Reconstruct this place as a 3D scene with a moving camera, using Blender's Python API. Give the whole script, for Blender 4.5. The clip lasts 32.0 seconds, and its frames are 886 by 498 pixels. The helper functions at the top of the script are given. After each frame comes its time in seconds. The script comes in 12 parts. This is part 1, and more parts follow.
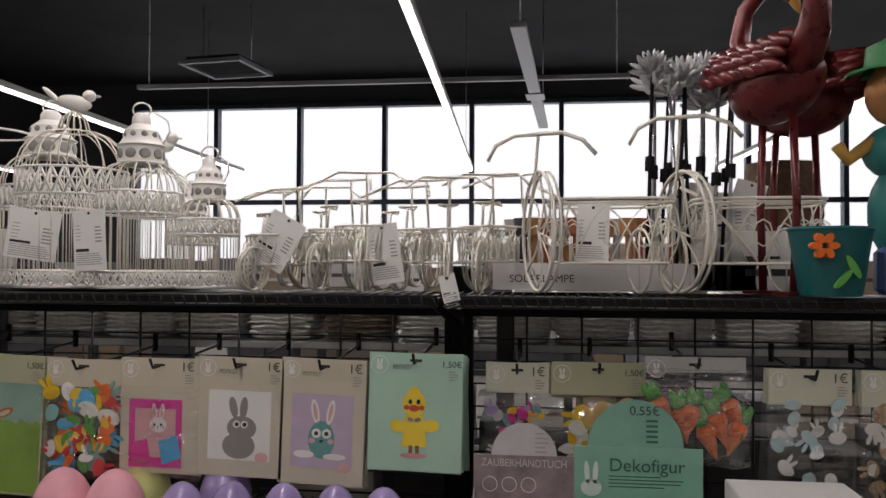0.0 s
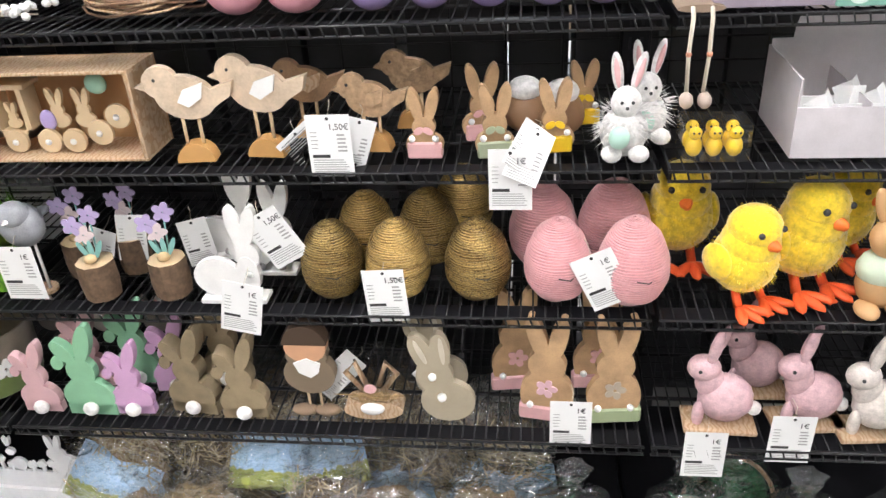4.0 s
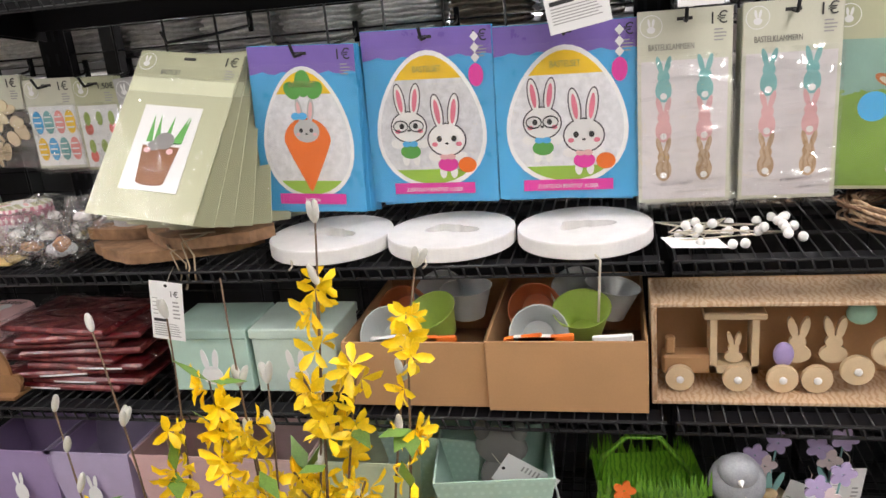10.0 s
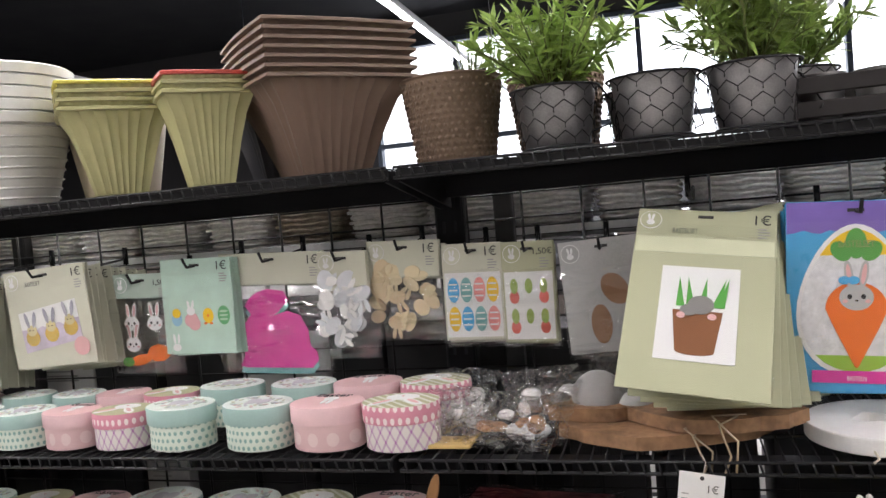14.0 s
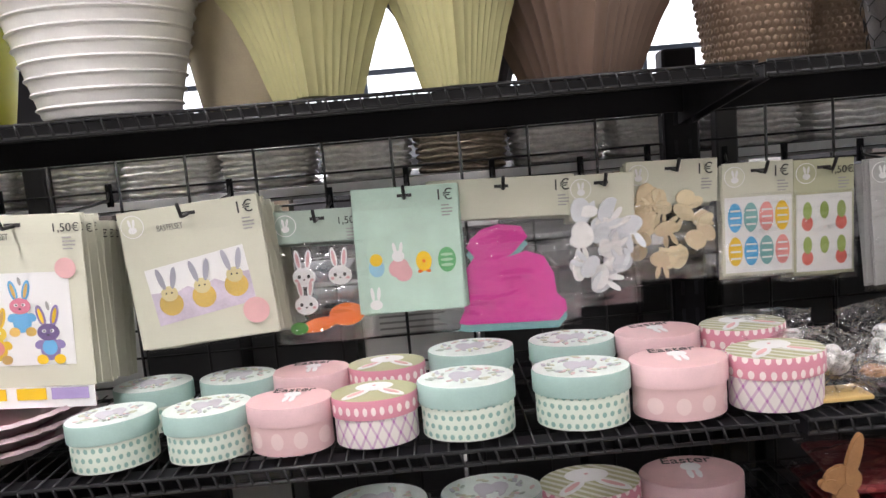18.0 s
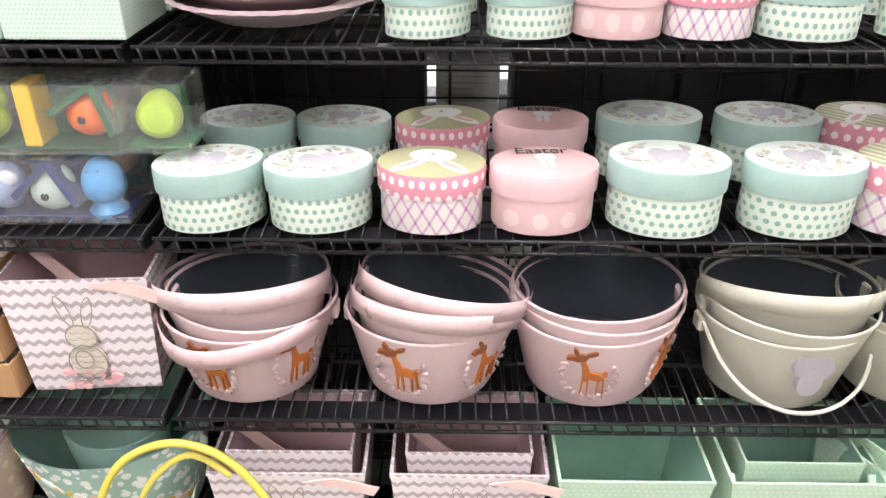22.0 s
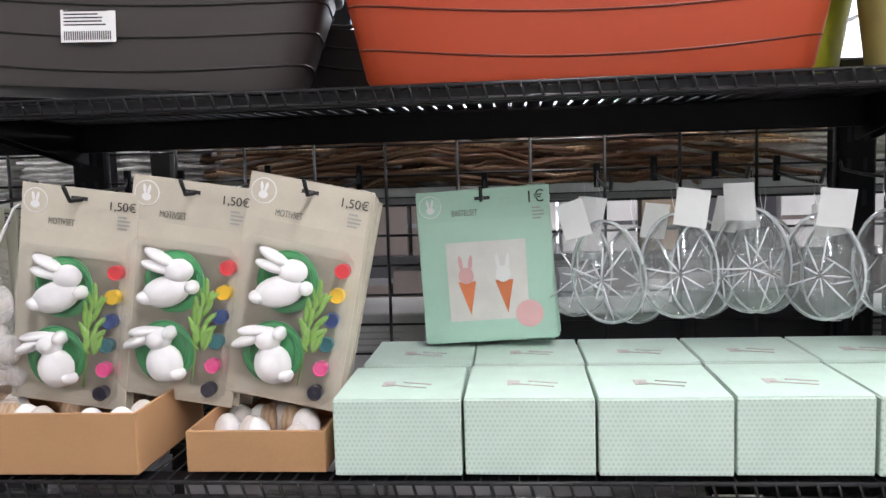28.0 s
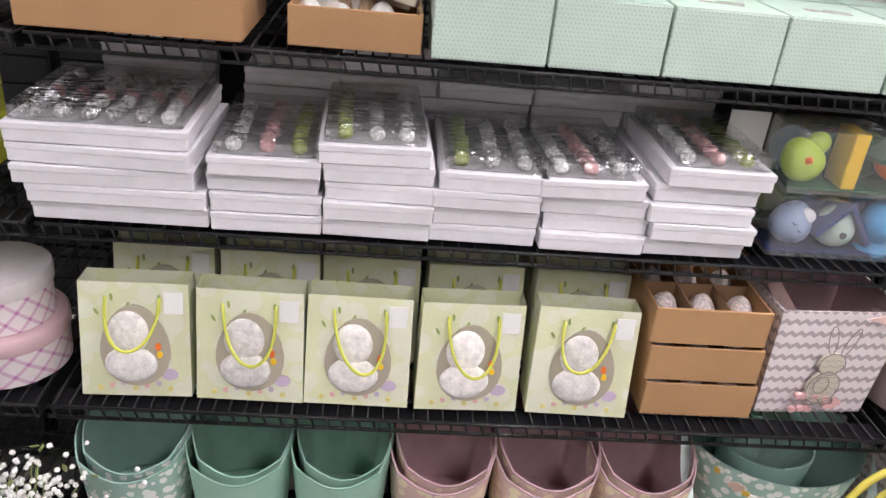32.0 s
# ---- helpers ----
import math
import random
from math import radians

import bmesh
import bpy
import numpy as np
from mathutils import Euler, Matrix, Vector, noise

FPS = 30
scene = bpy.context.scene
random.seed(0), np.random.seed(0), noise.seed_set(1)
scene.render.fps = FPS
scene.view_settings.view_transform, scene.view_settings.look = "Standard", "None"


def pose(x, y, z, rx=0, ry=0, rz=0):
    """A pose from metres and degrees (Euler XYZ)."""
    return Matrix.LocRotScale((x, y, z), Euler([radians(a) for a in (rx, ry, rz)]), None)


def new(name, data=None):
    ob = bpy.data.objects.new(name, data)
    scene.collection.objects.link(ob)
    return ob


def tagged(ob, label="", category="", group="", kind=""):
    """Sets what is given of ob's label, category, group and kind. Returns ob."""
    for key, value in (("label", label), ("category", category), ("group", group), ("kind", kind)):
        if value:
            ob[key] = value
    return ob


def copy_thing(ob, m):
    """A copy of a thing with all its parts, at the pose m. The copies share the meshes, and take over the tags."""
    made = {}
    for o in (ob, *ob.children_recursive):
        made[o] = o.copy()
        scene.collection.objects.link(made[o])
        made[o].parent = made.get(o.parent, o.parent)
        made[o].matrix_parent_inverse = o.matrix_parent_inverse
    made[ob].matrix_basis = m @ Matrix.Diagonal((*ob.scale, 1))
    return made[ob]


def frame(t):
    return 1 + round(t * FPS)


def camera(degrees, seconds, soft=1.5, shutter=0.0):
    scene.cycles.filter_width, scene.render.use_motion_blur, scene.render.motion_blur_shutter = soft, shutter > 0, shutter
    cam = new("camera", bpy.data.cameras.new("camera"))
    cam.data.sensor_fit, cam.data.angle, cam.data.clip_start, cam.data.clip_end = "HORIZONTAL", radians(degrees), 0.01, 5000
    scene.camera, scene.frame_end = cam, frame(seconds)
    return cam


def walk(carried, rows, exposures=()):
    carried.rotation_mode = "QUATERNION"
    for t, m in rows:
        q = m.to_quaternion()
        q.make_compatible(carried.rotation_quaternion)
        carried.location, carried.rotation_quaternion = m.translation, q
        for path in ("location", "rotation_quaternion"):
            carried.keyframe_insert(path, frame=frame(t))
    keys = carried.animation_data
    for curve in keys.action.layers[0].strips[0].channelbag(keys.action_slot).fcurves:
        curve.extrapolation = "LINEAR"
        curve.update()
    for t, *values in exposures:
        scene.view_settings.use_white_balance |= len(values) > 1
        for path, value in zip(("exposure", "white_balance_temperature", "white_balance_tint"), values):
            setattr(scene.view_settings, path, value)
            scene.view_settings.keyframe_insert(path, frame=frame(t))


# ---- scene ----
cam = camera(59.05, 32.0)
# seconds, place in metres, turn in degrees
PATH = [
    (0.0, 0.1685, -1.2544, 1.7814, 91.16, -0.26, 6.78),
    (0.5, 0.0926, -1.2364, 1.7559, 88.64, 0.89, 9.97),
    (1.0, 0.0514, -1.2309, 1.7263, 84.24, 1.25, 10.52),
    (1.5, 0.0250, -1.2174, 1.6931, 80.24, 1.86, 10.67),
    (2.0, 0.0107, -1.2181, 1.6730, 75.81, 2.54, 10.63),
    (2.5, -0.0036, -1.2198, 1.6528, 71.53, 2.56, 10.70),
    (3.0, -0.0265, -1.2276, 1.6247, 67.85, 2.38, 10.86),
    (3.5, -0.1081, -1.2131, 1.6006, 64.60, 2.51, 10.69),
    (4.0, -0.2097, -1.1850, 1.5721, 60.08, 3.05, 5.81),
    (4.5, -0.3030, -1.1724, 1.5479, 55.74, 3.22, -0.07),
    (6.5, -0.6791, -1.1442, 1.5434, 48.56, 4.02, 0.63),
    (7.0, -0.8049, -1.1604, 1.5467, 48.81, 4.43, 1.27),
    (7.5, -0.9129, -1.1874, 1.5452, 49.39, 5.52, 2.61),
    (8.0, -1.0097, -1.1743, 1.5450, 51.61, 6.13, 7.39),
    (8.5, -1.0840, -1.1510, 1.5656, 55.49, 5.70, 11.17),
    (9.0, -1.1766, -1.1210, 1.5781, 60.21, 5.22, 11.04),
    (9.5, -1.2426, -1.0860, 1.6099, 66.22, 5.65, 11.77),
    (10.0, -1.3165, -1.0617, 1.6575, 72.33, 5.38, 11.73),
    (10.5, -1.3628, -1.0624, 1.6790, 76.89, 5.27, 11.75),
    (11.0, -1.4312, -1.0498, 1.6882, 80.68, 4.84, 12.08),
    (11.5, -1.5197, -1.0403, 1.6889, 83.60, 4.09, 10.22),
    (12.0, -1.6728, -1.0560, 1.6626, 86.91, 2.71, 6.73),
    (12.5, -1.7964, -1.0727, 1.6632, 87.50, 3.12, 6.53),
    (13.0, -1.9120, -1.1049, 1.6574, 87.59, 4.41, 7.50),
    (13.5, -2.0164, -1.1003, 1.6465, 87.71, 4.85, 12.96),
    (14.0, -2.0671, -1.0751, 1.6453, 87.27, 4.96, 16.13),
    (14.5, -2.1494, -1.0773, 1.6334, 86.78, 5.29, 17.20),
    (15.0, -2.2974, -1.0985, 1.6221, 86.00, 6.02, 15.75),
    (15.5, -2.4311, -1.0450, 1.6057, 85.31, 6.35, 14.33),
    (17.5, -2.8552, -0.9015, 1.6632, 82.39, 4.38, -0.34),
    (18.0, -2.9439, -0.8991, 1.6551, 82.27, 4.97, -1.21),
    (18.5, -3.0090, -0.8682, 1.6473, 82.05, 4.75, -0.80),
    (19.0, -3.0801, -0.8506, 1.6389, 81.80, 3.90, -0.78),
    (19.5, -3.1640, -0.8485, 1.6320, 81.82, 3.83, -0.63),
    (20.0, -3.2204, -0.8495, 1.6196, 80.91, 3.85, -0.45),
    (20.5, -3.2669, -0.8515, 1.5709, 75.74, 3.39, -0.63),
    (21.0, -3.2977, -0.8579, 1.5449, 69.89, 2.01, -0.34),
    (21.5, -3.3125, -0.8687, 1.5308, 65.45, 1.05, 0.43),
    (22.0, -3.3595, -0.8906, 1.5068, 61.33, -0.17, 0.72),
    (22.5, -3.4219, -0.9069, 1.4980, 58.14, -1.91, -1.64),
    (23.0, -3.5179, -0.9353, 1.5018, 55.78, -2.31, -3.27),
    (23.5, -3.6376, -0.9549, 1.5021, 55.09, -2.18, -3.59),
    (24.0, -3.7390, -0.9582, 1.5099, 55.29, -1.46, -2.80),
    (24.5, -3.8210, -0.9444, 1.5186, 58.32, 0.41, 0.00),
    (25.0, -3.8951, -0.9238, 1.5163, 61.04, 2.48, 4.33),
    (25.5, -3.9841, -0.8908, 1.5217, 64.85, 3.00, 5.64),
    (26.0, -4.0844, -0.8605, 1.5475, 69.62, 2.75, 5.87),
    (26.5, -4.1634, -0.8426, 1.5645, 73.85, 2.68, 6.27),
    (28.5, -4.3450, -0.8131, 1.6229, 87.61, 1.46, 4.21),
    (29.0, -4.4161, -0.8352, 1.6238, 89.67, 1.26, 3.96),
    (29.5, -4.4595, -0.8640, 1.6209, 90.15, 1.51, 4.30),
    (30.0, -4.4749, -0.8929, 1.6071, 86.65, 1.46, 2.92),
    (30.5, -4.4902, -0.9274, 1.5924, 81.19, 0.60, -0.93),
    (31.0, -4.5048, -0.9523, 1.5702, 74.58, -0.92, -3.01),
    (31.5, -4.5222, -0.9585, 1.5292, 69.11, -3.09, -3.42),
    (32.0, -4.5491, -0.9435, 1.5088, 63.08, -5.26, -2.59),
]
# seconds, stops, kelvin, tint
EXPOSURE = [(0, -1.6, 6850, 17), (1, -1.5, 6850, 17), (2, -0.36, 6550, 15), (2.5, 0.08, 6500, 15), (3, 0.28, 6450, 14), (3.5, 0.44, 6400, 14), (4, 0.5, 6300, 12), (7, 0.42, 6350, 12), (8, 0.37, 6550, 14), (9, 0.12, 6600, 14), (10, 0.02, 6600, 15), (11, -0.55, 6450, 17), (12, -0.85, 6750, 18), (13, -0.95, 6700, 18), (14, -0.12, 6450, 16), (15, 0.18, 6350, 16), (17.5, 0.15, 6400, 17), (19, 0.0, 6450, 18), (20, -0.05, 6450, 18), (21, 0.2, 6450, 16), (22, 0.7, 6500, 16), (24, 0.63, 6500, 16), (25, 0.24, 6450, 18), (26, 0.1, 6350, 18), (28, 0.1, 6200, 17), (29.5, 0.27, 6300, 19), (31, 0.06, 6500, 19), (32, 0.05, 6400, 19)]
walk(cam, [(t, pose(*row)) for t, *row in PATH], EXPOSURE)

# ---- light ----
world = bpy.data.worlds.new("world")
scene.world = world
world.use_nodes = True
sky = world.node_tree.nodes.new("ShaderNodeTexSky")
sky.sky_type, sky.sun_disc, sky.sun_elevation, sky.sun_rotation = "NISHITA", False, radians(35), radians(200)
world.node_tree.links.new(sky.outputs[0], world.node_tree.nodes["Background"].inputs[0])
world.node_tree.nodes["Background"].inputs[1].default_value = 0.15

LEVEL = {5: 1.74, 4: 1.276, 3: 1.036, 2: 0.774, 1: 0.522, 0: 0.14}
Z5, Z4, Z3, Z2, Z1, Z0 = (LEVEL[k] + 0.004 for k in (5, 4, 3, 2, 1, 0))
rng = random.Random(7)
# the shelf fronts step back towards the top: LEVEL and the y of goods are taken along that slope
SLOPE, PIVOT, BACK = radians(11), 1.036, 0.47
LEAN = Matrix.Translation((0, 0, PIVOT)) @ Matrix.Rotation(-SLOPE, 4, "X") @ Matrix.Translation((0, 0, -PIVOT))
FRONT = {k: (z - PIVOT) * math.sin(SLOPE) for k, z in LEVEL.items()}
DECK = {k: PIVOT + (z - PIVOT) * math.cos(SLOPE) for k, z in LEVEL.items()}
HUNG = ("craft_kit", "paint_kit", "price_tag", "clear_egg", "net_bag", "round_price_sticker")


def seat(name, x, y, z):
    """Where a thing stands on its level or hangs before the mesh."""
    below = [k for k in LEVEL if LEVEL[k] <= z + 0.003]
    if name in HUNG or not below:
        return tuple(LEAN @ Vector((x, y, z)))
    k = max(below)
    return x, y + FRONT[k], DECK[k] + z - LEVEL[k]


def again(ob, m):
    """A copy of a thing, seated in the same way."""
    name = ob.name.split(".")[0]
    return copy_thing(ob, Matrix.Translation(Vector(seat(name, *m.translation)) - m.translation) @ m)


def seated(name, m):
    return Matrix.Translation(Vector(seat(name, *m.translation)) - m.translation) @ m


LAMP_Z = 3.1
STRIPS = ((-7.05, 3.0, 13.0, 300), (-3.78, 3.0, 13.0, 300), (-0.5, 3.0, 13.0, 300), (2.8, 3.0, 13.0, 300))
for lamp_x, lamp_y, long_y, power in STRIPS:
    data = bpy.data.lights.new("strip_light", "AREA")
    data.shape, data.size, data.size_y, data.energy, data.color = "RECTANGLE", 0.08, long_y, power, (1.0, 0.975, 0.95)
    lamp = new("strip_light", data)
    lamp.matrix_basis = pose(lamp_x, lamp_y, LAMP_Z - 0.03, 0, 0, 2)


# ---- materials ----
def links(m):
    return m.node_tree.nodes, m.node_tree.links


def node(m, kind, x=0, **values):
    n = m.node_tree.nodes.new(kind)
    for k, v in values.items():
        n.inputs[k.replace("_", " ")].default_value = v
    return n


def math_node(m, op, a, b=None, c=None):
    n = m.node_tree.nodes.new("ShaderNodeMath")
    n.operation = op
    for i, v in enumerate((a, b, c)):
        if v is None:
            continue
        if isinstance(v, (int, float)):
            n.inputs[i].default_value = v
        else:
            m.node_tree.links.new(v, n.inputs[i])
    return n.outputs[0]


def mix_color(m, fac, a, b):
    n = m.node_tree.nodes.new("ShaderNodeMix")
    n.data_type = "RGBA"
    for socket, v in ((n.inputs[0], fac), (n.inputs[6], a), (n.inputs[7], b)):
        if isinstance(v, tuple):
            socket.default_value = (*v, 1)
        elif isinstance(v, (int, float)):
            socket.default_value = v
        else:
            m.node_tree.links.new(v, socket)
    return n.outputs[2]


def xyz(m):
    co = m.node_tree.nodes.new("ShaderNodeTexCoord")
    s = m.node_tree.nodes.new("ShaderNodeSeparateXYZ")
    m.node_tree.links.new(co.outputs["Object"], s.inputs[0])
    return co.outputs["Object"], s.outputs[0], s.outputs[1], s.outputs[2]


def material(name, color, rough=0.6, metal=0.0, vary=0.12, scale=30.0, bump=0.15, fine=400.0, coat=0.0, pattern=None, sheen=0.0):
    """A painted, printed or raw surface: broad stains, fine grain and relief; pattern gives a second colour and its mask."""
    m = bpy.data.materials.new(name)
    m.use_nodes = True
    nodes, link = links(m)
    b = nodes["Principled BSDF"]
    b.inputs["Metallic"].default_value = metal
    b.inputs["Coat Weight"].default_value = coat
    b.inputs["Sheen Weight"].default_value = sheen
    co, x, y, z = xyz(m)
    info = nodes.new("ShaderNodeObjectInfo")
    move = nodes.new("ShaderNodeVectorMath")
    move.operation = "ADD"
    link.new(co, move.inputs[0])
    link.new(info.outputs["Random"], move.inputs[1])
    broad = node(m, "ShaderNodeTexNoise", Scale=scale, Detail=4.0)
    grain = node(m, "ShaderNodeTexNoise", Scale=fine, Detail=2.0)
    link.new(move.outputs[0], broad.inputs["Vector"])
    link.new(move.outputs[0], grain.inputs["Vector"])
    base = color
    if pattern:
        mask, second = pattern(m, x, y, z, move.outputs[0])
        base = mix_color(m, mask, color, second)
    shade = math_node(m, "ADD", math_node(m, "MULTIPLY", broad.outputs[0], 0.7), math_node(m, "MULTIPLY", grain.outputs[0], 0.3))
    amount = math_node(m, "MULTIPLY_ADD", math_node(m, "SUBTRACT", shade, 0.5), 4 * vary, math_node(m, "MULTIPLY_ADD", info.outputs["Random"], vary, 1 - vary / 2))
    tint = nodes.new("ShaderNodeVectorMath")
    tint.operation = "SCALE"
    if isinstance(base, tuple):
        tint.inputs[0].default_value = base
    else:
        link.new(base, tint.inputs[0])
    link.new(amount, tint.inputs["Scale"])
    link.new(tint.outputs[0], b.inputs["Base Color"])
    link.new(math_node(m, "MULTIPLY_ADD", broad.outputs[0], 0.25, rough - 0.12), b.inputs["Roughness"])
    bp = node(m, "ShaderNodeBump", Strength=bump, Distance=0.002)
    link.new(shade, bp.inputs["Height"])
    link.new(bp.outputs[0], b.inputs["Normal"])
    return m


def angle_of(m, x, y):
    return math_node(m, "ARCTAN2", y, x)


def dots(second, turns=34, step=0.016, size=0.13):
    def f(m, x, y, z, co):
        u = math_node(m, "MULTIPLY", angle_of(m, x, y), turns / 6.2832)
        v = math_node(m, "DIVIDE", z, step)
        row = math_node(m, "FLOOR", v)
        u = math_node(m, "ADD", u, math_node(m, "MULTIPLY", row, 0.5))
        du = math_node(m, "SUBTRACT", math_node(m, "FRACT", u), 0.5)
        dv = math_node(m, "SUBTRACT", math_node(m, "FRACT", v), 0.5)
        d = math_node(m, "ADD", math_node(m, "MULTIPLY", du, du), math_node(m, "MULTIPLY", dv, dv))
        return math_node(m, "LESS_THAN", d, size * size * 2), second
    return f


def flat_dots(second, step=0.012, size=0.2):
    def f(m, x, y, z, co):
        v = math_node(m, "DIVIDE", z, step)
        u = math_node(m, "ADD", math_node(m, "DIVIDE", math_node(m, "ADD", x, y), step), math_node(m, "MULTIPLY", math_node(m, "FLOOR", v), 0.5))
        du = math_node(m, "SUBTRACT", math_node(m, "FRACT", u), 0.5)
        dv = math_node(m, "SUBTRACT", math_node(m, "FRACT", v), 0.5)
        d = math_node(m, "ADD", math_node(m, "MULTIPLY", du, du), math_node(m, "MULTIPLY", dv, dv))
        return math_node(m, "LESS_THAN", d, size * size), second
    return f


def zigzag(second, step=0.021, wave=0.0155):
    def f(m, x, y, z, co):
        side = math_node(m, "PINGPONG", math_node(m, "ADD", x, y), wave / 2)
        v = math_node(m, "DIVIDE", math_node(m, "ADD", z, math_node(m, "MULTIPLY", side, 0.75)), step)
        return math_node(m, "LESS_THAN", math_node(m, "FRACT", v), 0.36), second
    return f


def tartan(second, turns=18):
    def f(m, x, y, z, co):
        u = math_node(m, "MULTIPLY", angle_of(m, x, y), turns / 6.2832)
        v = math_node(m, "DIVIDE", z, 0.032)
        a = math_node(m, "LESS_THAN", math_node(m, "FRACT", math_node(m, "ADD", u, v)), 0.22)
        c = math_node(m, "LESS_THAN", math_node(m, "FRACT", math_node(m, "SUBTRACT", u, v)), 0.22)
        return math_node(m, "MULTIPLY", math_node(m, "ADD", a, c), 0.5), second
    return f


def blots(second, scale=60.0, cut=0.62):
    def f(m, x, y, z, co):
        n = node(m, "ShaderNodeTexVoronoi", Scale=scale)
        m.node_tree.links.new(co, n.inputs["Vector"])
        return math_node(m, "LESS_THAN", n.outputs["Distance"], 1 - cut), second
    return f


def lines(second, step=0.004, share=0.5, axis=2, wobble=0.0):
    def f(m, x, y, z, co):
        n = node(m, "ShaderNodeTexNoise", Scale=40.0)
        m.node_tree.links.new(co, n.inputs["Vector"])
        v = math_node(m, "ADD", (x, y, z)[axis], math_node(m, "MULTIPLY", n.outputs[0], wobble))
        return math_node(m, "LESS_THAN", math_node(m, "FRACT", math_node(m, "DIVIDE", v, step)), share), second
    return f


def rise(second, z0, z1):
    def f(m, x, y, z, co):
        n = node(m, "ShaderNodeTexNoise", Scale=70.0)
        m.node_tree.links.new(co, n.inputs["Vector"])
        v = math_node(m, "ADD", z, math_node(m, "MULTIPLY", math_node(m, "SUBTRACT", n.outputs[0], 0.5), 0.03))
        return math_node(m, "LESS_THAN", v, (z0 + z1) / 2), second
    return f


def film_material(name, tint=(1, 1, 1), haze=0.0, rough=0.08, wrinkle=0.5, size=22.0, shine=0.5, least=0.045, deep=0.01, ridged=False):
    """Thin clear plastic: seen through, with gloss by Fresnel and a faint haze."""
    m = bpy.data.materials.new(name)
    m.use_nodes = True
    nodes, link = links(m)
    out = nodes["Material Output"]
    clear = nodes.new("ShaderNodeBsdfTransparent")
    clear.inputs[0].default_value = (*tint, 1)
    gloss = node(m, "ShaderNodeBsdfGlossy", Roughness=rough)
    milk = nodes.new("ShaderNodeBsdfDiffuse")
    milk.inputs[0].default_value = (0.85, 0.87, 0.88, 1)
    co, x, y, z = xyz(m)
    n = node(m, "ShaderNodeTexNoise", Scale=size, Detail=3.0, Distortion=1.2)
    if ridged:
        n.noise_type = "RIDGED_MULTIFRACTAL"
    stretch = nodes.new("ShaderNodeVectorMath")
    stretch.operation = "MULTIPLY"
    stretch.inputs[1].default_value = (0.3, 1, 1) if deep > 0.02 else (1, 1, 1)
    link.new(co, stretch.inputs[0])
    link.new(stretch.outputs[0], n.inputs["Vector"])
    bp = node(m, "ShaderNodeBump", Strength=wrinkle, Distance=deep)
    link.new(n.outputs[0], bp.inputs["Height"])
    fr = node(m, "ShaderNodeLayerWeight", Blend=0.5)
    for a in (gloss, fr):
        link.new(bp.outputs[0], a.inputs["Normal"])
    first = nodes.new("ShaderNodeMixShader")
    first.inputs[0].default_value = haze
    link.new(clear.outputs[0], first.inputs[1])
    link.new(milk.outputs[0], first.inputs[2])
    second = nodes.new("ShaderNodeMixShader")
    link.new(math_node(m, "MULTIPLY_ADD", math_node(m, "POWER", fr.outputs["Facing"], 3.0), shine, least), second.inputs[0])
    link.new(first.outputs[0], second.inputs[1])
    link.new(gloss.outputs[0], second.inputs[2])
    link.new(second.outputs[0], out.inputs[0])
    return m


def glow(name, color, strength):
    m = bpy.data.materials.new(name)
    m.use_nodes = True
    b = m.node_tree.nodes["Principled BSDF"]
    b.inputs["Base Color"].default_value = b.inputs["Emission Color"].default_value = (*color, 1)
    b.inputs["Emission Strength"].default_value = strength
    return m


MATS = {}


def paint(color, rough=0.55, metal=0.0, vary=0.1, bump=0.1, coat=0.0, sheen=0.0, fine=400.0, scale=30.0):
    """A plain surface of that colour; alike ones are shared."""
    key = (color, rough, metal, vary, bump, coat, sheen, fine, scale)
    if key not in MATS:
        MATS[key] = material("surface", color, rough, metal, vary, scale, bump, fine, coat, None, sheen)
    return MATS[key]


BLACK = material("black_powder_coat", (0.009, 0.009, 0.011), 0.5, 0.0, 0.2, 14, 0.1, 900)
WIRE = material("black_wire", (0.014, 0.014, 0.015), 0.34, 0.0, 0.2, 40, 0.05)
STEEL = material("bright_steel", (0.55, 0.56, 0.58), 0.3, 1.0, 0.15, 40, 0.05)
for m, level in ((BLACK, 0.14), (WIRE, 0.26)):
    m.node_tree.nodes["Principled BSDF"].inputs["Specular IOR Level"].default_value = level
WHITE_WIRE = material("cream_wire", (0.74, 0.71, 0.64), 0.45, 0.0, 0.12, 60, 0.1)
WHITE_TIN = material("white_tin", (0.78, 0.77, 0.74), 0.4, 0.0, 0.08, 20, 0.1)
ZINC = material("zinc", (0.4, 0.39, 0.39), 0.36, 0.92, 0.35, 25, 0.1)
CARD = material("cardboard", (0.43, 0.245, 0.115), 0.8, 0.0, 0.1, 12, 0.2, 300)
CARD_IN = material("cardboard_inside", (0.36, 0.22, 0.12), 0.85, 0.0, 0.1, 12, 0.2, 300)
PAPER = material("white_paper", (0.8, 0.8, 0.79), 0.6, 0.0, 0.05, 10, 0.05)
INK = material("black_ink", (0.03, 0.03, 0.03), 0.6, 0.0, 0.0, 10, 0.0)
GREYINK = material("grey_ink", (0.35, 0.35, 0.34), 0.6, 0.0, 0.0, 10, 0.0)
SAGE = material("sage_card", (0.46, 0.47, 0.31), 0.55, 0.0, 0.06, 12, 0.05)
SAGE2 = material("pale_sage_card", (0.62, 0.62, 0.5), 0.55, 0.0, 0.06, 12, 0.05)
MINTC = material("mint_card", (0.42, 0.64, 0.52), 0.5, 0.0, 0.05, 12, 0.05)
KRAFT = material("beige_card", (0.6, 0.55, 0.44), 0.6, 0.0, 0.06, 12, 0.05)
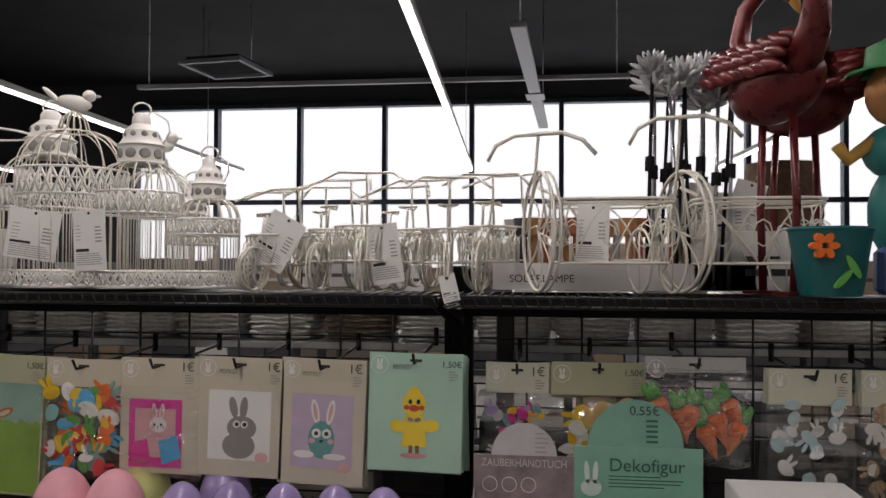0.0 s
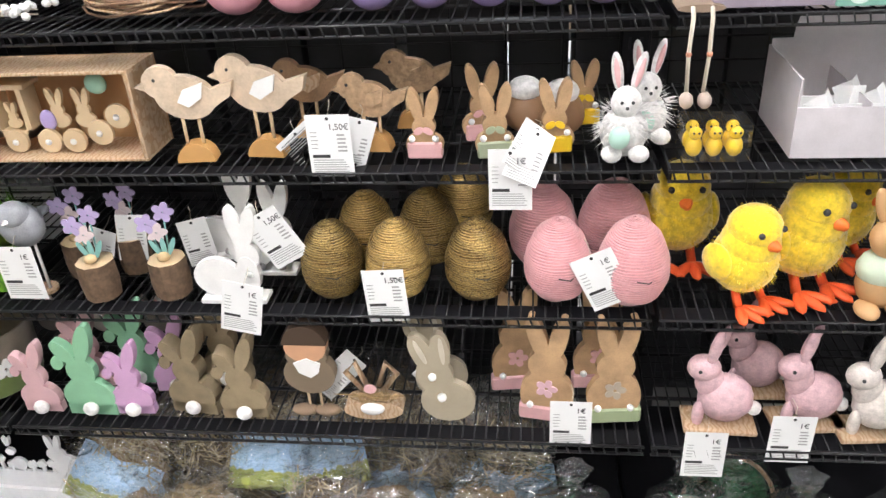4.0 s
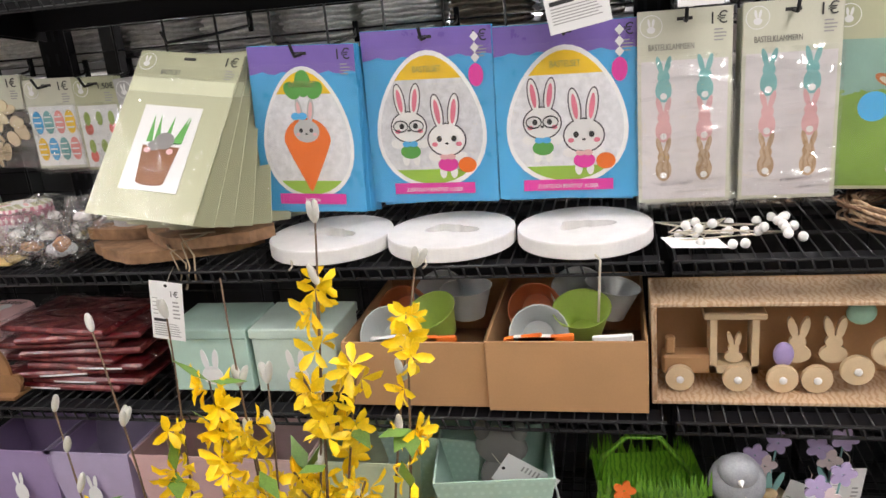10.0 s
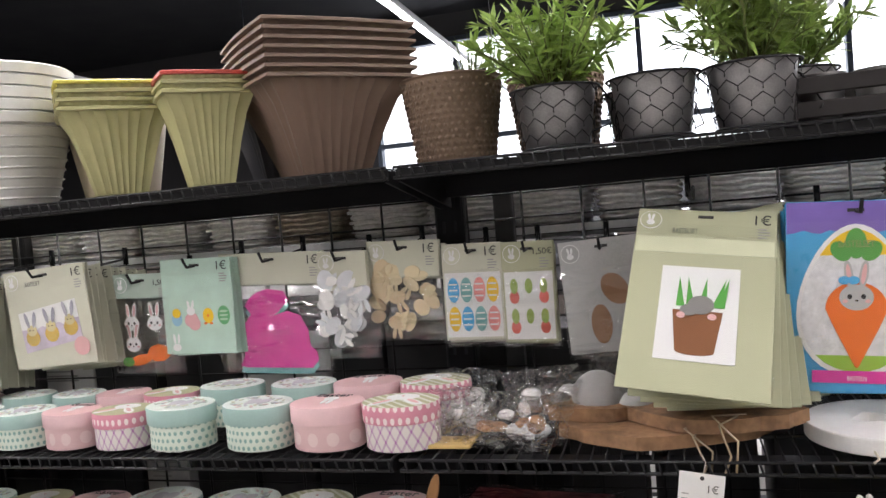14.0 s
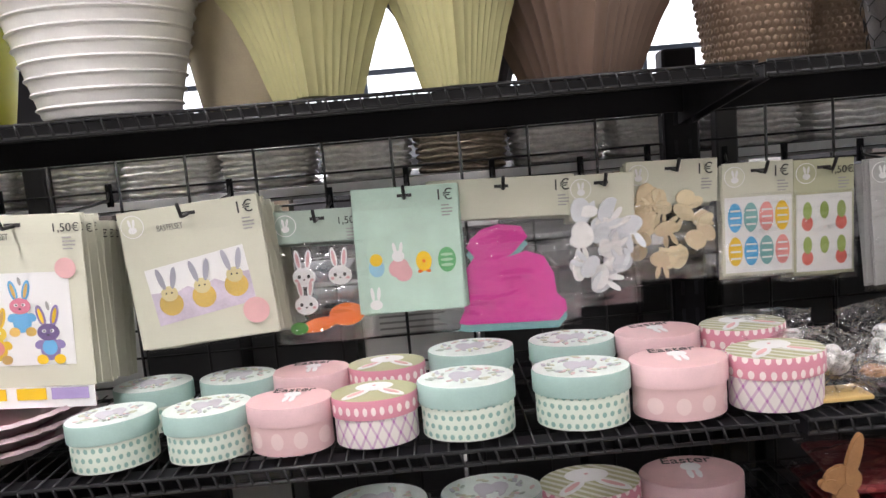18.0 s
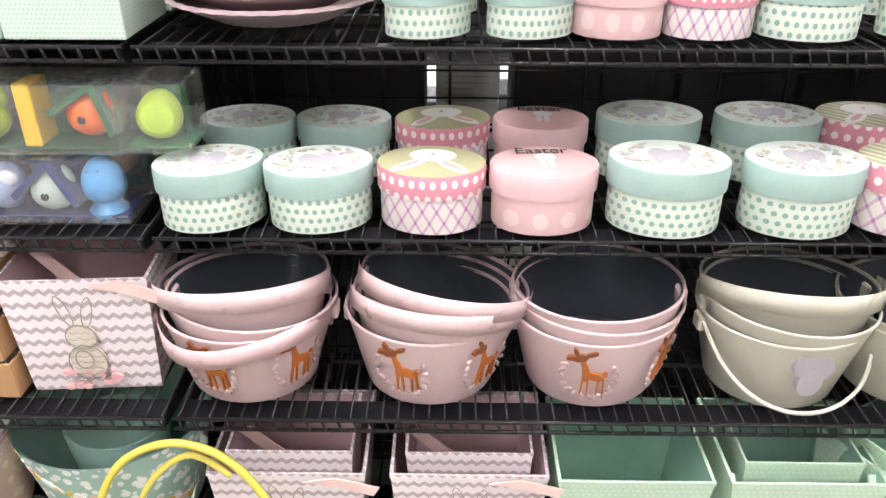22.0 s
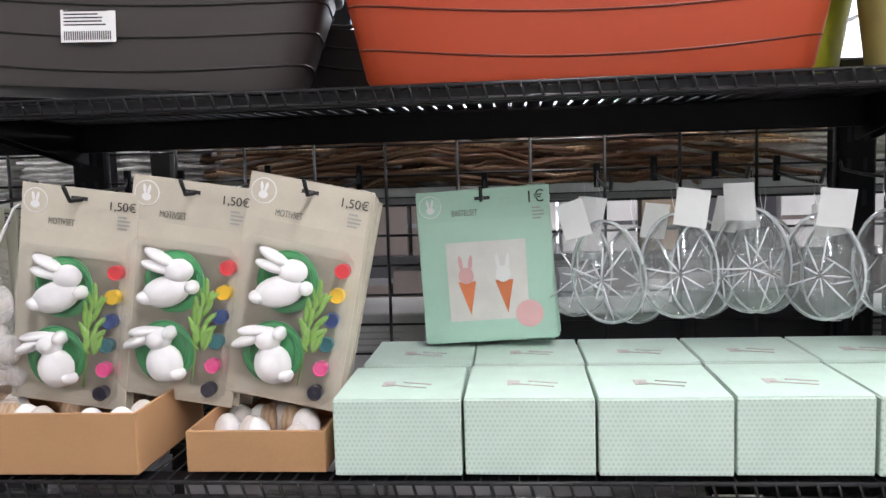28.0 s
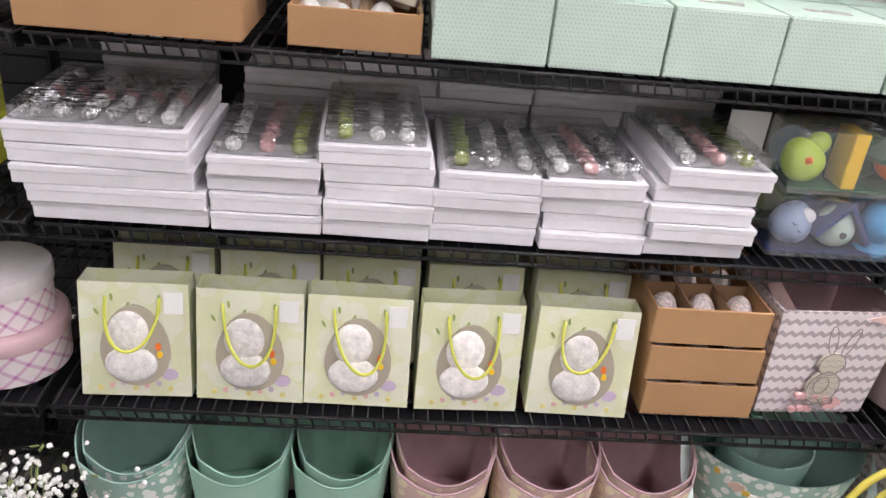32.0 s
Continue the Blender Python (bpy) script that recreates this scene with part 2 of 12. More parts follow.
FILM = film_material("clear_film", least=0.035)
FILM2 = film_material("crumpled_film", haze=0.015, rough=0.09, wrinkle=1.0, size=34.0, shine=0.9, least=0.2, deep=0.022)
BAGFILM = film_material("smooth_bag_film", rough=0.06, wrinkle=1.0, size=20.0, shine=0.85, least=0.1, deep=0.03, ridged=True)
SHELL = film_material("thick_clear_plastic", haze=0.07, rough=0.05, wrinkle=0.12, size=30.0, shine=1.0, least=0.09)
CLEAR = film_material("clear_plastic", haze=0.012, rough=0.04, wrinkle=0.08, size=10.0, shine=0.45)
WOOD = material("light_wood", (0.52, 0.38, 0.25), 0.6, 0.0, 0.25, 9, 0.2, 160, pattern=lines((0.42, 0.27, 0.15), 0.009, 0.4, 0, 0.03))
BARK = material("bark", (0.12, 0.075, 0.045), 0.9, 0.0, 0.5, 60, 0.9, 120)
TWIG = material("brown_twig", (0.16, 0.09, 0.05), 0.75, 0.0, 0.4, 60, 0.5, 200)
FELT = material("grey_felt", (0.23, 0.19, 0.14), 0.95, 0.0, 0.2, 30, 0.5, 600, pattern=rise((0.17, 0.25, 0.05), 0.03, 0.07), sheen=0.3)
GOLD = material("gold_cord", (0.55, 0.39, 0.15), 0.36, 0.75, 1.0, 420, 1.0, 500, pattern=lines((0.26, 0.17, 0.06), 0.0042, 0.3, 2, 0.004))
PINKCORD = material("pink_yarn", (0.68, 0.35, 0.36), 0.85, 0.0, 0.15, 60, 0.6, 350, pattern=lines((0.62, 0.31, 0.32), 0.005, 0.3, 2, 0.004), sheen=0.3)
PLUSH = material("yellow_plush", (0.75, 0.54, 0.02), 0.95, 0.0, 0.4, 90, 1.0, 260, sheen=0.5)
FUR = material("white_fur", (0.74, 0.72, 0.7), 0.95, 0.0, 0.3, 90, 1.0, 260, sheen=0.5)
PINK = paint((0.72, 0.42, 0.42), 0.5)
MINT = paint((0.44, 0.66, 0.56), 0.5)
ORANGE = paint((0.8, 0.17, 0.02), 0.5)
YELLOW = paint((0.85, 0.55, 0.02), 0.5)
WHITE = paint((0.8, 0.79, 0.77), 0.5)
MAGENTA = paint((0.72, 0.05, 0.34), 0.45)
SKYBLUE = paint((0.08, 0.42, 0.74), 0.45)
LILAC = paint((0.38, 0.3, 0.55), 0.45)
GREEN = paint((0.1, 0.36, 0.07), 0.5)
GREY = paint((0.3, 0.29, 0.28), 0.6)
LEAF = material("leaf_green", (0.16, 0.3, 0.06), 0.5, 0.0, 0.5, 20, 0.1)


# ---- shapes ----
class Shape:
    """Gathers faces; the x axis runs along the shelves, y away from the aisle, z up."""

    def __init__(self):
        self.v, self.f, self.s, self.weld = [], [], [], False

    def add(self, verts, faces, smooth=False):
        n = len(self.v)
        self.v += [tuple(p) for p in verts]
        self.f += [tuple(i + n for i in q) for q in faces]
        self.s += [smooth] * len(faces)
        return self

    def box(self, x0, x1, y0, y1, z0, z1, b=0.0):
        if b <= 0:
            p = [(x, y, z) for x in (x0, x1) for y in (y0, y1) for z in (z0, z1)]
            return self.add(p, [(0, 1, 3, 2), (4, 6, 7, 5), (0, 4, 5, 1), (2, 3, 7, 6), (0, 2, 6, 4), (1, 5, 7, 3)])
        c, h = ((x0 + x1) / 2, (y0 + y1) / 2, (z0 + z1) / 2), ((x1 - x0) / 2, (y1 - y0) / 2, (z1 - z0) / 2)
        b = min(b, *[0.45 * 2 * a for a in h])
        p, at = [], {}
        for sx in (-1, 1):
            for sy in (-1, 1):
                for sz in (-1, 1):
                    for ax in range(3):
                        q = [s * (a - (0 if i == ax else b)) for i, (s, a) in enumerate(zip((sx, sy, sz), h))]
                        at[sx, sy, sz, ax] = len(p)
                        p.append([a + d for a, d in zip(c, q)])
        faces = [tuple(at[sx, sy, sz, ax] for ax in range(3)) for sx in (-1, 1) for sy in (-1, 1) for sz in (-1, 1)]
        ring = ((-1, -1), (-1, 1), (1, 1), (1, -1))
        for ax in range(3):
            for s in (-1, 1):
                q = []
                for a, d in ring:
                    k = [a, d]
                    k.insert(ax, s)
                    q.append(at[(*k, ax)])
                faces.append(tuple(q))
            o1, o2 = [a for a in range(3) if a != ax]
            for a, d in ring:
                k = [0, 0, 0]
                k[o1], k[o2] = a, d
                lo, hi = k[:], k[:]
                lo[ax], hi[ax] = -1, 1
                faces.append((at[(*lo, o1)], at[(*hi, o1)], at[(*hi, o2)], at[(*lo, o2)]))
        return self.add(p, faces)

    def lathe(self, prof, seg=28, x=0.0, y=0.0, sx=1.0, sy=1.0, flute=None, square=0.0):
        """A turned profile [(radius, z)]; flute waves the radius, square pulls it towards a rounded square."""
        def ring(r, z):
            out = []
            for i in range(seg):
                a = 2 * math.pi * i / seg
                k = r * (1 + (flute[1] * math.cos(flute[0] * a) if flute else 0))
                if square:
                    c, s = abs(math.cos(a)), abs(math.sin(a))
                    k *= (1 - square) + square / max(c, s)
                out.append((x + sx * k * math.cos(a), y + sy * k * math.sin(a), z))
            return out
        groups, cur = [], [prof[0]]
        for i in range(1, len(prof)):
            cur.append(prof[i])
            if i < len(prof) - 1:
                a = Vector((prof[i][0] - prof[i - 1][0], prof[i][1] - prof[i - 1][1]))
                b = Vector((prof[i + 1][0] - prof[i][0], prof[i + 1][1] - prof[i][1]))
                if a.length and b.length and a.angle(b) > 0.75:
                    groups.append(cur)
                    cur = [prof[i]]
        groups.append(cur)
        self.weld = self.weld or len(groups) > 1
        for g in groups:
            verts = [p for r, z in g for p in ring(max(r, 1e-5), z)]
            self.add(verts, [(j * seg + i, j * seg + (i + 1) % seg, (j + 1) * seg + (i + 1) % seg, (j + 1) * seg + i) for j in range(len(g) - 1) for i in range(seg)], True)
        return self

    def egg(self, x, y, z, r, h, seg=24, rings=12, tilt=0.0):
        prof = []
        for i in range(rings + 1):
            a = math.pi * i / rings
            zz = h / 2 * (1 - math.cos(a))
            prof.append((r * math.sin(a) * (1 - 0.16 * (zz / h - 0.5) * 2), zz))
        n = len(self.v)
        self.lathe(prof, seg)
        turn = Matrix.Rotation(tilt, 3, "Y")
        for i in range(n, len(self.v)):
            self.v[i] = tuple(turn @ Vector(self.v[i]) + Vector((x, y, z)))
        return self

    def ball(self, x, y, z, rx, ry=None, rz=None, seg=16, rings=9, m=None):
        ry, rz = ry or rx, rz or rx
        p, q = [], []
        for j in range(rings + 1):
            a = math.pi * j / rings
            for i in range(seg):
                b = 2 * math.pi * i / seg
                c = Vector((rx * math.sin(a) * math.cos(b), ry * math.sin(a) * math.sin(b), rz * math.cos(a)))
                if m:
                    c = m @ c
                p.append((x + c.x, y + c.y, z + c.z))
        for j in range(rings):
            for i in range(seg):
                q.append((j * seg + i, j * seg + (i + 1) % seg, (j + 1) * seg + (i + 1) % seg, (j + 1) * seg + i))
        return self.add(p, q, True)

    def tube(self, pts, r=0.0015, seg=5, closed=False):
        pts = [Vector(p) for p in pts]
        n, p, q = len(pts), [], []
        for i, c in enumerate(pts):
            d = pts[(i + 1) % n] - pts[i - 1] if closed or 0 < i < n - 1 else (pts[1] - pts[0] if i == 0 else pts[-1] - pts[-2])
            d.normalize()
            side = d.cross(Vector((0.31, 0.23, 0.92)))
            if side.length < 0.05:
                side = d.cross(Vector((1, 0, 0)))
            side.normalize()
            up = d.cross(side)
            k = r[i] if isinstance(r, (list, tuple)) else r
            p += [c + k * (math.cos(2 * math.pi * j / seg) * side + math.sin(2 * math.pi * j / seg) * up) for j in range(seg)]
        for i in range(n if closed else n - 1):
            for j in range(seg):
                a, b = i * seg, ((i + 1) % n) * seg
                q.append((a + j, a + (j + 1) % seg, b + (j + 1) % seg, b + j))
        if not closed:
            q += [tuple(range(seg)), tuple(range((n - 1) * seg, n * seg))]
        return self.add(p, q, True)

    def slab(self, outline, y0, y1):
        """A flat outline [(x, z)] with thickness from y0 to y1."""
        n = len(outline)
        p = [(a, y0, b) for a, b in outline] + [(a, y1, b) for a, b in outline]
        return self.add(p, [tuple(range(n)), tuple(range(2 * n - 1, n - 1, -1))] + [(i, (i + 1) % n, n + (i + 1) % n, n + i) for i in range(n)])

    def sheet(self, x0, x1, z0, z1, y, nx=14, nz=14, rough=0.004, bulge=0.0, seed=0.0, size=26.0):
        """A thin upright film with creases."""
        p = []
        for j in range(nz + 1):
            for i in range(nx + 1):
                u, v = i / nx, j / nz
                a, b = x0 + (x1 - x0) * u, z0 + (z1 - z0) * v
                d = bulge * (1 - (2 * u - 1) ** 4) * (1 - (2 * v - 1) ** 4) + rough * (0.5 + noise.noise(Vector((a * size + seed, seed, b * size))) + 0.6 * noise.noise(Vector((a * 2.6 * size, seed, b * 2.6 * size))))
                p.append((a, y - max(d, 0.0), b))
        return self.add(p, [(j * (nx + 1) + i, j * (nx + 1) + i + 1, (j + 1) * (nx + 1) + i + 1, (j + 1) * (nx + 1) + i) for j in range(nz) for i in range(nx)])

    def turn(self, m, start=0):
        for i in range(start, len(self.v)):
            self.v[i] = tuple(m @ Vector(self.v[i]))
        return self


def oval(cx, cz, rx, rz, rot=0.0, n=20):
    c, s = math.cos(radians(rot)), math.sin(radians(rot))
    return [(cx + rx * math.cos(a) * c - rz * math.sin(a) * s, cz + rx * math.cos(a) * s + rz * math.sin(a) * c) for a in (2 * math.pi * i / n for i in range(n))]


def smooth(pts, n=6):
    """A soft curve through points."""
    q = [Vector(p) for p in pts]
    out = []
    for i in range(len(q) - 1):
        a, b, c, d = q[max(i - 1, 0)], q[i], q[i + 1], q[min(i + 2, len(q) - 1)]
        for k in range(n):
            t = k / n
            out.append(0.5 * (2 * b + (c - a) * t + (2 * a - 5 * b + 4 * c - d) * t * t + (3 * b - a - 3 * c + d) * t ** 3))
    return out + [q[-1]]


def rect(x0, x1, z0, z1):
    return [(x0, z0), (x1, z0), (x1, z1), (x0, z1)]


def arc(cx, cz, r, a0, a1, n=12, y=0.0, flat=False):
    pts = [(cx + r * math.cos(radians(a0 + (a1 - a0) * i / n)), cz + r * math.sin(radians(a0 + (a1 - a0) * i / n))) for i in range(n + 1)]
    return pts if flat else [(a, y, b) for a, b in pts]


def to_mesh(name, pieces):
    """One mesh out of [(shape, material)]."""
    me = bpy.data.meshes.new(name)
    v, f, s, k = [], [], [], []
    for i, (g, m) in enumerate(pieces):
        n = len(v)
        v += g.v
        f += [tuple(a + n for a in q) for q in g.f]
        s += g.s
        k += [i] * len(g.f)
        me.materials.append(m)
    me.from_pydata(v, [], f)
    me.polygons.foreach_set("use_smooth", s)
    me.polygons.foreach_set("material_index", k)
    bm = bmesh.new()
    bm.from_mesh(me)
    if len(pieces) == 1 and pieces[0][0].weld:
        bmesh.ops.remove_doubles(bm, verts=bm.verts, dist=2e-6)
        for e in bm.edges:
            if len(e.link_faces) == 2 and e.calc_face_angle(0.0) > 0.7:
                e.smooth = False
    bmesh.ops.recalc_face_normals(bm, faces=bm.faces)
    bm.to_mesh(me)
    bm.free()
    return me


def part(name, g, m, parent, label=""):
    ob = new(name, to_mesh(name, g if isinstance(g, list) else [(g, m)]))
    ob.parent = parent
    if label:
        tagged(ob, label)
    return ob


def thing(name, label, category, group="", at=(0, 0, 0), turn=(0, 0, 0), kind=""):
    ob = new(name)
    ob.empty_display_size = 0.05
    ob.matrix_basis = pose(*seat(name, *at), *turn)
    return tagged(ob, label, category, group, kind)


def fixed(name, label, category, group="", at=(0, 0, 0), turn=(0, 0, 0), kind=""):
    """A thing of the hall, placed as given."""
    ob = new(name)
    ob.empty_display_size = 0.05
    ob.matrix_basis = pose(*at, *turn)
    return tagged(ob, label, category, group, kind)


def solid(name, pieces, label, category, group="", at=(0, 0, 0), turn=(0, 0, 0), kind=""):
    """A thing that is one mesh, such as a figure."""
    ob = new(name, to_mesh(name, pieces))
    ob.matrix_basis = pose(*seat(name, *at), *turn)
    return tagged(ob, label, category, group, kind)


WORDS = {}


def word(text, size, m, parent, x, y, z, name="lettering", squash=1.0, turn=0.0):
    """Raised print on an upright face that looks to the aisle; x is its middle."""
    key = (text, size, m.name)
    if key not in WORDS:
        c = bpy.data.curves.new("words", "FONT")
        c.body, c.size, c.align_x, c.extrude = text, size, "CENTER", 0.0002
        tmp = bpy.data.objects.new("words", c)
        me = bpy.data.meshes.new_from_object(tmp)
        bpy.data.objects.remove(tmp)
        me.materials.clear()
        me.materials.append(m)
        WORDS[key] = me
    ob = new(name, WORDS[key])
    ob.parent = parent
    ob.matrix_basis = pose(x, y, z, 90, 0, 0) @ Matrix.Rotation(radians(turn), 4, "Z") @ Matrix.Diagonal((squash, 1, 1, 1))
    return ob


def bars(g, x0, x1, z, rows, step=0.005, y=-0.0022, h=0.0016, seed=1):
    """Lines of unreadable small print."""
    r = random.Random(seed)
    for i in range(rows):
        g.box(x0, x0 + (x1 - x0) * r.uniform(0.6, 1.0), y, y + 0.0006, z - i * step - h, z - i * step)
    return g


# ---- the hall ----
def structure(name, g, m, label):
    return tagged(new(name, to_mesh(name, [(g, m)])), label, "structure", "", "structure")


FLOORM = material("grey_floor", (0.3, 0.29, 0.27), 0.35, 0.0, 0.15, 3, 0.05)
DARK = material("black_ceiling_paint", (0.008, 0.009, 0.013), 0.85, 0.0, 0.3, 2, 0.1)
WALLM = material("dark_wall_paint", (0.05, 0.05, 0.055), 0.8, 0.0, 0.15, 2, 0.1)
PALE = material("pale_wall_paint", (0.6, 0.59, 0.56), 0.8, 0.0, 0.1, 2, 0.1)
FRAME = material("blue_grey_window_frame", (0.06, 0.08, 0.11), 0.4, 0.4, 0.1, 10, 0.05)
structure("floor", Shape().box(-14, 9, -5, 11.9, -0.1, 0), FLOORM, "smooth grey shop floor")
structure("ceiling", Shape().box(-14, 9, -5, 11.9, 4.9, 5.1), DARK, "black painted hall ceiling")
structure("wall_south", Shape().box(-14, 9, -5.2, -5, 0, 4.9), PALE, "pale wall behind the aisle")
structure("wall_west", Shape().box(-14.2, -14, -5, 11.9, 0, 4.9), WALLM, "dark side wall of the hall")
structure("wall_east", Shape().box(9, 9.2, -5, 11.9, 0, 4.9), WALLM, "dark side wall of the hall")
WX0, WX1, WZ0, WZ1 = -6.75, 7.9, 0.47, 4.47
structure("wall_north", Shape().box(-14, WX0, 11.6, 11.8, 0, 4.9).box(WX1, 9, 11.6, 11.8, 0, 4.9).box(WX0, WX1, 11.6, 11.8, 0, WZ0).box(WX0, WX1, 11.6, 11.8, WZ1, 4.9), WALLM, "dark wall with a long band of windows")
structure("backdrop", Shape().box(-30, 30, 16, 16.1, -2, 16), glow("overcast_daylight", (0.93, 0.97, 1.0), 3.2), "bright overcast sky outside the windows")
window = fixed("window_1", "long band of tall panes in blue-grey frames", "window", at=(0, 11.6, 0), kind="structure")
x = WX0
while x < WX1 + 0.1:
    part("mullion", Shape().box(x - 0.04, x + 0.04, -0.05, 0.12, WZ0, WZ1, 0.008), FRAME, window)
    if x + 1.46 < WX1 + 0.2:
        for z0, z1 in ((WZ0, 2.79), (2.87, WZ1)):
            pane = part("pane", Shape().box(x + 0.04, x + 1.42, 0.03, 0.04, z0, z1), CLEAR, window)
            pane.visible_shadow = False
    x += 1.465
for z in (WZ0, 2.83, WZ1):
    part("transom", Shape().box(WX0, WX1, -0.055, 0.125, z - 0.04, z + 0.04, 0.008), FRAME, window)

TUBE = glow("lit_diffuser", (1.0, 0.97, 0.93), 14.0)
for k, (lamp_x, lamp_y, long_y, power) in enumerate(STRIPS):
    lamp = fixed("strip_lamp", "long white ceiling strip lamp, lit", "lamp", "strip lamps", (lamp_x, lamp_y, LAMP_Z), (0, 0, 2))
    part("housing", Shape().box(-0.032, 0.032, -long_y / 2, long_y / 2, 0.0, 0.05, 0.006), paint((0.6, 0.6, 0.6), 0.4), lamp)
    part("diffuser", Shape().box(-0.022, 0.022, -long_y / 2, long_y / 2, -0.02, 0.0, 0.004), TUBE, lamp)
    for y in (-0.4, 0.4):
        part("suspension_wire", Shape().tube([(0, y * long_y, 0.05), (0, y * long_y, 1.79)], 0.004), STEEL, lamp)
rail = fixed("ceiling_rail", "thin grey steel rail hung below the ceiling", "rail", "ceiling rails", (-1.2, 5.02, 3.28))
part("bar", Shape().box(-2.0, 2.1, -0.02, 0.02, -0.02, 0.02, 0.004), paint((0.45, 0.47, 0.5), 0.4, 0.5), rail)
for x in (-1.9, 2.0):
    part("drop_rod", Shape().tube([(x, 0, 0.02), (x, 0, 1.74)], 0.006), STEEL, rail)
rail2 = fixed("ceiling_rail", "grey steel rail with a joint plate hung below the ceiling", "rail", "ceiling rails", (0.16, 5.53, 3.26), (0, 0, -3))
part("bar", Shape().box(-0.05, 0.05, -2.0, 1.6, -0.02, 0.02, 0.004), paint((0.45, 0.47, 0.5), 0.4, 0.5), rail2)
part("joint_plate", Shape().box(-0.08, 0.08, -0.12, 0.12, -0.028, -0.02, 0.003), paint((0.5, 0.52, 0.55), 0.4, 0.5), rail2)
for y in (-1.8, 1.5):
    part("drop_rod", Shape().tube([(0, y, 0.02), (0, y, 1.75)], 0.006), STEEL, rail2)
vent = fixed("ceiling_vent", "square grey ceiling vent with slanting slats", "vent", at=(-3.5, 7.67, 4.09), turn=(0, 0, -8))
vent.scale = (0.8, 0.8, 0.8)
VENTM = paint((0.25, 0.27, 0.3), 0.5)
part("duct", Shape().box(-0.42, 0.42, -0.42, 0.42, 0.06, 0.12), DARK, vent)
part("vent_frame", Shape().box(-0.5, 0.5, -0.5, -0.44, 0, 0.06).box(-0.5, 0.5, 0.44, 0.5, 0, 0.06).box(-0.5, -0.44, -0.44, 0.44, 0, 0.06).box(0.44, 0.5, -0.44, 0.44, 0, 0.06), VENTM, vent)
for x in (-0.4, 0.4):
    part("drop_rod", Shape().tube([(x, 0, 0.1), (x, 0, 1.05)], 0.006), STEEL, vent)
for i in range(9):
    s = part("slat", Shape().box(-0.44, 0.44, -0.035, 0.035, -0.003, 0.003), VENTM, vent)
    s.matrix_basis = pose(0, -0.36 + 0.09 * i, 0.035, 35, 0, 0)

# ---- shelving ----
PITCH = 1.25
SHELVES = "black wire shelves"
for level in (5, 4, 3, 2, 1):
    deep = BACK - 0.03 - FRONT[level]
    shelf = fixed("wire_shelf", "black wire shelf with a low front edge", "shelf", SHELVES, (PITCH / 2, FRONT[level], DECK[level]))
    g = Shape()
    for i in range(57):
        x = -PITCH / 2 + 0.012 + i * (PITCH - 0.024) / 56
        g.tube([(x, 0.0, -0.004), (x, deep, -0.004)], 0.0018, 4)
    if level == 5:
        for i in range(56):
            x = -PITCH / 2 + 0.023 + i * (PITCH - 0.024) / 56
            g.box(x - 0.0088, x + 0.0088, 0.009, deep - 0.03, -0.0105, -0.0085)
    for y0, y1 in ((0.009, 0.045),) if level < 5 else ():
        part("plate_strip", Shape().box(-PITCH / 2 + 0.01, PITCH / 2 - 0.01, y0, y1, -0.0105, -0.0085), BLACK, shelf)
    tagged(part("wire_grid", g, WIRE, shelf), "close row of thin black wires", kind="stuff")
    g = Shape()
    for z, r in ((-0.003, 0.0028), (-0.02, 0.003)):
        g.tube([(-PITCH / 2 + 0.006, -0.004, z), (PITCH / 2 - 0.006, -0.004, z)], r, 6)
    for i in range(56):
        x = -PITCH / 2 + 0.014 + i * (PITCH - 0.028) / 55
        g.tube([(x, -0.006, -0.003), (x + 0.005, -0.006, -0.02)], 0.0018, 4)
    if level == 5:
        g.box(-PITCH / 2 + 0.006, PITCH / 2 - 0.006, 0.004, 0.007, -0.024, -0.006)
    if level == 5:
        part("back_beam", Shape().box(-PITCH / 2 + 0.006, PITCH / 2 - 0.006, deep - 0.03, deep - 0.015, -0.055, -0.012, 0.002), BLACK, shelf)
    tagged(part("front_edge", g, WIRE, shelf), "low front edge of short slanting wires", kind="stuff")
    for y in (0.14, 0.28, deep - 0.01):
        part("cross_rod", Shape().tube([(-PITCH / 2 + 0.008, y, -0.01), (PITCH / 2 - 0.008, y, -0.01)], 0.004, 6), WIRE, shelf)
    for s in (-1, 1):
        x = s * (PITCH / 2 - 0.012)
        g = Shape().add([(x - 0.002, 0.005, -0.008), (x - 0.002, deep, -0.008), (x - 0.002, deep, -0.075), (x - 0.002, 0.005, -0.026), (x + 0.002, 0.005, -0.008), (x + 0.002, deep, -0.008), (x + 0.002, deep, -0.075), (x + 0.002, 0.005, -0.026)],
                        [(0, 1, 2, 3), (4, 7, 6, 5), (0, 4, 5, 1), (1, 5, 6, 2), (2, 6, 7, 3), (3, 7, 4, 0)])
        part("bracket", g, BLACK, shelf)
    for k in range(6):
        copy_thing(shelf, pose(-PITCH * (k + 0.5), FRONT[level], DECK[level]))
for k in range(-1, 6):
    deck = fixed("base_deck", "black base deck with a kick plate on the floor", "shelf", "black base decks", (-PITCH * (k + 0.5), FRONT[0], 0))
    part("deck", Shape().box(-PITCH / 2 + 0.004, PITCH / 2 - 0.004, -0.09, BACK - FRONT[0] - 0.03, 0.118, DECK[0], 0.003), BLACK, deck)
    part("kick_plate", Shape().box(-PITCH / 2 + 0.004, PITCH / 2 - 0.004, -0.06, -0.045, 0.0, 0.118), BLACK, deck)
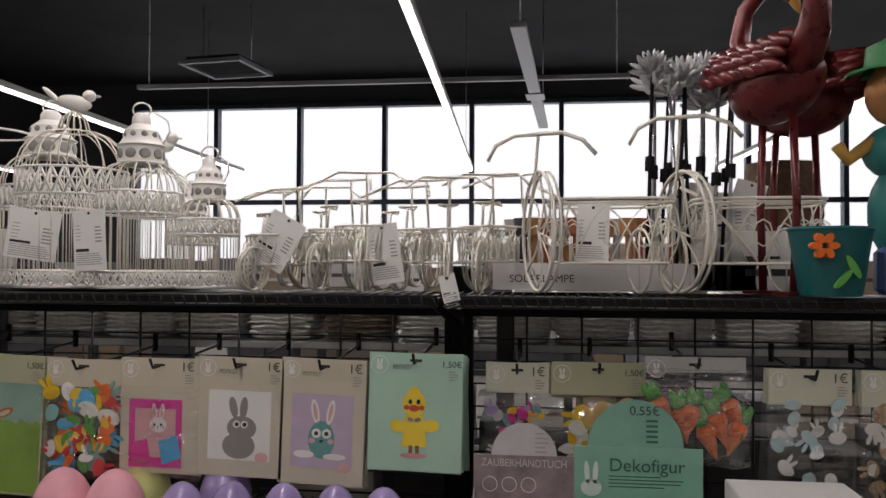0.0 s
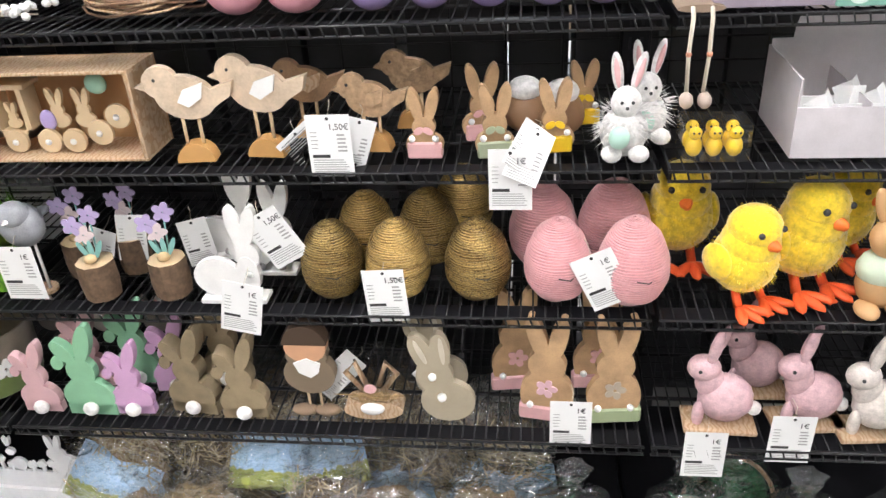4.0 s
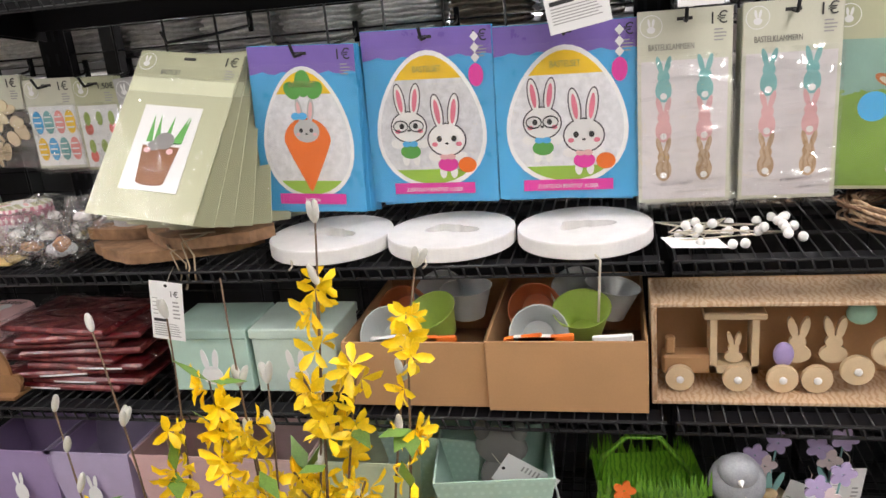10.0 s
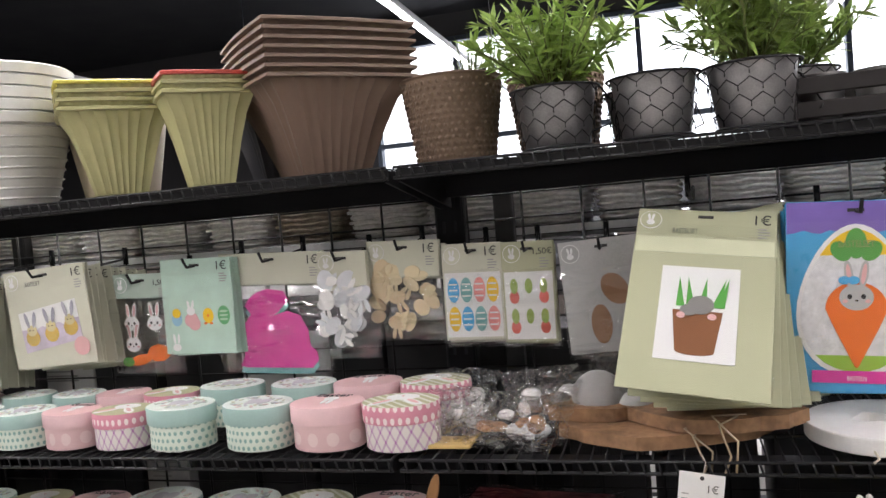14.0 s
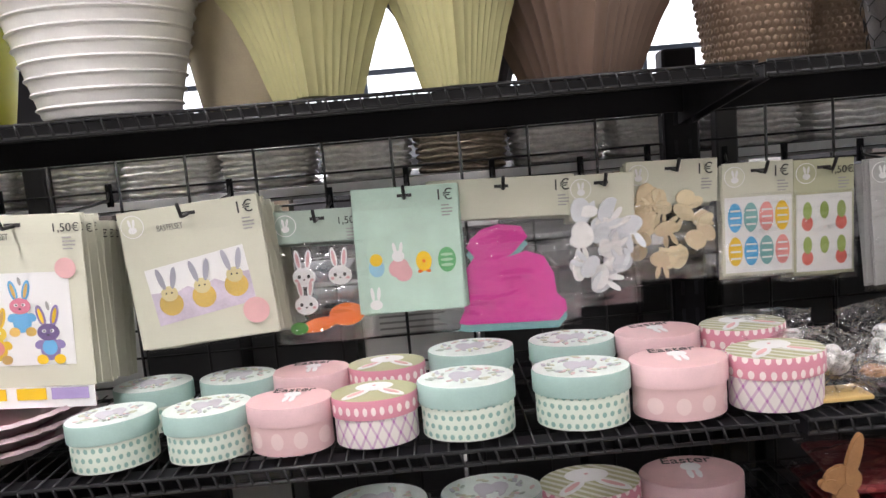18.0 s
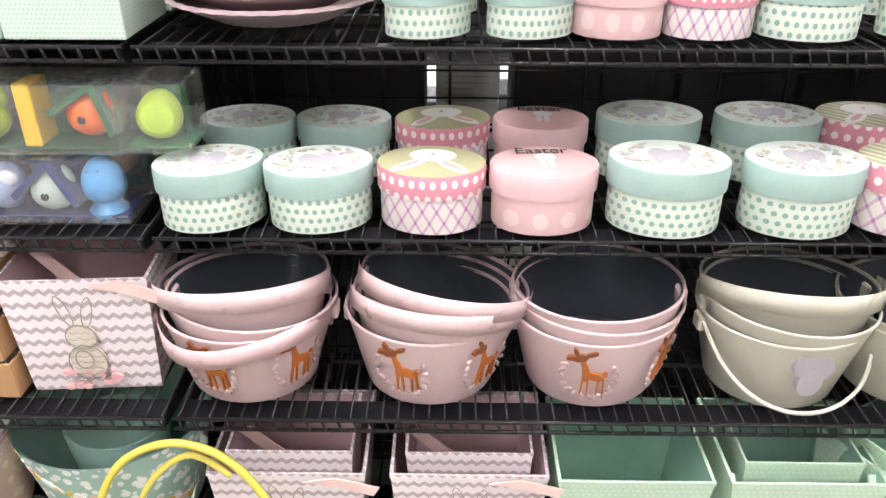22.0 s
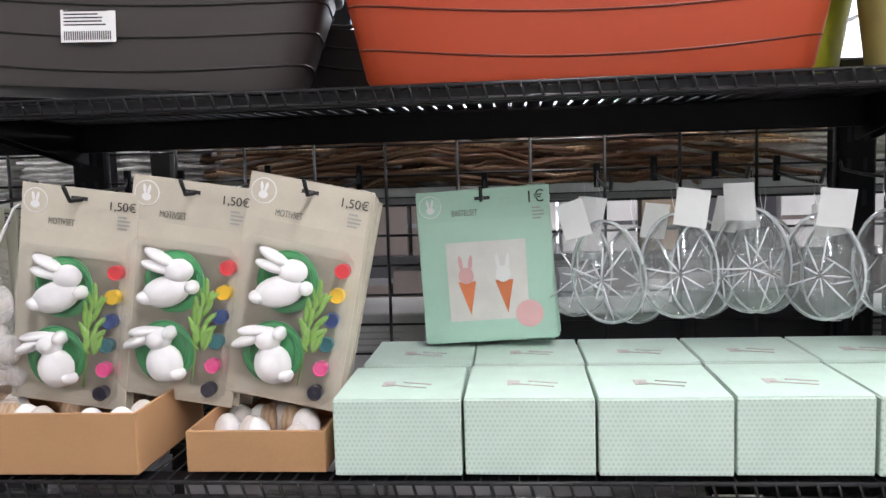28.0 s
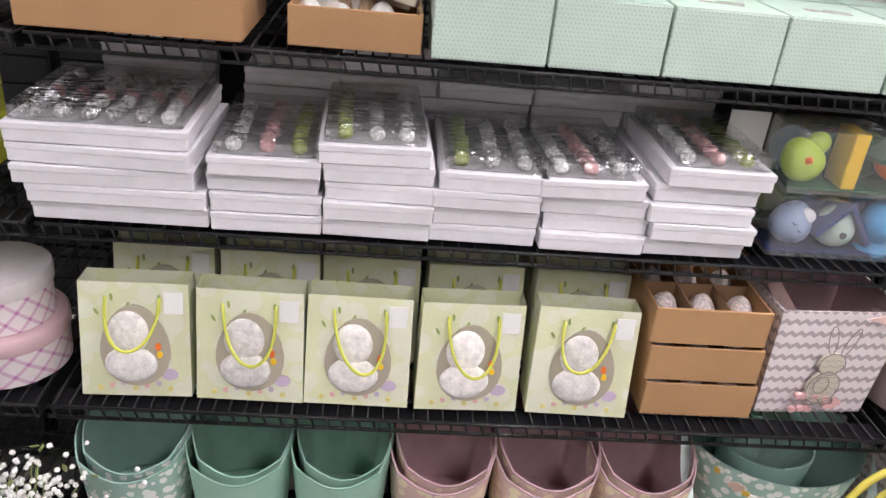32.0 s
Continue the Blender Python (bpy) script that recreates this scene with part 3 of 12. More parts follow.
for k in range(-2, 6):
    up = fixed("shelf_upright", "black steel shelf upright with rows of slots", "upright", "black uprights", (-PITCH * (k + 1) + PITCH, BACK + 0.005, 0))
    part("post", Shape().box(-0.03, 0.03, -0.013, 0.03, 0, 1.78, 0.004), BLACK, up)
    g = Shape()
    for i in range(30):
        for s in (-0.012, 0.012):
            g.box(s - 0.003, s + 0.003, -0.0145, -0.0135, 0.2 + i * 0.05, 0.225 + i * 0.05)
    tagged(part("slotted_face", g, DARK, up), kind="stuff")
for k in range(-1, 6):
    x0, x1 = -PITCH * (k + 1) + 0.03, -PITCH * k - 0.03
    panel = fixed("mesh_screen", "black wire mesh screen standing between the uprights", "mesh screen", "wire back panels", ((x0 + x1) / 2, BACK + 0.002, 0))
    w = (x1 - x0) / 2
    if k == -1:
        up_wire = to_mesh("upright_wire", [(Shape().tube([(0, 0, 0.2), (0, 0, 1.72)], 0.0028, 5), WIRE)])
        level_wire = to_mesh("level_wire", [(Shape().tube([(-w, 0, 0), (w, 0, 0)], 0.0022, 5), WIRE)])
    for i in range(11):
        ob = new("upright_wire", up_wire)
        ob.parent, ob.matrix_basis = panel, pose(-w + i * w / 5, 0, 0)
    for i in range(31):
        ob = new("level_wire", level_wire)
        ob.parent, ob.matrix_basis = panel, pose(0, 0.004, 0.22 + i * 0.05)

# the far side of the shelving, seen through the mesh
PALEGREY = material("grey_carton", (0.5, 0.5, 0.49), 0.7, 0.0, 0.2, 8, 0.1)
WOVEN = material("white_weave", (0.8, 0.79, 0.77), 0.7, 0.0, 0.3, 60, 0.9, 130)
WICK = material("grey_brown_wicker", (0.3, 0.25, 0.19), 0.8, 0.0, 0.5, 60, 0.9, 130)
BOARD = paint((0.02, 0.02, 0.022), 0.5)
rack = fixed("far_rack", "plain black shelf rack on the far side of the mesh", "shelf", "", (-2.5, BACK + 0.05, 0))
for x in (-4.8, -3.65, -2.4, -1.15, 0.1, 1.35, 2.6, 3.5):
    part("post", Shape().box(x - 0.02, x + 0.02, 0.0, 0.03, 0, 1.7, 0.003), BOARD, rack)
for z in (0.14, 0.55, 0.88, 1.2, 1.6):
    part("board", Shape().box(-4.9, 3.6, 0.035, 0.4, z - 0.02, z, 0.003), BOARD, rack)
    part("price_rail", Shape().box(-4.9, 3.6, 0.4, 0.412, z - 0.045, z, 0.002), paint((0.6, 0.6, 0.6), 0.4), rack)
# pale strip painted for the light reflected along the shelf edge
part("white_edge", Shape().box(-4.9, 3.6, 0.032, 0.035, 1.582, 1.598), paint((0.7, 0.71, 0.72), 0.3), rack)
for i in range(40):
    x = 1.05 - i * 0.187
    b = fixed("woven_basket", "white woven basket on a shelf behind the mesh", "basket", "white woven baskets", (x, BACK + 0.19, 1.6))
    t = 0.095 + 0.025 * ((i * 7) % 5) / 4
    weave = WICK if (i * 3) % 7 == 0 else WOVEN
    part("basket_body", Shape().lathe([(0.0, 0.0), (0.078, 0.0), (0.092, t), (0.088, t), (0.074, 0.01), (0, 0.01)], 18, square=0.6), weave, b)
    g = Shape()
    for k in range(9):
        z, ring = 0.006 + (t - 0.01) * k / 8, []
        for q in range(56):
            a = 2 * math.pi * q / 56
            r = (0.08 + 0.014 * z / t + 0.0026 * math.sin(14 * a + math.pi * k)) * (0.4 + 0.6 / max(abs(math.cos(a)), abs(math.sin(a))))
            ring.append((r * math.cos(a), r * math.sin(a), z + 0.0015 * math.sin(7 * a + k)))
        g.tube(ring, 0.0042, 4, True)
    tagged(part("weave", g, weave, b), kind="stuff")
    part("rim", Shape().lathe([(0.096, t - 0.008), (0.096, t + 0.004), (0.086, t + 0.004)], 18, square=0.6), weave, b)
# near-black boxes added so the space behind the mesh stays dark
DARK_FILL = paint((0.022, 0.022, 0.025), 0.6)
for row, (z, pale) in enumerate(((0.14, 0.06), (0.55, 0.1), (0.88, 0.12), (1.2, 0.14))):
    r = random.Random(row)
    x = 1.1
    while x > -7.2:
        w, h = r.uniform(0.12, 0.24), r.uniform(0.24, 0.3) if row < 3 else r.uniform(0.16, 0.22)
        tone = r.random()
        light = tone < pale
        c = fixed("stock_carton", "plain pale carton standing behind the wire mesh" if light else "near-black filler box added to darken the space behind the mesh", "carton", "pale cartons behind" if light else "dark cartons behind", (x - w / 2, BACK + 0.11 + r.uniform(0, 0.03), z))
        part("carton_body", Shape().box(-w / 2, w / 2, 0, 0.2, 0, h if not light else h * 0.8, 0.003), r.choice([PALEGREY, PAPER]) if light else DARK_FILL, c)
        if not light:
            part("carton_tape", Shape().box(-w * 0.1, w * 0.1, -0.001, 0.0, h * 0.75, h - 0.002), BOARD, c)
        if light:
            part("small_print", bars(Shape(), -w * 0.35, w * 0.35, h * 0.7, 5, 0.012, -0.001, 0.004, row), GREYINK, c)
        x -= w + r.uniform(0.004, 0.03)

# a second rack across the next aisle
aisle = fixed("aisle_rack", "plain grey shelf rack across the next aisle", "shelf", "", (-2.0, 2.5, 0))
for i in range(9):
    part("post", Shape().box(-4.9 + 1.2 * i, -4.86 + 1.2 * i, 0, 0.04, 0, 1.8, 0.003), BOARD, aisle)
for z in (0.15, 0.6, 0.95, 1.28, 1.6):
    part("board", Shape().box(-4.9, 4.74, 0.0, 0.4, z - 0.03, z, 0.003), BOARD, aisle)
r = random.Random(5)
TONES = [PALEGREY, paint((0.05, 0.05, 0.055), 0.6), paint((0.12, 0.1, 0.09), 0.6), paint((0.03, 0.03, 0.035), 0.5), paint((0.16, 0.17, 0.19), 0.6), paint((0.22, 0.17, 0.12), 0.6)]
for z in (0.15, 0.6, 0.95, 1.28, 1.6):
    x = 2.6
    while x > -6.7:
        w, h = r.uniform(0.14, 0.32), r.uniform(0.2, 0.28)
        c = fixed("stock_carton", "packed carton on the rack across the aisle", "carton", "cartons across the aisle", (x - w / 2, 2.53, z))
        part("carton_body", Shape().box(-w / 2, w / 2, 0, 0.25, 0, h + 0.04 * (z > 1) - 0.08 * (z > 1.5), 0.004), r.choice(TONES), c)
        part("carton_tape", Shape().box(-w / 2 - 0.001, w / 2 + 0.001, -0.001, 0.0, h * 0.45, h * 0.52), r.choice(TONES), c)
        x -= w + r.uniform(0.005, 0.03)


# ---- hanging goods and the shelf under them ----
def prints(parent, layer, m, outlines, name="print"):
    g = Shape()
    for i, o in enumerate(outlines):
        y = -0.0006 * (layer + 1) - 0.00004 * i
        g.slab(o, y, y + 0.0005)
    return part(name, g, m, parent)


PEG = "black peg hooks"


def peg(x, y, z):
    p = LEAN @ Vector((x, y, z))
    h = fixed("peg_hook", "black wire peg hook hung on the mesh", "hook", PEG, (x, BACK - 0.004, p.z))
    reach = BACK - 0.004 - p.y + 0.025
    part("arm", Shape().tube([(0, 0, 0.03), (0, -0.01, 0.012), (0, -reach * 0.5, 0.004), (0, -reach, 0.0), (0, -reach - 0.012, 0.018)], 0.0028, 6), WIRE, h)
    part("back_plate", Shape().box(-0.005, 0.005, -0.004, 0.004, 0.0, 0.04, 0.001), BLACK, h)


def packet(name, label, cx, z0, w, h, y, card, draw=None, price="1€", roll=0.0, lean=0.0, behind=3, head=0.17, title="", film=True, head_mat=None, group="", yaw=0.0, logo=True, clear=False):
    """A flat pack on a peg: card, header, picture, price, and more of the same behind it."""
    top = z0 + h
    p = thing(name, label, "craft kit", group or label, (cx, y, top), (lean, roll, yaw))
    low = -h * head if clear else -h
    sheet_card = part("card", Shape().box(-w / 2, w / 2, 0, 0.0016, low, 0, 0.0006), card, p)
    prints(sheet_card, 0, head_mat or card, [rect(-w / 2 + 0.001, w / 2 - 0.001, -h * head, -0.001)], "header")
    prints(sheet_card, 2, INK, [rect(-0.011, 0.011, -0.016, -0.011)], "hang_slot")
    if logo:
        prints(sheet_card, 1, PAPER, [oval(-w / 2 + 0.02, -0.022, 0.0165, 0.0165)], "badge")
        prints(sheet_card, 2, head_mat or card, [oval(-w / 2 + 0.02, -0.022, 0.0153, 0.0153)], "badge")
        prints(sheet_card, 3, PAPER, [oval(-w / 2 + 0.02, -0.027, 0.006, 0.005), oval(-w / 2 + 0.017, -0.017, 0.002, 0.006, 10), oval(-w / 2 + 0.023, -0.017, 0.002, 0.006, -10)], "badge")
    if price:
        word(price, 0.024 if len(price) < 3 else 0.016, INK, p, w / 2 - 0.021, -0.0022, -0.024, "price")
        part("small_print", bars(Shape(), w / 2 - 0.026, w / 2 - 0.008, -0.031, 4, 0.005, -0.0022, 0.002), GREYINK, p)
    if title:
        word(title, 0.0125, paint((0.16, 0.16, 0.14), 0.6), p, -w * 0.14, -0.0022, -h * head + 0.007, "title", 0.62)
    if draw:
        draw(sheet_card, w, h)
    bag = film and (head > 0.21 or clear)
    if bag:
        part("film_bag", Shape().sheet(-w / 2 - 0.003, w / 2 + 0.003, -h - 0.006, -h * head, -0.004, 20, 22, 0.007, 0.008, cx * 31, 18.0), BAGFILM, p)
    elif film:
        part("film_sleeve", Shape().sheet(-w / 2 - 0.003, w / 2 + 0.003, -h - 0.004, -h * head * 0.6, -0.0065, 6, 8, 0.0012, 0.0, cx * 17, 14.0), FILM, p)
    q = p
    for i in range(behind):
        if i == 0:
            q = thing(name, label, "craft kit", group or label)
            part("card", Shape().box(-w / 2, w / 2, 0, 0.0016, low, 0, 0.0006), card, q)
            prints(q, 0, head_mat or card, [rect(-w / 2 + 0.001, w / 2 - 0.001, -h * head, -0.001)], "header")
            if bag:
                part("film_bag", Shape().sheet(-w / 2 - 0.004, w / 2 + 0.004, -h - 0.008, -h * head, -0.003, 8, 8, 0.006, 0.004, cx), BAGFILM, q)
            if price:
                word(price, 0.024 if len(price) < 3 else 0.016, INK, q, w / 2 - 0.021, -0.0022, -0.024, "price")
            q.matrix_basis = seated(name, pose(cx, y + 0.012, top, lean, roll - 1.0, yaw))
            continue
        again(q, pose(cx + rng.uniform(-0.004, 0.004), y + (0.018 if behind > 4 else 0.012) * (i + 1), top + rng.uniform(-0.004, 0.003), lean, roll + rng.uniform(-3, 2.5), yaw + rng.uniform(-2, 2)))
    peg(cx, y, top - 0.016)
    return p


def rabbit_face(p, cx, cz, s, fur, inner, layer=3, glasses=False, edge=False):
    if edge:
        prints(p, layer - 0.5, paint((0.08, 0.07, 0.08), 0.6), [oval(cx, cz, 0.54 * s, 0.46 * s), oval(cx - 0.22 * s, cz + 0.75 * s, 0.165 * s, 0.49 * s, 8), oval(cx + 0.22 * s, cz + 0.75 * s, 0.165 * s, 0.49 * s, -8)], "outline")
    prints(p, layer, fur, [oval(cx, cz, 0.5 * s, 0.42 * s), oval(cx - 0.22 * s, cz + 0.75 * s, 0.13 * s, 0.45 * s, 8), oval(cx + 0.22 * s, cz + 0.75 * s, 0.13 * s, 0.45 * s, -8)])
    prints(p, layer + 1, inner, [oval(cx - 0.22 * s, cz + 0.75 * s, 0.07 * s, 0.33 * s, 8), oval(cx + 0.22 * s, cz + 0.75 * s, 0.07 * s, 0.33 * s, -8), oval(cx - 0.33 * s, cz - 0.12 * s, 0.08 * s, 0.06 * s), oval(cx + 0.33 * s, cz - 0.12 * s, 0.08 * s, 0.06 * s)])
    prints(p, layer + 2, INK, [oval(cx - 0.2 * s, cz + 0.03 * s, 0.07 * s, 0.08 * s), oval(cx + 0.2 * s, cz + 0.03 * s, 0.07 * s, 0.08 * s), oval(cx, cz - 0.1 * s, 0.05 * s, 0.03 * s)])
    if glasses:
        g = Shape()
        for k in (-1, 1):
            g.tube([(cx + k * 0.23 * s + 0.21 * s * math.cos(a), -0.0068, cz + 0.03 * s + 0.16 * s * math.sin(a)) for a in (i * 0.524 for i in range(12))], 0.0011, 4, True)
        part("glasses", g, INK, p)


def kit_picture(back, draw):
    def f(p, w, h):
        prints(p, 1, back, [rect(-w * 0.36, w * 0.36, -h * 0.86, -h * 0.28)], "picture")
        draw(p, w, h)
    return f


PLUSHGREY = paint((0.26, 0.25, 0.24), 0.8)
TEAL = paint((0.2, 0.45, 0.44), 0.7)


def grey_rabbit(p, w, h):
    prints(p, 2, PLUSHGREY, [oval(0, -h * 0.74, w * 0.19, h * 0.11), oval(w * 0.03, -h * 0.59, w * 0.17, h * 0.1), oval(w * 0.1, -h * 0.72, w * 0.06, h * 0.05, 30), oval(-w * 0.07, -h * 0.42, w * 0.045, h * 0.09, 12), oval(w * 0.05, -h * 0.42, w * 0.045, h * 0.09, -5)])
    prints(p, 3, WHITE, [oval(w * 0.06, -h * 0.56, 0.007, 0.007), oval(-w * 0.03, -h * 0.56, 0.007, 0.007)])
    prints(p, 4, INK, [oval(w * 0.065, -h * 0.56, 0.004, 0.004), oval(-w * 0.025, -h * 0.56, 0.004, 0.004)])
    prints(p, 3, PINK, [oval(w * 0.27, -h * 0.83, 0.013, 0.01)])


def teal_rabbit(p, w, h):
    prints(p, 2, paint((0.12, 0.34, 0.33), 0.6), [oval(0, -h * 0.64, w * 0.155, h * 0.15)])
    prints(p, 2, WHITE, [oval(-w * 0.08, -h * 0.42, w * 0.045, h * 0.1, 12), oval(w * 0.1, -h * 0.42, w * 0.045, h * 0.1, -10), oval(-w * 0.06, -h * 0.59, 0.009, 0.009), oval(w * 0.06, -h * 0.59, 0.009, 0.009), oval(-w * 0.2, -h * 0.76, 0.02, 0.007), oval(w * 0.16, -h * 0.77, 0.022, 0.006)])
    prints(p, 3, PINK, [oval(-w * 0.08, -h * 0.42, w * 0.022, h * 0.07, 12), oval(w * 0.1, -h * 0.42, w * 0.022, h * 0.07, -10), oval(-w * 0.11, -h * 0.65, 0.006, 0.005), oval(w * 0.11, -h * 0.65, 0.006, 0.005), oval(w * 0.28, -h * 0.85, 0.013, 0.009)])
    prints(p, 4, INK, [oval(-w * 0.06, -h * 0.59, 0.004, 0.004), oval(w * 0.06, -h * 0.59, 0.004, 0.004), oval(0, -h * 0.65, 0.004, 0.003)])


def duck(p, w, h):
    YF = paint((0.85, 0.62, 0.05), 0.7)
    prints(p, 1, YF, [oval(-w * 0.01, -h * 0.43, w * 0.125, h * 0.115), oval(-w * 0.01, -h * 0.33, w * 0.06, h * 0.05), [(-w * 0.1, -h * 0.53), (w * 0.09, -h * 0.53), (w * 0.13, -h * 0.79), (-w * 0.14, -h * 0.79)], oval(-w * 0.18, -h * 0.62, w * 0.085, h * 0.055, -12), oval(w * 0.17, -h * 0.61, w * 0.085, h * 0.055, 12)])
    prints(p, 2, paint((0.6, 0.08, 0.03), 0.5), [oval(-w * 0.01, -h * 0.465, w * 0.055, h * 0.028), oval(-w * 0.09, -h * 0.46, w * 0.03, h * 0.02), oval(w * 0.07, -h * 0.46, w * 0.03, h * 0.02)])
    prints(p, 2, paint((0.3, 0.12, 0.05), 0.5), [rect(-w * 0.06, -w * 0.02, -h * 0.85, -h * 0.78), rect(w * 0.01, w * 0.05, -h * 0.85, -h * 0.78)])
    prints(p, 3, paint((0.66, 0.3, 0.33), 0.5), [oval(-w * 0.01, -h * 0.865, w * 0.14, h * 0.022)])
    prints(p, 3, INK, [oval(-w * 0.05, -h * 0.41, 0.0035, 0.0045), oval(w * 0.035, -h * 0.41, 0.0035, 0.0045)])
    prints(p, 4, PLUSHGREY, [oval(-w * 0.045, -h * 0.56, w * 0.035, h * 0.018, -15), oval(w * 0.03, -h * 0.56, w * 0.035, h * 0.018, 15)])


def grass_hare(p, w, h):
    prints(p, 1, GRASSPIC, [rect(-w * 0.48, w * 0.48, -h * 0.98, -h * 0.2)], "picture")
    prints(p, 2, paint((0.5, 0.16, 0.05), 0.6), [oval(0.0, -h * 0.6, w * 0.1, h * 0.15), oval(0.0, -h * 0.48, w * 0.09, h * 0.055), oval(-w * 0.12, -h * 0.42, w * 0.1, h * 0.03, -25), oval(w * 0.12, -h * 0.42, w * 0.1, h * 0.03, 25)])
    prints(p, 3, KRAFT, [oval(0, -h * 0.64, w * 0.055, h * 0.09), oval(-w * 0.13, -h * 0.42, w * 0.06, h * 0.016, -25), oval(w * 0.13, -h * 0.42, w * 0.06, h * 0.016, 25), rect(-w * 0.08, -w * 0.05, -h * 0.9, -h * 0.74), rect(w * 0.03, w * 0.06, -h * 0.9, -h * 0.74)])
    prints(p, 2, SKYBLUE, [oval(-w * 0.2, -h * 0.55, w * 0.1, h * 0.08, 10)])
    prints(p, 4, INK, [oval(-w * 0.03, -h * 0.47, 0.003, 0.004), oval(w * 0.04, -h * 0.47, 0.003, 0.004)])


GRASSPIC = material("meadow_print", (0.22, 0.36, 0.3), 0.5, 0.0, 0.35, 14, 0.02, pattern=rise((0.2, 0.33, 0.06), -0.17, -0.09))


def mixed_bits(mats, n, size, spread=0.8, z0=-0.92, z1=-0.26, seed=3):
    """Loose shapes in a clear bag."""
    def f(p, w, h):
        r = random.Random(seed)
        for k, m in enumerate(mats):
            for i in range(n):
                a, b = r.uniform(-0.5, 0.5) * w * spread, h * r.uniform(z0, z1)
                s = size * r.uniform(0.7, 1.2)
                y = -0.002 - 0.006 * r.random()
                g = Shape().slab(oval(0, 0, s, s * r.uniform(0.6, 0.85), 0, 14), 0, 0.0026)
                if (i + k) % 2:
                    g.slab(oval(-0.35 * s, 1.15 * s, 0.22 * s, 0.62 * s, 12, 10), 0, 0.0026).slab(oval(0.35 * s, 1.15 * s, 0.22 * s, 0.62 * s, -14, 10), 0.0004, 0.003)
                part("loose_piece", g.turn(pose(a, y, b, r.uniform(-16, 16), math.degrees(r.uniform(0, 6.28)), r.uniform(-14, 14))), m, p)
    return f


packet("craft_kit", "mint card craft kit with a yellow chick picture", -0.050, 1.424, 0.175, 0.217, 0.06, MINTC, duck, "1,50€", 1.0, behind=6, title="MOTIVSET")
packet("craft_kit", "beige card craft kit with a teal rabbit picture", -0.225, 1.392, 0.164, 0.236, 0.07, KRAFT, kit_picture(paint((0.55, 0.44, 0.58), 0.5), teal_rabbit), "1€", 2.0, behind=4, title="MOTIVSET")
packet("craft_kit", "beige card craft kit with a grey rabbit picture", -0.387, 1.402, 0.170, 0.226, 0.07, KRAFT, kit_picture(PAPER, grey_rabbit), "1€", 1.5, behind=4, title="MOTIVSET")


def pink_kit(p, w, h):
    prints(p, 1, MAGENTA, [rect(-w * 0.38, w * 0.3, -h * 0.95, -h * 0.36)], "picture")
    prints(p, 2, PINK, [rect(-w * 0.3, w * 0.22, -h * 0.86, -h * 0.44)])
    prints(p, 3, SKYBLUE, [[(w * 0.0, -h * 0.72), (w * 0.24, -h * 0.66), (w * 0.3, -h * 0.86), (w * 0.06, -h * 0.92)]])
    prints(p, 3, MAGENTA, [[(-w * 0.34, -h * 0.74), (-w * 0.14, -h * 0.7), (-w * 0.1, -h * 0.88), (-w * 0.3, -h * 0.92)]])
    rabbit_face(p, 0, -h * 0.58, w * 0.22, PAPER, PINK, 4)


packet("craft_kit", "clear bag with pink and blue foam rabbit kit", -0.550, 1.403, 0.157, 0.221, 0.07, KRAFT, pink_kit, "1€", 0.5, behind=3, head=0.24)
packet("craft_kit", "crumpled clear bag of bright foam eggs", -0.704, 1.394, 0.155, 0.225, 0.07, KRAFT, lambda p, w, h: (mixed_bits([WHITE, TEAL], 5, 0.02, seed=5)(p, w, h), mixed_bits([SKYBLUE, ORANGE, GREEN, YELLOW, paint((0.7, 0.05, 0.05), 0.5)], 7, 0.017)(p, w, h)), "", 1.5, behind=3, head=0.24, clear=True)
packet("craft_kit", "meadow green card kit with a brown hare picture", -0.901, 1.351, 0.219, 0.276, 0.08, SAGE, grass_hare, "1,50€", 2.5, behind=5)


def peg_rabbits(p, w, h):
    prints(p, 1, paint((0.7, 0.66, 0.66), 0.4), [rect(-w * 0.46, w * 0.46, -h * 0.98, -h * 0.25)], "picture")
    for k, m in enumerate((TEAL, PINK, WOOD)):
        o = []
        for x in (-0.22, 0.22):
            z = -h * (0.4 + 0.21 * k)
            o += [oval(w * x, z, 0.012, 0.018), oval(w * x, z + 0.02, 0.009, 0.01), oval(w * x - 0.006, z + 0.037, 0.004, 0.014, 15), oval(w * x + 0.006, z + 0.037, 0.004, 0.014, -15)]
        prints(p, 2, m, o, "wooden_peg")
    prints(p, 3, WHITE, [oval(w * x, -h * (0.43 + 0.21 * k), 0.005, 0.005) for x in (-0.22, 0.22) for k in range(3)], "pompom")


for dx in (0.0, -0.148):
    packet("craft_kit", "clear bag of rabbit shaped wooden pegs on a card", -1.229 + 0.012 - dx, 1.345, 0.135, 0.29, 0.06, SAGE2, peg_rabbits, "1€", 0.5, behind=3, head=0.22, title="BASTELKLAMMERN")
packet("craft_kit", "clear bag of beads on a pale card", 0.134, 1.446, 0.119, 0.185, 0.12, SAGE2, mixed_bits([MAGENTA, TEAL, LILAC, YELLOW, PALEGREY], 8, 0.011, z0=-0.98, z1=-0.45), "1€", 0, behind=3, head=0.3, clear=True)
packet("craft_kit", "olive card bag of felt chicks and eggs", 0.284, 1.449, 0.173, 0.186, 0.12, SAGE, mixed_bits([WHITE, paint((0.75, 0.5, 0.2), 0.7), YELLOW], 4, 0.021, z0=-0.9, z1=-0.45), "1,50€", 0, behind=3, head=0.33, clear=True)


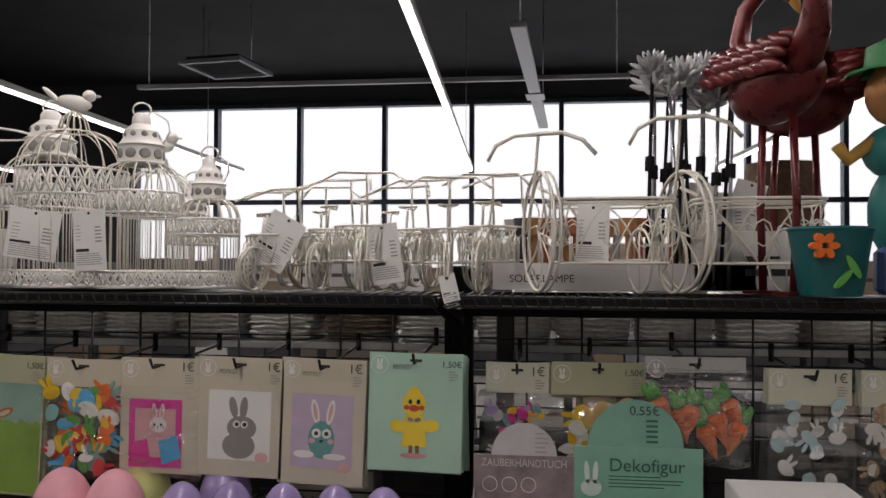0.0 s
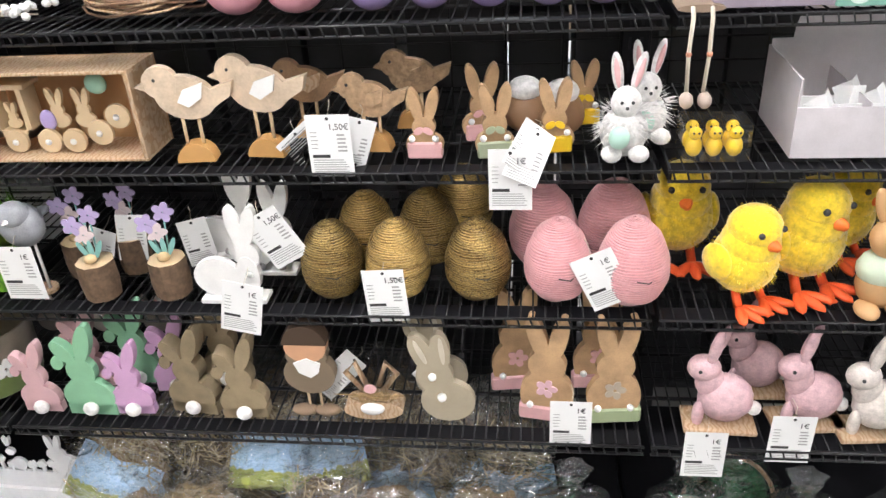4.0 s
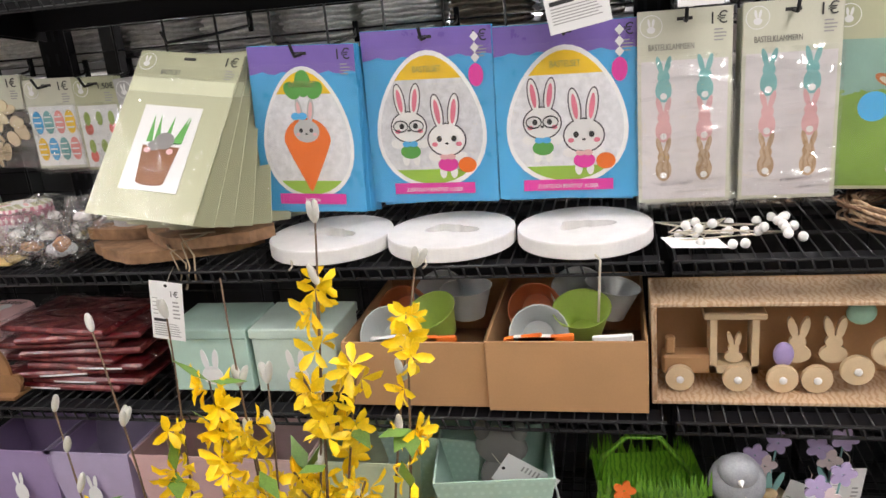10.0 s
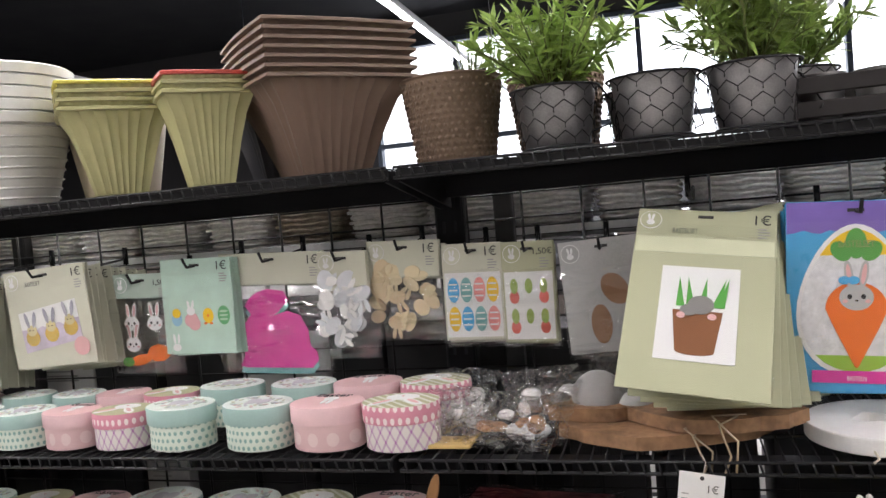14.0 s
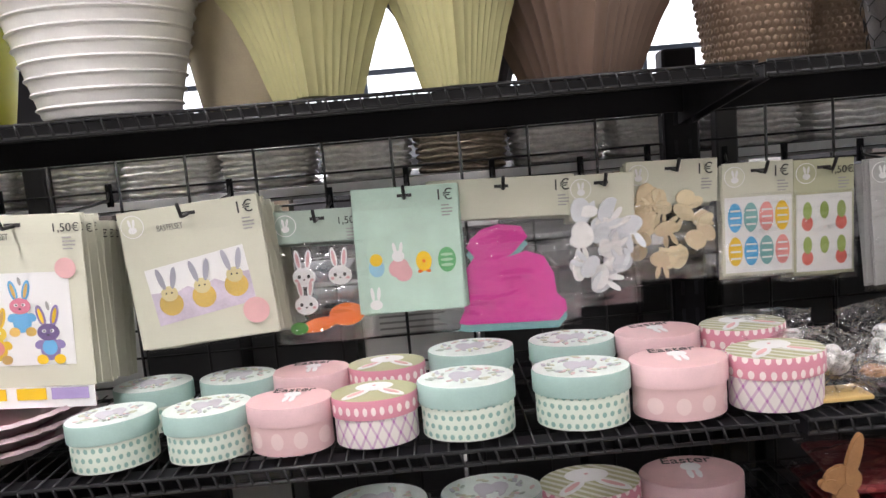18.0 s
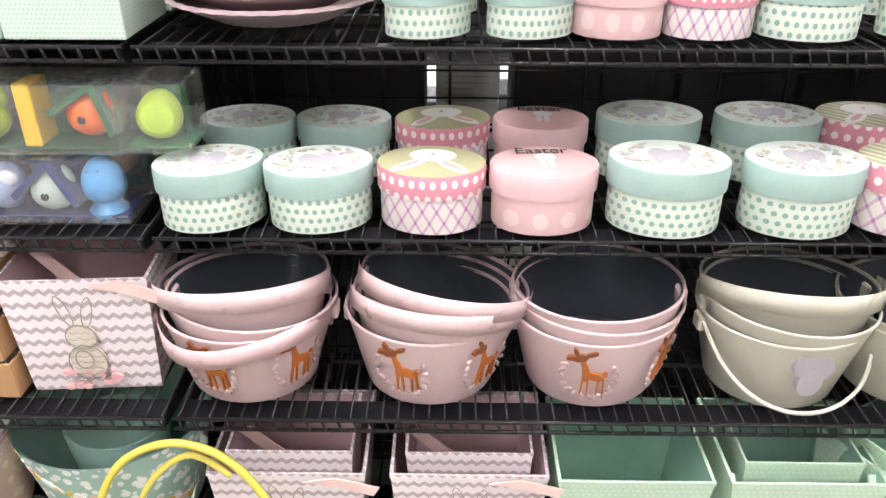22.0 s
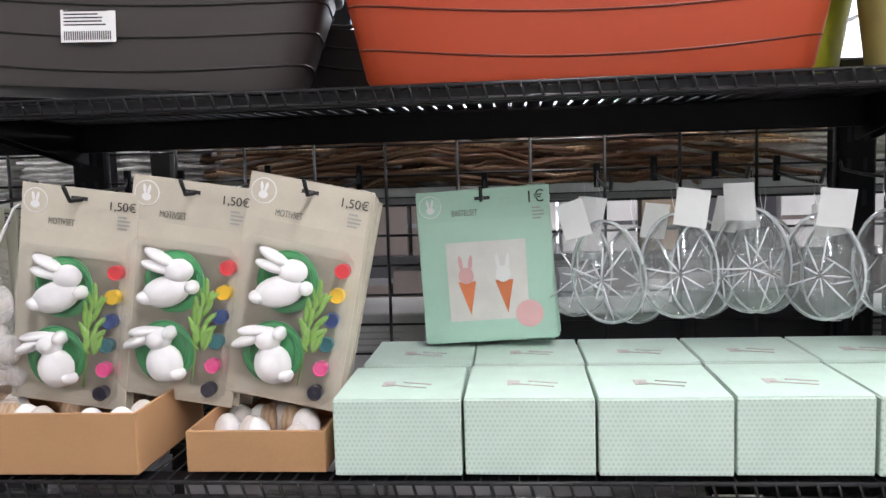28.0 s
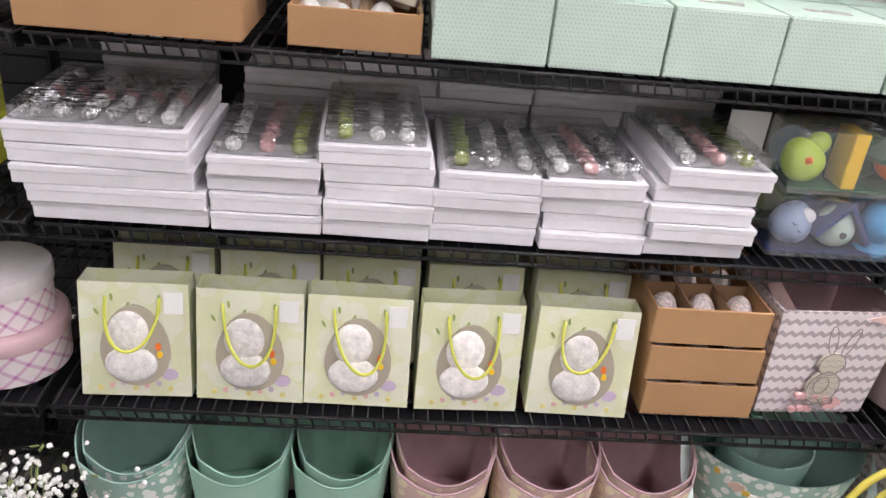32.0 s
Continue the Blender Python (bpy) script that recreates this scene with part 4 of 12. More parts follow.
def carrots(p, w, h):
    r = random.Random(4)
    for i in range(8):
        a, b = w * (-0.4 + 0.115 * i), -h * (0.42 + 0.2 * ((i * 5) % 3) / 2 + r.uniform(-0.04, 0.04))
        m = pose(a, -0.022, b, 0, r.uniform(-35, 25), 0)
        part("carrot", Shape().lathe([(0.001, -0.06), (0.009, -0.038), (0.018, -0.008), (0.013, 0.002), (0.001, 0.005)], 12).turn(m), ORANGE, p)
        part("carrot_top", Shape().ball(0, 0, 0.016, 0.016, 0.008, 0.014, 8, 5).ball(0.008, 0, 0.024, 0.007, 0.005, 0.014, 8, 5).ball(-0.008, 0, 0.024, 0.007, 0.005, 0.014, 8, 5).turn(m), GREEN, p)
    part("film_bag", Shape().sheet(-w * 0.52, w * 0.52, -h, -h * 0.1, -0.012, 18, 18, 0.012, 0.03, 3.0), FILM2, p)


packet("craft_kit", "clear bag of orange felt carrots with green tops", 0.456, 1.452, 0.178, 0.194, 0.1, PALEGREY, carrots, "", 0, behind=1, head=0.14, film=False, clear=True)
for k, m in enumerate((paint((0.45, 0.6, 0.62), 0.6), WOOD, PINK)):
    packet("craft_kit", ("clear bag of pale blue felt rabbits", "clear bag of wooden rabbit shapes", "clear bag of pink felt rabbits")[k], 0.66 + 0.16 * k, 1.4, 0.145, 0.23, 0.12, SAGE2, mixed_bits([m, WHITE], 9, 0.014, seed=k), "1€", 0, behind=2, head=0.28, clear=True)


# second bay
def pot_of_grass(p, w, h):
    prints(p, 0, paint((0.62, 0.64, 0.45), 0.5), [rect(-w * 0.49, w * 0.49, -h * 0.26, -h * 0.15)], "band")
    prints(p, 1, PAPER, [rect(-w * 0.27, w * 0.27, -h * 0.84, -h * 0.34)], "picture")
    prints(p, 2, paint((0.25, 0.1, 0.04), 0.6), [[(-w * 0.17, -h * 0.58), (w * 0.17, -h * 0.58), (w * 0.13, -h * 0.79), (-w * 0.13, -h * 0.79)], oval(0, -h * 0.79, w * 0.13, h * 0.02)])
    prints(p, 3, GREEN, [[(w * a - 0.006, -h * 0.56), (w * a + 0.006, -h * 0.56), (w * (a + b), -h * 0.4)] for a, b in ((-0.12, -0.02), (-0.05, -0.03), (0.03, 0.02), (0.12, 0.06), (0.15, 0.05))])
    prints(p, 4, PLUSHGREY, [oval(w * 0.02, -h * 0.55, w * 0.09, h * 0.05), oval(-w * 0.06, -h * 0.58, w * 0.06, h * 0.03)])
    prints(p, 5, PINK, [oval(-w * 0.11, -h * 0.61, 0.006, 0.005), oval(w * 0.1, -h * 0.61, 0.006, 0.005)])


def hung(o, right, down):
    """A hanging card from its top middle, its rough right and its down direction."""
    d = Vector(down).normalized()
    r = Vector(right)
    r = (r - r.dot(d) * d).normalized()
    y = (-d).cross(r)
    m = Matrix((r, y, -d)).transposed().to_4x4()
    return Matrix.Translation(o) @ m


grass_kit = packet("craft_kit", "olive green card kit with a grass pot picture, tilted", -2.033, 1.365, 0.2, 0.305, 0.05, SAGE, pot_of_grass, "1€", 0, behind=0, title="BASTELSET")
grass_kit.matrix_basis = hung((-2.014, 0.185, 1.612), (0.99, -0.05, -0.08), (-0.147, -0.6, -0.77))
for i in range(1, 7):
    t = i / 6
    copy_thing(grass_kit, hung((-2.014 + 0.003 * i, 0.185 + 0.014 * i, 1.612 - 0.002 * i), (0.99, -0.05, -0.08 + 0.1 * t), (-0.147 + 0.26 * t, -0.6 + 0.42 * t, -0.8)))
VIOLETC = paint((0.2, 0.13, 0.44), 0.3)
BLUEC = paint((0.07, 0.4, 0.72), 0.3)


def egg_card(kind):
    def f(p, w, h):
        wave = [(-w / 2 + 0.001, -0.001), (w / 2 - 0.001, -0.001)] + [(w / 2 - 0.001 - (w - 0.002) * i / 16, -h * 0.16 + 0.003 * math.sin(i * 1.9)) for i in range(17)]
        prints(p, 0.4, VIOLETC, [wave], "header")
        def shell(s):
            return [(w * 0.42 * s * math.cos(a) * (1 - 0.22 * math.sin(a)), -h * 0.52 + h * 0.4 * s * math.sin(a)) for a in (2 * math.pi * i / 36 for i in range(36))]
        prints(p, 1, paint((0.86, 0.86, 0.86), 0.4), [shell(1.0)], "egg")
        prints(p, 2, paint((0.72, 0.72, 0.74), 0.4, vary=0.2, scale=90.0), [shell(0.93)], "egg")
        cap = [q for q in shell(0.93) if q[1] > -h * 0.31]
        prints(p, 3, YELLOW, [cap], "egg")
        foot = [q for q in shell(0.93) if q[1] < -h * 0.76]
        prints(p, 3, paint((0.3, 0.5, 0.06), 0.5), [foot], "egg")
        word("BASTELSET", 0.014, paint((0.3, 0.32, 0.12), 0.5), p, 0, -0.0045, -h * 0.24, "title", 0.7)
        prints(p, 5, MAGENTA, [rect(-w * 0.32, w * 0.32, -h * 0.95, -h * 0.885)], "ribbon")
        word("ZUSÄTZLICH BENÖTIGT: KLEBER" if kind else "BASTELN", 0.009, PAPER, p, 0, -0.0045, -h * 0.935, "ribbon_text", 0.72)
        if kind:
            prints(p, 4, MAGENTA, [oval(w * 0.37, -h * 0.27, 0.012, 0.018)], "hanging_egg")
            prints(p, 4, PAPER, [[(w * 0.37 - 0.007, -h * b), (w * 0.37, -h * b + 0.008), (w * 0.37 + 0.007, -h * b), (w * 0.37, -h * b - 0.008)] for b in (0.06, 0.12, 0.175)], "hanging_egg")
            for k, (a, b, s) in enumerate(((-0.17, -0.55, 0.05), (0.12, -0.63, 0.053))):
                prints(p, 4, WHITE, [oval(w * a, h * (b - 0.1), 0.018, 0.02), oval(w * a - 0.024, h * (b - 0.1), 0.009, 0.007, -25), oval(w * a + 0.024, h * (b - 0.1), 0.009, 0.007, 25), oval(w * a - 0.009, h * (b - 0.19), 0.006, 0.011), oval(w * a + 0.009, h * (b - 0.19), 0.006, 0.011)], "felt_rabbit")
                prints(p, 5, GREEN if k == 0 else MAGENTA, [oval(w * a, h * (b - 0.145), 0.017, 0.012)], "felt_clothes")
                rabbit_face(p, w * a, h * b, s * 1.15, WHITE, paint((0.75, 0.2, 0.28), 0.5), 6, k == 0, True)
                prints(p, 6, SKYBLUE if k == 0 else PINK, [oval(w * a - 0.006, h * (b - 0.1), 0.007, 0.005), oval(w * a + 0.006, h * (b - 0.1), 0.007, 0.005)], "bow")
            prints(p, 6, ORANGE, [oval(w * 0.27, -h * 0.78, 0.015, 0.013)], "felt_basket")
        else:
            prints(p, 4, GREEN, [oval(0, -h * 0.22, 0.014, 0.022), oval(-0.02, -h * 0.26, 0.012, 0.016, 40), oval(0.02, -h * 0.26, 0.012, 0.016, -40)], "carrot_leaves")
            prints(p, 5, ORANGE, [[(w * 0.22 * math.cos(a) * (1 if math.sin(a) > 0 else 1 + 0.75 * math.sin(a)), -h * 0.56 + (h * 0.14 if math.sin(a) > 0 else h * 0.31) * math.sin(a)) for a in (2 * math.pi * i / 30 for i in range(30))]], "carrot")
            rabbit_face(p, 0, -h * 0.5, 0.045, PALEGREY, PINK, 6)
            prints(p, 9, SKYBLUE, [oval(-0.016, -h * 0.41, 0.008, 0.006), oval(-0.004, -h * 0.41, 0.008, 0.006)], "bow")
    return f


packet("craft_kit", "blue card felt kit with an orange carrot egg", -1.813, 1.353, 0.185, 0.278, 0.05, BLUEC, egg_card(False), "1€", 3.0, behind=4, logo=False)
packet("craft_kit", "blue card felt kit with two white rabbits", -1.610, 1.361, 0.214, 0.282, 0.07, BLUEC, egg_card(True), "1€", 1.5, behind=4, logo=False)
packet("craft_kit", "blue card felt kit with two white rabbits", -1.392, 1.358, 0.222, 0.275, 0.07, BLUEC, egg_card(True), "1€", 1.0, behind=4, logo=False)


# third bay
def striped_eggs(p, w, h):
    prints(p, 1, PAPER, [rect(-w * 0.47, w * 0.47, -h * 0.97, -h * 0.3)], "picture")
    cols = (SKYBLUE, YELLOW, paint((0.8, 0.3, 0.28), 0.5), TEAL)
    for i in range(8):
        a, b = w * (-0.33 + 0.22 * (i % 4)), -h * (0.48 if i < 4 else 0.78)
        prints(p, 2 + i % 2, cols[(i * 3 + i // 4) % 4], [oval(a, b, w * 0.1, h * 0.13)], "egg_peg")
        prints(p, 5, PAPER, [rect(a - w * 0.07, a + w * 0.07, b + k * 0.011 - 0.0015, b + k * 0.011 + 0.0015) for k in (-1, 0, 1)], "stripes")


packet("craft_kit", "clear bag of striped egg pegs on a card", -2.427, 1.455, 0.114, 0.181, 0.22, SAGE2, striped_eggs, "1€", 1, behind=3, head=0.27)
packet("craft_kit", "clear bag of small rabbit gnome pegs on a card", -2.322, 1.447, 0.097, 0.185, 0.22, SAGE, lambda p, w, h: (prints(p, 1, PAPER, [rect(-w * 0.46, w * 0.46, -h * 0.97, -h * 0.3)]), prints(p, 2, paint((0.7, 0.15, 0.12), 0.5), [oval(w * a, -h * b, 0.009, 0.012) for a in (-0.28, 0.28) for b in (0.55, 0.85)]), prints(p, 3, paint((0.3, 0.4, 0.1), 0.5), [oval(w * a, -h * b, 0.007, 0.014) for a in (-0.28, 0, 0.28) for b in (0.44, 0.74)])), "1,50€", 1, behind=3, head=0.27)
packet("craft_kit", "clear bag with a brown dog shape on grey", -2.188, 1.425, 0.15, 0.2, 0.2, PALEGREY, lambda p, w, h: prints(p, 1, paint((0.3, 0.15, 0.07), 0.6), [oval(-w * 0.1, -h * 0.75, 0.018, 0.035), oval(w * 0.1, -h * 0.45, 0.022, 0.03, 30)]), "", -3, behind=3, head=0.25)
packet("craft_kit", "clear bag of pale wooden rabbit shapes", -2.562, 1.470, 0.146, 0.181, 0.22, SAGE2, mixed_bits([paint((0.75, 0.64, 0.42), 0.6), paint((0.68, 0.55, 0.35), 0.6)], 13, 0.017, seed=6), "1€", 2, behind=3, head=0.38, clear=True)
packet("craft_kit", "clear bag of white foam rabbits", -2.68, 1.438, 0.103, 0.198, 0.2, SAGE2, mixed_bits([WHITE, paint((0.66, 0.68, 0.7), 0.5)], 12, 0.02, seed=8), "", 1, behind=3, head=0.35, clear=True)


def pink_rabbit(p, w, h):
    shape = ((-0.5, 0.02), (-0.43, 0.0), (0.42, 0.0), (0.5, 0.1), (0.49, 0.2), (0.41, 0.28), (0.39, 0.48), (0.3, 0.66), (0.14, 0.72), (-0.05, 0.66), (0.02, 0.7), (0.16, 0.86), (0.1, 0.97), (-0.1, 1.0), (-0.26, 0.95), (-0.36, 0.86), (-0.4, 0.78), (-0.33, 0.68), (-0.42, 0.55), (-0.46, 0.36), (-0.44, 0.15))
    for layer, m, d in ((1, TEAL, -0.006), (3, MAGENTA, 0.0)):
        prints(p, layer, m, [[(w * 0.76 * a + 0.01, -h * 0.99 + h * 0.68 * b + 2 * d) for a, b in shape]], "foam_rabbit")


packet("craft_kit", "clear bag with a magenta foam rabbit", -2.834, 1.412, 0.227, 0.232, 0.2, SAGE2, pink_rabbit, "1€", 2, behind=3, head=0.27, clear=True)


def four_eggs(p, w, h):
    z = -h * 0.6
    prints(p, 1, paint((0.3, 0.55, 0.7), 0.5), [oval(-w * 0.31, z - 0.006, w * 0.075, h * 0.075)], "felt_egg")
    prints(p, 2, YELLOW, [oval(-w * 0.31, z + 0.006, w * 0.06, h * 0.05)], "felt_chick")
    prints(p, 1, paint((0.72, 0.4, 0.42), 0.5), [oval(-w * 0.1, z - 0.008, w * 0.1, h * 0.075, 30), oval(-w * 0.06, z - 0.016, w * 0.085, h * 0.07)], "felt_egg")
    prints(p, 2, PAPER, [oval(-w * 0.1, z + 0.01, w * 0.06, h * 0.045), oval(-w * 0.13, z + 0.022, w * 0.018, h * 0.05, 10), oval(-w * 0.07, z + 0.022, w * 0.018, h * 0.05, -10)], "felt_rabbit")
    prints(p, 1, YELLOW, [oval(w * 0.14, z, w * 0.075, h * 0.08)], "felt_chick")
    prints(p, 2, ORANGE, [oval(w * 0.14, z, w * 0.016, h * 0.014), oval(w * 0.1, z - h * 0.08, w * 0.025, h * 0.012), oval(w * 0.18, z - h * 0.08, w * 0.025, h * 0.012)], "felt_beak")
    prints(p, 1, paint((0.12, 0.4, 0.16), 0.5), [oval(w * 0.36, z, w * 0.085, h * 0.1)], "felt_egg")
    prints(p, 2, paint((0.4, 0.62, 0.42), 0.5), [oval(w * 0.36, z + d, w * 0.06, h * 0.012) for d in (-0.008, 0.0, 0.008)], "felt_stripe")
    prints(p, 1, PAPER, [oval(-w * 0.34, -h * 0.93, w * 0.06, h * 0.04), oval(-w * 0.37, -h * 0.84, w * 0.018, h * 0.055, 6), oval(-w * 0.31, -h * 0.84, w * 0.018, h * 0.055, -6)], "rabbit_print")


packet("craft_kit", "mint card in film with four small eggs", -2.984, 1.447, 0.161, 0.192, 0.17, paint((0.5, 0.68, 0.58), 0.4), four_eggs, "1€", 1, behind=2, logo=False)


def rabbit_carrot(p, w, h):
    for a, b in ((-0.2, 0.52), (0.2, 0.52), (-0.2, 0.74)):
        rabbit_face(p, w * a, -h * b, w * 0.26, PAPER, PINK, 2)
    prints(p, 5, ORANGE, [oval(-w * 0.08, -h * 0.9, w * 0.2, h * 0.055, 12), oval(w * 0.24, -h * 0.83, w * 0.2, h * 0.09, 4)], "carrot")
    prints(p, 6, GREEN, [oval(-w * 0.3, -h * 0.92, w * 0.1, h * 0.05)], "carrot")


packet("craft_kit", "clear bag with paper rabbits and orange carrots", -3.119, 1.420, 0.138, 0.197, 0.18, paint((0.42, 0.52, 0.45), 0.5), rabbit_carrot, "1,50€", 1, behind=4, head=0.25, clear=True)


def chick_trio(p, w, h):
    prints(p, 1, PAPER, [[(-w * 0.34, -h * 0.84), (w * 0.37, -h * 0.75), (w * 0.34, -h * 0.34), (-w * 0.38, -h * 0.43)]], "picture")
    prints(p, 2, paint((0.5, 0.44, 0.52), 0.5, vary=0.3), [[(-w * 0.34, -h * 0.84), (w * 0.37, -h * 0.75), (w * 0.355, -h * 0.53)] + [(w * (0.3 - 0.066 * i), -h * (0.53 + 0.008 * i + 0.02 * (i % 3))) for i in range(10)] + [(-w * 0.36, -h * 0.6)]], "picture")
    for a, b in ((-0.23, 0.69), (0.01, 0.665), (0.25, 0.62)):
        prints(p, 3, paint((0.55, 0.38, 0.1), 0.8, vary=0.3), [oval(w * a, -h * b, w * 0.085, h * 0.085)], "chick")
        prints(p, 4, paint((0.62, 0.55, 0.3), 0.8), [oval(w * a, -h * (b - 0.075), w * 0.06, h * 0.055)], "chick_head")
        prints(p, 5, paint((0.36, 0.36, 0.42), 0.6), [oval(w * a - 0.009, -h * (b - 0.185), 0.0042, 0.016, 14), oval(w * a + 0.009, -h * (b - 0.185), 0.0042, 0.016, -12)], "ears")
        prints(p, 6, INK, [oval(w * a - 0.004, -h * (b - 0.08), 0.0013, 0.0013), oval(w * a + 0.004, -h * (b - 0.08), 0.0013, 0.0013)], "eyes")
    prints(p, 7, PINK, [oval(w * 0.36, -h * 0.82, 0.019, 0.019)], "round_sticker")


packet("craft_kit", "pale green card kit with a row of three chicks", -3.290, 1.431, 0.201, 0.201, 0.1, SAGE2, chick_trio, "1€", -3.5, behind=11, title="BASTELSET", head=0.2)


def foam_rabbit(p, cx, cz, s, fur, face, shirt, inner):
    """A small foam rabbit with ears, shirt, arms and feet; s is its width."""
    prints(p, 2, fur, [oval(cx - 0.3 * s, cz - 0.02 * s, 0.16 * s, 0.13 * s, 30), oval(cx + 0.3 * s, cz - 0.02 * s, 0.16 * s, 0.13 * s, -30), oval(cx - 0.2 * s, cz + 0.85 * s, 0.12 * s, 0.34 * s, 14), oval(cx + 0.2 * s, cz + 0.85 * s, 0.12 * s, 0.34 * s, -14), oval(cx, cz - 0.15 * s, 0.3 * s, 0.36 * s)], "foam_body")
    prints(p, 3, inner, [oval(cx - 0.2 * s, cz + 0.85 * s, 0.055 * s, 0.24 * s, 14), oval(cx + 0.2 * s, cz + 0.85 * s, 0.055 * s, 0.24 * s, -14), oval(cx - 0.26 * s, cz - 0.48 * s, 0.17 * s, 0.15 * s), oval(cx + 0.26 * s, cz - 0.48 * s, 0.17 * s, 0.15 * s)], "foam_feet")
    prints(p, 4, shirt, [oval(cx, cz - 0.1 * s, 0.22 * s, 0.24 * s)], "foam_shirt")
    prints(p, 5, face, [oval(cx, cz + 0.36 * s, 0.33 * s, 0.26 * s)], "foam_face")
    prints(p, 6, PAPER, [oval(cx - 0.12 * s, cz + 0.4 * s, 0.06 * s, 0.05 * s), oval(cx + 0.12 * s, cz + 0.4 * s, 0.06 * s, 0.05 * s)], "eyes")
    prints(p, 7, INK, [oval(cx - 0.11 * s, cz + 0.4 * s, 0.03 * s, 0.03 * s), oval(cx + 0.11 * s, cz + 0.4 * s, 0.03 * s, 0.03 * s), oval(cx, cz + 0.28 * s, 0.04 * s, 0.025 * s)], "eyes")
    prints(p, 1.5, GREYINK, [oval(cx + 0.02 * s, cz + 1.15 * s, 0.05 * s, 0.14 * s, 10)], "hang_loop")


def rabbit_trio(p, w, h):
    prints(p, 1, PAPER, [rect(-w * 0.36, w * 0.37, -h * 0.87, -h * 0.33)], "picture")
    SKY = paint((0.14, 0.42, 0.7), 0.5)
    foam_rabbit(p, 0.0, -h * 0.585, w * 0.235, SKY, paint((0.68, 0.22, 0.3), 0.5), SKY, paint((0.7, 0.45, 0.12), 0.5))
    foam_rabbit(p, -w * 0.2, -h * 0.745, w * 0.24, paint((0.75, 0.5, 0.04), 0.5), paint((0.72, 0.52, 0.06), 0.5), paint((0.66, 0.25, 0.22), 0.5), paint((0.55, 0.35, 0.12), 0.5))
    foam_rabbit(p, w * 0.19, -h * 0.745, w * 0.25, paint((0.28, 0.22, 0.45), 0.5), paint((0.16, 0.11, 0.26), 0.5), SKY, YELLOW)
    prints(p, 5, PINK, [oval(w * 0.36, -h * 0.31, 0.014, 0.014)], "round_sticker")
    part("loose_foam", Shape().box(-w * 0.48, w * 0.48, 0.001, 0.003, -h - 0.03, -h), PAPER, p)
    prints(p, 1, YELLOW, [rect(-w * 0.42, -w * 0.18, -h - 0.018, -h - 0.002), rect(-w * 0.1, w * 0.12, -h - 0.018, -h - 0.002)], "loose_foam")
    prints(p, 1, LILAC, [rect(w * 0.16, w * 0.44, -h - 0.018, -h - 0.002)], "loose_foam")


packet("craft_kit", "pale green card kit with three foam rabbits", -3.498, 1.392, 0.180, 0.235, 0.03, SAGE2, rabbit_trio, "1,50€", 3.0, behind=9, title="BASTELSET")


def cakes(p, w, h):
    prints(p, 1, paint((0.7, 0.66, 0.63), 0.5), [rect(-w * 0.42, w * 0.42, -h * 0.93, -h * 0.24)], "picture")
    for a, b in ((-0.14, 0.7), (0.22, 0.6)):
        prints(p, 2, paint((0.72, 0.72, 0.71), 0.4), [rect(w * (a - 0.15), w * (a + 0.15), -h * (b + 0.16), -h * b), oval(w * a, -h * b, w * 0.15, 0.01)], "mug")
        prints(p, 3, PINK, [rect(w * (a - 0.15), w * (a + 0.15), -h * (b + 0.19), -h * (b + 0.14))], "mug")
        prints(p, 4, paint((0.52, 0.05, 0.14), 0.5), [oval(w * (a + d), -h * (b - 0.03), 0.011, 0.009) for d in (0, 0.1)], "flowers")
        prints(p, 4.5, paint((0.66, 0.36, 0.38), 0.5), [oval(w * (a - 0.1), -h * (b - 0.025), 0.011, 0.01), oval(w * (a + 0.05), -h * (b - 0.05), 0.006, 0.006)], "flowers")
        prints(p, 4, INK, [oval(w * (a - 0.06), -h * (b + 0.06), 0.005, 0.0009, -20), oval(w * (a + 0.07), -h * (b + 0.06), 0.005, 0.0009, 20)], "closed_eyes")
        prints(p, 3, paint((0.5, 0.35, 0.12), 0.5), [[(w * a - 0.008, -h * b + 0.01), (w * a + 0.008, -h * b + 0.01), (w * a + 0.002, -h * b + 0.04)]], "horn")


packet("craft_kit", "pale card kit with two unicorn mugs pictured", -3.686, 1.358, 0.183, 0.277, 0.05, SAGE2, cakes, "3€", -5.0, behind=4)


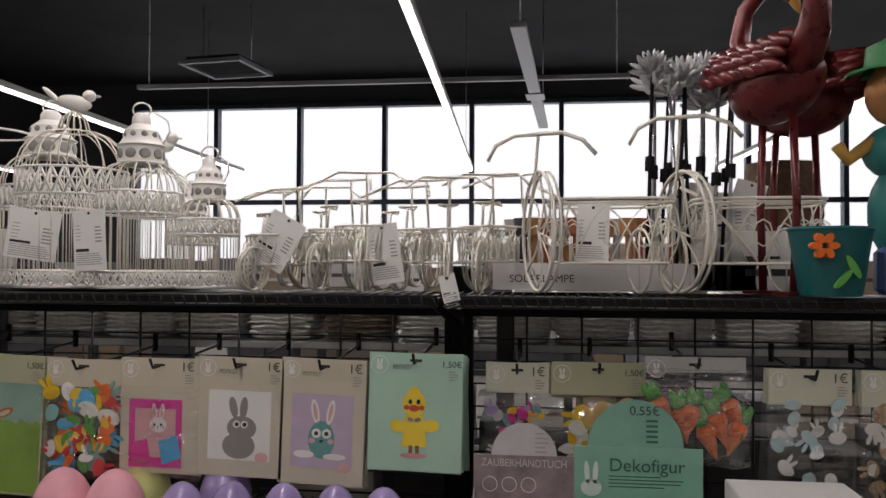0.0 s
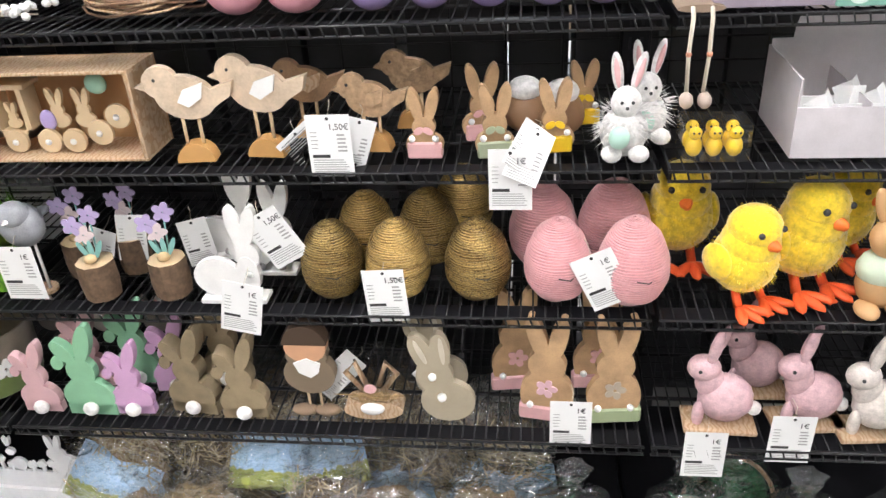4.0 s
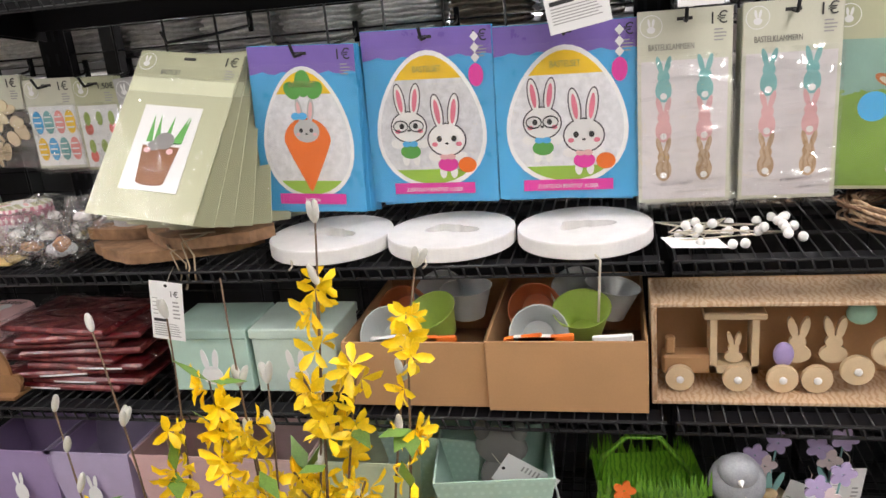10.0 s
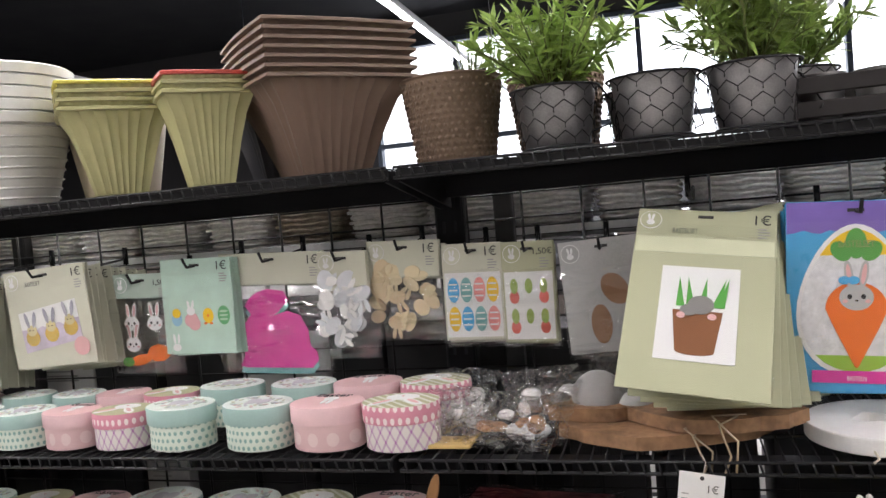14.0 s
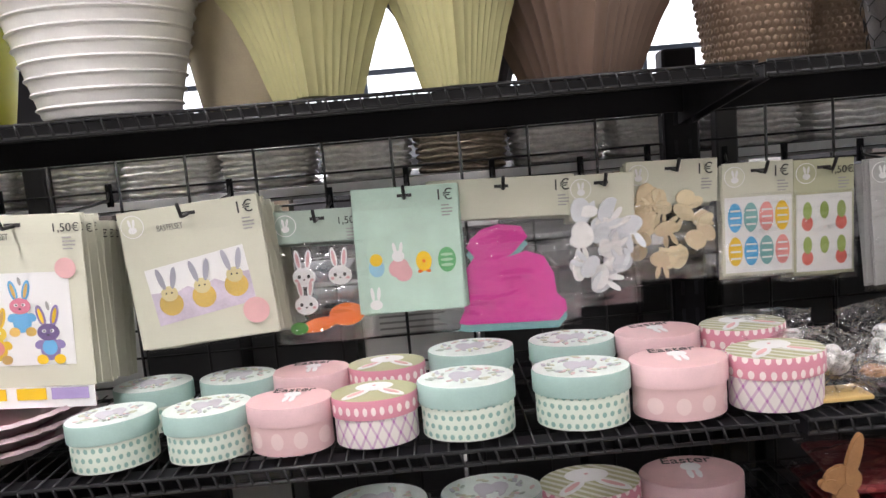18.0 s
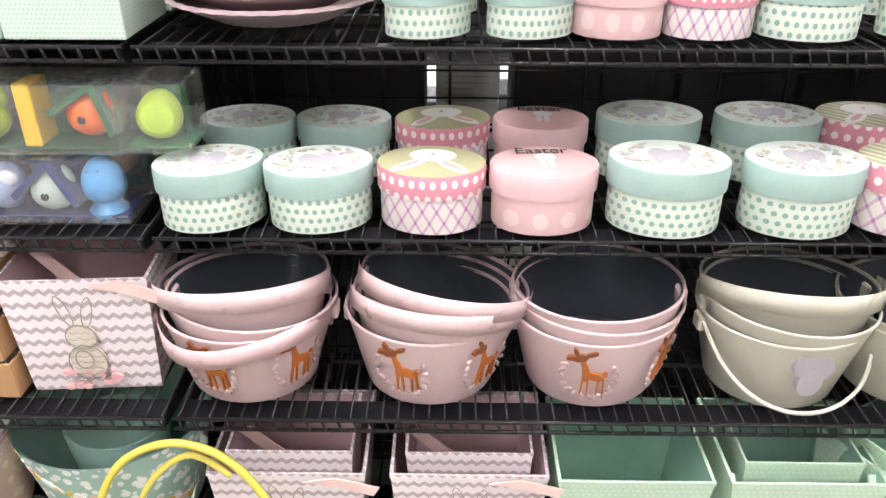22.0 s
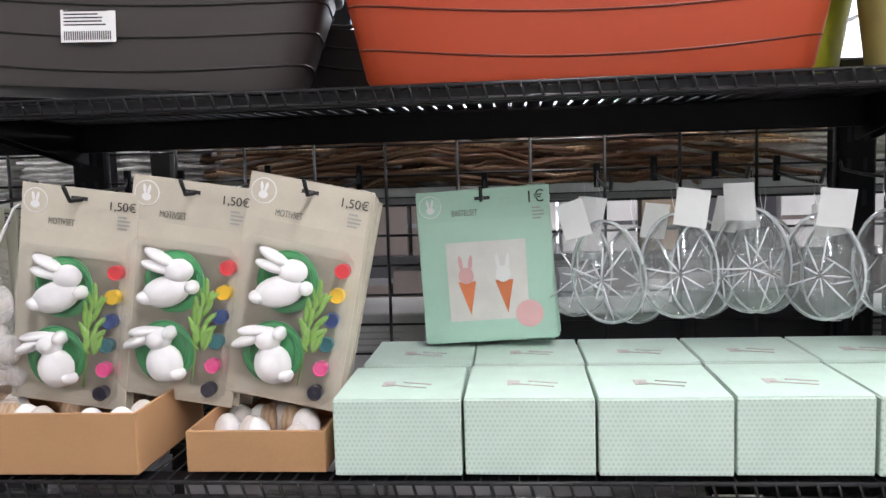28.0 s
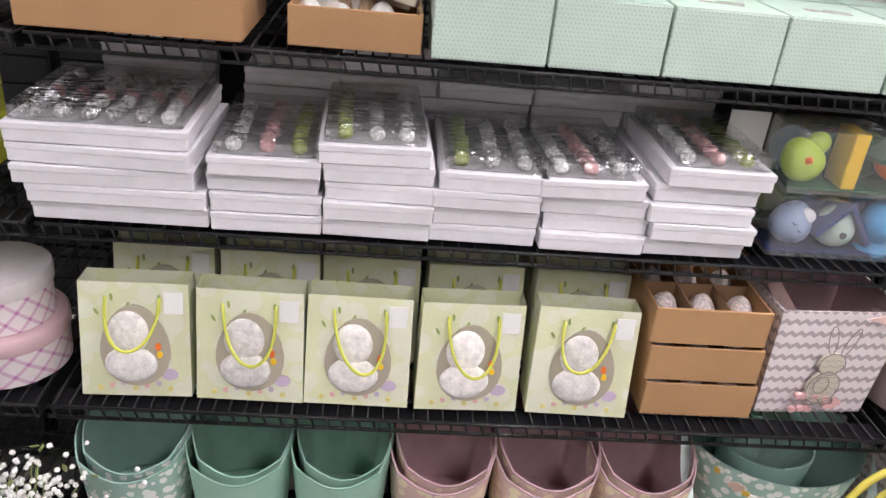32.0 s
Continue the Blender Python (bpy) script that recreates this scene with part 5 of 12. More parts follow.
# fourth bay
def paint_set(p, w, h):
    for k, (a, b) in enumerate(((-0.1, 0.45), (-0.13, 0.77))):
        cx, cz = w * a, -h * b
        nest_m = paint((0.05, 0.3, 0.1), 0.45, vary=0.4)
        part("green_nest", Shape().lathe([(0.024, 0.0), (0.034, 0.003), (0.038, 0.009), (0.033, 0.011), (0.026, 0.004), (0.0, 0.002)], 22).turn(pose(cx + 0.008, -0.002, cz, 90, 0, 0)), nest_m, p)
        g = Shape()
        for q in range(5):
            g.tube([((0.03 + 0.0022 * q) * math.cos(t), -0.012 + 0.002 * math.sin(3 * t + q), (0.03 + 0.0022 * q) * math.sin(t)) for t in (2 * math.pi * j / 22 for j in range(22))], 0.0014, 4, True)
        part("nest_strands", g.turn(Matrix.Translation((cx + 0.008, 0, cz))), nest_m, p)
        if k == 0:
            blobs = ((0.0, -0.012, 0.029, 0.018, -22), (0.012, 0.013, 0.017, 0.014, -10), (-0.01, 0.025, 0.021, 0.0066, 22), (-0.012, 0.014, 0.02, 0.006, 10), (0.029, -0.003, 0.008, 0.008, 0), (-0.022, -0.022, 0.011, 0.008, 0))
        else:
            blobs = ((0.01, -0.013, 0.022, 0.023, -15), (0.0, 0.014, 0.016, 0.014, -8), (-0.022, 0.008, 0.02, 0.0066, -28), (-0.016, 0.02, 0.02, 0.006, -12), (0.026, -0.022, 0.009, 0.008, 0), (0.012, 0.022, 0.008, 0.009, 30))
        body = Shape()
        for dx, dz, rx, rz, t in blobs:
            body.ball(cx + 1.15 * dx, -0.016, cz + 1.15 * dz, 1.12 * rx, 0.014, 1.12 * rz, 16, 9, Matrix.Rotation(radians(t), 3, "Y"))
        part("plaster_rabbit", body, paint((0.84, 0.84, 0.83), 0.7), p)
    g = Shape()
    r = random.Random(5)
    for i in range(26):
        a = r.uniform(-0.5, 0.6)
        b = -h * r.uniform(0.45, 0.72)
        g.ball(w * 0.2 + 0.02 * a, -0.012, b, 0.004, 0.002, 0.013, 6, 4, Matrix.Rotation(a + r.uniform(-0.4, 0.4), 3, "Y"))
    g.tube([(w * 0.18, -0.01, -h * 0.6), (w * 0.16, -0.01, -h * 0.9)], 0.0015)
    part("plastic_leaves", g, paint((0.22, 0.42, 0.08), 0.5), p)
    for k, (m, n) in enumerate(((paint((0.75, 0.05, 0.06), 0.3), "red"), (YELLOW, ""), (paint((0.03, 0.06, 0.2), 0.3), ""), (paint((0.03, 0.16, 0.18), 0.3), ""), (paint((0.8, 0.1, 0.3), 0.3), ""), (paint((0.02, 0.02, 0.04), 0.3), ""))):
        part("paint_pot", Shape().lathe([(0.0095, 0), (0.0095, 0.012), (0.008, 0.012), (0.008, 0.01), (0, 0.01)], 14).turn(pose(w * (0.37 - 0.012 * k), -0.001, -h * (0.36 + 0.112 * k), 90, 0, 0)), m, p)
    part("blister", Shape().box(-w * 0.46, w * 0.46, -0.028, 0.0, -h * 0.97, -h * 0.27, 0.014), CLEAR, p)


for name, roll in (("bl1", 8.0), ("bl2", 9.0), ("bl3", 12.0)):
    cx, z0, w, h = {"bl1": (-4.847, 1.358, 0.171, 0.278), "bl2": (-4.697, 1.362, 0.187, 0.291), "bl3": (-4.543, 1.357, 0.196, 0.295)}[name]
    packet("paint_kit", "beige blister card with two white plaster rabbits and paints", cx + 0.006, z0 - 0.011, 0.158, 0.287, 0.04, paint((0.55, 0.51, 0.41), 0.5), paint_set, "1,50€", roll, behind=5, head=0.2, film=False, title="MOTIVSET", group="paint kits")


def ice_cones(p, w, h):
    prints(p, 1, paint((0.72, 0.7, 0.66), 0.5), [rect(-w * 0.3, w * 0.3, -h * 0.86, -h * 0.34)], "picture")
    for a in (-0.16, 0.12):
        prints(p, 2, paint((0.7, 0.2, 0.07), 0.5), [[(w * a - 0.012, -h * 0.6), (w * a + 0.014, -h * 0.6), (w * a + 0.004, -h * 0.82)]], "cone")
        prints(p, 3, PINK if a < 0 else PAPER, [oval(w * a, -h * 0.56, 0.011, 0.012), oval(w * a - 0.007, -h * 0.48, 0.003, 0.012, 8), oval(w * a + 0.007, -h * 0.48, 0.003, 0.012, -8)], "rabbit")
    prints(p, 4, PINK, [oval(w * 0.3, -h * 0.83, 0.02, 0.02)], "round_sticker")


packet("craft_kit", "mint card kit with two carrot rabbits pictured", -4.331, 1.424, 0.192, 0.222, 0.2, MINTC, ice_cones, "1€", -2.5, behind=4, title="BASTELSET", head=0.2)
for i, (x, y) in enumerate(((-4.15, 0.2), (-4.06, 0.19), (-3.965, 0.2), (-3.87, 0.19), (-3.775, 0.2), (-4.2, 0.27), (-4.105, 0.28), (-4.01, 0.27), (-3.92, 0.28), (-3.82, 0.27))):
    z = 1.452 + 0.006 * (i % 3)
    e = thing("clear_egg", "clear plastic fillable egg with a paper tag", "egg", "clear plastic eggs", (x, y, z), (0, rng.uniform(-8, 8), rng.uniform(-25, 25)))
    part("egg_shell", Shape().egg(0, 0, 0, 0.05, 0.142, 26, 14), SHELL, e)
    # seam tube in opaque pale paint, for the shine along the rim
    part("seam", Shape().tube([(0.0507 * math.sin(a) * (1 + 0.1 * math.cos(a)), 0, 0.071 - 0.0715 * math.cos(a)) for a in (2 * math.pi * k / 28 for k in range(28))], 0.0022, 4, True), paint((0.62, 0.66, 0.66), 0.25), e)
    # pale strokes laid on the front for the reflections in the shell
    g = Shape()
    for k in range(9):
        a = 2 * math.pi * k / 9 + 0.2 * i
        ln = 0.022 + 0.012 * ((k * 5) % 3)
        g.tube([(q * ln * math.cos(a), -0.0512 + 6.5 * (q * ln) ** 2, 0.066 + 1.3 * q * ln * math.sin(a)) for q in (0.12, 0.45, 0.75, 1.0)], [0.0008, 0.0014, 0.0012, 0.0004], 4)
    part("moulded_star", g, paint((0.74, 0.77, 0.78), 0.15), e, "pale star strokes standing in for glints on the shell")
    part("paper_tag", Shape().slab([(-0.018, 0.13), (0.024, 0.127), (0.028, 0.178), (-0.014, 0.18)], -0.0005, 0.0005).turn(pose(0, -0.012, 0, 8, rng.uniform(-14, 14), rng.uniform(-25, 25))), PAPER, e)
    part("hang_loop", Shape().tube([(0, 0, 0.14), (0.004, 0, 0.17), (0, 0, 0.2), (-0.004, 0, 0.17), (0, 0, 0.142)], 0.0006, 4), PAPER, e)
    if i < 5:
        peg(x, y + 0.01, z + 0.19)
packet("craft_kit", "pale card with four carved white eggs", -5.1, 1.4, 0.13, 0.235, 0.1, SAGE2, lambda p, w, h: [part("plaster_egg", Shape().egg(w * a, -0.004, -h * b - 0.028, 0.021, 0.052), paint((0.75, 0.74, 0.7), 0.6), p) for a in (-0.24, 0.24) for b in (0.5, 0.8)], "1€", 1, behind=9, film=False)
net = thing("net_bag", "clear bag of white plaster shapes hung on a peg", "bag", at=(-4.965, 0.05, 1.56))
part("film_bag", Shape().sheet(-0.04, 0.04, -0.2, 0.0, -0.024, 12, 16, 0.01, 0.012, 5.0), FILM2, net)
part("plaster_shapes", Shape().ball(0.004, 0, -0.075, 0.018, 0.014, 0.026).ball(-0.01, 0.002, -0.115, 0.02, 0.014, 0.02).ball(0.012, -0.002, -0.135, 0.017, 0.014, 0.02).ball(-0.008, 0, -0.165, 0.021, 0.016, 0.018).ball(0.016, 0.003, -0.172, 0.014, 0.012, 0.014), paint((0.72, 0.69, 0.66), 0.6, bump=0.5), net)
part("tie", Shape().tube([(0, 0, -0.01), (0.02, 0.02, 0.05), (0.03, 0.1, 0.08)], 0.002), PAPER, net)
peg(-4.935, 0.14, 1.64)

# standing on the fourth level
EGGS = "plastic gift eggs"
for name, m in (("egg_pink1", 0), ("egg_pink2", 0), ("egg_pur1", 1), ("egg_pur2", 1), ("egg_pur3", 1), ("egg_pur4", 1), ("egg_pur5", 1), ("egg_wht", 2)):
    cx, z0, w, h = {"egg_pink1": (-0.705, 1.277, 0.105, 0.126), "egg_pink2": (-0.602, 1.276, 0.106, 0.126), "egg_pur1": (-0.473, 1.281, 0.086, 0.108), "egg_pur2": (-0.378, 1.279, 0.083, 0.113), "egg_pur3": (-0.281, 1.276, 0.084, 0.113), "egg_pur4": (-0.186, 1.276, 0.084, 0.113), "egg_pur5": (-0.098, 1.279, 0.085, 0.112), "egg_wht": (-0.024, 1.293, 0.057, 0.077)}[name]
    mat = (paint((0.8, 0.38, 0.45), 0.55), paint((0.33, 0.25, 0.5), 0.09, coat=0.6, bump=0.0), paint((0.72, 0.74, 0.68), 0.1, coat=0.6, bump=0.0))[m]
    e = thing("gift_egg", ("matt pink egg standing on the shelf", "glossy purple egg standing on the shelf", "small white egg standing on the shelf")[m], "egg", EGGS, (cx, 0.07, Z4))
    part("lower_half", Shape().egg(0, 0, 0, w / 2, h, 30, 16), mat, e)
    part("seam", Shape().lathe([(w / 2 * 0.985, h * 0.44), (w / 2 * 1.008, h * 0.45), (w / 2 * 0.98, h * 0.46)], 30), mat, e)
for x, y, m, lab in ((-0.59, 0.16, paint((0.5, 0.52, 0.2), 0.55), "matt lime egg behind the pink ones"), (-0.43, 0.17, paint((0.33, 0.25, 0.5), 0.09, coat=0.6, bump=0.0), "glossy purple egg behind the others")):
    e = thing("gift_egg", lab, "egg", EGGS, (x, y, Z4))
    part("lower_half", Shape().egg(0, 0, 0, 0.05, 0.127, 30, 16), m, e)
    part("seam", Shape().lathe([(0.0495, 0.056), (0.0505, 0.057), (0.049, 0.058)], 30), m, e)
wreath = thing("twig_wreath", "flat brown twig wreath lying on the shelf", "wreath", at=(-0.885, 0.12, Z4 + 0.012))
for i in range(22):
    r0, z0, ph = rng.uniform(0.085, 0.115), rng.uniform(0, 0.03), rng.uniform(0, 6)
    part("twig", Shape().tube([((r0 + 0.006 * math.sin(5 * a + ph)) * math.cos(a + ph), (r0 + 0.006 * math.sin(5 * a + ph)) * math.sin(a + ph) * 0.9, z0 + 0.006 * math.sin(3 * a + i)) for a in (k * 0.29 for k in range(20))], 0.0024, 5), TWIG if i % 3 else WOOD, wreath)
garland = thing("bead_garland", "white bead garland lying in a heap", "garland", at=(-1.17, 0.08, Z4 + 0.006))
for i in range(26):
    part("bead", Shape().ball(rng.uniform(-0.09, 0.12), rng.uniform(-0.05, 0.06), rng.uniform(0.0, 0.02), 0.0075, seg=10, rings=6), WHITE, garland)
part("cord", Shape().tube([(rng.uniform(-0.1, 0.1), rng.uniform(-0.05, 0.06), rng.uniform(0, 0.016)) for i in range(22)], 0.0014), KRAFT, garland)
part("paper_tag", Shape().box(-0.06, 0.03, -0.06, -0.02, 0.004, 0.0048, 0.0003).turn(pose(-0.04, 0, 0, 6, 8, 20)), PAPER, garland)


def display_box(label, cx, w, h0, h1, d, front, back, y=0.0):
    b = thing("display_box", label, "box", "counter display boxes", (cx, y, Z4))
    t = 0.003
    part("front_wall", Shape().box(-w / 2, w / 2, 0, t, 0, h0, 0.0008), front, b)
    part("back_wall", Shape().box(-w / 2, w / 2, d - t, d, 0, h1, 0.0008), back, b)
    for s in (-1, 1):
        x = s * (w / 2 - t / 2)
        part("side_wall", Shape().add([(x - t / 2, t, 0), (x - t / 2, d - t, 0), (x - t / 2, d - t, h0 + 0.03), (x - t / 2, t, h0), (x + t / 2, t, 0), (x + t / 2, d - t, 0), (x + t / 2, d - t, h0 + 0.03), (x + t / 2, t, h0)], [(0, 1, 2, 3), (4, 7, 6, 5), (0, 4, 5, 1), (1, 5, 6, 2), (2, 6, 7, 3), (3, 7, 4, 0)]), front, b)
    part("bottom", Shape().box(-w / 2 + t, w / 2 - t, t, d - t, 0, t), front, b)
    return b


MINTB = paint((0.2, 0.42, 0.33), 0.45)
dek = display_box("mint green display box with lettering and a rabbit", 0.345, 0.22, 0.072, 0.19, 0.1, MINTB, MINTB)
part("dome", Shape().slab(arc(-0.004, 0.19, 0.082, 0, 180, 24, flat=True), 0.0972, 0.1), MINTB, dek)
word("Dekofigur", 0.032, paint((0.02, 0.12, 0.08), 0.5), dek, 0.015, 0.0955, 0.148)
word("Dekofigur", 0.018, paint((0.02, 0.12, 0.08), 0.5), dek, 0.03, -0.0012, 0.012)
word("0,55€", 0.022, INK, dek, 0.012, 0.0965, 0.246)
g = Shape()
for i in range(5):
    g.box(0.014, 0.034, 0.0965, 0.097, 0.234 - 0.009 * i, 0.238 - 0.009 * i)
bars(g, -0.05, 0.085, 0.14, 4, 0.006, 0.0965, 0.002)
part("small_print", g, paint((0.03, 0.14, 0.1), 0.5), dek)
for bz, by, s in ((0.118, 0.0965, 0.033), (0.016, -0.0005, 0.028)):
    hold = Shape()
    for o in (oval(-0.08, bz, 0.55 * s, 0.45 * s), oval(-0.08 - 0.22 * s, bz + 0.8 * s, 0.14 * s, 0.6 * s, 4), oval(-0.08 + 0.22 * s, bz + 0.8 * s, 0.14 * s, 0.6 * s, -4)):
        hold.slab(o, by - 0.0007, by)
    part("rabbit_print", hold, paint((0.62, 0.72, 0.66), 0.5), dek)
for i in range(6):
    x = -0.075 + 0.03 * i
    part("gift_pouch", Shape().box(-0.022, 0.022, -0.01, 0.01, 0, 0.09, 0.004).turn(pose(x, 0.03 + 0.02 * (i % 2), 0.01, -8, rng.uniform(-12, 12), rng.uniform(-15, 15))), paint((0.42, 0.55, 0.36), 0.5), dek)
    part("ribbon", Shape().tube([(x, 0.012, 0.085), (x + 0.01, 0.004, 0.098), (x + 0.02, 0.01, 0.088), (x + 0.004, 0.006, 0.075)], 0.0016), paint((0.55, 0.55, 0.15), 0.4), dek)
zau = display_box("grey lilac display box of magic towels", 0.148, 0.178, 0.08, 0.17, 0.09, paint((0.3, 0.25, 0.3), 0.5), paint((0.28, 0.22, 0.24), 0.5, vary=0.5, scale=25.0), 0.01)
part("dome", Shape().slab([(-0.058, 0.168), (0.058, 0.168)] + arc(0.0, 0.168, 0.058, 0, 180, 20, flat=True), 0.0872, 0.09), paint((0.5, 0.47, 0.5), 0.5), zau)
word("ZAUBERHANDTUCH", 0.019, paint((0.55, 0.5, 0.52), 0.5), zau, 0, 0.0855, 0.15, squash=0.85)
g = Shape()
for i in range(3):
    g.tube([(-0.06 + 0.034 * i + 0.013 * math.cos(a), 0.086, 0.118 + 0.013 * math.sin(a)) for a in (k * 0.42 for k in range(15))], 0.0007, 4, True)
part("round_marks", g, PAPER, zau)
part("small_print", bars(bars(Shape(), -0.06, 0.06, 0.05, 4, 0.01, -0.0008, 0.002), 0.02, 0.045, 0.21, 5, 0.008, 0.0862, 0.003), GREYINK, zau)
for i in range(5):
    part("folded_towel", Shape().box(-0.014, 0.014, 0.01, 0.07, 0.004, 0.075, 0.004).turn(pose(-0.062 + 0.031 * i, 0, 0, rng.uniform(-4, 4), rng.uniform(-5, 5), 0)), paint((0.55, 0.42, 0.4), 0.6), zau)
wcard = thing("white_carton", "white carton with pink print on the shelf", "carton", at=(0.6, 0.02, Z4))
part("carton_body", Shape().box(-0.1, 0.1, 0, 0.12, 0, 0.13, 0.002), PAPER, wcard)
part("print", bars(Shape(), -0.07, 0.07, 0.09, 4, 0.016, -0.0008, 0.006), PINK, wcard)

# rings, wood disc and film bags in the second bay
for k, (cx, z0, w, h) in enumerate(((-1.796, 1.268, 0.208, 0.067), (-1.588, 1.269, 0.206, 0.068), (-1.372, 1.268, 0.200, 0.066))):
    d = thing("white_disc", "round white wooden disc with a rabbit cut-out", "wall decoration", "white wooden discs", (cx, 0.1, Z4), (0, 0, rng.uniform(-30, 30)))
    loops = []
    for r0, z in ((0.0, 0.0), (0.105, 0.0), (0.106, 0.002), (0.106, 0.022), (0.105, 0.024), (0.0, 0.024), (0.0, 0.0)):
        loops.append([((r0 or 0.031 * (1 + 0.4 * math.cos(2 * a) + 0.16 * math.cos(3 * a + 0.6) + 0.12 * math.cos(5 * a))) * math.cos(a), (r0 or 0.031 * (1 + 0.4 * math.cos(2 * a) + 0.16 * math.cos(3 * a + 0.6) + 0.12 * math.cos(5 * a))) * math.sin(a), z) for a in (2 * math.pi * q / 56 for q in range(56))])
    part("pierced_disc", Shape().add([v for lp in loops for v in lp], [(56 * j + q, 56 * j + (q + 1) % 56, 56 * j + 56 + (q + 1) % 56, 56 * j + 56 + q) for j in range(6) for q in range(56)]), WHITE, d)
    part("hang_cord", Shape().tube([(0.0, -0.1, 0.012), (0.01, -0.112, 0.0), (0.004, -0.114, -0.09 * (k == 2) - 0.006)], 0.002), KRAFT, d)
for k, (x, y, z, rx, ry, t) in enumerate(((-2.1, 0.13, 0.0, 0.15, 0.1, 6), (-2.03, 0.12, 0.022, 0.125, 0.085, -12), (-2.2, 0.18, 0.022, 0.1, 0.08, 20))):
    disc = thing("wood_slice", "rough flat brown wood slice tied with string", "wall decoration", "rough wood slices", (x, y, Z4 + z), (0, 0, t))
    edge = [(rx * math.cos(a) * (1 + 0.07 * math.sin(5 * a + k) + 0.05 * math.sin(11 * a + 2 * k)), ry * math.sin(a) * (1 + 0.08 * math.sin(4 * a + k))) for a in (2 * math.pi * q / 40 for q in range(40))]
    part("slice_body", Shape().slab(edge, 0, 0.02).turn(pose(0, 0, 0, 90, 0, 0)), material("driftwood", (0.3, 0.17, 0.09), 0.75, 0.0, 0.6, 24, 0.7, 90), disc)
    if k < 2:
        part("string", Shape().tube([(0.05, -0.07, 0.024), (0.03, -0.11, 0.02), (0.045, -0.118, -0.02), (0.03, -0.12, -0.06)], 0.0016).tube([(0.06, -0.06, 0.024), (0.02, -0.1, 0.03), (0.055, -0.114, 0.0), (0.05, -0.116, -0.045)], 0.0016), paint((0.42, 0.33, 0.22), 0.8), disc)


def film_bag(cx, y, z, w, h, fills, label, lean=20.0, seed=1):
    r = random.Random(seed)
    b = thing("film_bag", label, "bag", "crumpled film bags", (cx, y, z), (0, 0, r.uniform(-25, 25)))
    for m in fills:
        g = Shape()
        for i in range(4):
            g.ball(r.uniform(-0.34, 0.34) * w, r.uniform(-0.02, 0.02), h * r.uniform(0.2, 0.55), w * r.uniform(0.09, 0.16), w * 0.1, h * r.uniform(0.1, 0.2), 10, 6)
        part("content", g, m, b)
    g = Shape().sheet(-w * 0.55, w * 0.55, 0.0, h, 0.0, 16, 12, 0.02, 0.03, seed + 2.0, 40.0)
    part("bag_film", g.turn(Matrix.Rotation(radians(-35), 4, "X")), FILM2, b)
    part("bag_film", Shape().sheet(-w * 0.5, w * 0.5, 0.0, h * 0.8, -0.03, 14, 10, 0.02, 0.01, seed + 9.0, 40.0), FILM2, b)
    return b


for i, (x, y, w, h, f, lab) in enumerate(((-2.42, 0.1, 0.11, 0.08, [WHITE, PALEGREY], "clear film bag of white shapes"), (-2.32, 0.06, 0.15, 0.075, [WHITE, paint((0.5, 0.25, 0.12), 0.6)], "clear film bag with a white egg and straw"), (-2.28, 0.16, 0.13, 0.1, [PLUSHGREY, WHITE], "clear film bag of grey pompoms"), (-2.17, 0.2, 0.12, 0.11, [PALEGREY], "clear film bag of grey pompoms"), (-2.45, 0.2, 0.12, 0.09, [WHITE], "clear film bag of white shapes"))):
    film_bag(x, y, Z4, w, h, f, lab, seed=i)
for x, y, s in ((-2.2, 0.16, 0.045), (-2.14, 0.14, 0.03)):
    solid("pompom_rabbit", [(Shape().ball(0, 0, s, s, s, s).ball(s * 0.9, -0.01, s * 0.7, s * 0.5), paint((0.36, 0.35, 0.34), 0.95, sheen=0.4, bump=0.8))], "grey pompom rabbit on the shelf", "rabbit figure", "pompom rabbits", (x, y, Z4))
chip = thing("wood_tag", "small flat wooden board on the shelf", "board", at=(-2.43, 0.05, Z4))
part("board", Shape().box(-0.06, 0.04, -0.02, 0.03, 0, 0.006, 0.001), paint((0.6, 0.42, 0.16), 0.6), chip)

# hat boxes
HATS = "small oval hat boxes"
LIDM = {0: paint((0.33, 0.475, 0.435), 0.5), 1: paint((0.33, 0.475, 0.435), 0.5), 2: paint((0.7, 0.48, 0.49), 0.5), 3: material("pink_flowers", (0.62, 0.25, 0.32), 0.5, 0.0, 0.06, 20, 0.05, pattern=dots((0.8, 0.7, 0.68), 26, 0.02, 0.2))}
SIDEM = {0: material("mint_dots", (0.66, 0.74, 0.64), 0.5, 0.0, 0.05, 20, 0.05, pattern=dots((0.24, 0.42, 0.36), 30, 0.0125, 0.2)), 2: material("pink_side", (0.68, 0.46, 0.46), 0.5, 0.0, 0.06, 20, 0.05, pattern=dots((0.75, 0.58, 0.56), 9, 0.04, 0.2)), 3: material("tartan_side", (0.72, 0.68, 0.64), 0.5, 0.0, 0.05, 20, 0.05, pattern=tartan((0.42, 0.16, 0.4)))}
SIDEM[1] = SIDEM[0]
TOPM = {0: material("mint_top", (0.68, 0.76, 0.71), 0.4, 0.0, 0.12, 60, 0.05), 2: paint((0.7, 0.45, 0.45), 0.5), 3: material("olive_dots", (0.42, 0.42, 0.24), 0.5, 0.0, 0.06, 20, 0.05, pattern=flat_dots((0.66, 0.66, 0.55), 0.02, 0.22))}
TOPM[1] = TOPM[0]
HAT_LABEL = {0: "mint oval box with dotted sides and a wreath lid", 1: "mint oval box with dotted sides and a rabbit lid", 2: "pale pink oval box with lettering on its lid", 3: "tartan oval box with a rabbit on its pink lid"}


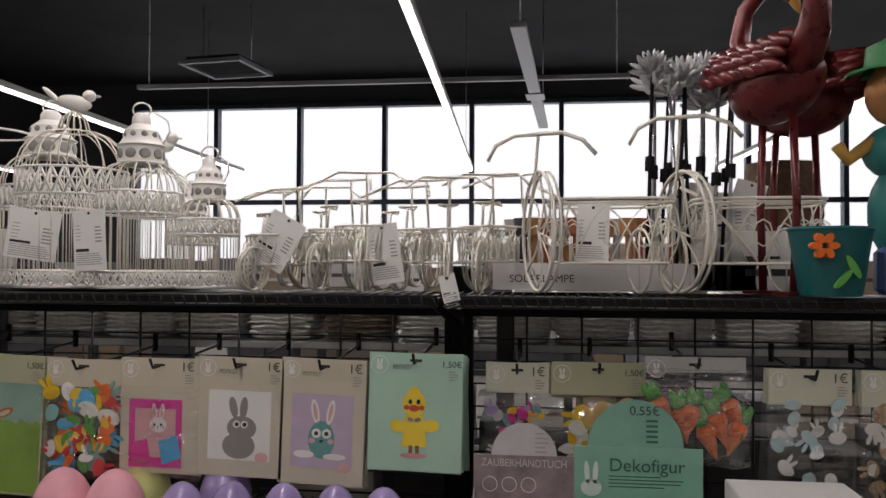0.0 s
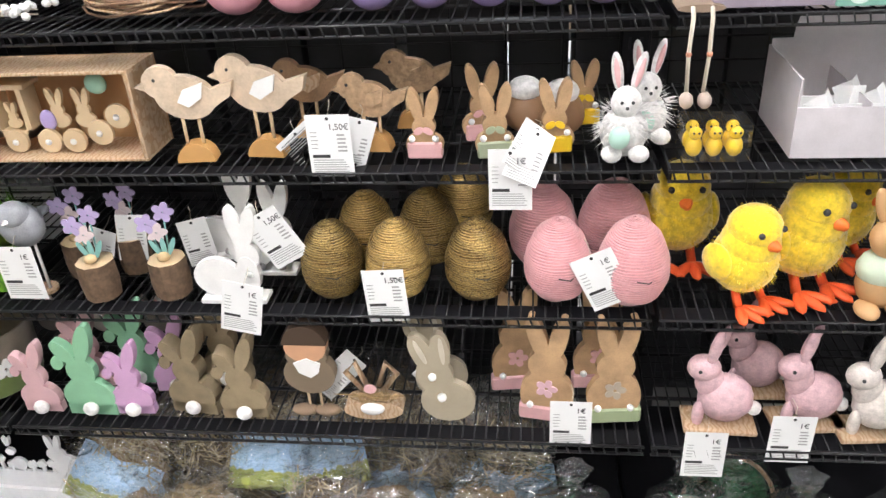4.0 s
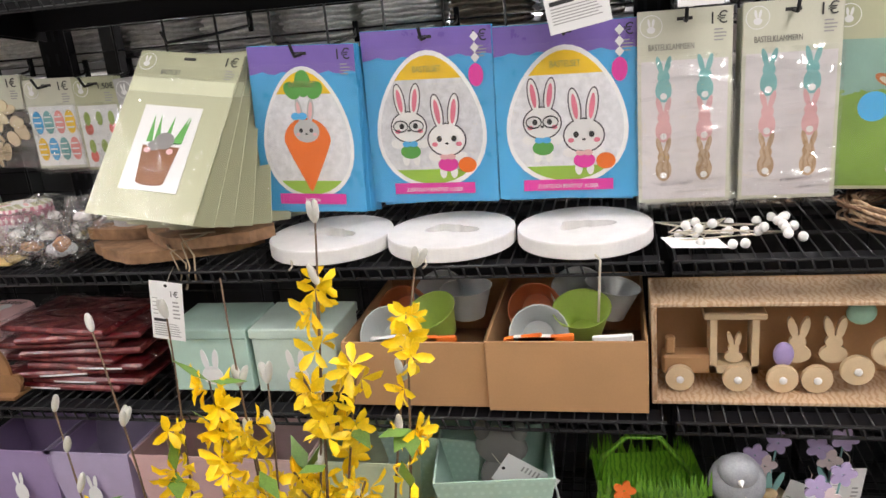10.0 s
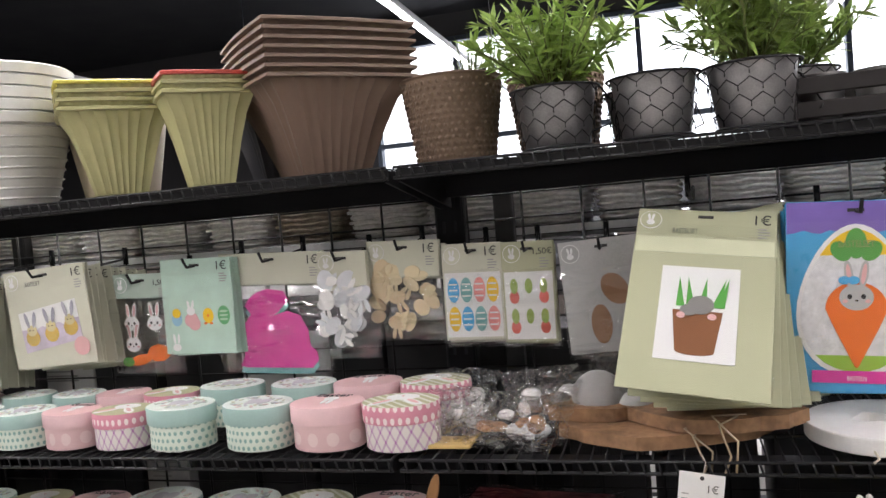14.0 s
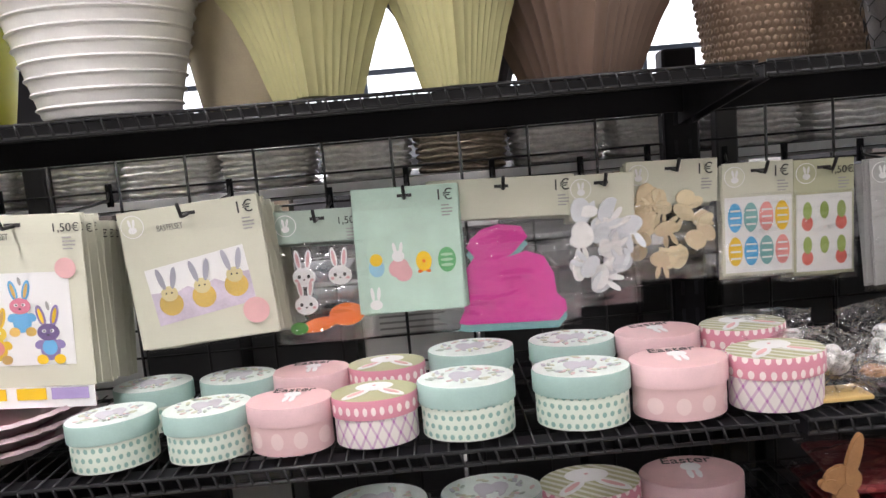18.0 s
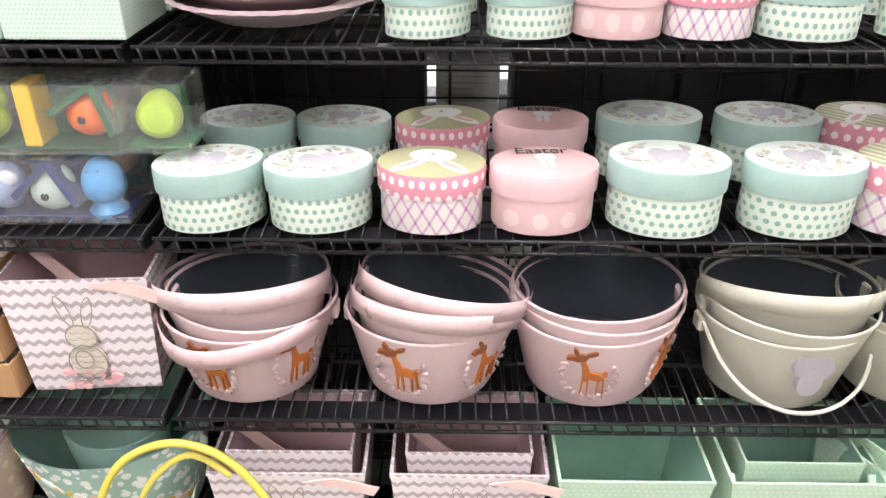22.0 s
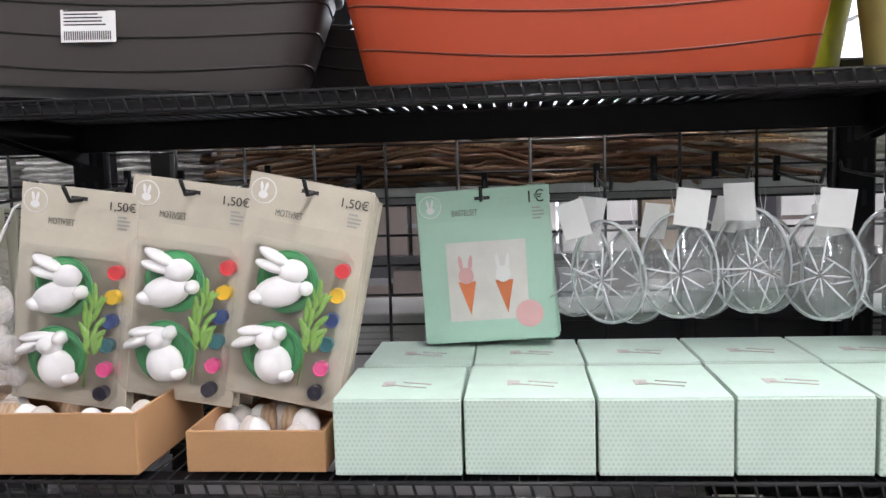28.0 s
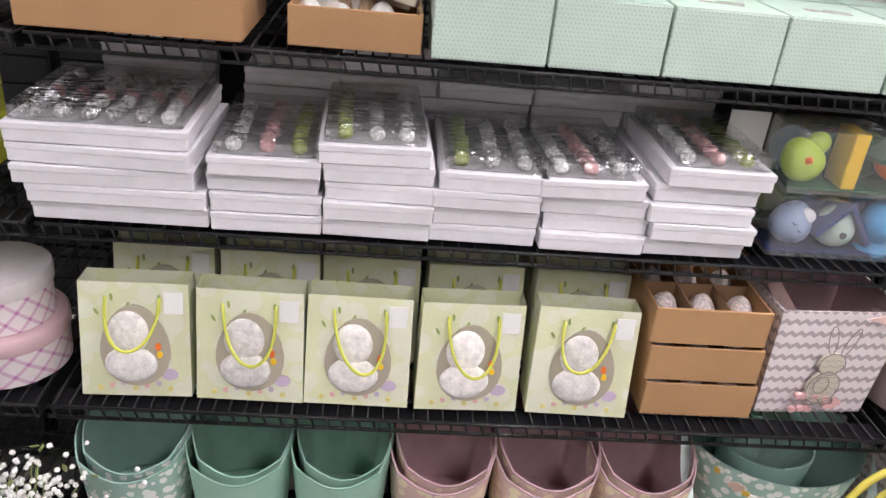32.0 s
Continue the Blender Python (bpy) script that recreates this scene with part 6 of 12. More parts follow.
def hat_box(kind, s, h):
    b = thing("oval_box", HAT_LABEL[kind], "box", HATS)
    sy = 0.78
    part("box_body", Shape().lathe([(0.0, 0.0), (0.47 * s, 0.0), (0.475 * s, 0.002), (0.475 * s, h * 0.72)], 36, sy=sy), SIDEM[kind], b)
    part("lid_rim", Shape().lathe([(0.478 * s, h * 0.6), (0.498 * s, h * 0.6), (0.5 * s, h * 0.61), (0.5 * s, h - 0.002), (0.492 * s, h)], 36, sy=sy), LIDM[kind], b)
    lid = part("lid_top", Shape().lathe([(0.492 * s, h), (0.0, h + 0.0006)], 36, sy=sy), TOPM[kind], b)
    def flat(outs, m, name, k=1):
        flatten = pose(0, 0, h + 0.001 + 0.0006 * k, -90, 0, 0)
        shapes = [Shape().slab(o, 0, 0.0005 + 0.00005 * i).turn(flatten) for i, o in enumerate(outs)]
        if len(outs) < 6:
            for g in shapes:
                part(name, g, m, lid)
        else:
            g = Shape()
            for q in shapes:
                g.add(q.v, q.f)
            tagged(part(name, g, m, lid), kind="stuff")
    if kind == 3:
        flat([oval(0, 0.12 * s, 0.22 * s, 0.15 * s), oval(-0.2 * s, -0.13 * s, 0.07 * s, 0.2 * s, -45), oval(0.2 * s, -0.13 * s, 0.07 * s, 0.2 * s, 45)], PAPER, "rabbit_print")
        flat([oval(-0.2 * s, -0.13 * s, 0.03 * s, 0.13 * s, -45), oval(0.2 * s, -0.13 * s, 0.03 * s, 0.13 * s, 45), oval(0, 0.13 * s, 0.02 * s, 0.015 * s)], PINK, "rabbit_print", 3)
    elif kind == 2:
        flat([oval(0.02 * s, 0.1 * s, 0.1 * s, 0.09 * s), oval(-0.02 * s, -0.06 * s, 0.03 * s, 0.1 * s), oval(0.06 * s, -0.06 * s, 0.03 * s, 0.1 * s)], PAPER, "rabbit_print")
        key = word("Easter", 0.2 * s, INK, b, 0, 0.2 * s, h + 0.002)
        key.matrix_basis = pose(0, 0.18 * s, h + 0.002)
    else:
        flat([oval(-0.07 * s, 0.02 * s, 0.1 * s, 0.13 * s, 18), oval(0.08 * s, 0.04 * s, 0.09 * s, 0.11 * s, -12), oval(-0.1 * s, -0.1 * s, 0.03 * s, 0.09 * s, 20), oval(0.1 * s, -0.08 * s, 0.03 * s, 0.08 * s, -22)], paint((0.52, 0.51, 0.55), 0.6), "rabbit_print")
        lot = random.Random(round(1000 * s) + kind)
        for k, tone in enumerate(((0.42, 0.5, 0.43), (0.66, 0.52, 0.5), (0.5, 0.52, 0.56), (0.58, 0.6, 0.46))):
            flat([oval(lot.uniform(0.24, 0.4) * s * math.cos(a), lot.uniform(0.17, 0.3) * s * math.sin(a), lot.uniform(0.02, 0.05) * s, lot.uniform(0.012, 0.024) * s, math.degrees(a) * 1.7) for a in (lot.uniform(0, 6.28) for q in range(11))], paint(tone, 0.6), "wreath_print", 1 + k)
    return b


HAT = {(k, i): hat_box(k, s, h) for k in range(4) for i, (s, h) in enumerate(((0.116, 0.064), (0.13, 0.072), (0.142, 0.081), (0.155, 0.09)))}
used = set()


def put_hat(kind, size, x, y, z, turn=None):
    m = pose(x, y, z, 0, 0, rng.uniform(-8, 8) if turn is None else turn)
    if (kind, size) in used:
        again(HAT[kind, size], m)
    else:
        used.add((kind, size))
        HAT[kind, size].matrix_basis = seated("oval_box", m)


for k, s, x in ((0, 0, -3.385), (1, 0, -3.258), (2, 0, -3.150), (3, 0, -3.037), (0, 1, -2.915), (1, 1, -2.762), (2, 1, -2.632), (3, 1, -2.502)):
    put_hat(k, s, x - 0.005, 0.058, Z4, {-3.385: 24, -3.258: 16}.get(x))
    put_hat(k, s, x - 0.005 * (s == 0) + 0.01, 0.19 if s == 0 else 0.205, Z4)
for k, s, x in ((0, 2, -3.675), (1, 2, -3.532), (3, 2, -3.385), (2, 2, -3.239), (0, 3, -3.079), (1, 3, -2.904), (3, 3, -2.755), (2, 3, -2.6)):
    put_hat(k, s, x, 0.052, Z3, {-3.675: 18, -3.532: 12}.get(x))
    put_hat(k, s, x + 0.012, 0.225, Z3)
PLATE = paint((0.42, 0.32, 0.33), 0.35)
for i in range(3):
    p = thing("fluted_plate", "dusky pink fluted plate in a stack", "plate", "fluted plates", (-3.596, 0.14, Z4 + 0.018 * i))
    part("plate_body", Shape().lathe([(0.0, 0.002), (0.08, 0.002), (0.135, 0.028), (0.142, 0.03), (0.136, 0.034), (0.08, 0.008), (0.0, 0.008)], 120, flute=(36, 0.016)), PLATE, p)
    part("bowl_floor", Shape().lathe([(0.0, 0.0095), (0.078, 0.0095)], 36), paint((0.42, 0.2, 0.23), 0.4), p)

# mint cartons and cardboard trays in the fourth bay
MINTBOX = material("mint_dotted_carton", (0.52, 0.64, 0.56), 0.55, 0.0, 0.06, 20, 0.05, pattern=flat_dots((0.4, 0.53, 0.45), 0.0055, 0.26))


def mint_carton(x, y, z):
    b = thing("mint_carton", "pale mint carton with faint dots and a rabbit print", "carton", "mint cartons", (x, y, z))
    part("carton_body", Shape().box(-0.0735, 0.0735, 0, 0.15, 0, 0.088, 0.0015), MINTBOX, b)
    part("lid_flap", Shape().box(-0.0725, 0.0725, 0.001, 0.149, 0.0885, 0.0895), paint((0.52, 0.68, 0.58), 0.5), b)
    g = Shape().tube([(-0.02, 0.06, 0.0905), (0.03, 0.045, 0.0905)], 0.0008).tube([(0.0, 0.07, 0.0905), (0.035, 0.06, 0.0905)], 0.0008)
    g.box(-0.025, -0.01, 0.055, 0.075, 0.0896, 0.0902)
    part("rabbit_print", g, paint((0.5, 0.48, 0.45), 0.5), b)
    return b


base = mint_carton(-4.425, 0.0, Z4)
for i in range(1, 5):
    again(base, pose(-4.425 + 0.1505 * i, 0.002 * (i % 2), Z4, 0, 0, rng.uniform(-0.8, 0.8)))
for i in range(5):
    again(base, pose(-4.42 + 0.15 * i, 0.165, Z4, 0, 0, rng.uniform(-0.8, 0.8)))


def open_tray(label, x, y, z, w, d, h, fill=None, group="cardboard trays", turn=0.0):
    b = thing("cardboard_tray", label, "box", group, (x, y, z), (0, 0, turn))
    t = 0.004
    part("front_wall", Shape().box(-w / 2, w / 2, 0, t, 0, h, 0.001), CARD, b)
    part("back_wall", Shape().box(-w / 2, w / 2, d - t, d, 0, h, 0.001), CARD, b)
    for s in (-1, 1):
        part("side_wall", Shape().box(s * (w / 2) - (t if s > 0 else 0), s * (w / 2) + (0 if s > 0 else t), t, d - t, 0, h, 0.001), CARD, b)
    part("bottom", Shape().box(-w / 2 + t, w / 2 - t, t, d - t, 0, t), CARD_IN, b)
    if fill:
        fill(b, w, d, h)
    return b


def bumpy_fill(b, w, d, h):
    for i in range(14):
        part("wrapped_egg", Shape().egg(rng.uniform(-0.42, 0.42) * w, rng.uniform(0.2, 0.8) * d, h - 0.05, 0.019, 0.044, 14, 8), rng.choice([paint((0.6, 0.55, 0.5), 0.4), WOOD, WHITE]), b)


open_tray("long low cardboard tray of decorations", -4.87, 0.0, Z4, 0.272, 0.2, 0.075, bumpy_fill)
open_tray("small low cardboard tray of eggs", -4.595, 0.01, Z4, 0.168, 0.2, 0.05, bumpy_fill)


# ---- figures and baskets on the third and second levels ----
def hang_tag(x, y, z, w=0.075, h=0.108, price="1€", turn=(0, 0, 0), label="white paper price tag hung over the shelf edge"):
    t = thing("price_tag", label, "tag", "paper price tags", (x, y, z), turn)
    tag_card = part("tag_card", Shape().box(-w / 2, w / 2, 0, 0.0008, -h, 0, 0.0003), PAPER, t)
    part("hole", Shape().slab(oval(0, -0.007, 0.003, 0.003, 0, 10), -0.0005, 0.0), INK, tag_card)
    g = bars(Shape(), w * 0.18, w * 0.42, -0.034, 5, 0.007, -0.0006, 0.0028, 3)
    bars(g, -w * 0.42, -w * 0.2, -0.03, 5, 0.007, -0.0006, 0.0014, 4)
    bars(g, -w * 0.42, w * 0.4, -h * 0.72, 6, 0.0042, -0.0006, 0.0014, 5)
    tagged(part("small_print", g, GREYINK, tag_card), kind="stuff")
    part("heading", Shape().box(-w * 0.42, -w * 0.02, -0.0006, 0, -h * 0.69, -h * 0.64), INK, tag_card)
    if price:
        word(price, 0.015, INK, t, w * 0.24, -0.0006, -0.026, "price")
    part("thread", Shape().tube([(0, 0.001, -0.007), (0.004, 0.012, 0.012), (0, 0.03, 0.016)], 0.0006, 4), KRAFT, t)
    return t


def flat_rabbit(s, thick, m, outs=None):
    g = Shape()
    base = outs or [oval(0, 0.16 * s, 0.26 * s, 0.19 * s), oval(0, 0.42 * s, 0.16 * s, 0.15 * s), oval(-0.1 * s, 0.72 * s, 0.08 * s, 0.24 * s, 14), oval(0.12 * s, 0.72 * s, 0.08 * s, 0.24 * s, -14)]
    for i, o in enumerate(base):
        g.slab(o, -thick / 2 - 0.0004 * i, thick / 2 + 0.0004 * i)
    lo = min(p[1] if False else p[2] for p in g.v)
    g.turn(Matrix.Translation((0, 0, -lo)))
    return g, m


# wooden train box
tr = thing("toy_train_box", "open wooden box with a small rabbit train", "toy", at=(-1.083, 0.04, Z3))
W, H, D = 0.385, 0.165, 0.11
part("box_back", Shape().box(-W / 2, W / 2, D - 0.004, D, 0, H), CARD, tr)
part("box_top", Shape().box(-W / 2, W / 2, 0, D - 0.004, H - 0.006, H, 0.001), WOOD, tr)
part("box_floor", Shape().box(-W / 2, W / 2, 0, D - 0.004, 0, 0.006, 0.001), WOOD, tr)
for s in (-1, 1):
    part("box_side", Shape().box(s * W / 2 - (0.008 if s > 0 else 0), s * W / 2 + (0.008 if s < 0 else 0), 0, D - 0.004, 0.006, H - 0.006, 0.001), WOOD, tr)
PLY = paint((0.62, 0.47, 0.29), 0.6)
for x, r, z in ((-0.15, 0.021, 0.03), (-0.066, 0.021, 0.03), (-0.002, 0.022, 0.03), (0.046, 0.022, 0.03), (0.1, 0.023, 0.045), (0.14, 0.022, 0.075)):
    part("wheel", Shape().lathe([(0, 0), (r, 0), (r + 0.001, 0.002), (r, 0.008), (0, 0.009)], 20).turn(pose(x, 0.034, z, 90, 0, 0)), PLY, tr)
    part("hub", Shape().ball(x, 0.022, z, 0.006, 0.004, 0.006, 10, 6), WHITE, tr)
part("locomotive", Shape().box(-0.175, -0.1, 0.04, 0.075, 0.03, 0.062, 0.004).box(-0.17, -0.155, 0.045, 0.06, 0.062, 0.09, 0.003), CARD, tr)
part("cab", Shape().box(-0.105, -0.095, 0.035, 0.08, 0.035, 0.125).box(-0.045, -0.035, 0.035, 0.08, 0.035, 0.125).box(-0.105, -0.035, 0.035, 0.08, 0.035, 0.048).box(-0.115, -0.025, 0.03, 0.085, 0.125, 0.135, 0.002), PLY, tr)
for x, m, s in ((-0.07, PLY, 0.05), (0.02, PLY, 0.075), (0.07, PLY, 0.075)):
    g, _ = flat_rabbit(s, 0.006, m)
    part("wooden_rabbit", g.turn(pose(x, 0.045, 0.05)), m, tr)
part("painted_egg", Shape().ball(0.0, 0.038, 0.066, 0.015, 0.008, 0.02), LILAC, tr)
part("painted_egg", Shape().ball(0.105, 0.045, 0.13, 0.021, 0.008, 0.019), paint((0.3, 0.5, 0.38), 0.6), tr)


def wood_bird(x, y, s, label, m, wing):
    b = thing("wooden_bird", label, "bird figure", "wooden birds", (x, y, Z3), (0, 0, rng.uniform(-6, 6)))
    g = Shape()
    for i, o in enumerate((oval(0, 0.115 * s, 0.052 * s, 0.038 * s, -12), oval(-0.038 * s, 0.143 * s, 0.03 * s, 0.028 * s), [(0.02 * s, 0.12 * s), (0.085 * s, 0.14 * s), (0.078 * s, 0.115 * s), (0.03 * s, 0.085 * s)], [(-0.066 * s, 0.145 * s), (-0.082 * s, 0.137 * s), (-0.064 * s, 0.13 * s)])):
        g.slab(o, -0.008 - 0.0004 * i, 0.008 + 0.0004 * i)
    part("body", g, m, b)
    part("wing", Shape().slab([(-0.012 * s, 0.11 * s), (0.0, 0.13 * s), (0.036 * s, 0.142 * s), (0.03 * s, 0.115 * s), (0.006 * s, 0.1 * s)], -0.014, -0.0095), wing, b)
    for k in (-0.014, 0.014):
        part("leg", Shape().tube([(k, 0, 0.02), (k, 0, 0.085 * s)], 0.0035), PLY, b)
    part("eye", Shape().ball(-0.046 * s, -0.009, 0.148 * s, 0.003, 0.002, 0.003, 8, 5), INK, b)
    part("log_foot", Shape().slab(arc(0, 0.0, 0.034, 0, 180, 14, flat=True), -0.016, 0.016), paint((0.55, 0.3, 0.1), 0.7), b)


BIRDWOOD = material("pale_plywood", (0.56, 0.44, 0.32), 0.65, 0.0, 0.3, 30, 0.2, 200)
wood_bird(-0.8, 0.05, 1.0, "flat wooden bird with a white wing on a log foot", BIRDWOOD, WHITE)
wood_bird(-0.677, 0.07, 1.05, "flat wooden bird with a white wing on a log foot", BIRDWOOD, WHITE)
wood_bird(-0.62, 0.16, 0.85, "brown wooden bird behind the pale ones", paint((0.36, 0.22, 0.12), 0.7, vary=0.4), WOOD)
RATT = material("wicker", (0.36, 0.24, 0.14), 0.8, 0.0, 0.5, 90, 1.0, 200)
wood_bird(-0.49, 0.09, 0.8, "wicker bird on a wooden foot", RATT, RATT)
wood_bird(-0.43, 0.2, 0.85, "wicker bird on a wooden foot", RATT, RATT)
WDB = paint((0.5, 0.32, 0.17), 0.65, vary=0.3)
for i, (x, y, s, foot) in enumerate(((-0.393, 0.05, 0.125, PINK), (-0.274, 0.05, 0.13, paint((0.4, 0.45, 0.3), 0.6)), (-0.175, 0.07, 0.13, YELLOW), (-0.3, 0.13, 0.14, PINK), (-0.12, 0.2, 0.12, YELLOW))):
    g, _ = flat_rabbit(s, 0.014, WDB)
    fg = Shape().box(-0.03, 0.03, -0.011, 0.011, 0.0, 0.03, 0.003)
    pg = Shape().ball(-0.02, -0.013, 0.038, 0.006, seg=8, rings=5).ball(0.02, -0.013, 0.038, 0.006, seg=8, rings=5)
    bg = Shape().slab(oval(-0.008, 0.052, 0.009, 0.006, 30), -0.014, -0.012).slab(oval(0.008, 0.052, 0.009, 0.006, -30), -0.0145, -0.0125)
    solid("wooden_rabbit", [(g, WDB), (fg, foot), (pg, WHITE), (bg, foot)], "small flat wooden rabbit with a painted foot and butterfly", "rabbit figure", "small wooden rabbits", (x, y, Z3), (0, 0, rng.uniform(-12, 12)))
for x, y in ((-0.225, 0.17), (-0.16, 0.15)):
    solid("egg_chick", [(Shape().egg(0, 0, 0, 0.04, 0.085), paint((0.3, 0.17, 0.09), 0.6)), (Shape().ball(0, -0.005, 0.08, 0.03, 0.03, 0.022), FUR)], "brown wooden egg with a white feather chick", "egg figure", "egg chicks", (x, y, Z3))


def fur_rabbit(x, y, s):
    g = Shape().ball(0, 0, 0.045 * s, 0.042 * s, 0.035 * s, 0.045 * s).ball(0, -0.008, 0.1 * s, 0.026 * s, 0.024 * s, 0.028 * s)
    g.ball(-0.016 * s, 0, 0.15 * s, 0.01 * s, 0.006 * s, 0.035 * s, m=Matrix.Rotation(-0.15, 3, "Y")).ball(0.02 * s, 0, 0.15 * s, 0.01 * s, 0.006 * s, 0.035 * s, m=Matrix.Rotation(0.25, 3, "Y"))
    g.ball(-0.022 * s, -0.03 * s, 0.015 * s, 0.018 * s, 0.022 * s, 0.014 * s).ball(0.024 * s, -0.03 * s, 0.015 * s, 0.018 * s, 0.022 * s, 0.014 * s)
    f = Shape()
    r = random.Random(3)
    for i in range(420):
        a, b = r.uniform(0, 6.28), r.uniform(0.2, 2.6)
        d = Vector((math.sin(b) * math.cos(a), math.sin(b) * math.sin(a) * 0.8, math.cos(b)))
        o = Vector((0, 0, 0.06 * s)) + d * 0.04 * s
        e = o + d * r.uniform(0.01, 0.03) * s + Vector((0, 0, -0.006))
        side = d.cross(Vector((r.uniform(-1, 1), r.uniform(-1, 1), r.uniform(-1, 1)))).normalized() * 0.0012
        f.add([o - side, o + side, e], [(0, 1, 2)])
    eyes = Shape().ball(-0.009 * s, -0.03 * s, 0.106 * s, 0.003, seg=8, rings=5).ball(0.009 * s, -0.03 * s, 0.106 * s, 0.003, seg=8, rings=5).ball(0, -0.032 * s, 0.097 * s, 0.003, seg=8, rings=5)
    egg = Shape().ball(-0.012 * s, -0.045 * s, 0.05 * s, 0.018 * s, 0.014 * s, 0.02 * s)
    inner = Shape().ball(-0.017 * s, -0.006 * s, 0.15 * s, 0.005 * s, 0.003 * s, 0.026 * s, m=Matrix.Rotation(-0.15, 3, "Y")).ball(0.021 * s, -0.006 * s, 0.15 * s, 0.005 * s, 0.003 * s, 0.026 * s, m=Matrix.Rotation(0.25, 3, "Y"))
    return [(g, FUR), (f, FUR), (eyes, INK), (egg, MINT), (inner, PINK)]


fur = solid("feather_rabbit", fur_rabbit(0, 0, 0.95), "white feather rabbit holding a mint egg", "rabbit figure", "feather rabbits", (-0.057 - 0.005, 0.05, Z3))
again(fur, pose(-0.057 + 0.035, 0.12, Z3, 0, 0, 10))
ladle = thing("leg_sitter", "shelf sitter with string legs and wooden feet", "rabbit figure", at=(0.04, 0.0, Z4))
part("seat", Shape().slab(oval(0, 0.004, 0.036, 0.006), -0.004, 0.05), paint((0.25, 0.18, 0.13), 0.8), ladle)
for s in (-0.014, 0.014):
    part("string_leg", Shape().tube([(s, -0.01, 0.008), (s, -0.022, -0.005), (s * 1.1, -0.022, -0.06), (s * 0.9, -0.02, -0.12)], 0.0035), KRAFT, ladle)
    part("bead", Shape().ball(s * 1.1, -0.022, -0.06, 0.005, seg=8, rings=6), paint((0.6, 0.25, 0.15), 0.6), ladle)
    part("foot", Shape().ball(s, -0.03, -0.13, 0.011, 0.016, 0.013, 12, 7), paint((0.45, 0.36, 0.3), 0.8), ladle)
ck = thing("chick_pack", "clear box of tiny yellow plastic chicks", "toy", at=(0.082, 0.02, Z3))
for i in range(6):
    part("tiny_chick", Shape().ball(-0.032 + 0.032 * (i % 3), 0.018 + 0.03 * (i // 3), 0.02, 0.014, 0.013, 0.018, 10, 7).ball(-0.032 + 0.032 * (i % 3), 0.014 + 0.03 * (i // 3), 0.044, 0.011, 0.01, 0.011, 10, 7), YELLOW, ck)
    part("eyes", Shape().ball(-0.036 + 0.032 * (i % 3), 0.004 + 0.03 * (i // 3), 0.047, 0.002, seg=6, rings=4).ball(-0.028 + 0.032 * (i % 3), 0.004 + 0.03 * (i // 3), 0.047, 0.002, seg=6, rings=4), INK, ck)
part("clear_box", Shape().box(-0.053, 0.053, -0.002, 0.066, 0.0, 0.062, 0.001), CLEAR, ck)
wd = thing("display_box", "white display box with a domed back and compartments", "box", "counter display boxes", (0.37, 0.03, Z3))
WB = paint((0.62, 0.58, 0.6), 0.5)
part("front_wall", Shape().box(-0.17, 0.17, 0, 0.003, 0, 0.085), WB, wd)
for s in (-0.1685, 0.1685):
    part("side_wall", Shape().box(s - 0.0015, s + 0.0015, 0.003, 0.2, 0, 0.13), WB, wd)
part("back_wall", Shape().slab([(-0.165, 0.0), (0.165, 0.0), (0.165, 0.14)] + arc(0, 0.14, 0.13, 0, 180, 20, flat=True) + [(-0.165, 0.14)], 0.2, 0.203), WB, wd)
for s in (-0.06, 0.055):
    part("divider", Shape().box(s - 0.001, s + 0.001, 0.003, 0.2, 0.0, 0.09), WB, wd)
for y in (0.035, 0.075):
    part("divider", Shape().box(-0.15, 0.15, y, y + 0.0015, 0.006, 0.078), PAPER, wd)
for x in (-0.095, -0.045, 0.005, 0.055, 0.105):
    part("divider", Shape().box(x, x + 0.0015, 0.01, 0.11, 0.006, 0.074), PAPER, wd)
for i, (x, y, t) in enumerate(((-0.11, 0.03, 30), (-0.075, 0.055, -25), (-0.02, 0.05, 10), (0.03, 0.06, -14), (0.08, 0.04, 24), (0.125, 0.06, -8), (-0.05, 0.09, 18), (0.06, 0.09, -30))):
    m = pose(x, y, 0.05, -14, rng.uniform(-24, 24), t)
    part("folded_card", Shape().add([(-0.022, 0, 0), (0.022, 0, 0), (0.02, 0.004, 0.052), (-0.024, 0.008, 0.046), (0.0, -0.012, 0.002), (0.003, -0.008, 0.05)], [(0, 4, 5, 3), (4, 1, 2, 5)]).turn(m), PAPER, wd)
    part("paper_filling", Shape().ball(0, 0.006, 0.012, 0.017, 0.012, 0.016, 10, 6).turn(m), (paint((0.72, 0.42, 0.36), 0.6), paint((0.7, 0.48, 0.14), 0.6), paint((0.68, 0.6, 0.58), 0.6))[i % 3], wd)
part("film_wrap", Shape().sheet(0.06, 0.15, 0.05, 0.12, 0.06, 10, 8, 0.012, 0.01, 4.0, 60.0), BAGFILM, wd)

# second bay, third level: cardboard trays of cups, paper boxes, red packs
CUPC = [paint((0.5, 0.53, 0.52), 0.35), paint((0.4, 0.55, 0.1), 0.4), paint((0.62, 0.64, 0.63), 0.35), paint((0.62, 0.2, 0.08), 0.4)]


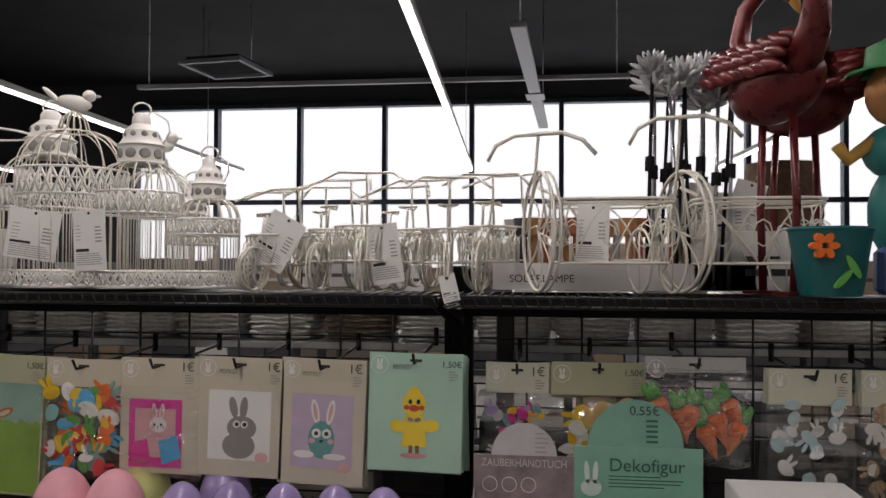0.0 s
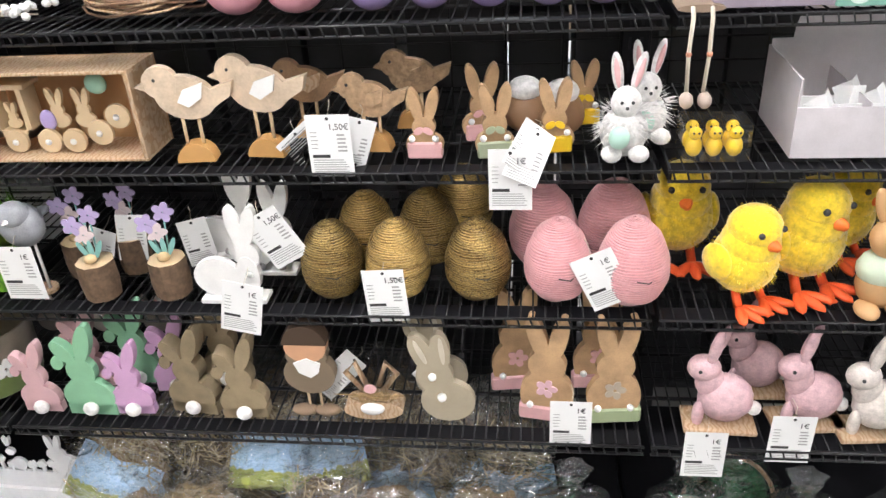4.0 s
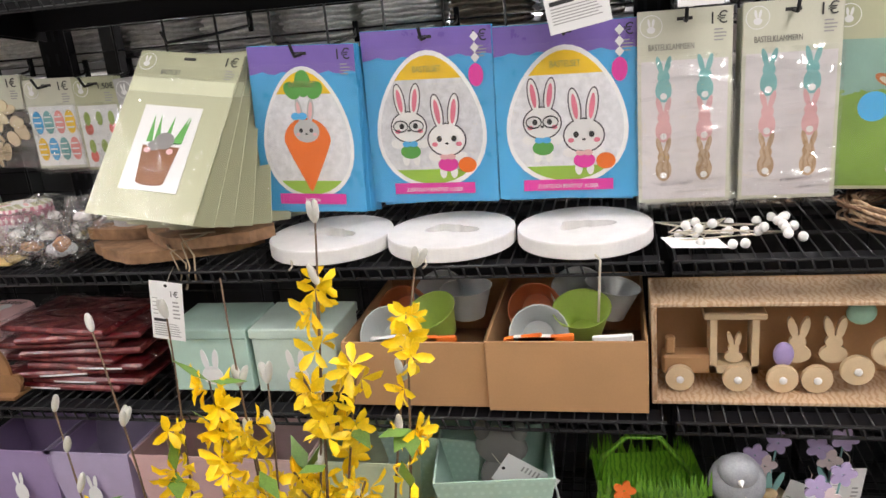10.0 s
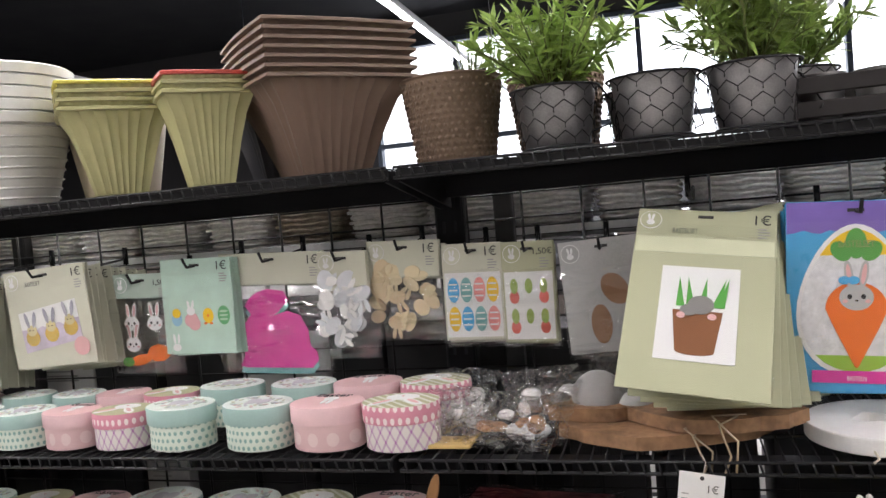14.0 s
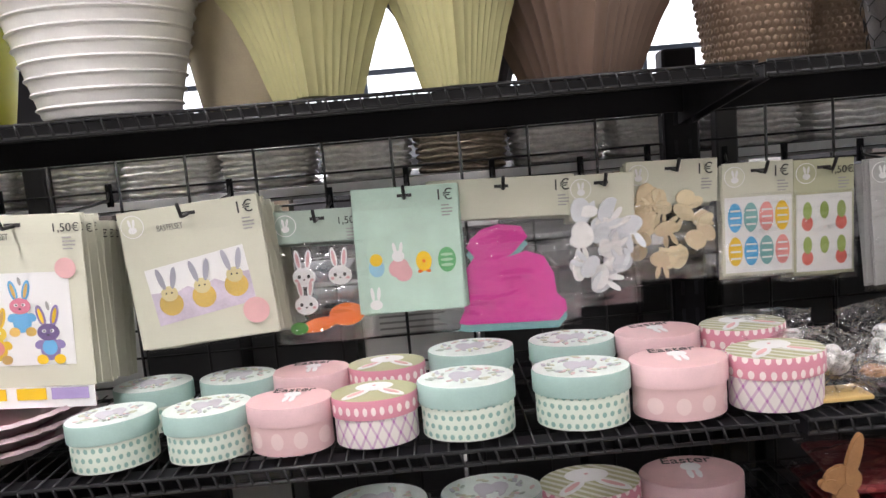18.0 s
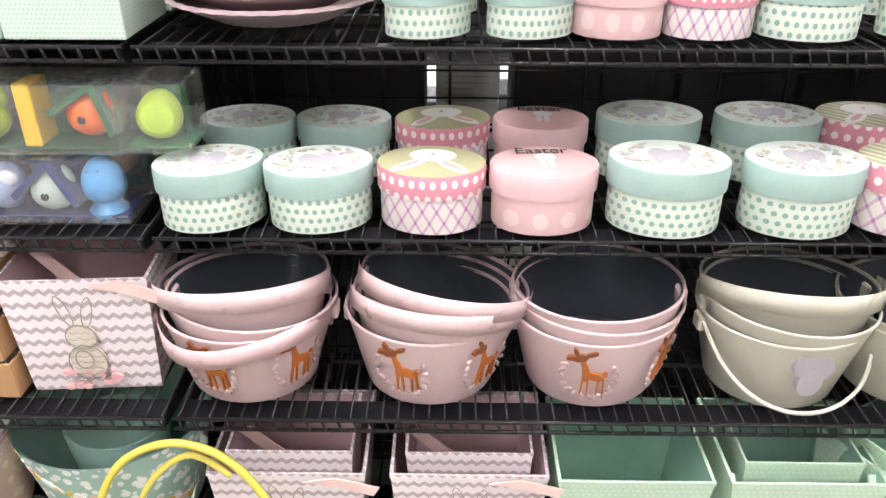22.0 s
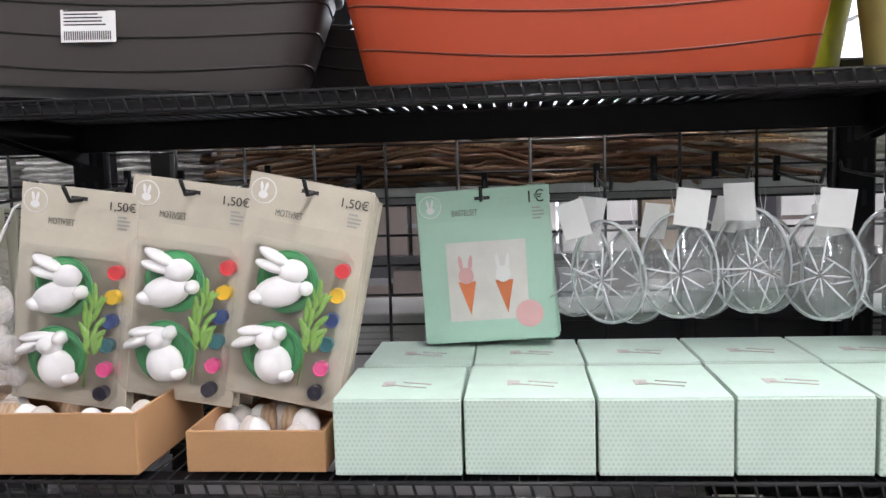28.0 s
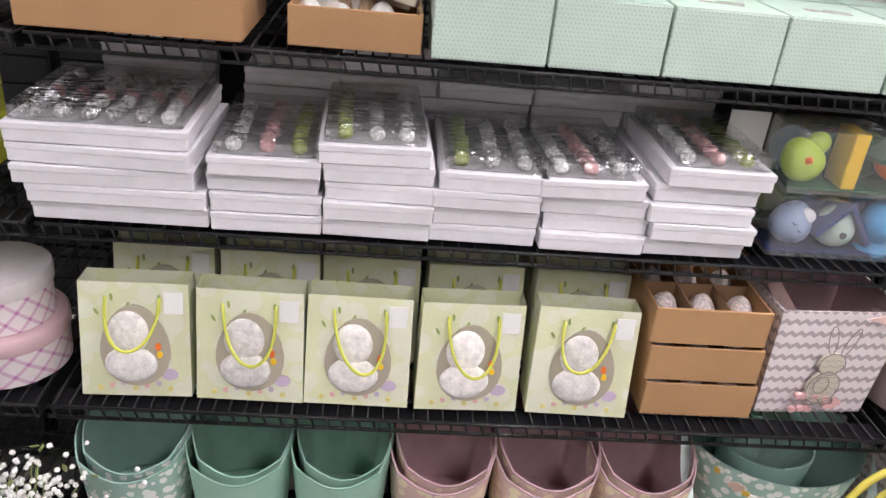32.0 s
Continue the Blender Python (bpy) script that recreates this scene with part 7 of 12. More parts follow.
def cup_fill(b, w, d, h):
    for i, (a, y, t) in enumerate(((-0.2, 0.3, 60), (0.1, 0.35, 20), (0.25, 0.6, 0), (-0.25, 0.7, 70), (0.05, 0.75, 40))):
        n = Shape().lathe([(0.0, 0), (0.028, 0), (0.045, 0.055), (0.047, 0.055), (0.043, 0.05), (0.026, 0.004), (0, 0.004)], 22)
        part("plastic_cup", n.turn(pose(a * w, y * d, h * 0.72, t, rng.uniform(-20, 20), 0)), CUPC[i % 4], b)
    for i in range(5):
        part("paper_stick", Shape().box(-0.03, 0.03, -0.004, 0.004, 0, 0.012, 0.002).turn(pose(rng.uniform(-0.3, 0.3) * w, 0.02, h - 0.01, 0, rng.uniform(-8, 8), 0)), rng.choice([PAPER, ORANGE]), b)


open_tray("open cardboard tray of bright plastic cups", -1.402, 0.01, Z3, 0.242, 0.3, 0.118, cup_fill)
open_tray("open cardboard tray of bright plastic cups", -1.621 - 0.02, 0.02, Z3, 0.235, 0.3, 0.112, cup_fill)
for x, col, lab in ((-2.02, paint((0.42, 0.6, 0.52), 0.5), "mint paper box with a white rabbit print"), (-1.86, paint((0.5, 0.62, 0.55), 0.5), "mint paper box in film with a rabbit print")):
    b = thing("paper_box", lab, "box", "paper gift boxes", (x, 0.06, Z3))
    part("box_body", Shape().box(-0.075, 0.075, 0, 0.12, 0, 0.1, 0.002), col, b)
    part("lid", Shape().box(-0.078, 0.078, -0.003, 0.123, 0.1, 0.118, 0.002), col, b)
    g = Shape()
    for o in (oval(0, 0.03, 0.02, 0.018), oval(-0.01, 0.06, 0.006, 0.02, 8), oval(0.01, 0.06, 0.006, 0.02, -8)):
        g.slab(o, -0.001, 0)
    part("rabbit_print", g, PAPER, b)
REDP = material("red_checked_paper", (0.11, 0.006, 0.01), 0.35, 0.0, 0.5, 30, 0.3, pattern=blots((0.2, 0.04, 0.035), 45.0, 0.62))
for i in range(9):
    b = thing("red_pack", "flat red film pack lying in a pile", "pack", "red film packs", (-2.32 + 0.05 * (i % 2), 0.05, Z3 + 0.014 * i), (0, 0, rng.uniform(-8, 8)))
    part("pack_body", Shape().box(-0.12, 0.12, 0, 0.16, 0, 0.012, 0.004), REDP, b)
    if i < 4:
        part("white_stripe", Shape().box(-0.1 + 0.03 * i, -0.01 + 0.03 * i, -0.0012, 0.0, 0.003, 0.006), PAPER, b)
    part("film_wrap", Shape().sheet(-0.13, 0.13, 0.0, 0.165, 0.0, 14, 10, 0.005, 0.006, i + 3.0, 50.0).turn(pose(0, 0, 0.013, -90, 0, 0)), BAGFILM, b)
kr = Shape()
for o in (oval(0.0, 0.05, 0.036, 0.052, 6), oval(0.022, 0.02, 0.03, 0.022), oval(-0.008, 0.115, 0.017, 0.03), oval(-0.012, 0.15, 0.024, 0.02), oval(-0.03, 0.146, 0.012, 0.008), oval(0.002, 0.178, 0.008, 0.034, -16), oval(0.044, 0.03, 0.012, 0.012)):
    kr.slab(o, -0.0004 * (len(kr.v) % 7), 0.006 + 0.0004 * (len(kr.f) % 5))
kr.box(-0.04, 0.05, -0.02, 0.03, 0.0, 0.006)
solid("card_rabbit", [(kr, paint((0.26, 0.13, 0.05), 0.7, vary=0.25))], "flat brown card rabbit standing on the shelf", "rabbit figure", at=(-2.445, 0.03, Z3))

# fourth bay, third level
WCART = paint((0.72, 0.7, 0.73), 0.5)


def egg_carton_box(x, y, z, w, colors, window=True, turn=0.0, d=0.225):
    b = thing("flat_gift_box", "flat white box with a clear lid over small eggs" if window else "flat white cardboard box in a stack", "box", "flat white egg boxes", (x, y, z), (0, 0, turn))
    part("tray", Shape().box(-w / 2, w / 2, 0, d, 0, 0.0245, 0.0015), WCART, b)
    part("lid_edge", Shape().box(-w / 2 - 0.001, w / 2 + 0.001, -0.001, d + 0.001, 0.0165, 0.0255, 0.001), WCART, b)
    if window:
        part("well", Shape().box(-w / 2 + 0.012, w / 2 - 0.012, 0.012, d - 0.012, 0.0255, 0.0262), paint((0.26, 0.26, 0.27), 0.5), b)
        n = len(colors)
        for k, m in enumerate(colors):
            for i in range(7):
                part("small_egg", Shape().ball(-w / 2 + 0.03 + (w - 0.06) * k / max(1, n - 1) + rng.uniform(-0.002, 0.002), 0.03 + (d - 0.06) * i / 6, 0.033, min(0.016, 0.31 * (w - 0.04) / n), 0.012, 0.01, 10, 6), m if n < 5 or i == 3 else EW, b)
        part("clear_lid", Shape().box(-w / 2 + 0.006, w / 2 - 0.006, 0.006, d - 0.006, 0.026, 0.046, 0.002), FILM2, b)
    return b


EP, EG, EW = paint((0.62, 0.36, 0.36), 0.5), paint((0.28, 0.34, 0.09), 0.5), paint((0.52, 0.52, 0.52), 0.5, vary=0.9, scale=260.0)
plain_c = egg_carton_box(-9, 3, 0.7, 0.144, (), False, d=0.1)
plain_a, plain_b = egg_carton_box(-9, 3, 0.5, 0.143, (), False), egg_carton_box(-9, 3, 0.6, 0.222, (), False)
STACKS = ((-4.116, 4, 0.142, (EW, EP, EG)), (-4.262, 3, 0.142, (EW, EP, EW)), (-4.408, 3, 0.142, (EG, EW, EW)), (-4.554, 4, 0.142, (EG, EW, EW)), (-4.7, 3, 0.142, (EW, EP, EG)))
moved = False
for x, n, w, cols in STACKS:
    for i in range(n):
        m = pose(x + rng.uniform(-0.005, 0.005), rng.uniform(-0.008, 0.008), Z3 + 0.0262 * i, 0, 0, rng.uniform(-1.5, 1.5))
        if not moved:
            plain_a.matrix_basis, moved = seated("flat_gift_box", m), True
        else:
            again(plain_a, m)
    egg_carton_box(x + rng.uniform(-0.01, 0.015), -0.005, Z3 + 0.0262 * n, w, cols, True, rng.uniform(-3, 3))
    for i in range(n + 3):
        m = pose(x + 0.01 + rng.uniform(-0.006, 0.006), 0.235, Z3 + 0.0262 * i, 0, 0, rng.uniform(-2, 2))
        if i == 0 and x == STACKS[0][0]:
            plain_c.matrix_basis = seated("flat_gift_box", m)
        else:
            again(plain_c, m)
plain_b.matrix_basis = seated("flat_gift_box", pose(-4.885, 0.0, Z3))
for i in range(1, 4):
    again(plain_b, pose(-4.888 + rng.uniform(-0.008, 0.008) - 0.012 * (i > 1), rng.uniform(-0.01, 0.004), Z3 + 0.0262 * i, 0, 0, rng.uniform(-2, 2)))
egg_carton_box(-4.905, -0.005, Z3 + 0.105, 0.222, (EP,) * 6, True, 1.0)
for i in range(7):
    again(plain_c, pose(-4.9, 0.235, Z3 + 0.0262 * i, 0, 0, rng.uniform(-2, 2)))


def bright_pack(x, y, z, label, items, w=0.224, felt=(0.03, 0.16, 0.06)):
    """A clear box of painted eggs; each item is (place, height, paint, kind, tilt)."""
    b = thing("egg_figure_pack", label, "toy", "clear packs of egg figures", (x, y, z))
    for dx, dz, m, kind, tilt in items:
        if kind == "block":
            part("card_block", Shape().box(dx - 0.011, dx + 0.011, 0.02, 0.07, 0.004, 0.086, 0.002), m, b)
            continue
        place = pose(dx, 0.042, dz + 0.034, -10, tilt, 0)
        egg = part("egg_figure", Shape().egg(0, 0, -0.031, 0.029, 0.064, 20, 12).turn(place), m, b)
        if kind == "bird":
            part("beak", Shape().lathe([(0.006, 0), (0.0, 0.012)], 10).turn(place @ pose(0, -0.028, 0.004, 90, 0, 0)), ORANGE, egg)
            part("tail", Shape().ball(0.028, 0, 0.012, 0.018, 0.014, 0.016, 12, 7).turn(place), m, egg)
        elif kind == "spot":
            part("white_spot", Shape().ball(0.006, -0.016, 0.018, 0.013, 0.01, 0.011, 12, 7).turn(place), paint((0.75, 0.77, 0.8), 0.35), egg)
            part("closed_eyes", Shape().tube([(-0.014, -0.025, 0.0), (-0.011, -0.0275, -0.002), (-0.008, -0.028, 0.0)], 0.0008, 4).tube([(-0.003, -0.0288, -0.006), (0.0, -0.029, -0.008), (0.003, -0.0288, -0.006)], 0.0008, 4).turn(place), INK, egg)
        elif kind == "hood":
            part("nest_hole", Shape().lathe([(0.0055, -0.0006), (0.0055, 0.0), (0, 0.0006)], 14).turn(place @ pose(0, -0.0288, -0.008, 90, 0, 0)), INK, egg)
            hood = paint(felt, 0.85, sheen=0.4)
            part("felt_roof", Shape().add([(-0.044, -0.03, -0.012), (-0.038, -0.03, -0.018), (0, -0.03, 0.03), (0, -0.03, 0.042), (0.044, -0.03, -0.012), (0.038, -0.03, -0.018), (-0.044, 0.03, -0.012), (-0.038, 0.03, -0.018), (0, 0.03, 0.03), (0, 0.03, 0.042), (0.044, 0.03, -0.012), (0.038, 0.03, -0.018)], [(0, 1, 2, 3), (3, 2, 5, 4), (6, 9, 8, 7), (9, 10, 11, 8), (0, 3, 9, 6), (3, 4, 10, 9), (1, 7, 8, 2), (2, 8, 11, 5), (0, 6, 7, 1), (4, 5, 11, 10)]).turn(place), hood, egg)
        elif kind == "feet":
            part("feet", Shape().lathe([(0.0, 0.0), (0.024, 0.0), (0.026, 0.006), (0.02, 0.012), (0.018, 0.02)], 18, x=dx, y=0.042), m, egg)
            part("eyes", Shape().tube([(-0.006, -0.0265, 0.016), (-0.009, -0.0255, 0.0185)], 0.0009, 4).tube([(0.006, -0.0265, 0.016), (0.009, -0.0255, 0.0185)], 0.0009, 4).turn(place), INK, egg)
        elif kind == "disc":
            part("face_disc", Shape().lathe([(0.019, -0.001), (0.02, 0.001), (0.0, 0.003)], 20).turn(place @ pose(0.004, -0.024, 0, 90, 0, 10)), m, egg)
    part("clear_box", Shape().box(-w / 2, w / 2, 0.0, 0.09, 0.0, 0.09, 0.003), SHELL, b)
    part("felt_ground", Shape().box(-w * 0.45, w * 0.45, 0.02, 0.086, 0.001, 0.004), paint(felt, 0.8), b)
    part("felt_back", Shape().sheet(-w * 0.2, w * 0.32, 0.004, 0.07, 0.076, 8, 6, 0.006, 0.004, x * 9, 60.0), paint(felt, 0.85, sheen=0.3), b)
    return b


LIMEP, BLUEP = paint((0.42, 0.58, 0.06), 0.35), paint((0.12, 0.38, 0.65), 0.35)
NAVY, ORANGEP = (0.012, 0.03, 0.14), paint((0.8, 0.16, 0.02), 0.4)
bright_pack(-3.89, 0.02, Z3, "clear pack of blue eggs and a navy felt nest house", ((-0.066, 0.004, paint((0.33, 0.42, 0.6), 0.3), "spot", 24), (0.0, 0.003, paint((0.5, 0.62, 0.56), 0.3), "hood", 8), (0.068, 0.012, paint((0.08, 0.36, 0.68), 0.4), "feet", -6)), felt=NAVY)
bright_pack(-3.885, 0.03, Z3 + 0.093, "clear pack of lime and orange egg figures", ((-0.078, 0.003, LIMEP, "bird", -32), (-0.012, 0.0, YELLOW, "block", 0), (0.062, 0.012, ORANGEP, "hood", 20)), felt=(0.02, 0.1, 0.035))
bright_pack(-3.87, 0.15, Z3 + 0.07, "clear pack of blue, pink and green egg figures", ((-0.05, 0.01, BLUEP, "spot", 40), (0.02, 0.012, MAGENTA, "", -50), (0.075, 0.006, LIMEP, "bird", 15)))
bright_pack(-3.885, 0.13, Z3, "clear pack of green egg figures at the back", ((-0.06, 0.008, LIMEP, "", 30), (0.04, 0.008, ORANGE, "", -20)))
bright_pack(-3.735, 0.03, Z3 + 0.095, "small clear pack with a lime bird egg", ((0.0, 0.006, LIMEP, "disc", 12),), 0.09)
blk = thing("leaning_card", "pale card leaning behind the egg packs", "card", at=(-4.02, 0.14, Z3 + 0.1))
part("card", Shape().box(-0.03, 0.03, 0, 0.002, 0, 0.075), PAPER, blk)
part("card_holder", Shape().box(-0.02, 0.02, 0.002, 0.03, -0.1, 0.05, 0.002), BLACK, blk)

# second level figures
GOLDS = "cord wrapped eggs"
for i, (x, y, s, m) in enumerate(((-0.572, 0.06, 1.02, 0), (-0.452, 0.06, 1.04, 0), (-0.307, 0.06, 1.05, 0), (-0.53, 0.18, 1.02, 0), (-0.41, 0.18, 1.05, 0), (-0.35, 0.29, 1.05, 0), (-0.166, 0.06, 1.05, 1), (-0.037, 0.05, 1.1, 1), (-0.19, 0.17, 1.15, 1), (-0.06, 0.17, 1.2, 1))):
    e = thing("cord_egg", ("gold cord wrapped egg standing on the shelf", "pink yarn wrapped egg standing on the shelf")[m], "egg", GOLDS, (x, y, Z2))
    mat = (GOLD, PINKCORD)[m]
    g = Shape()
    for k in range(48):
        a0 = math.pi * (0.03 + 0.94 * k / 47)
        zz = 0.075 * s * (1 - math.cos(a0))
        rr = 0.055 * s * math.sin(a0) * (1 - 0.16 * (zz / (0.15 * s) - 0.5) * 2)
        g.tube([(rr * math.cos(b), rr * math.sin(b), zz + 0.0016 * math.sin(2 * b + 0.6 * k)) for b in (2 * math.pi * q / 22 for q in range(22))], 0.0017, 4, True)
    tagged(part("cord_winding", g, mat, e), "fine wound cord", kind="stuff")
    part("egg_core", Shape().egg(0, 0, 0, 0.0545 * s, 0.15 * s, 22, 12), mat, e)
    part("hang_string", Shape().tube([(0, -0.058 * s, 0.07 * s), (0.02, -0.056 * s, 0.066 * s), (0.05 * s, -0.02, 0.07 * s)], 0.0012), INK, e)
for i, (x, y, z, turn) in enumerate((((-0.166) + 0.05, -0.02, 0.895, (0, -26, 0)), (-0.69, 0.0, 0.96, (0, -30, 0)), (-0.72, -0.025, 0.84, (0, 12, 0)), (-0.47, -0.018, 0.865, (0, -3, 0)))):
    hang_tag(x, y, z, price="1,50€" if i % 2 else "1€", turn=turn)
for i, (x, y) in enumerate(((-1.027, 0.05), (-0.890, 0.06), (-1.1, 0.13), (-1.0, 0.15))):
    l = thing("log_flowers", "small bark log with felt flowers and a bird", "decoration", "bark logs with flowers", (x, y, Z2), (0, 0, rng.uniform(-20, 20)))
    part("log", Shape().lathe([(0.0, 0.0), (0.033, 0.0), (0.036, 0.03), (0.034, 0.075)], 18, flute=(7, 0.04)), BARK, l)
    part("cut_face", Shape().lathe([(0.034, 0.0745), (0.0, 0.0755)], 18, flute=(7, 0.04)), PLY, l)
    for k, (a, h, m) in enumerate(((-0.02, 0.15, paint((0.42, 0.34, 0.55), 0.6)), (0.015, 0.17, paint((0.42, 0.34, 0.55), 0.6)), (-0.005, 0.13, paint((0.66, 0.55, 0.55), 0.6)))):
        part("stem", Shape().tube([(a * 0.3, 0.01, 0.075), (a, 0.0, h)], 0.0018), paint((0.2, 0.42, 0.4), 0.6), l)
        g = Shape()
        for q in range(5):
            g.slab(oval(a + 0.011 * math.cos(q * 1.257), h + 0.011 * math.sin(q * 1.257), 0.0095, 0.007, q * 72), -0.003 - 0.0002 * q, 0.0)
        part("flower", g, m, l)
    for k in range(3):
        part("felt_leaf", Shape().slab(oval(-0.012 + 0.014 * k, 0.1, 0.005, 0.02, 25 - 25 * k), -0.006, -0.004), paint((0.22, 0.45, 0.42), 0.6), l)
    part("tiny_bird", Shape().ball(0.0, -0.014, 0.086, 0.013, 0.009, 0.009, 10, 6), paint((0.6, 0.45, 0.25), 0.6), l)
bd = thing("metal_bird", "grey round metal bird on two legs", "bird figure", at=(-1.155, 0.06, Z2))
part("body", Shape().ball(0, 0, 0.145, 0.042, 0.036, 0.044).ball(0, -0.012, 0.172, 0.03, 0.028, 0.026), paint((0.3, 0.31, 0.33), 0.45, vary=0.4), bd)
part("tail", Shape().ball(0.012, 0.042, 0.15, 0.014, 0.026, 0.008, 10, 6), paint((0.3, 0.31, 0.33), 0.45), bd)
for s in (-0.012, 0.012):
    part("leg", Shape().tube([(s, 0, 0.0), (s, 0, 0.105)], 0.0032), WHITE, bd)
part("beak", Shape().lathe([(0.006, 0), (0.0, 0.016)], 10).turn(pose(0.0, -0.036, 0.17, 90, 0, 0)), WHITE, bd)
part("base", Shape().lathe([(0, 0), (0.026, 0), (0.026, 0.006), (0, 0.006)], 16), WOOD, bd)
hang_tag(-1.15, -0.02, 0.905, 0.078, 0.112)
g, _ = flat_rabbit(0.2, 0.012, WHITE, [oval(-0.03, 0.04, 0.045, 0.04), oval(0.035, 0.085, 0.022, 0.026), oval(0.02, 0.145, 0.013, 0.042, 10), oval(0.045, 0.145, 0.013, 0.042, -14), oval(0.03, 0.045, 0.022, 0.04)])
bs = Shape().box(-0.065, 0.06, -0.02, 0.02, 0.0, 0.009, 0.001)
tl = Shape().ball(0.035, -0.012, 0.06, 0.008, 0.004, 0.008, 8, 5).ball(-0.01, -0.01, 0.014, 0.008, 0.006, 0.008, 8, 5).ball(0.03, -0.01, 0.014, 0.008, 0.006, 0.008, 8, 5)
wb = solid("white_rabbit", [(g.turn(Matrix.Translation((0, 0, 0.009))), WHITE), (bs, WHITE), (tl, PALEGREY)], "white painted wooden rabbit on a board", "rabbit figure", "white wooden rabbits", (-0.756, 0.04, Z2))
again(wb, pose(-0.756 + 0.03, 0.14, Z2))
again(wb, pose(-0.756 - 0.06, 0.2, Z2))


def chick(s):
    b = Shape().ball(0, 0, 0.075 * s, 0.054 * s, 0.05 * s, 0.056 * s, 22, 14).ball(0, -0.006 * s, 0.107 * s, 0.046 * s, 0.044 * s, 0.045 * s, 20, 12).ball(0, -0.01 * s, 0.134 * s, 0.041 * s, 0.041 * s, 0.036 * s, 20, 12).ball(-0.05 * s, 0.008, 0.08 * s, 0.012 * s, 0.03 * s, 0.03 * s).ball(0.05 * s, 0.008, 0.08 * s, 0.012 * s, 0.03 * s, 0.03 * s)
    f = Shape()
    r = random.Random(9)
    for i in range(900):
        a, c = r.uniform(0, 6.28), math.acos(r.uniform(-1, 1))
        d = Vector((math.sin(c) * math.cos(a), math.sin(c) * math.sin(a), math.cos(c)))
        top = i % 5 < 2
        o = Vector((0, -0.01 * s, 0.134 * s)) + d * 0.039 * s if top else Vector((0, 0, 0.077 * s)) + d * 0.053 * s
        side = d.cross(Vector((r.uniform(-1, 1), r.uniform(-1, 1), r.uniform(-1, 1)))).normalized() * 0.001
        f.add([o - side, o + side, o + d * 0.005 * s + Vector((0, 0, -0.003))], [(0, 1, 2)])
    eyes = Shape().ball(-0.022 * s, -0.045 * s, 0.14 * s, 0.005 * s, seg=10, rings=6).ball(0.022 * s, -0.045 * s, 0.14 * s, 0.005 * s, seg=10, rings=6)
    beak = Shape().lathe([(0.01 * s, 0), (0.006 * s, 0.012 * s), (0.0, 0.016 * s)], 10).turn(pose(0, -0.048 * s, 0.12 * s, 90, 0, 0))
    feet = Shape()
    for k in (-1, 1):
        for a in (-35, 0, 35):
            feet.ball(k * 0.024 * s + 0.026 * s * math.sin(radians(a)), -0.025 * s - 0.026 * s * math.cos(radians(a)), 0.007, 0.0095 * s, 0.028 * s, 0.007, 8, 5, Matrix.Rotation(radians(a), 3, "Z"))
        feet.tube([(k * 0.02 * s, -0.01, 0.03 * s), (k * 0.024 * s, -0.025 * s, 0.005)], 0.0075 * s)
    return [(b, PLUSH), (f, PLUSH), (eyes, INK), (beak, ORANGE), (feet, paint((0.75, 0.1, 0.02), 0.6))]


ch = solid("plush_chick", chick(1.1), "yellow plush chick with orange feet", "chick figure", "plush chicks", (0.150, 0.06, Z2), (0, 0, 32))
again(ch, pose(0.262, 0.11, Z2, 0, 0, 28) @ Matrix.Scale(1.14, 4))
again(ch, pose(0.06, 0.2, Z2 + 0.0, 0, 0, 0) @ Matrix.Scale(1.1, 4))
again(ch, pose(0.36, 0.22, Z2, 0, 0, 40))
SWE = paint((0.5, 0.3, 0.14), 0.6)
for k, (x, y) in enumerate(((0.37, 0.04), (0.5, 0.06))):
    solid("garden_rabbit", [(Shape().ball(0, 0, 0.05, 0.04, 0.035, 0.05).ball(0, -0.005, 0.135, 0.036, 0.032, 0.036).ball(-0.025, 0, 0.19, 0.012, 0.007, 0.035, m=Matrix.Rotation(-0.3, 3, "Y")).ball(0.025, 0, 0.19, 0.012, 0.007, 0.035, m=Matrix.Rotation(0.3, 3, "Y")).ball(-0.025, -0.03, 0.012, 0.02, 0.028, 0.012).ball(0.025, -0.03, 0.012, 0.02, 0.028, 0.012), SWE), (Shape().ball(0, 0, 0.075, 0.044, 0.038, 0.036), paint((0.5, 0.58, 0.45), 0.7)), (Shape().ball(-0.012, -0.033, 0.145, 0.004, seg=8, rings=5).ball(0.012, -0.033, 0.145, 0.004, seg=8, rings=5).ball(0, -0.038, 0.132, 0.005, seg=8, rings=5), INK)], "brown ceramic rabbit in a pale green sweater", "rabbit figure", "sweater rabbits", (x, y, Z2))

# second bay, second level: grass bag, mint planters, lilac boxes
gb = thing("grass_bag", "green gift bag printed with grass and an orange flower", "bag", at=(-1.285, 0.085, Z2), turn=(0, 0, 8))
GRS = material("grass_print", (0.14, 0.34, 0.02), 0.45, 0.0, 0.5, 40, 0.1, pattern=lines((0.06, 0.2, 0.01), 0.008, 0.35, 0, 0.02))
part("bag_body", Shape().add([(-0.05, -0.04, 0), (0.05, -0.04, 0), (0.05, 0.04, 0), (-0.05, 0.04, 0), (-0.082, -0.055, 0.14), (0.082, -0.055, 0.14), (0.082, 0.055, 0.14), (-0.082, 0.055, 0.14)], [(0, 1, 2, 3), (0, 4, 5, 1), (1, 5, 6, 2), (2, 6, 7, 3), (3, 7, 4, 0)]), GRS, gb)
g = Shape()
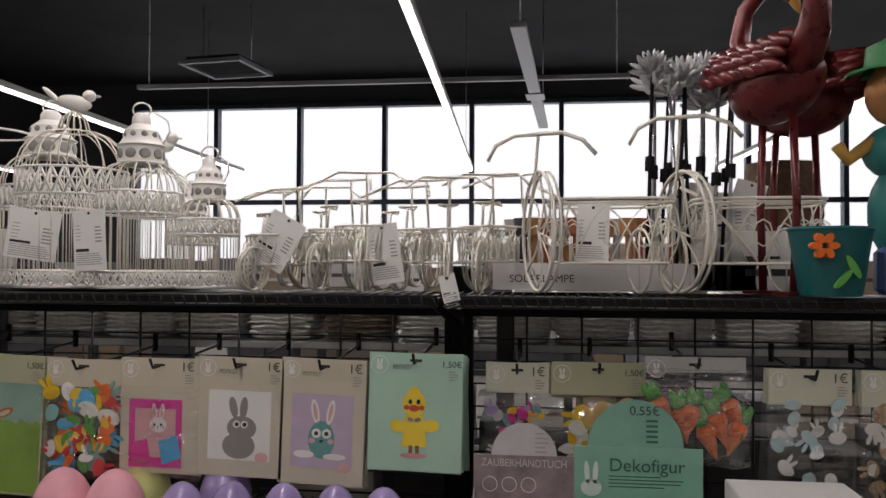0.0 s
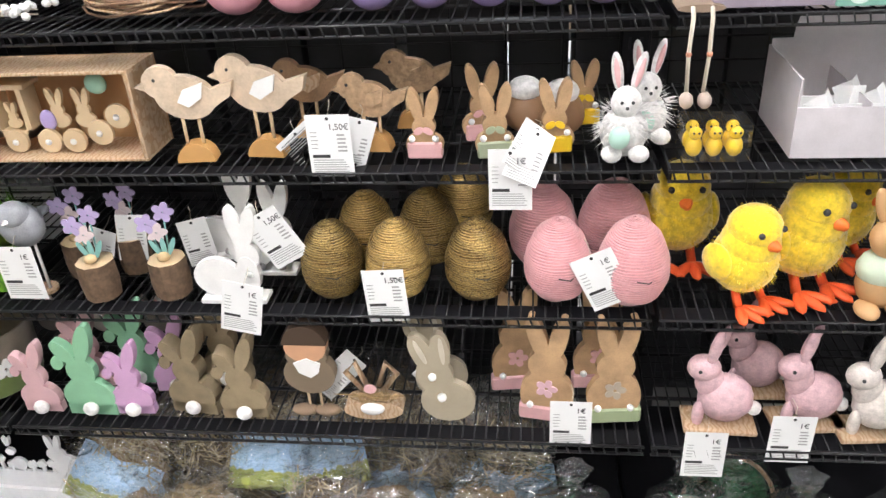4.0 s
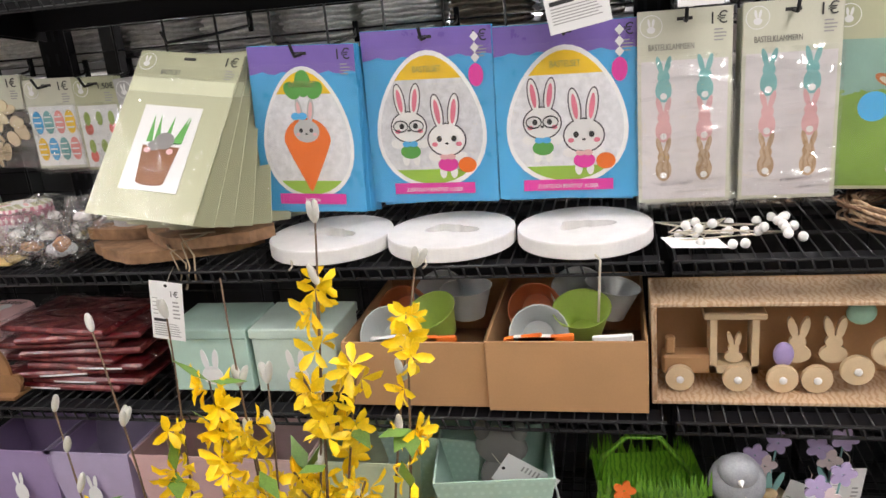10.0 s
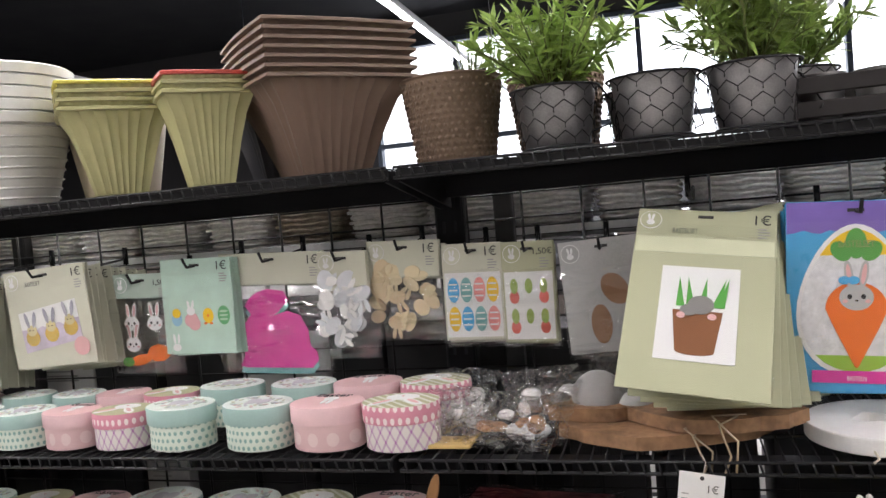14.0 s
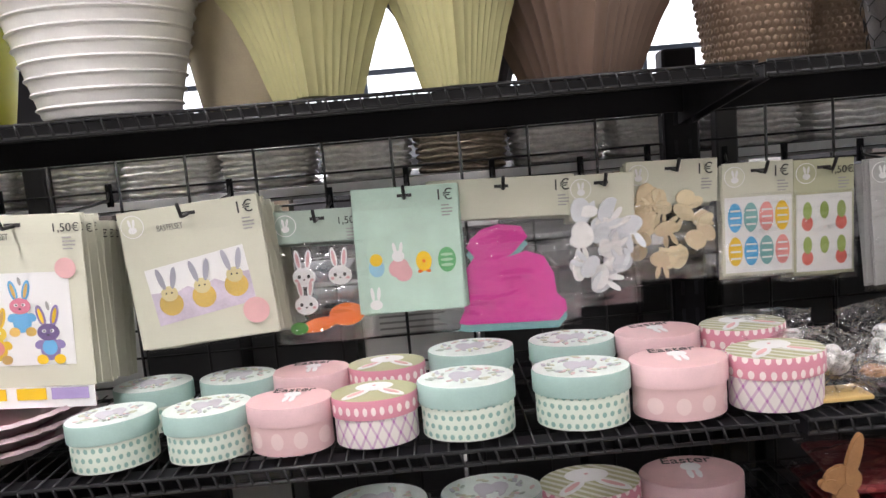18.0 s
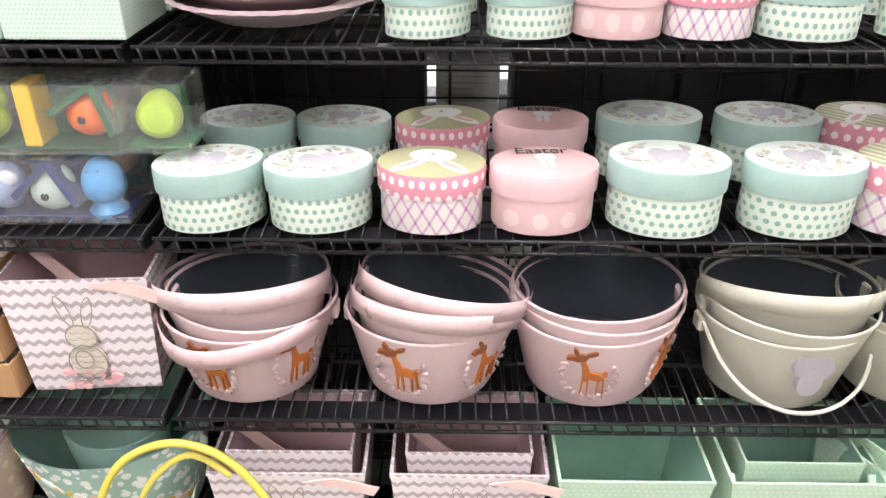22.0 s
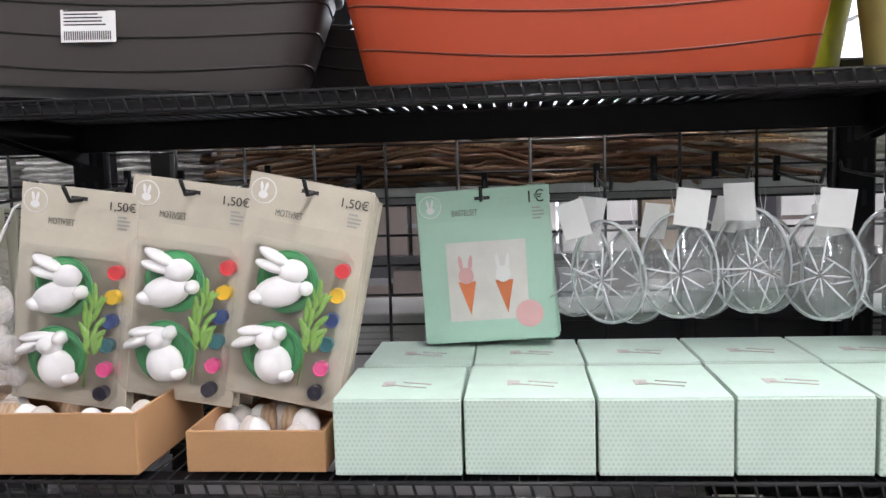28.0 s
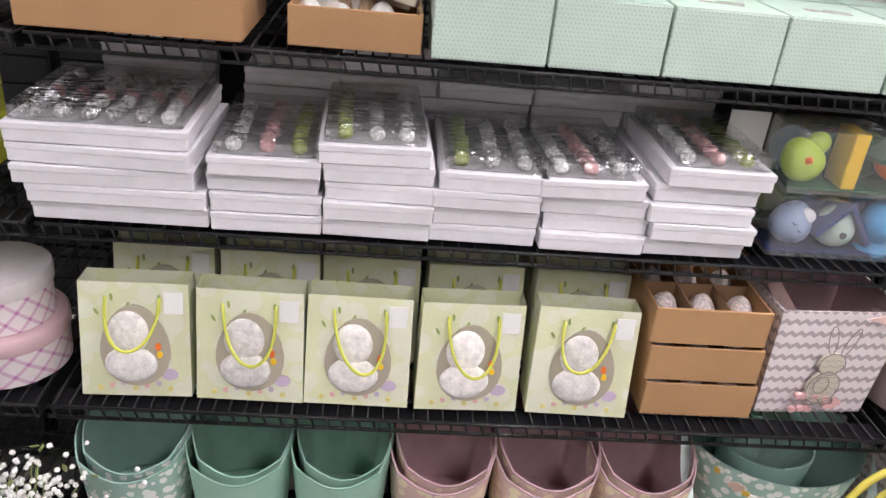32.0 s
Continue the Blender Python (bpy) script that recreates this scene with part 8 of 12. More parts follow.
for i in range(40):
    x = -0.082 + 0.164 * i / 39
    for y in (-0.056, 0.056):
        g.add([(x - 0.004, y, 0.13), (x + 0.004, y, 0.13), (x + rng.uniform(-0.008, 0.008), y, 0.135 + rng.uniform(0.01, 0.05))], [(0, 1, 2)])
part("grass_fringe", g, GRS, gb)
part("handle", Shape().tube([(-0.075, 0, 0.13), (-0.068, 0, 0.17), (-0.03, 0, 0.205), (0.02, 0, 0.2), (0.07, 0, 0.13)], 0.005, 6), GRS, gb)
for a, b in ((0.012, 0.1), (-0.045, 0.15)):
    g = Shape()
    for q in range(5):
        g.slab(oval(a + 0.01 * math.cos(q * 1.257), b + 0.01 * math.sin(q * 1.257), 0.008, 0.006, q * 72), -0.064 - 0.0002 * q, -0.061)
    part("flower", g, ORANGE, gb)


def tapered_box(name, label, x, y, z, w, d, h, m, inner, grow=1.22, group="", turn=0.0, category="box"):
    b = thing(name, label, category, group, (x, y, z), (0, 0, turn))
    def ring(k, zz):
        return [(-w / 2 * k, -d / 2 * k, zz), (w / 2 * k, -d / 2 * k, zz), (w / 2 * k, d / 2 * k, zz), (-w / 2 * k, d / 2 * k, zz)]
    quads = [(0, 1, 5, 4), (1, 2, 6, 5), (2, 3, 7, 6), (3, 0, 4, 7)]
    part("outer_wall", Shape().add(ring(1, 0) + ring(grow, h), quads + [(0, 1, 2, 3)]), m, b)
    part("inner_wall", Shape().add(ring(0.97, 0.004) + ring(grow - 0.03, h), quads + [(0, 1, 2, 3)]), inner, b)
    part("rim", Shape().add(ring(grow + 0.012, h - 0.004) + ring(grow + 0.012, h + 0.002) + ring(grow - 0.035, h + 0.002), [(a, (a + 1) % 4, 4 + (a + 1) % 4, 4 + a) for a in range(4)] + [(4 + a, 4 + (a + 1) % 4, 8 + (a + 1) % 4, 8 + a) for a in range(4)]), m, b)
    return b


MP = material("mint_dotted_tin", (0.42, 0.6, 0.5), 0.4, 0.0, 0.08, 20, 0.05, pattern=flat_dots((0.48, 0.66, 0.56), 0.014, 0.24))
for x, y, turn in ((-1.53, 0.1, 8), (-1.64, 0.22, -8)):
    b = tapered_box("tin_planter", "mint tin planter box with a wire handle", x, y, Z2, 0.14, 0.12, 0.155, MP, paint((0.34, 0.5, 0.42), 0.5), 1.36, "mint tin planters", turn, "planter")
    part("wire_handle", Shape().tube(smooth([(0.092, -0.02, 0.13), (0.1, -0.06, 0.07), (0.06, -0.085, 0.006), (0.0, -0.09, 0.0), (-0.06, -0.085, 0.006), (-0.095, -0.06, 0.06), (-0.092, -0.02, 0.13)]), 0.002), paint((0.6, 0.7, 0.66), 0.4), b)
solid("rabbit_stick", [(Shape().ball(0, 0, 0.09, 0.04, 0.012, 0.045).ball(0, 0, 0.15, 0.045, 0.012, 0.036).ball(-0.03, 0, 0.18, 0.015, 0.01, 0.02).ball(0.03, 0, 0.18, 0.015, 0.01, 0.02), paint((0.2, 0.2, 0.19), 0.8)), (Shape().tube([(0, 0, 0), (0, 0, 0.08)], 0.003), WOOD)], "grey felt rabbit standing in a planter", "rabbit figure", at=(-1.52, 0.12, Z2 + 0.005))
for x, col in ((-2.28, (0.4, 0.34, 0.5)), (-2.1, (0.62, 0.4, 0.4)), (-2.44, (0.3, 0.22, 0.4)), (-1.935, (0.62, 0.45, 0.44)), (-1.755, (0.52, 0.6, 0.42))):
    # inner walls get the outer colour at 0.7, painting in the shade inside
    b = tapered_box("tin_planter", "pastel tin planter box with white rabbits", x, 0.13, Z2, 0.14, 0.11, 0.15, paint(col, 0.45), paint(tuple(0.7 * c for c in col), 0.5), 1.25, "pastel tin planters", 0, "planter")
    g = Shape()
    for o in (oval(0, 0.06, 0.014, 0.02), oval(-0.006, 0.09, 0.004, 0.014, 8), oval(0.006, 0.09, 0.004, 0.014, -8)):
        g.slab(o, -0.0685, -0.0675)
    part("rabbit_print", g, PAPER, b)

# buckets of the third bay
DEER = paint((0.42, 0.13, 0.025), 0.6)


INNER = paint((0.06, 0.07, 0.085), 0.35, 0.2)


def bucket(label, color, motif):
    m = paint(color, 0.35, 0.0, 0.06, 0.05, 0.2)
    b = thing("tin_bucket", label, "bucket", "nested tin buckets")
    s, h = 0.123, 0.122
    wall = part("outer_wall", Shape().lathe([(0.0, 0.0), (0.74 * s, 0.0), (0.76 * s, 0.004), (0.97 * s, h - 0.005)], 40, sy=0.92), m, b)
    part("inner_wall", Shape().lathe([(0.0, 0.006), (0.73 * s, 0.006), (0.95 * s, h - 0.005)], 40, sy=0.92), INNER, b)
    part("rolled_rim", Shape().lathe([(0.966 * s, h - 0.005), (0.982 * s, h - 0.004), (0.984 * s, h - 0.001), (0.966 * s, h + 0.0005), (0.95 * s, h - 0.001)], 40, sy=0.92), paint(tuple(min(0.85, 1.15 * c) for c in color), 0.3), b)
    for k in (-1, 1):
        part("handle_lug", Shape().box(k * s * 0.95 - 0.007, k * s * 0.95 + 0.007, -0.012, 0.012, h - 0.035, h - 0.01, 0.003), m, b)
    if motif:
        rr = 0.0965
        for a in (-16, 50):
            g, z = Shape(), 0.0
            for q, o in enumerate(([(-0.01, 0.078), (-0.005, 0.079), (0.003, 0.056), (-0.006, 0.052)], oval(0.006, 0.052, 0.012, 0.006, -10), oval(0.019, 0.056, 0.0035, 0.0022, 40), oval(-0.003, 0.049, 0.004, 0.006))):
                g.slab(o, -0.0012 - 0.0001 * q, 0.004)
            for q, e in ((-0.006, -0.002), (-0.001, 0.001), (0.011, -0.001), (0.016, 0.002)):
                g.slab([(q, 0.05), (q + 0.0026, 0.05), (q + e + 0.0012, 0.018), (q + e, 0.018)], -0.0012, 0.004)
            m4 = pose(rr * math.sin(radians(a)), -rr * 0.92 * math.cos(radians(a)), 0.004, 11, 0, a) @ Matrix.Diagonal((1.2, 1.0, 1.2, 1.0))
            part("deer_print", g.turn(m4), DEER, wall)
            f = Shape()
            for q, o in enumerate((oval(-0.01, 0.08, 0.009, 0.0055, 18), oval(-0.02, 0.079, 0.006, 0.0032, 10), oval(0.002, 0.087, 0.008, 0.0026, 25), oval(-0.015, 0.089, 0.0026, 0.006, 25))):
                f.slab(o, -0.0018 - 0.0001 * q, 0.003)
            part("deer_head_print", f.turn(m4), paint((0.24, 0.07, 0.02), 0.6), wall)
            f = Shape()
            for q in range(14):
                t = math.pi * (0.86 + 1.28 * q / 13)
                f.slab(oval(0.03 * math.cos(t), 0.052 + 0.036 * math.sin(t), 0.0045, 0.0024, q * 47), -0.0008 - 0.0001 * q, 0.003)
            part("wreath_print", f.turn(m4), paint((0.5, 0.38, 0.38), 0.5), wall)
    return b


def strap(b, m, front, side):
    """The flat handle of a bucket, lying across its mouth."""
    g, v, f = Shape(), [], []
    for i in range(21):
        a = math.pi * i / 20
        p = Vector((-0.124 * math.cos(a), -0.125 * math.sin(a), 0.112 + front * math.sin(a) + side * math.cos(a) * math.sin(a)))
        v += [p + Vector((0, 0, 0.0145)), p - Vector((0, 0, 0.0145)), p + Vector((0, -0.002, 0.0145)), p + Vector((0, -0.002, -0.0145))]
    for i in range(20):
        a, c = 4 * i, 4 * i + 4
        f += [(a, a + 1, c + 1, c), (a + 2, c + 2, c + 3, a + 3), (a, c, c + 2, a + 2), (a + 1, a + 3, c + 3, c + 1)]
    part("flat_handle", g.add(v, f, True), m, b)


ROSEM, SANDM = (0.57, 0.43, 0.43), (0.46, 0.45, 0.37)
NESTS = ((-3.651, ROSEM, ((0, 0, None), (0, 4, None), (-5, -3, (0.024, 0.0)))), (-3.389, ROSEM, ((0, 0, None), (0, 5, (0.034, 0.0)), (-3, 9, (0.03, 0.0)))), (-3.152, ROSEM, ((0, 0, None), (0, 1, None), (0, -2, None))), (-2.885, SANDM, ((0, 0, None), (0, 2, None), (-6, 0, (0.024, 0.0)))), (-2.68, SANDM, ((0, 0, None), (0, -3, None))))
for j, (x, col, nest_of) in enumerate(NESTS):
    for i, (lean, roll, handle) in enumerate(nest_of):
        b = bucket(("dusky pink tin bucket with deer prints, nested" if col == ROSEM else "sand coloured tin bucket with prints, nested"), col, col == ROSEM and i == 0)
        b.matrix_basis = seated("tin_bucket", pose(x + 0.002 * i, 0.108, Z2 + 0.019 * i, lean, roll, rng.uniform(-6, 6)))
        if handle:
            strap(b, paint(tuple(min(0.85, 1.12 * c) for c in col), 0.3), *handle)
        if i == 0 and j in (0, 3):
            if j == 0:
                strap(b, paint((0.62, 0.44, 0.45), 0.3), -0.006, -0.025)
            else:
                part("wire_handle", Shape().tube([(-0.118 * math.cos(a), -0.122 * math.sin(a) ** 0.7, 0.108 - 0.085 * math.sin(a)) for a in (math.pi * q / 22 for q in range(23))], 0.003, 6), paint((0.62, 0.6, 0.52), 0.35), b)
        if col == SANDM and i == 0:
            g = Shape()
            for q, (dx, dz) in enumerate(((-0.01, 0.09), (0.012, 0.085), (0.0, 0.06))):
                g.slab(oval(dx, dz, 0.018, 0.02), -0.106 - 0.0003 * q, -0.094)
            part("rabbit_print", g, paint((0.36, 0.33, 0.36), 0.6), b)
ZIG = material("zigzag_card", (0.74, 0.68, 0.69), 0.55, 0.0, 0.05, 20, 0.05, pattern=zigzag((0.42, 0.36, 0.38)))
ZIGIN = paint((0.52, 0.36, 0.38), 0.55)


def zig_box(x, y, z, w, d, h, label, inner_box=False, turn=0.0):
    b = tapered_box("gift_box", label, x, y, z, w / 1.12, d / 1.12, h, ZIG, ZIGIN, 1.12, "zigzag gift boxes", turn)
    g = Shape()
    def ring(o, r=0.0009):
        g.tube([(a, -0.003, c) for a, c in o], r, 4, True)
    for o in (oval(0, h * 0.3, 0.026, 0.03), oval(0, h * 0.54, 0.021, 0.02), oval(-0.014, h * 0.78, 0.007, 0.026, 14), oval(0.016, h * 0.76, 0.007, 0.026, -14), oval(-0.01, h * 0.16, 0.012, 0.007), oval(0.014, h * 0.16, 0.012, 0.007), oval(-0.004, h * 0.33, 0.012, 0.016)):
        ring(o)
    part("rabbit_drawing", g.turn(pose(0, -d / 2 + 0.001, 0, 3, 0, 0)), paint((0.3, 0.25, 0.22), 0.6), b)
    g = Shape()
    for k in range(9):
        zz, ww = h * (0.14 + 0.055 * k), 0.025 - 0.001 * k + 0.004 * math.sin(2.1 * k)
        g.tube([(-ww + 2 * ww * q / 7, -0.0036, zz + 0.0024 * math.sin(2.3 * q + k)) for q in range(8)], 0.0006, 4)
    part("hatching", g.turn(pose(0, -d / 2 + 0.001, 0, 3, 0, 0)), paint((0.36, 0.34, 0.28), 0.6), b)
    g = Shape()
    for k, o in enumerate((oval(0, h * 0.3, 0.025, 0.029), oval(0, h * 0.54, 0.02, 0.019))):
        g.slab(o, -0.0012 - 0.0003 * k, 0.003)
    part("rabbit_print", g.turn(pose(0, -d / 2 + 0.001, 0, 3, 0, 0)), paint((0.66, 0.62, 0.52), 0.6), b)
    g = Shape()
    for k in range(11):
        g.slab(oval(0.036 * math.cos(k * 1.7), h * 0.14 + 0.014 * math.sin(2.3 * k), 0.006, 0.005), -0.003 - 0.0002 * k, 0.002)
    part("flower_print", g.turn(pose(0, -d / 2 + 0.001, 0, 3, 0, 0)), PINK, b)
    part("ribbon", Shape().slab([(w * 0.12, h * 0.98), (w * 0.32, h * 1.03), (w * 0.6, h * 0.93), (w * 0.56, h * 0.83), (w * 0.34, h * 0.93)], -d / 2 - 0.012, -d / 2 - 0.01), paint((0.72, 0.52, 0.48), 0.4), b)
    part("ribbon", Shape().slab([(-w * 0.42, h * 1.0), (-w * 0.32, h * 1.03), (-w * 0.08, h * 0.72), (w * 0.1, h * 0.6), (-w * 0.14, h * 0.62)], 0.0, 0.002), paint((0.72, 0.52, 0.48), 0.4), b)
    return b


zig_box(-3.894 + 0.022, 0.125, Z2, 0.2, 0.16, 0.186, "white zigzag gift box with a rabbit and pink ribbon", turn=4)
EGGW = paint((0.72, 0.62, 0.6), 0.5, vary=0.5, scale=200.0)


def egg_fill(b, w, d, h):
    for i in range(3):
        for j in range(2):
            part("painted_egg", Shape().egg(-w / 3 + i * w / 3, 0.05 + 0.08 * j, 0.006, 0.0205, 0.05, 16, 9), EGGW, b)
    for i in (-1, 1):
        part("divider", Shape().box(i * w / 6 - 0.001, i * w / 6 + 0.001, 0.005, d - 0.005, 0.004, h - 0.006), CARD_IN, b)
    part("divider", Shape().box(-w / 2 + 0.005, w / 2 - 0.005, 0.088, 0.09, 0.004, h - 0.006), CARD_IN, b)


for i in range(3):
    open_tray("small cardboard tray of six painted eggs, stacked", -4.053 - 0.004 - 0.006 * i, 0.03, Z2 + 0.064 * i, 0.172, 0.17, 0.058, egg_fill, "egg trays")
open_tray("small cardboard tray of six painted eggs at the back", -4.053 + 0.015, 0.21, Z2 + 0.13, 0.183, 0.17, 0.058, egg_fill, "egg trays")
open_tray("small cardboard tray of painted eggs at the back", -4.053 + 0.015, 0.21, Z2, 0.183, 0.17, 0.13, None, "egg trays")
LIMEC = material("lime_print_card", (0.66, 0.68, 0.45), 0.42, 0.0, 0.14, 9, 0.05, pattern=blots((0.7, 0.71, 0.56), 26.0, 0.5))


def gift_bag(x, y, z, turn=0.0, first=True, lean=0.0):
    b = thing("gift_bag", "pale lime gift bag with a rabbit in its window", "bag", "lime gift bags", (x, y, z), (lean, 0, turn))
    w, h, d = 0.15, 0.17, 0.075
    part("bag_body", Shape().add([(-w / 2, 0, 0), (w / 2, 0, 0), (w / 2, d, 0), (-w / 2, d, 0), (-w / 2 * 0.97, 0.02, h), (w / 2 * 0.97, 0.02, h), (w / 2 * 0.97, d - 0.015, h), (-w / 2 * 0.97, d - 0.015, h)], [(0, 1, 2, 3), (0, 4, 5, 1), (1, 5, 6, 2), (2, 6, 7, 3), (3, 7, 4, 0)]), LIMEC, b)
    part("window_card", Shape().box(-w / 2 + 0.003, w / 2 - 0.003, 0.03, 0.032, 0.004, h - 0.03), LIMEC, b)
    m = pose(0, 0, 0, -6.2, 0, 0)
    part("window", Shape().slab([(0.047 * math.cos(a) * (1 - 0.15 * math.sin(a)), 0.078 + 0.062 * math.sin(a)) for a in (k * 0.2618 for k in range(24))], -0.0015, 0.0).turn(m), paint((0.4, 0.36, 0.28), 0.6), b)
    part("plush_rabbit", Shape().ball(-0.006, -0.002, 0.05, 0.036, 0.008, 0.028).ball(-0.008, -0.002, 0.098, 0.028, 0.007, 0.033).turn(m), FUR, b)
    part("flower_print", Shape().slab(oval(0.031, 0.078, 0.004, 0.006), -0.003, -0.001).turn(m), ORANGE, b)
    part("flower_print", Shape().slab(oval(0.033, 0.066, 0.004, 0.005), -0.003, -0.001).turn(m), YELLOW, b)
    part("price_sticker", Shape().slab(rect(0.04, 0.066, 0.128, 0.16), -0.0012, 0.0).turn(m), PAPER, b)
    part("lilac_sticker", Shape().slab(oval(0.045, 0.035, 0.012, 0.009), -0.0012, 0.0).turn(m), paint((0.52, 0.42, 0.55), 0.5), b)
    for k in range(7):
        part("flower_print", Shape().slab(oval(-0.05 + 0.016 * k, 0.012 + 0.004 * (k % 3), 0.0038, 0.0038), -0.0012, 0.0).turn(m), (paint((0.66, 0.58, 0.2), 0.5), PINK, paint((0.52, 0.42, 0.55), 0.5))[k % 3], b)
    for k in range(5):
        part("leaf_print", Shape().slab(oval(-0.05 + 0.021 * k, 0.128 + 0.011 * ((k * 2) % 3), 0.002, 0.0055, 30 - 25 * (k % 3)), -0.001, 0.0).turn(m), paint((0.3, 0.38, 0.12), 0.5), b)
    hx = rng.uniform(-0.012, 0.012)
    part("cord_handle", Shape().tube([(0.036 * math.cos(a) + hx * math.sin(a), 0.012 - 0.024 * math.sin(a), 0.152 - (0.08 + hx) * math.sin(a) ** 0.8) for a in (math.pi * q / 18 for q in range(19))], [0.0022 + 0.0004 * (q % 2) for q in range(19)], 6), paint((0.62, 0.64, 0.1), 0.5), b)
    return b


for i, x in enumerate((-4.877, -4.720, -4.569, -4.409, -4.244)):
    gift_bag(x, 0.02, Z2, rng.uniform(-4, 4), lean=rng.uniform(-5, 1))
    gift_bag(x + 0.012, 0.13, Z2 + 0.004, rng.uniform(-6, 6), lean=rng.uniform(-3, 3))
    gift_bag(x + 0.018, 0.24, Z2 + 0.004, rng.uniform(-4, 4))
TART = material("tartan_big", (0.72, 0.66, 0.66), 0.5, 0.0, 0.05, 20, 0.05, pattern=tartan((0.5, 0.18, 0.4), 14))
for i, (r, z) in enumerate(((0.088, 0.0), (0.074, 0.078))):
    b = thing("round_box", "round tartan gift box in a stack", "box", "round tartan boxes", (-5.085, 0.1, Z2 + z))
    part("box_body", Shape().lathe([(0, 0), (r - 0.003, 0), (r - 0.002, 0.06)], 32), TART, b)
    part("lid", Shape().lathe([(r, 0.052), (r + 0.001, 0.054), (r + 0.001, 0.074), (r - 0.001, 0.0765), (0, 0.0775)], 32), paint((0.6, 0.56, 0.57), 0.5) if i else paint((0.58, 0.4, 0.43), 0.5), b)
for i in range(4):
    b = thing("lime_box", "lime green printed box in a stack", "box", "lime boxes", (-5.18, 0.05, Z3 + 0.036 * i))
    part("box_body", Shape().box(-0.07, 0.07, 0, 0.16, 0, 0.035, 0.002), paint((0.6, 0.6, 0.05), 0.45), b)
    part("print", bars(Shape(), -0.05, 0.05, 0.028, 2, 0.012, -0.0008, 0.006), paint((0.2, 0.3, 0.05), 0.5), b)


# ---- first level ----
def cut_rabbit(s, thick, m, tail):
    outs = [oval(0, 0.2 * s, 0.25 * s, 0.21 * s), oval(0.0, 0.5 * s, 0.14 * s, 0.16 * s), oval(0.1 * s, 0.82 * s, 0.075 * s, 0.22 * s, -18), oval(-0.12 * s, 0.72 * s, 0.075 * s, 0.14 * s, 35), oval(-0.2 * s, 0.6 * s, 0.06 * s, 0.08 * s, -20)]
    g, _ = flat_rabbit(1, thick, m, outs)
    g.box(-0.24 * s, 0.24 * s, -thick / 2, thick / 2, 0.0, 0.12 * s)
    return [(g, m), (Shape().ball(0, -thick / 2 - 0.006, 0.09 * s, 0.016, 0.012, 0.015, 12, 8), FUR)]


PINKW, GREENW, LILW = paint((0.66, 0.42, 0.44), 0.65), paint((0.25, 0.5, 0.31), 0.65), paint((0.57, 0.34, 0.53), 0.65)
for x, y, m, s, lab in ((-1.195, 0.045, PINKW, 0.165, "pink"), (-1.085, 0.04, GREENW, 0.21, "green"), (-1.0, 0.045, LILW, 0.168, "lilac"), (-1.13, 0.13, PINKW, 0.19, "pink"), (-1.03, 0.14, GREENW, 0.2, "green"), (-0.94, 0.12, LILW, 0.18, "lilac")):
    solid("painted_rabbit", cut_rabbit(s, 0.016, m, 1), lab + " painted wooden rabbit seen from behind with a white tail", "rabbit figure", "painted wooden rabbits", (x, y, Z1), (0, 0, rng.uniform(-8, 8)))
MOSS = paint((0.26, 0.2, 0.12), 0.9, vary=0.3, bump=0.8, fine=600.0)
for x, y, s in ((-0.875, 0.06, 0.2), (-0.77, 0.05, 0.185), (-0.84, 0.15, 0.2)):
    solid("moss_rabbit", cut_rabbit(s, 0.03, MOSS, 1), "brown glittered rabbit seen from behind with a white tail", "rabbit figure", "brown glittered rabbits", (x, y, Z1), (0, 0, rng.uniform(-10, 10)))
TAN = paint((0.55, 0.3, 0.17), 0.6)
gn = [(Shape().slab(oval(0, 0.1, 0.05, 0.045), -0.012, 0.012).slab(oval(0, 0.145, 0.04, 0.03), -0.013, 0.013), paint((0.2, 0.15, 0.1), 0.7)), (Shape().slab(oval(0, 0.165, 0.04, 0.034), -0.014, 0.014), TAN), (Shape().slab(arc(0, 0.172, 0.042, 0, 180, 14, flat=True), -0.015, 0.015), paint((0.06, 0.035, 0.02), 0.7)), (Shape().slab([(-0.026, 0.13), (0, 0.142), (0.026, 0.13), (0.02, 0.108), (0.004, 0.096), (-0.018, 0.108)], -0.016, -0.01), WHITE), (Shape().tube([(-0.012, 0, 0.01), (-0.012, 0, 0.06)], 0.003).tube([(0.012, 0, 0.01), (0.012, 0, 0.06)], 0.003), PLY), (Shape().ball(-0.022, -0.005, 0.009, 0.026, 0.016, 0.009).ball(0.024, -0.005, 0.009, 0.026, 0.016, 0.009), paint((0.25, 0.17, 0.11), 0.7))]
solid("wooden_dwarf", gn, "flat wooden dwarf with a white beard on thin legs", "figure", "", (-0.632, 0.06, Z1), (0, 0, 0))
nest = thing("nest_rabbit", "wooden rabbit nest with straw and a white egg", "decoration", at=(-0.514, 0.06, Z1))
part("wooden_tray", Shape().slab(oval(0, 0.022, 0.058, 0.022), -0.02, 0.02), WOOD, nest)
part("egg", Shape().ball(0.0, -0.022, 0.03, 0.024, 0.012, 0.013), WHITE, nest)
for s in (-1, 1):
    part("ear_loop", Shape().tube([(s * 0.012, 0, 0.045), (s * 0.05, 0, 0.1), (s * 0.03, 0, 0.125), (s * 0.012, 0, 0.07)], 0.006), WOOD, nest)
g = Shape()
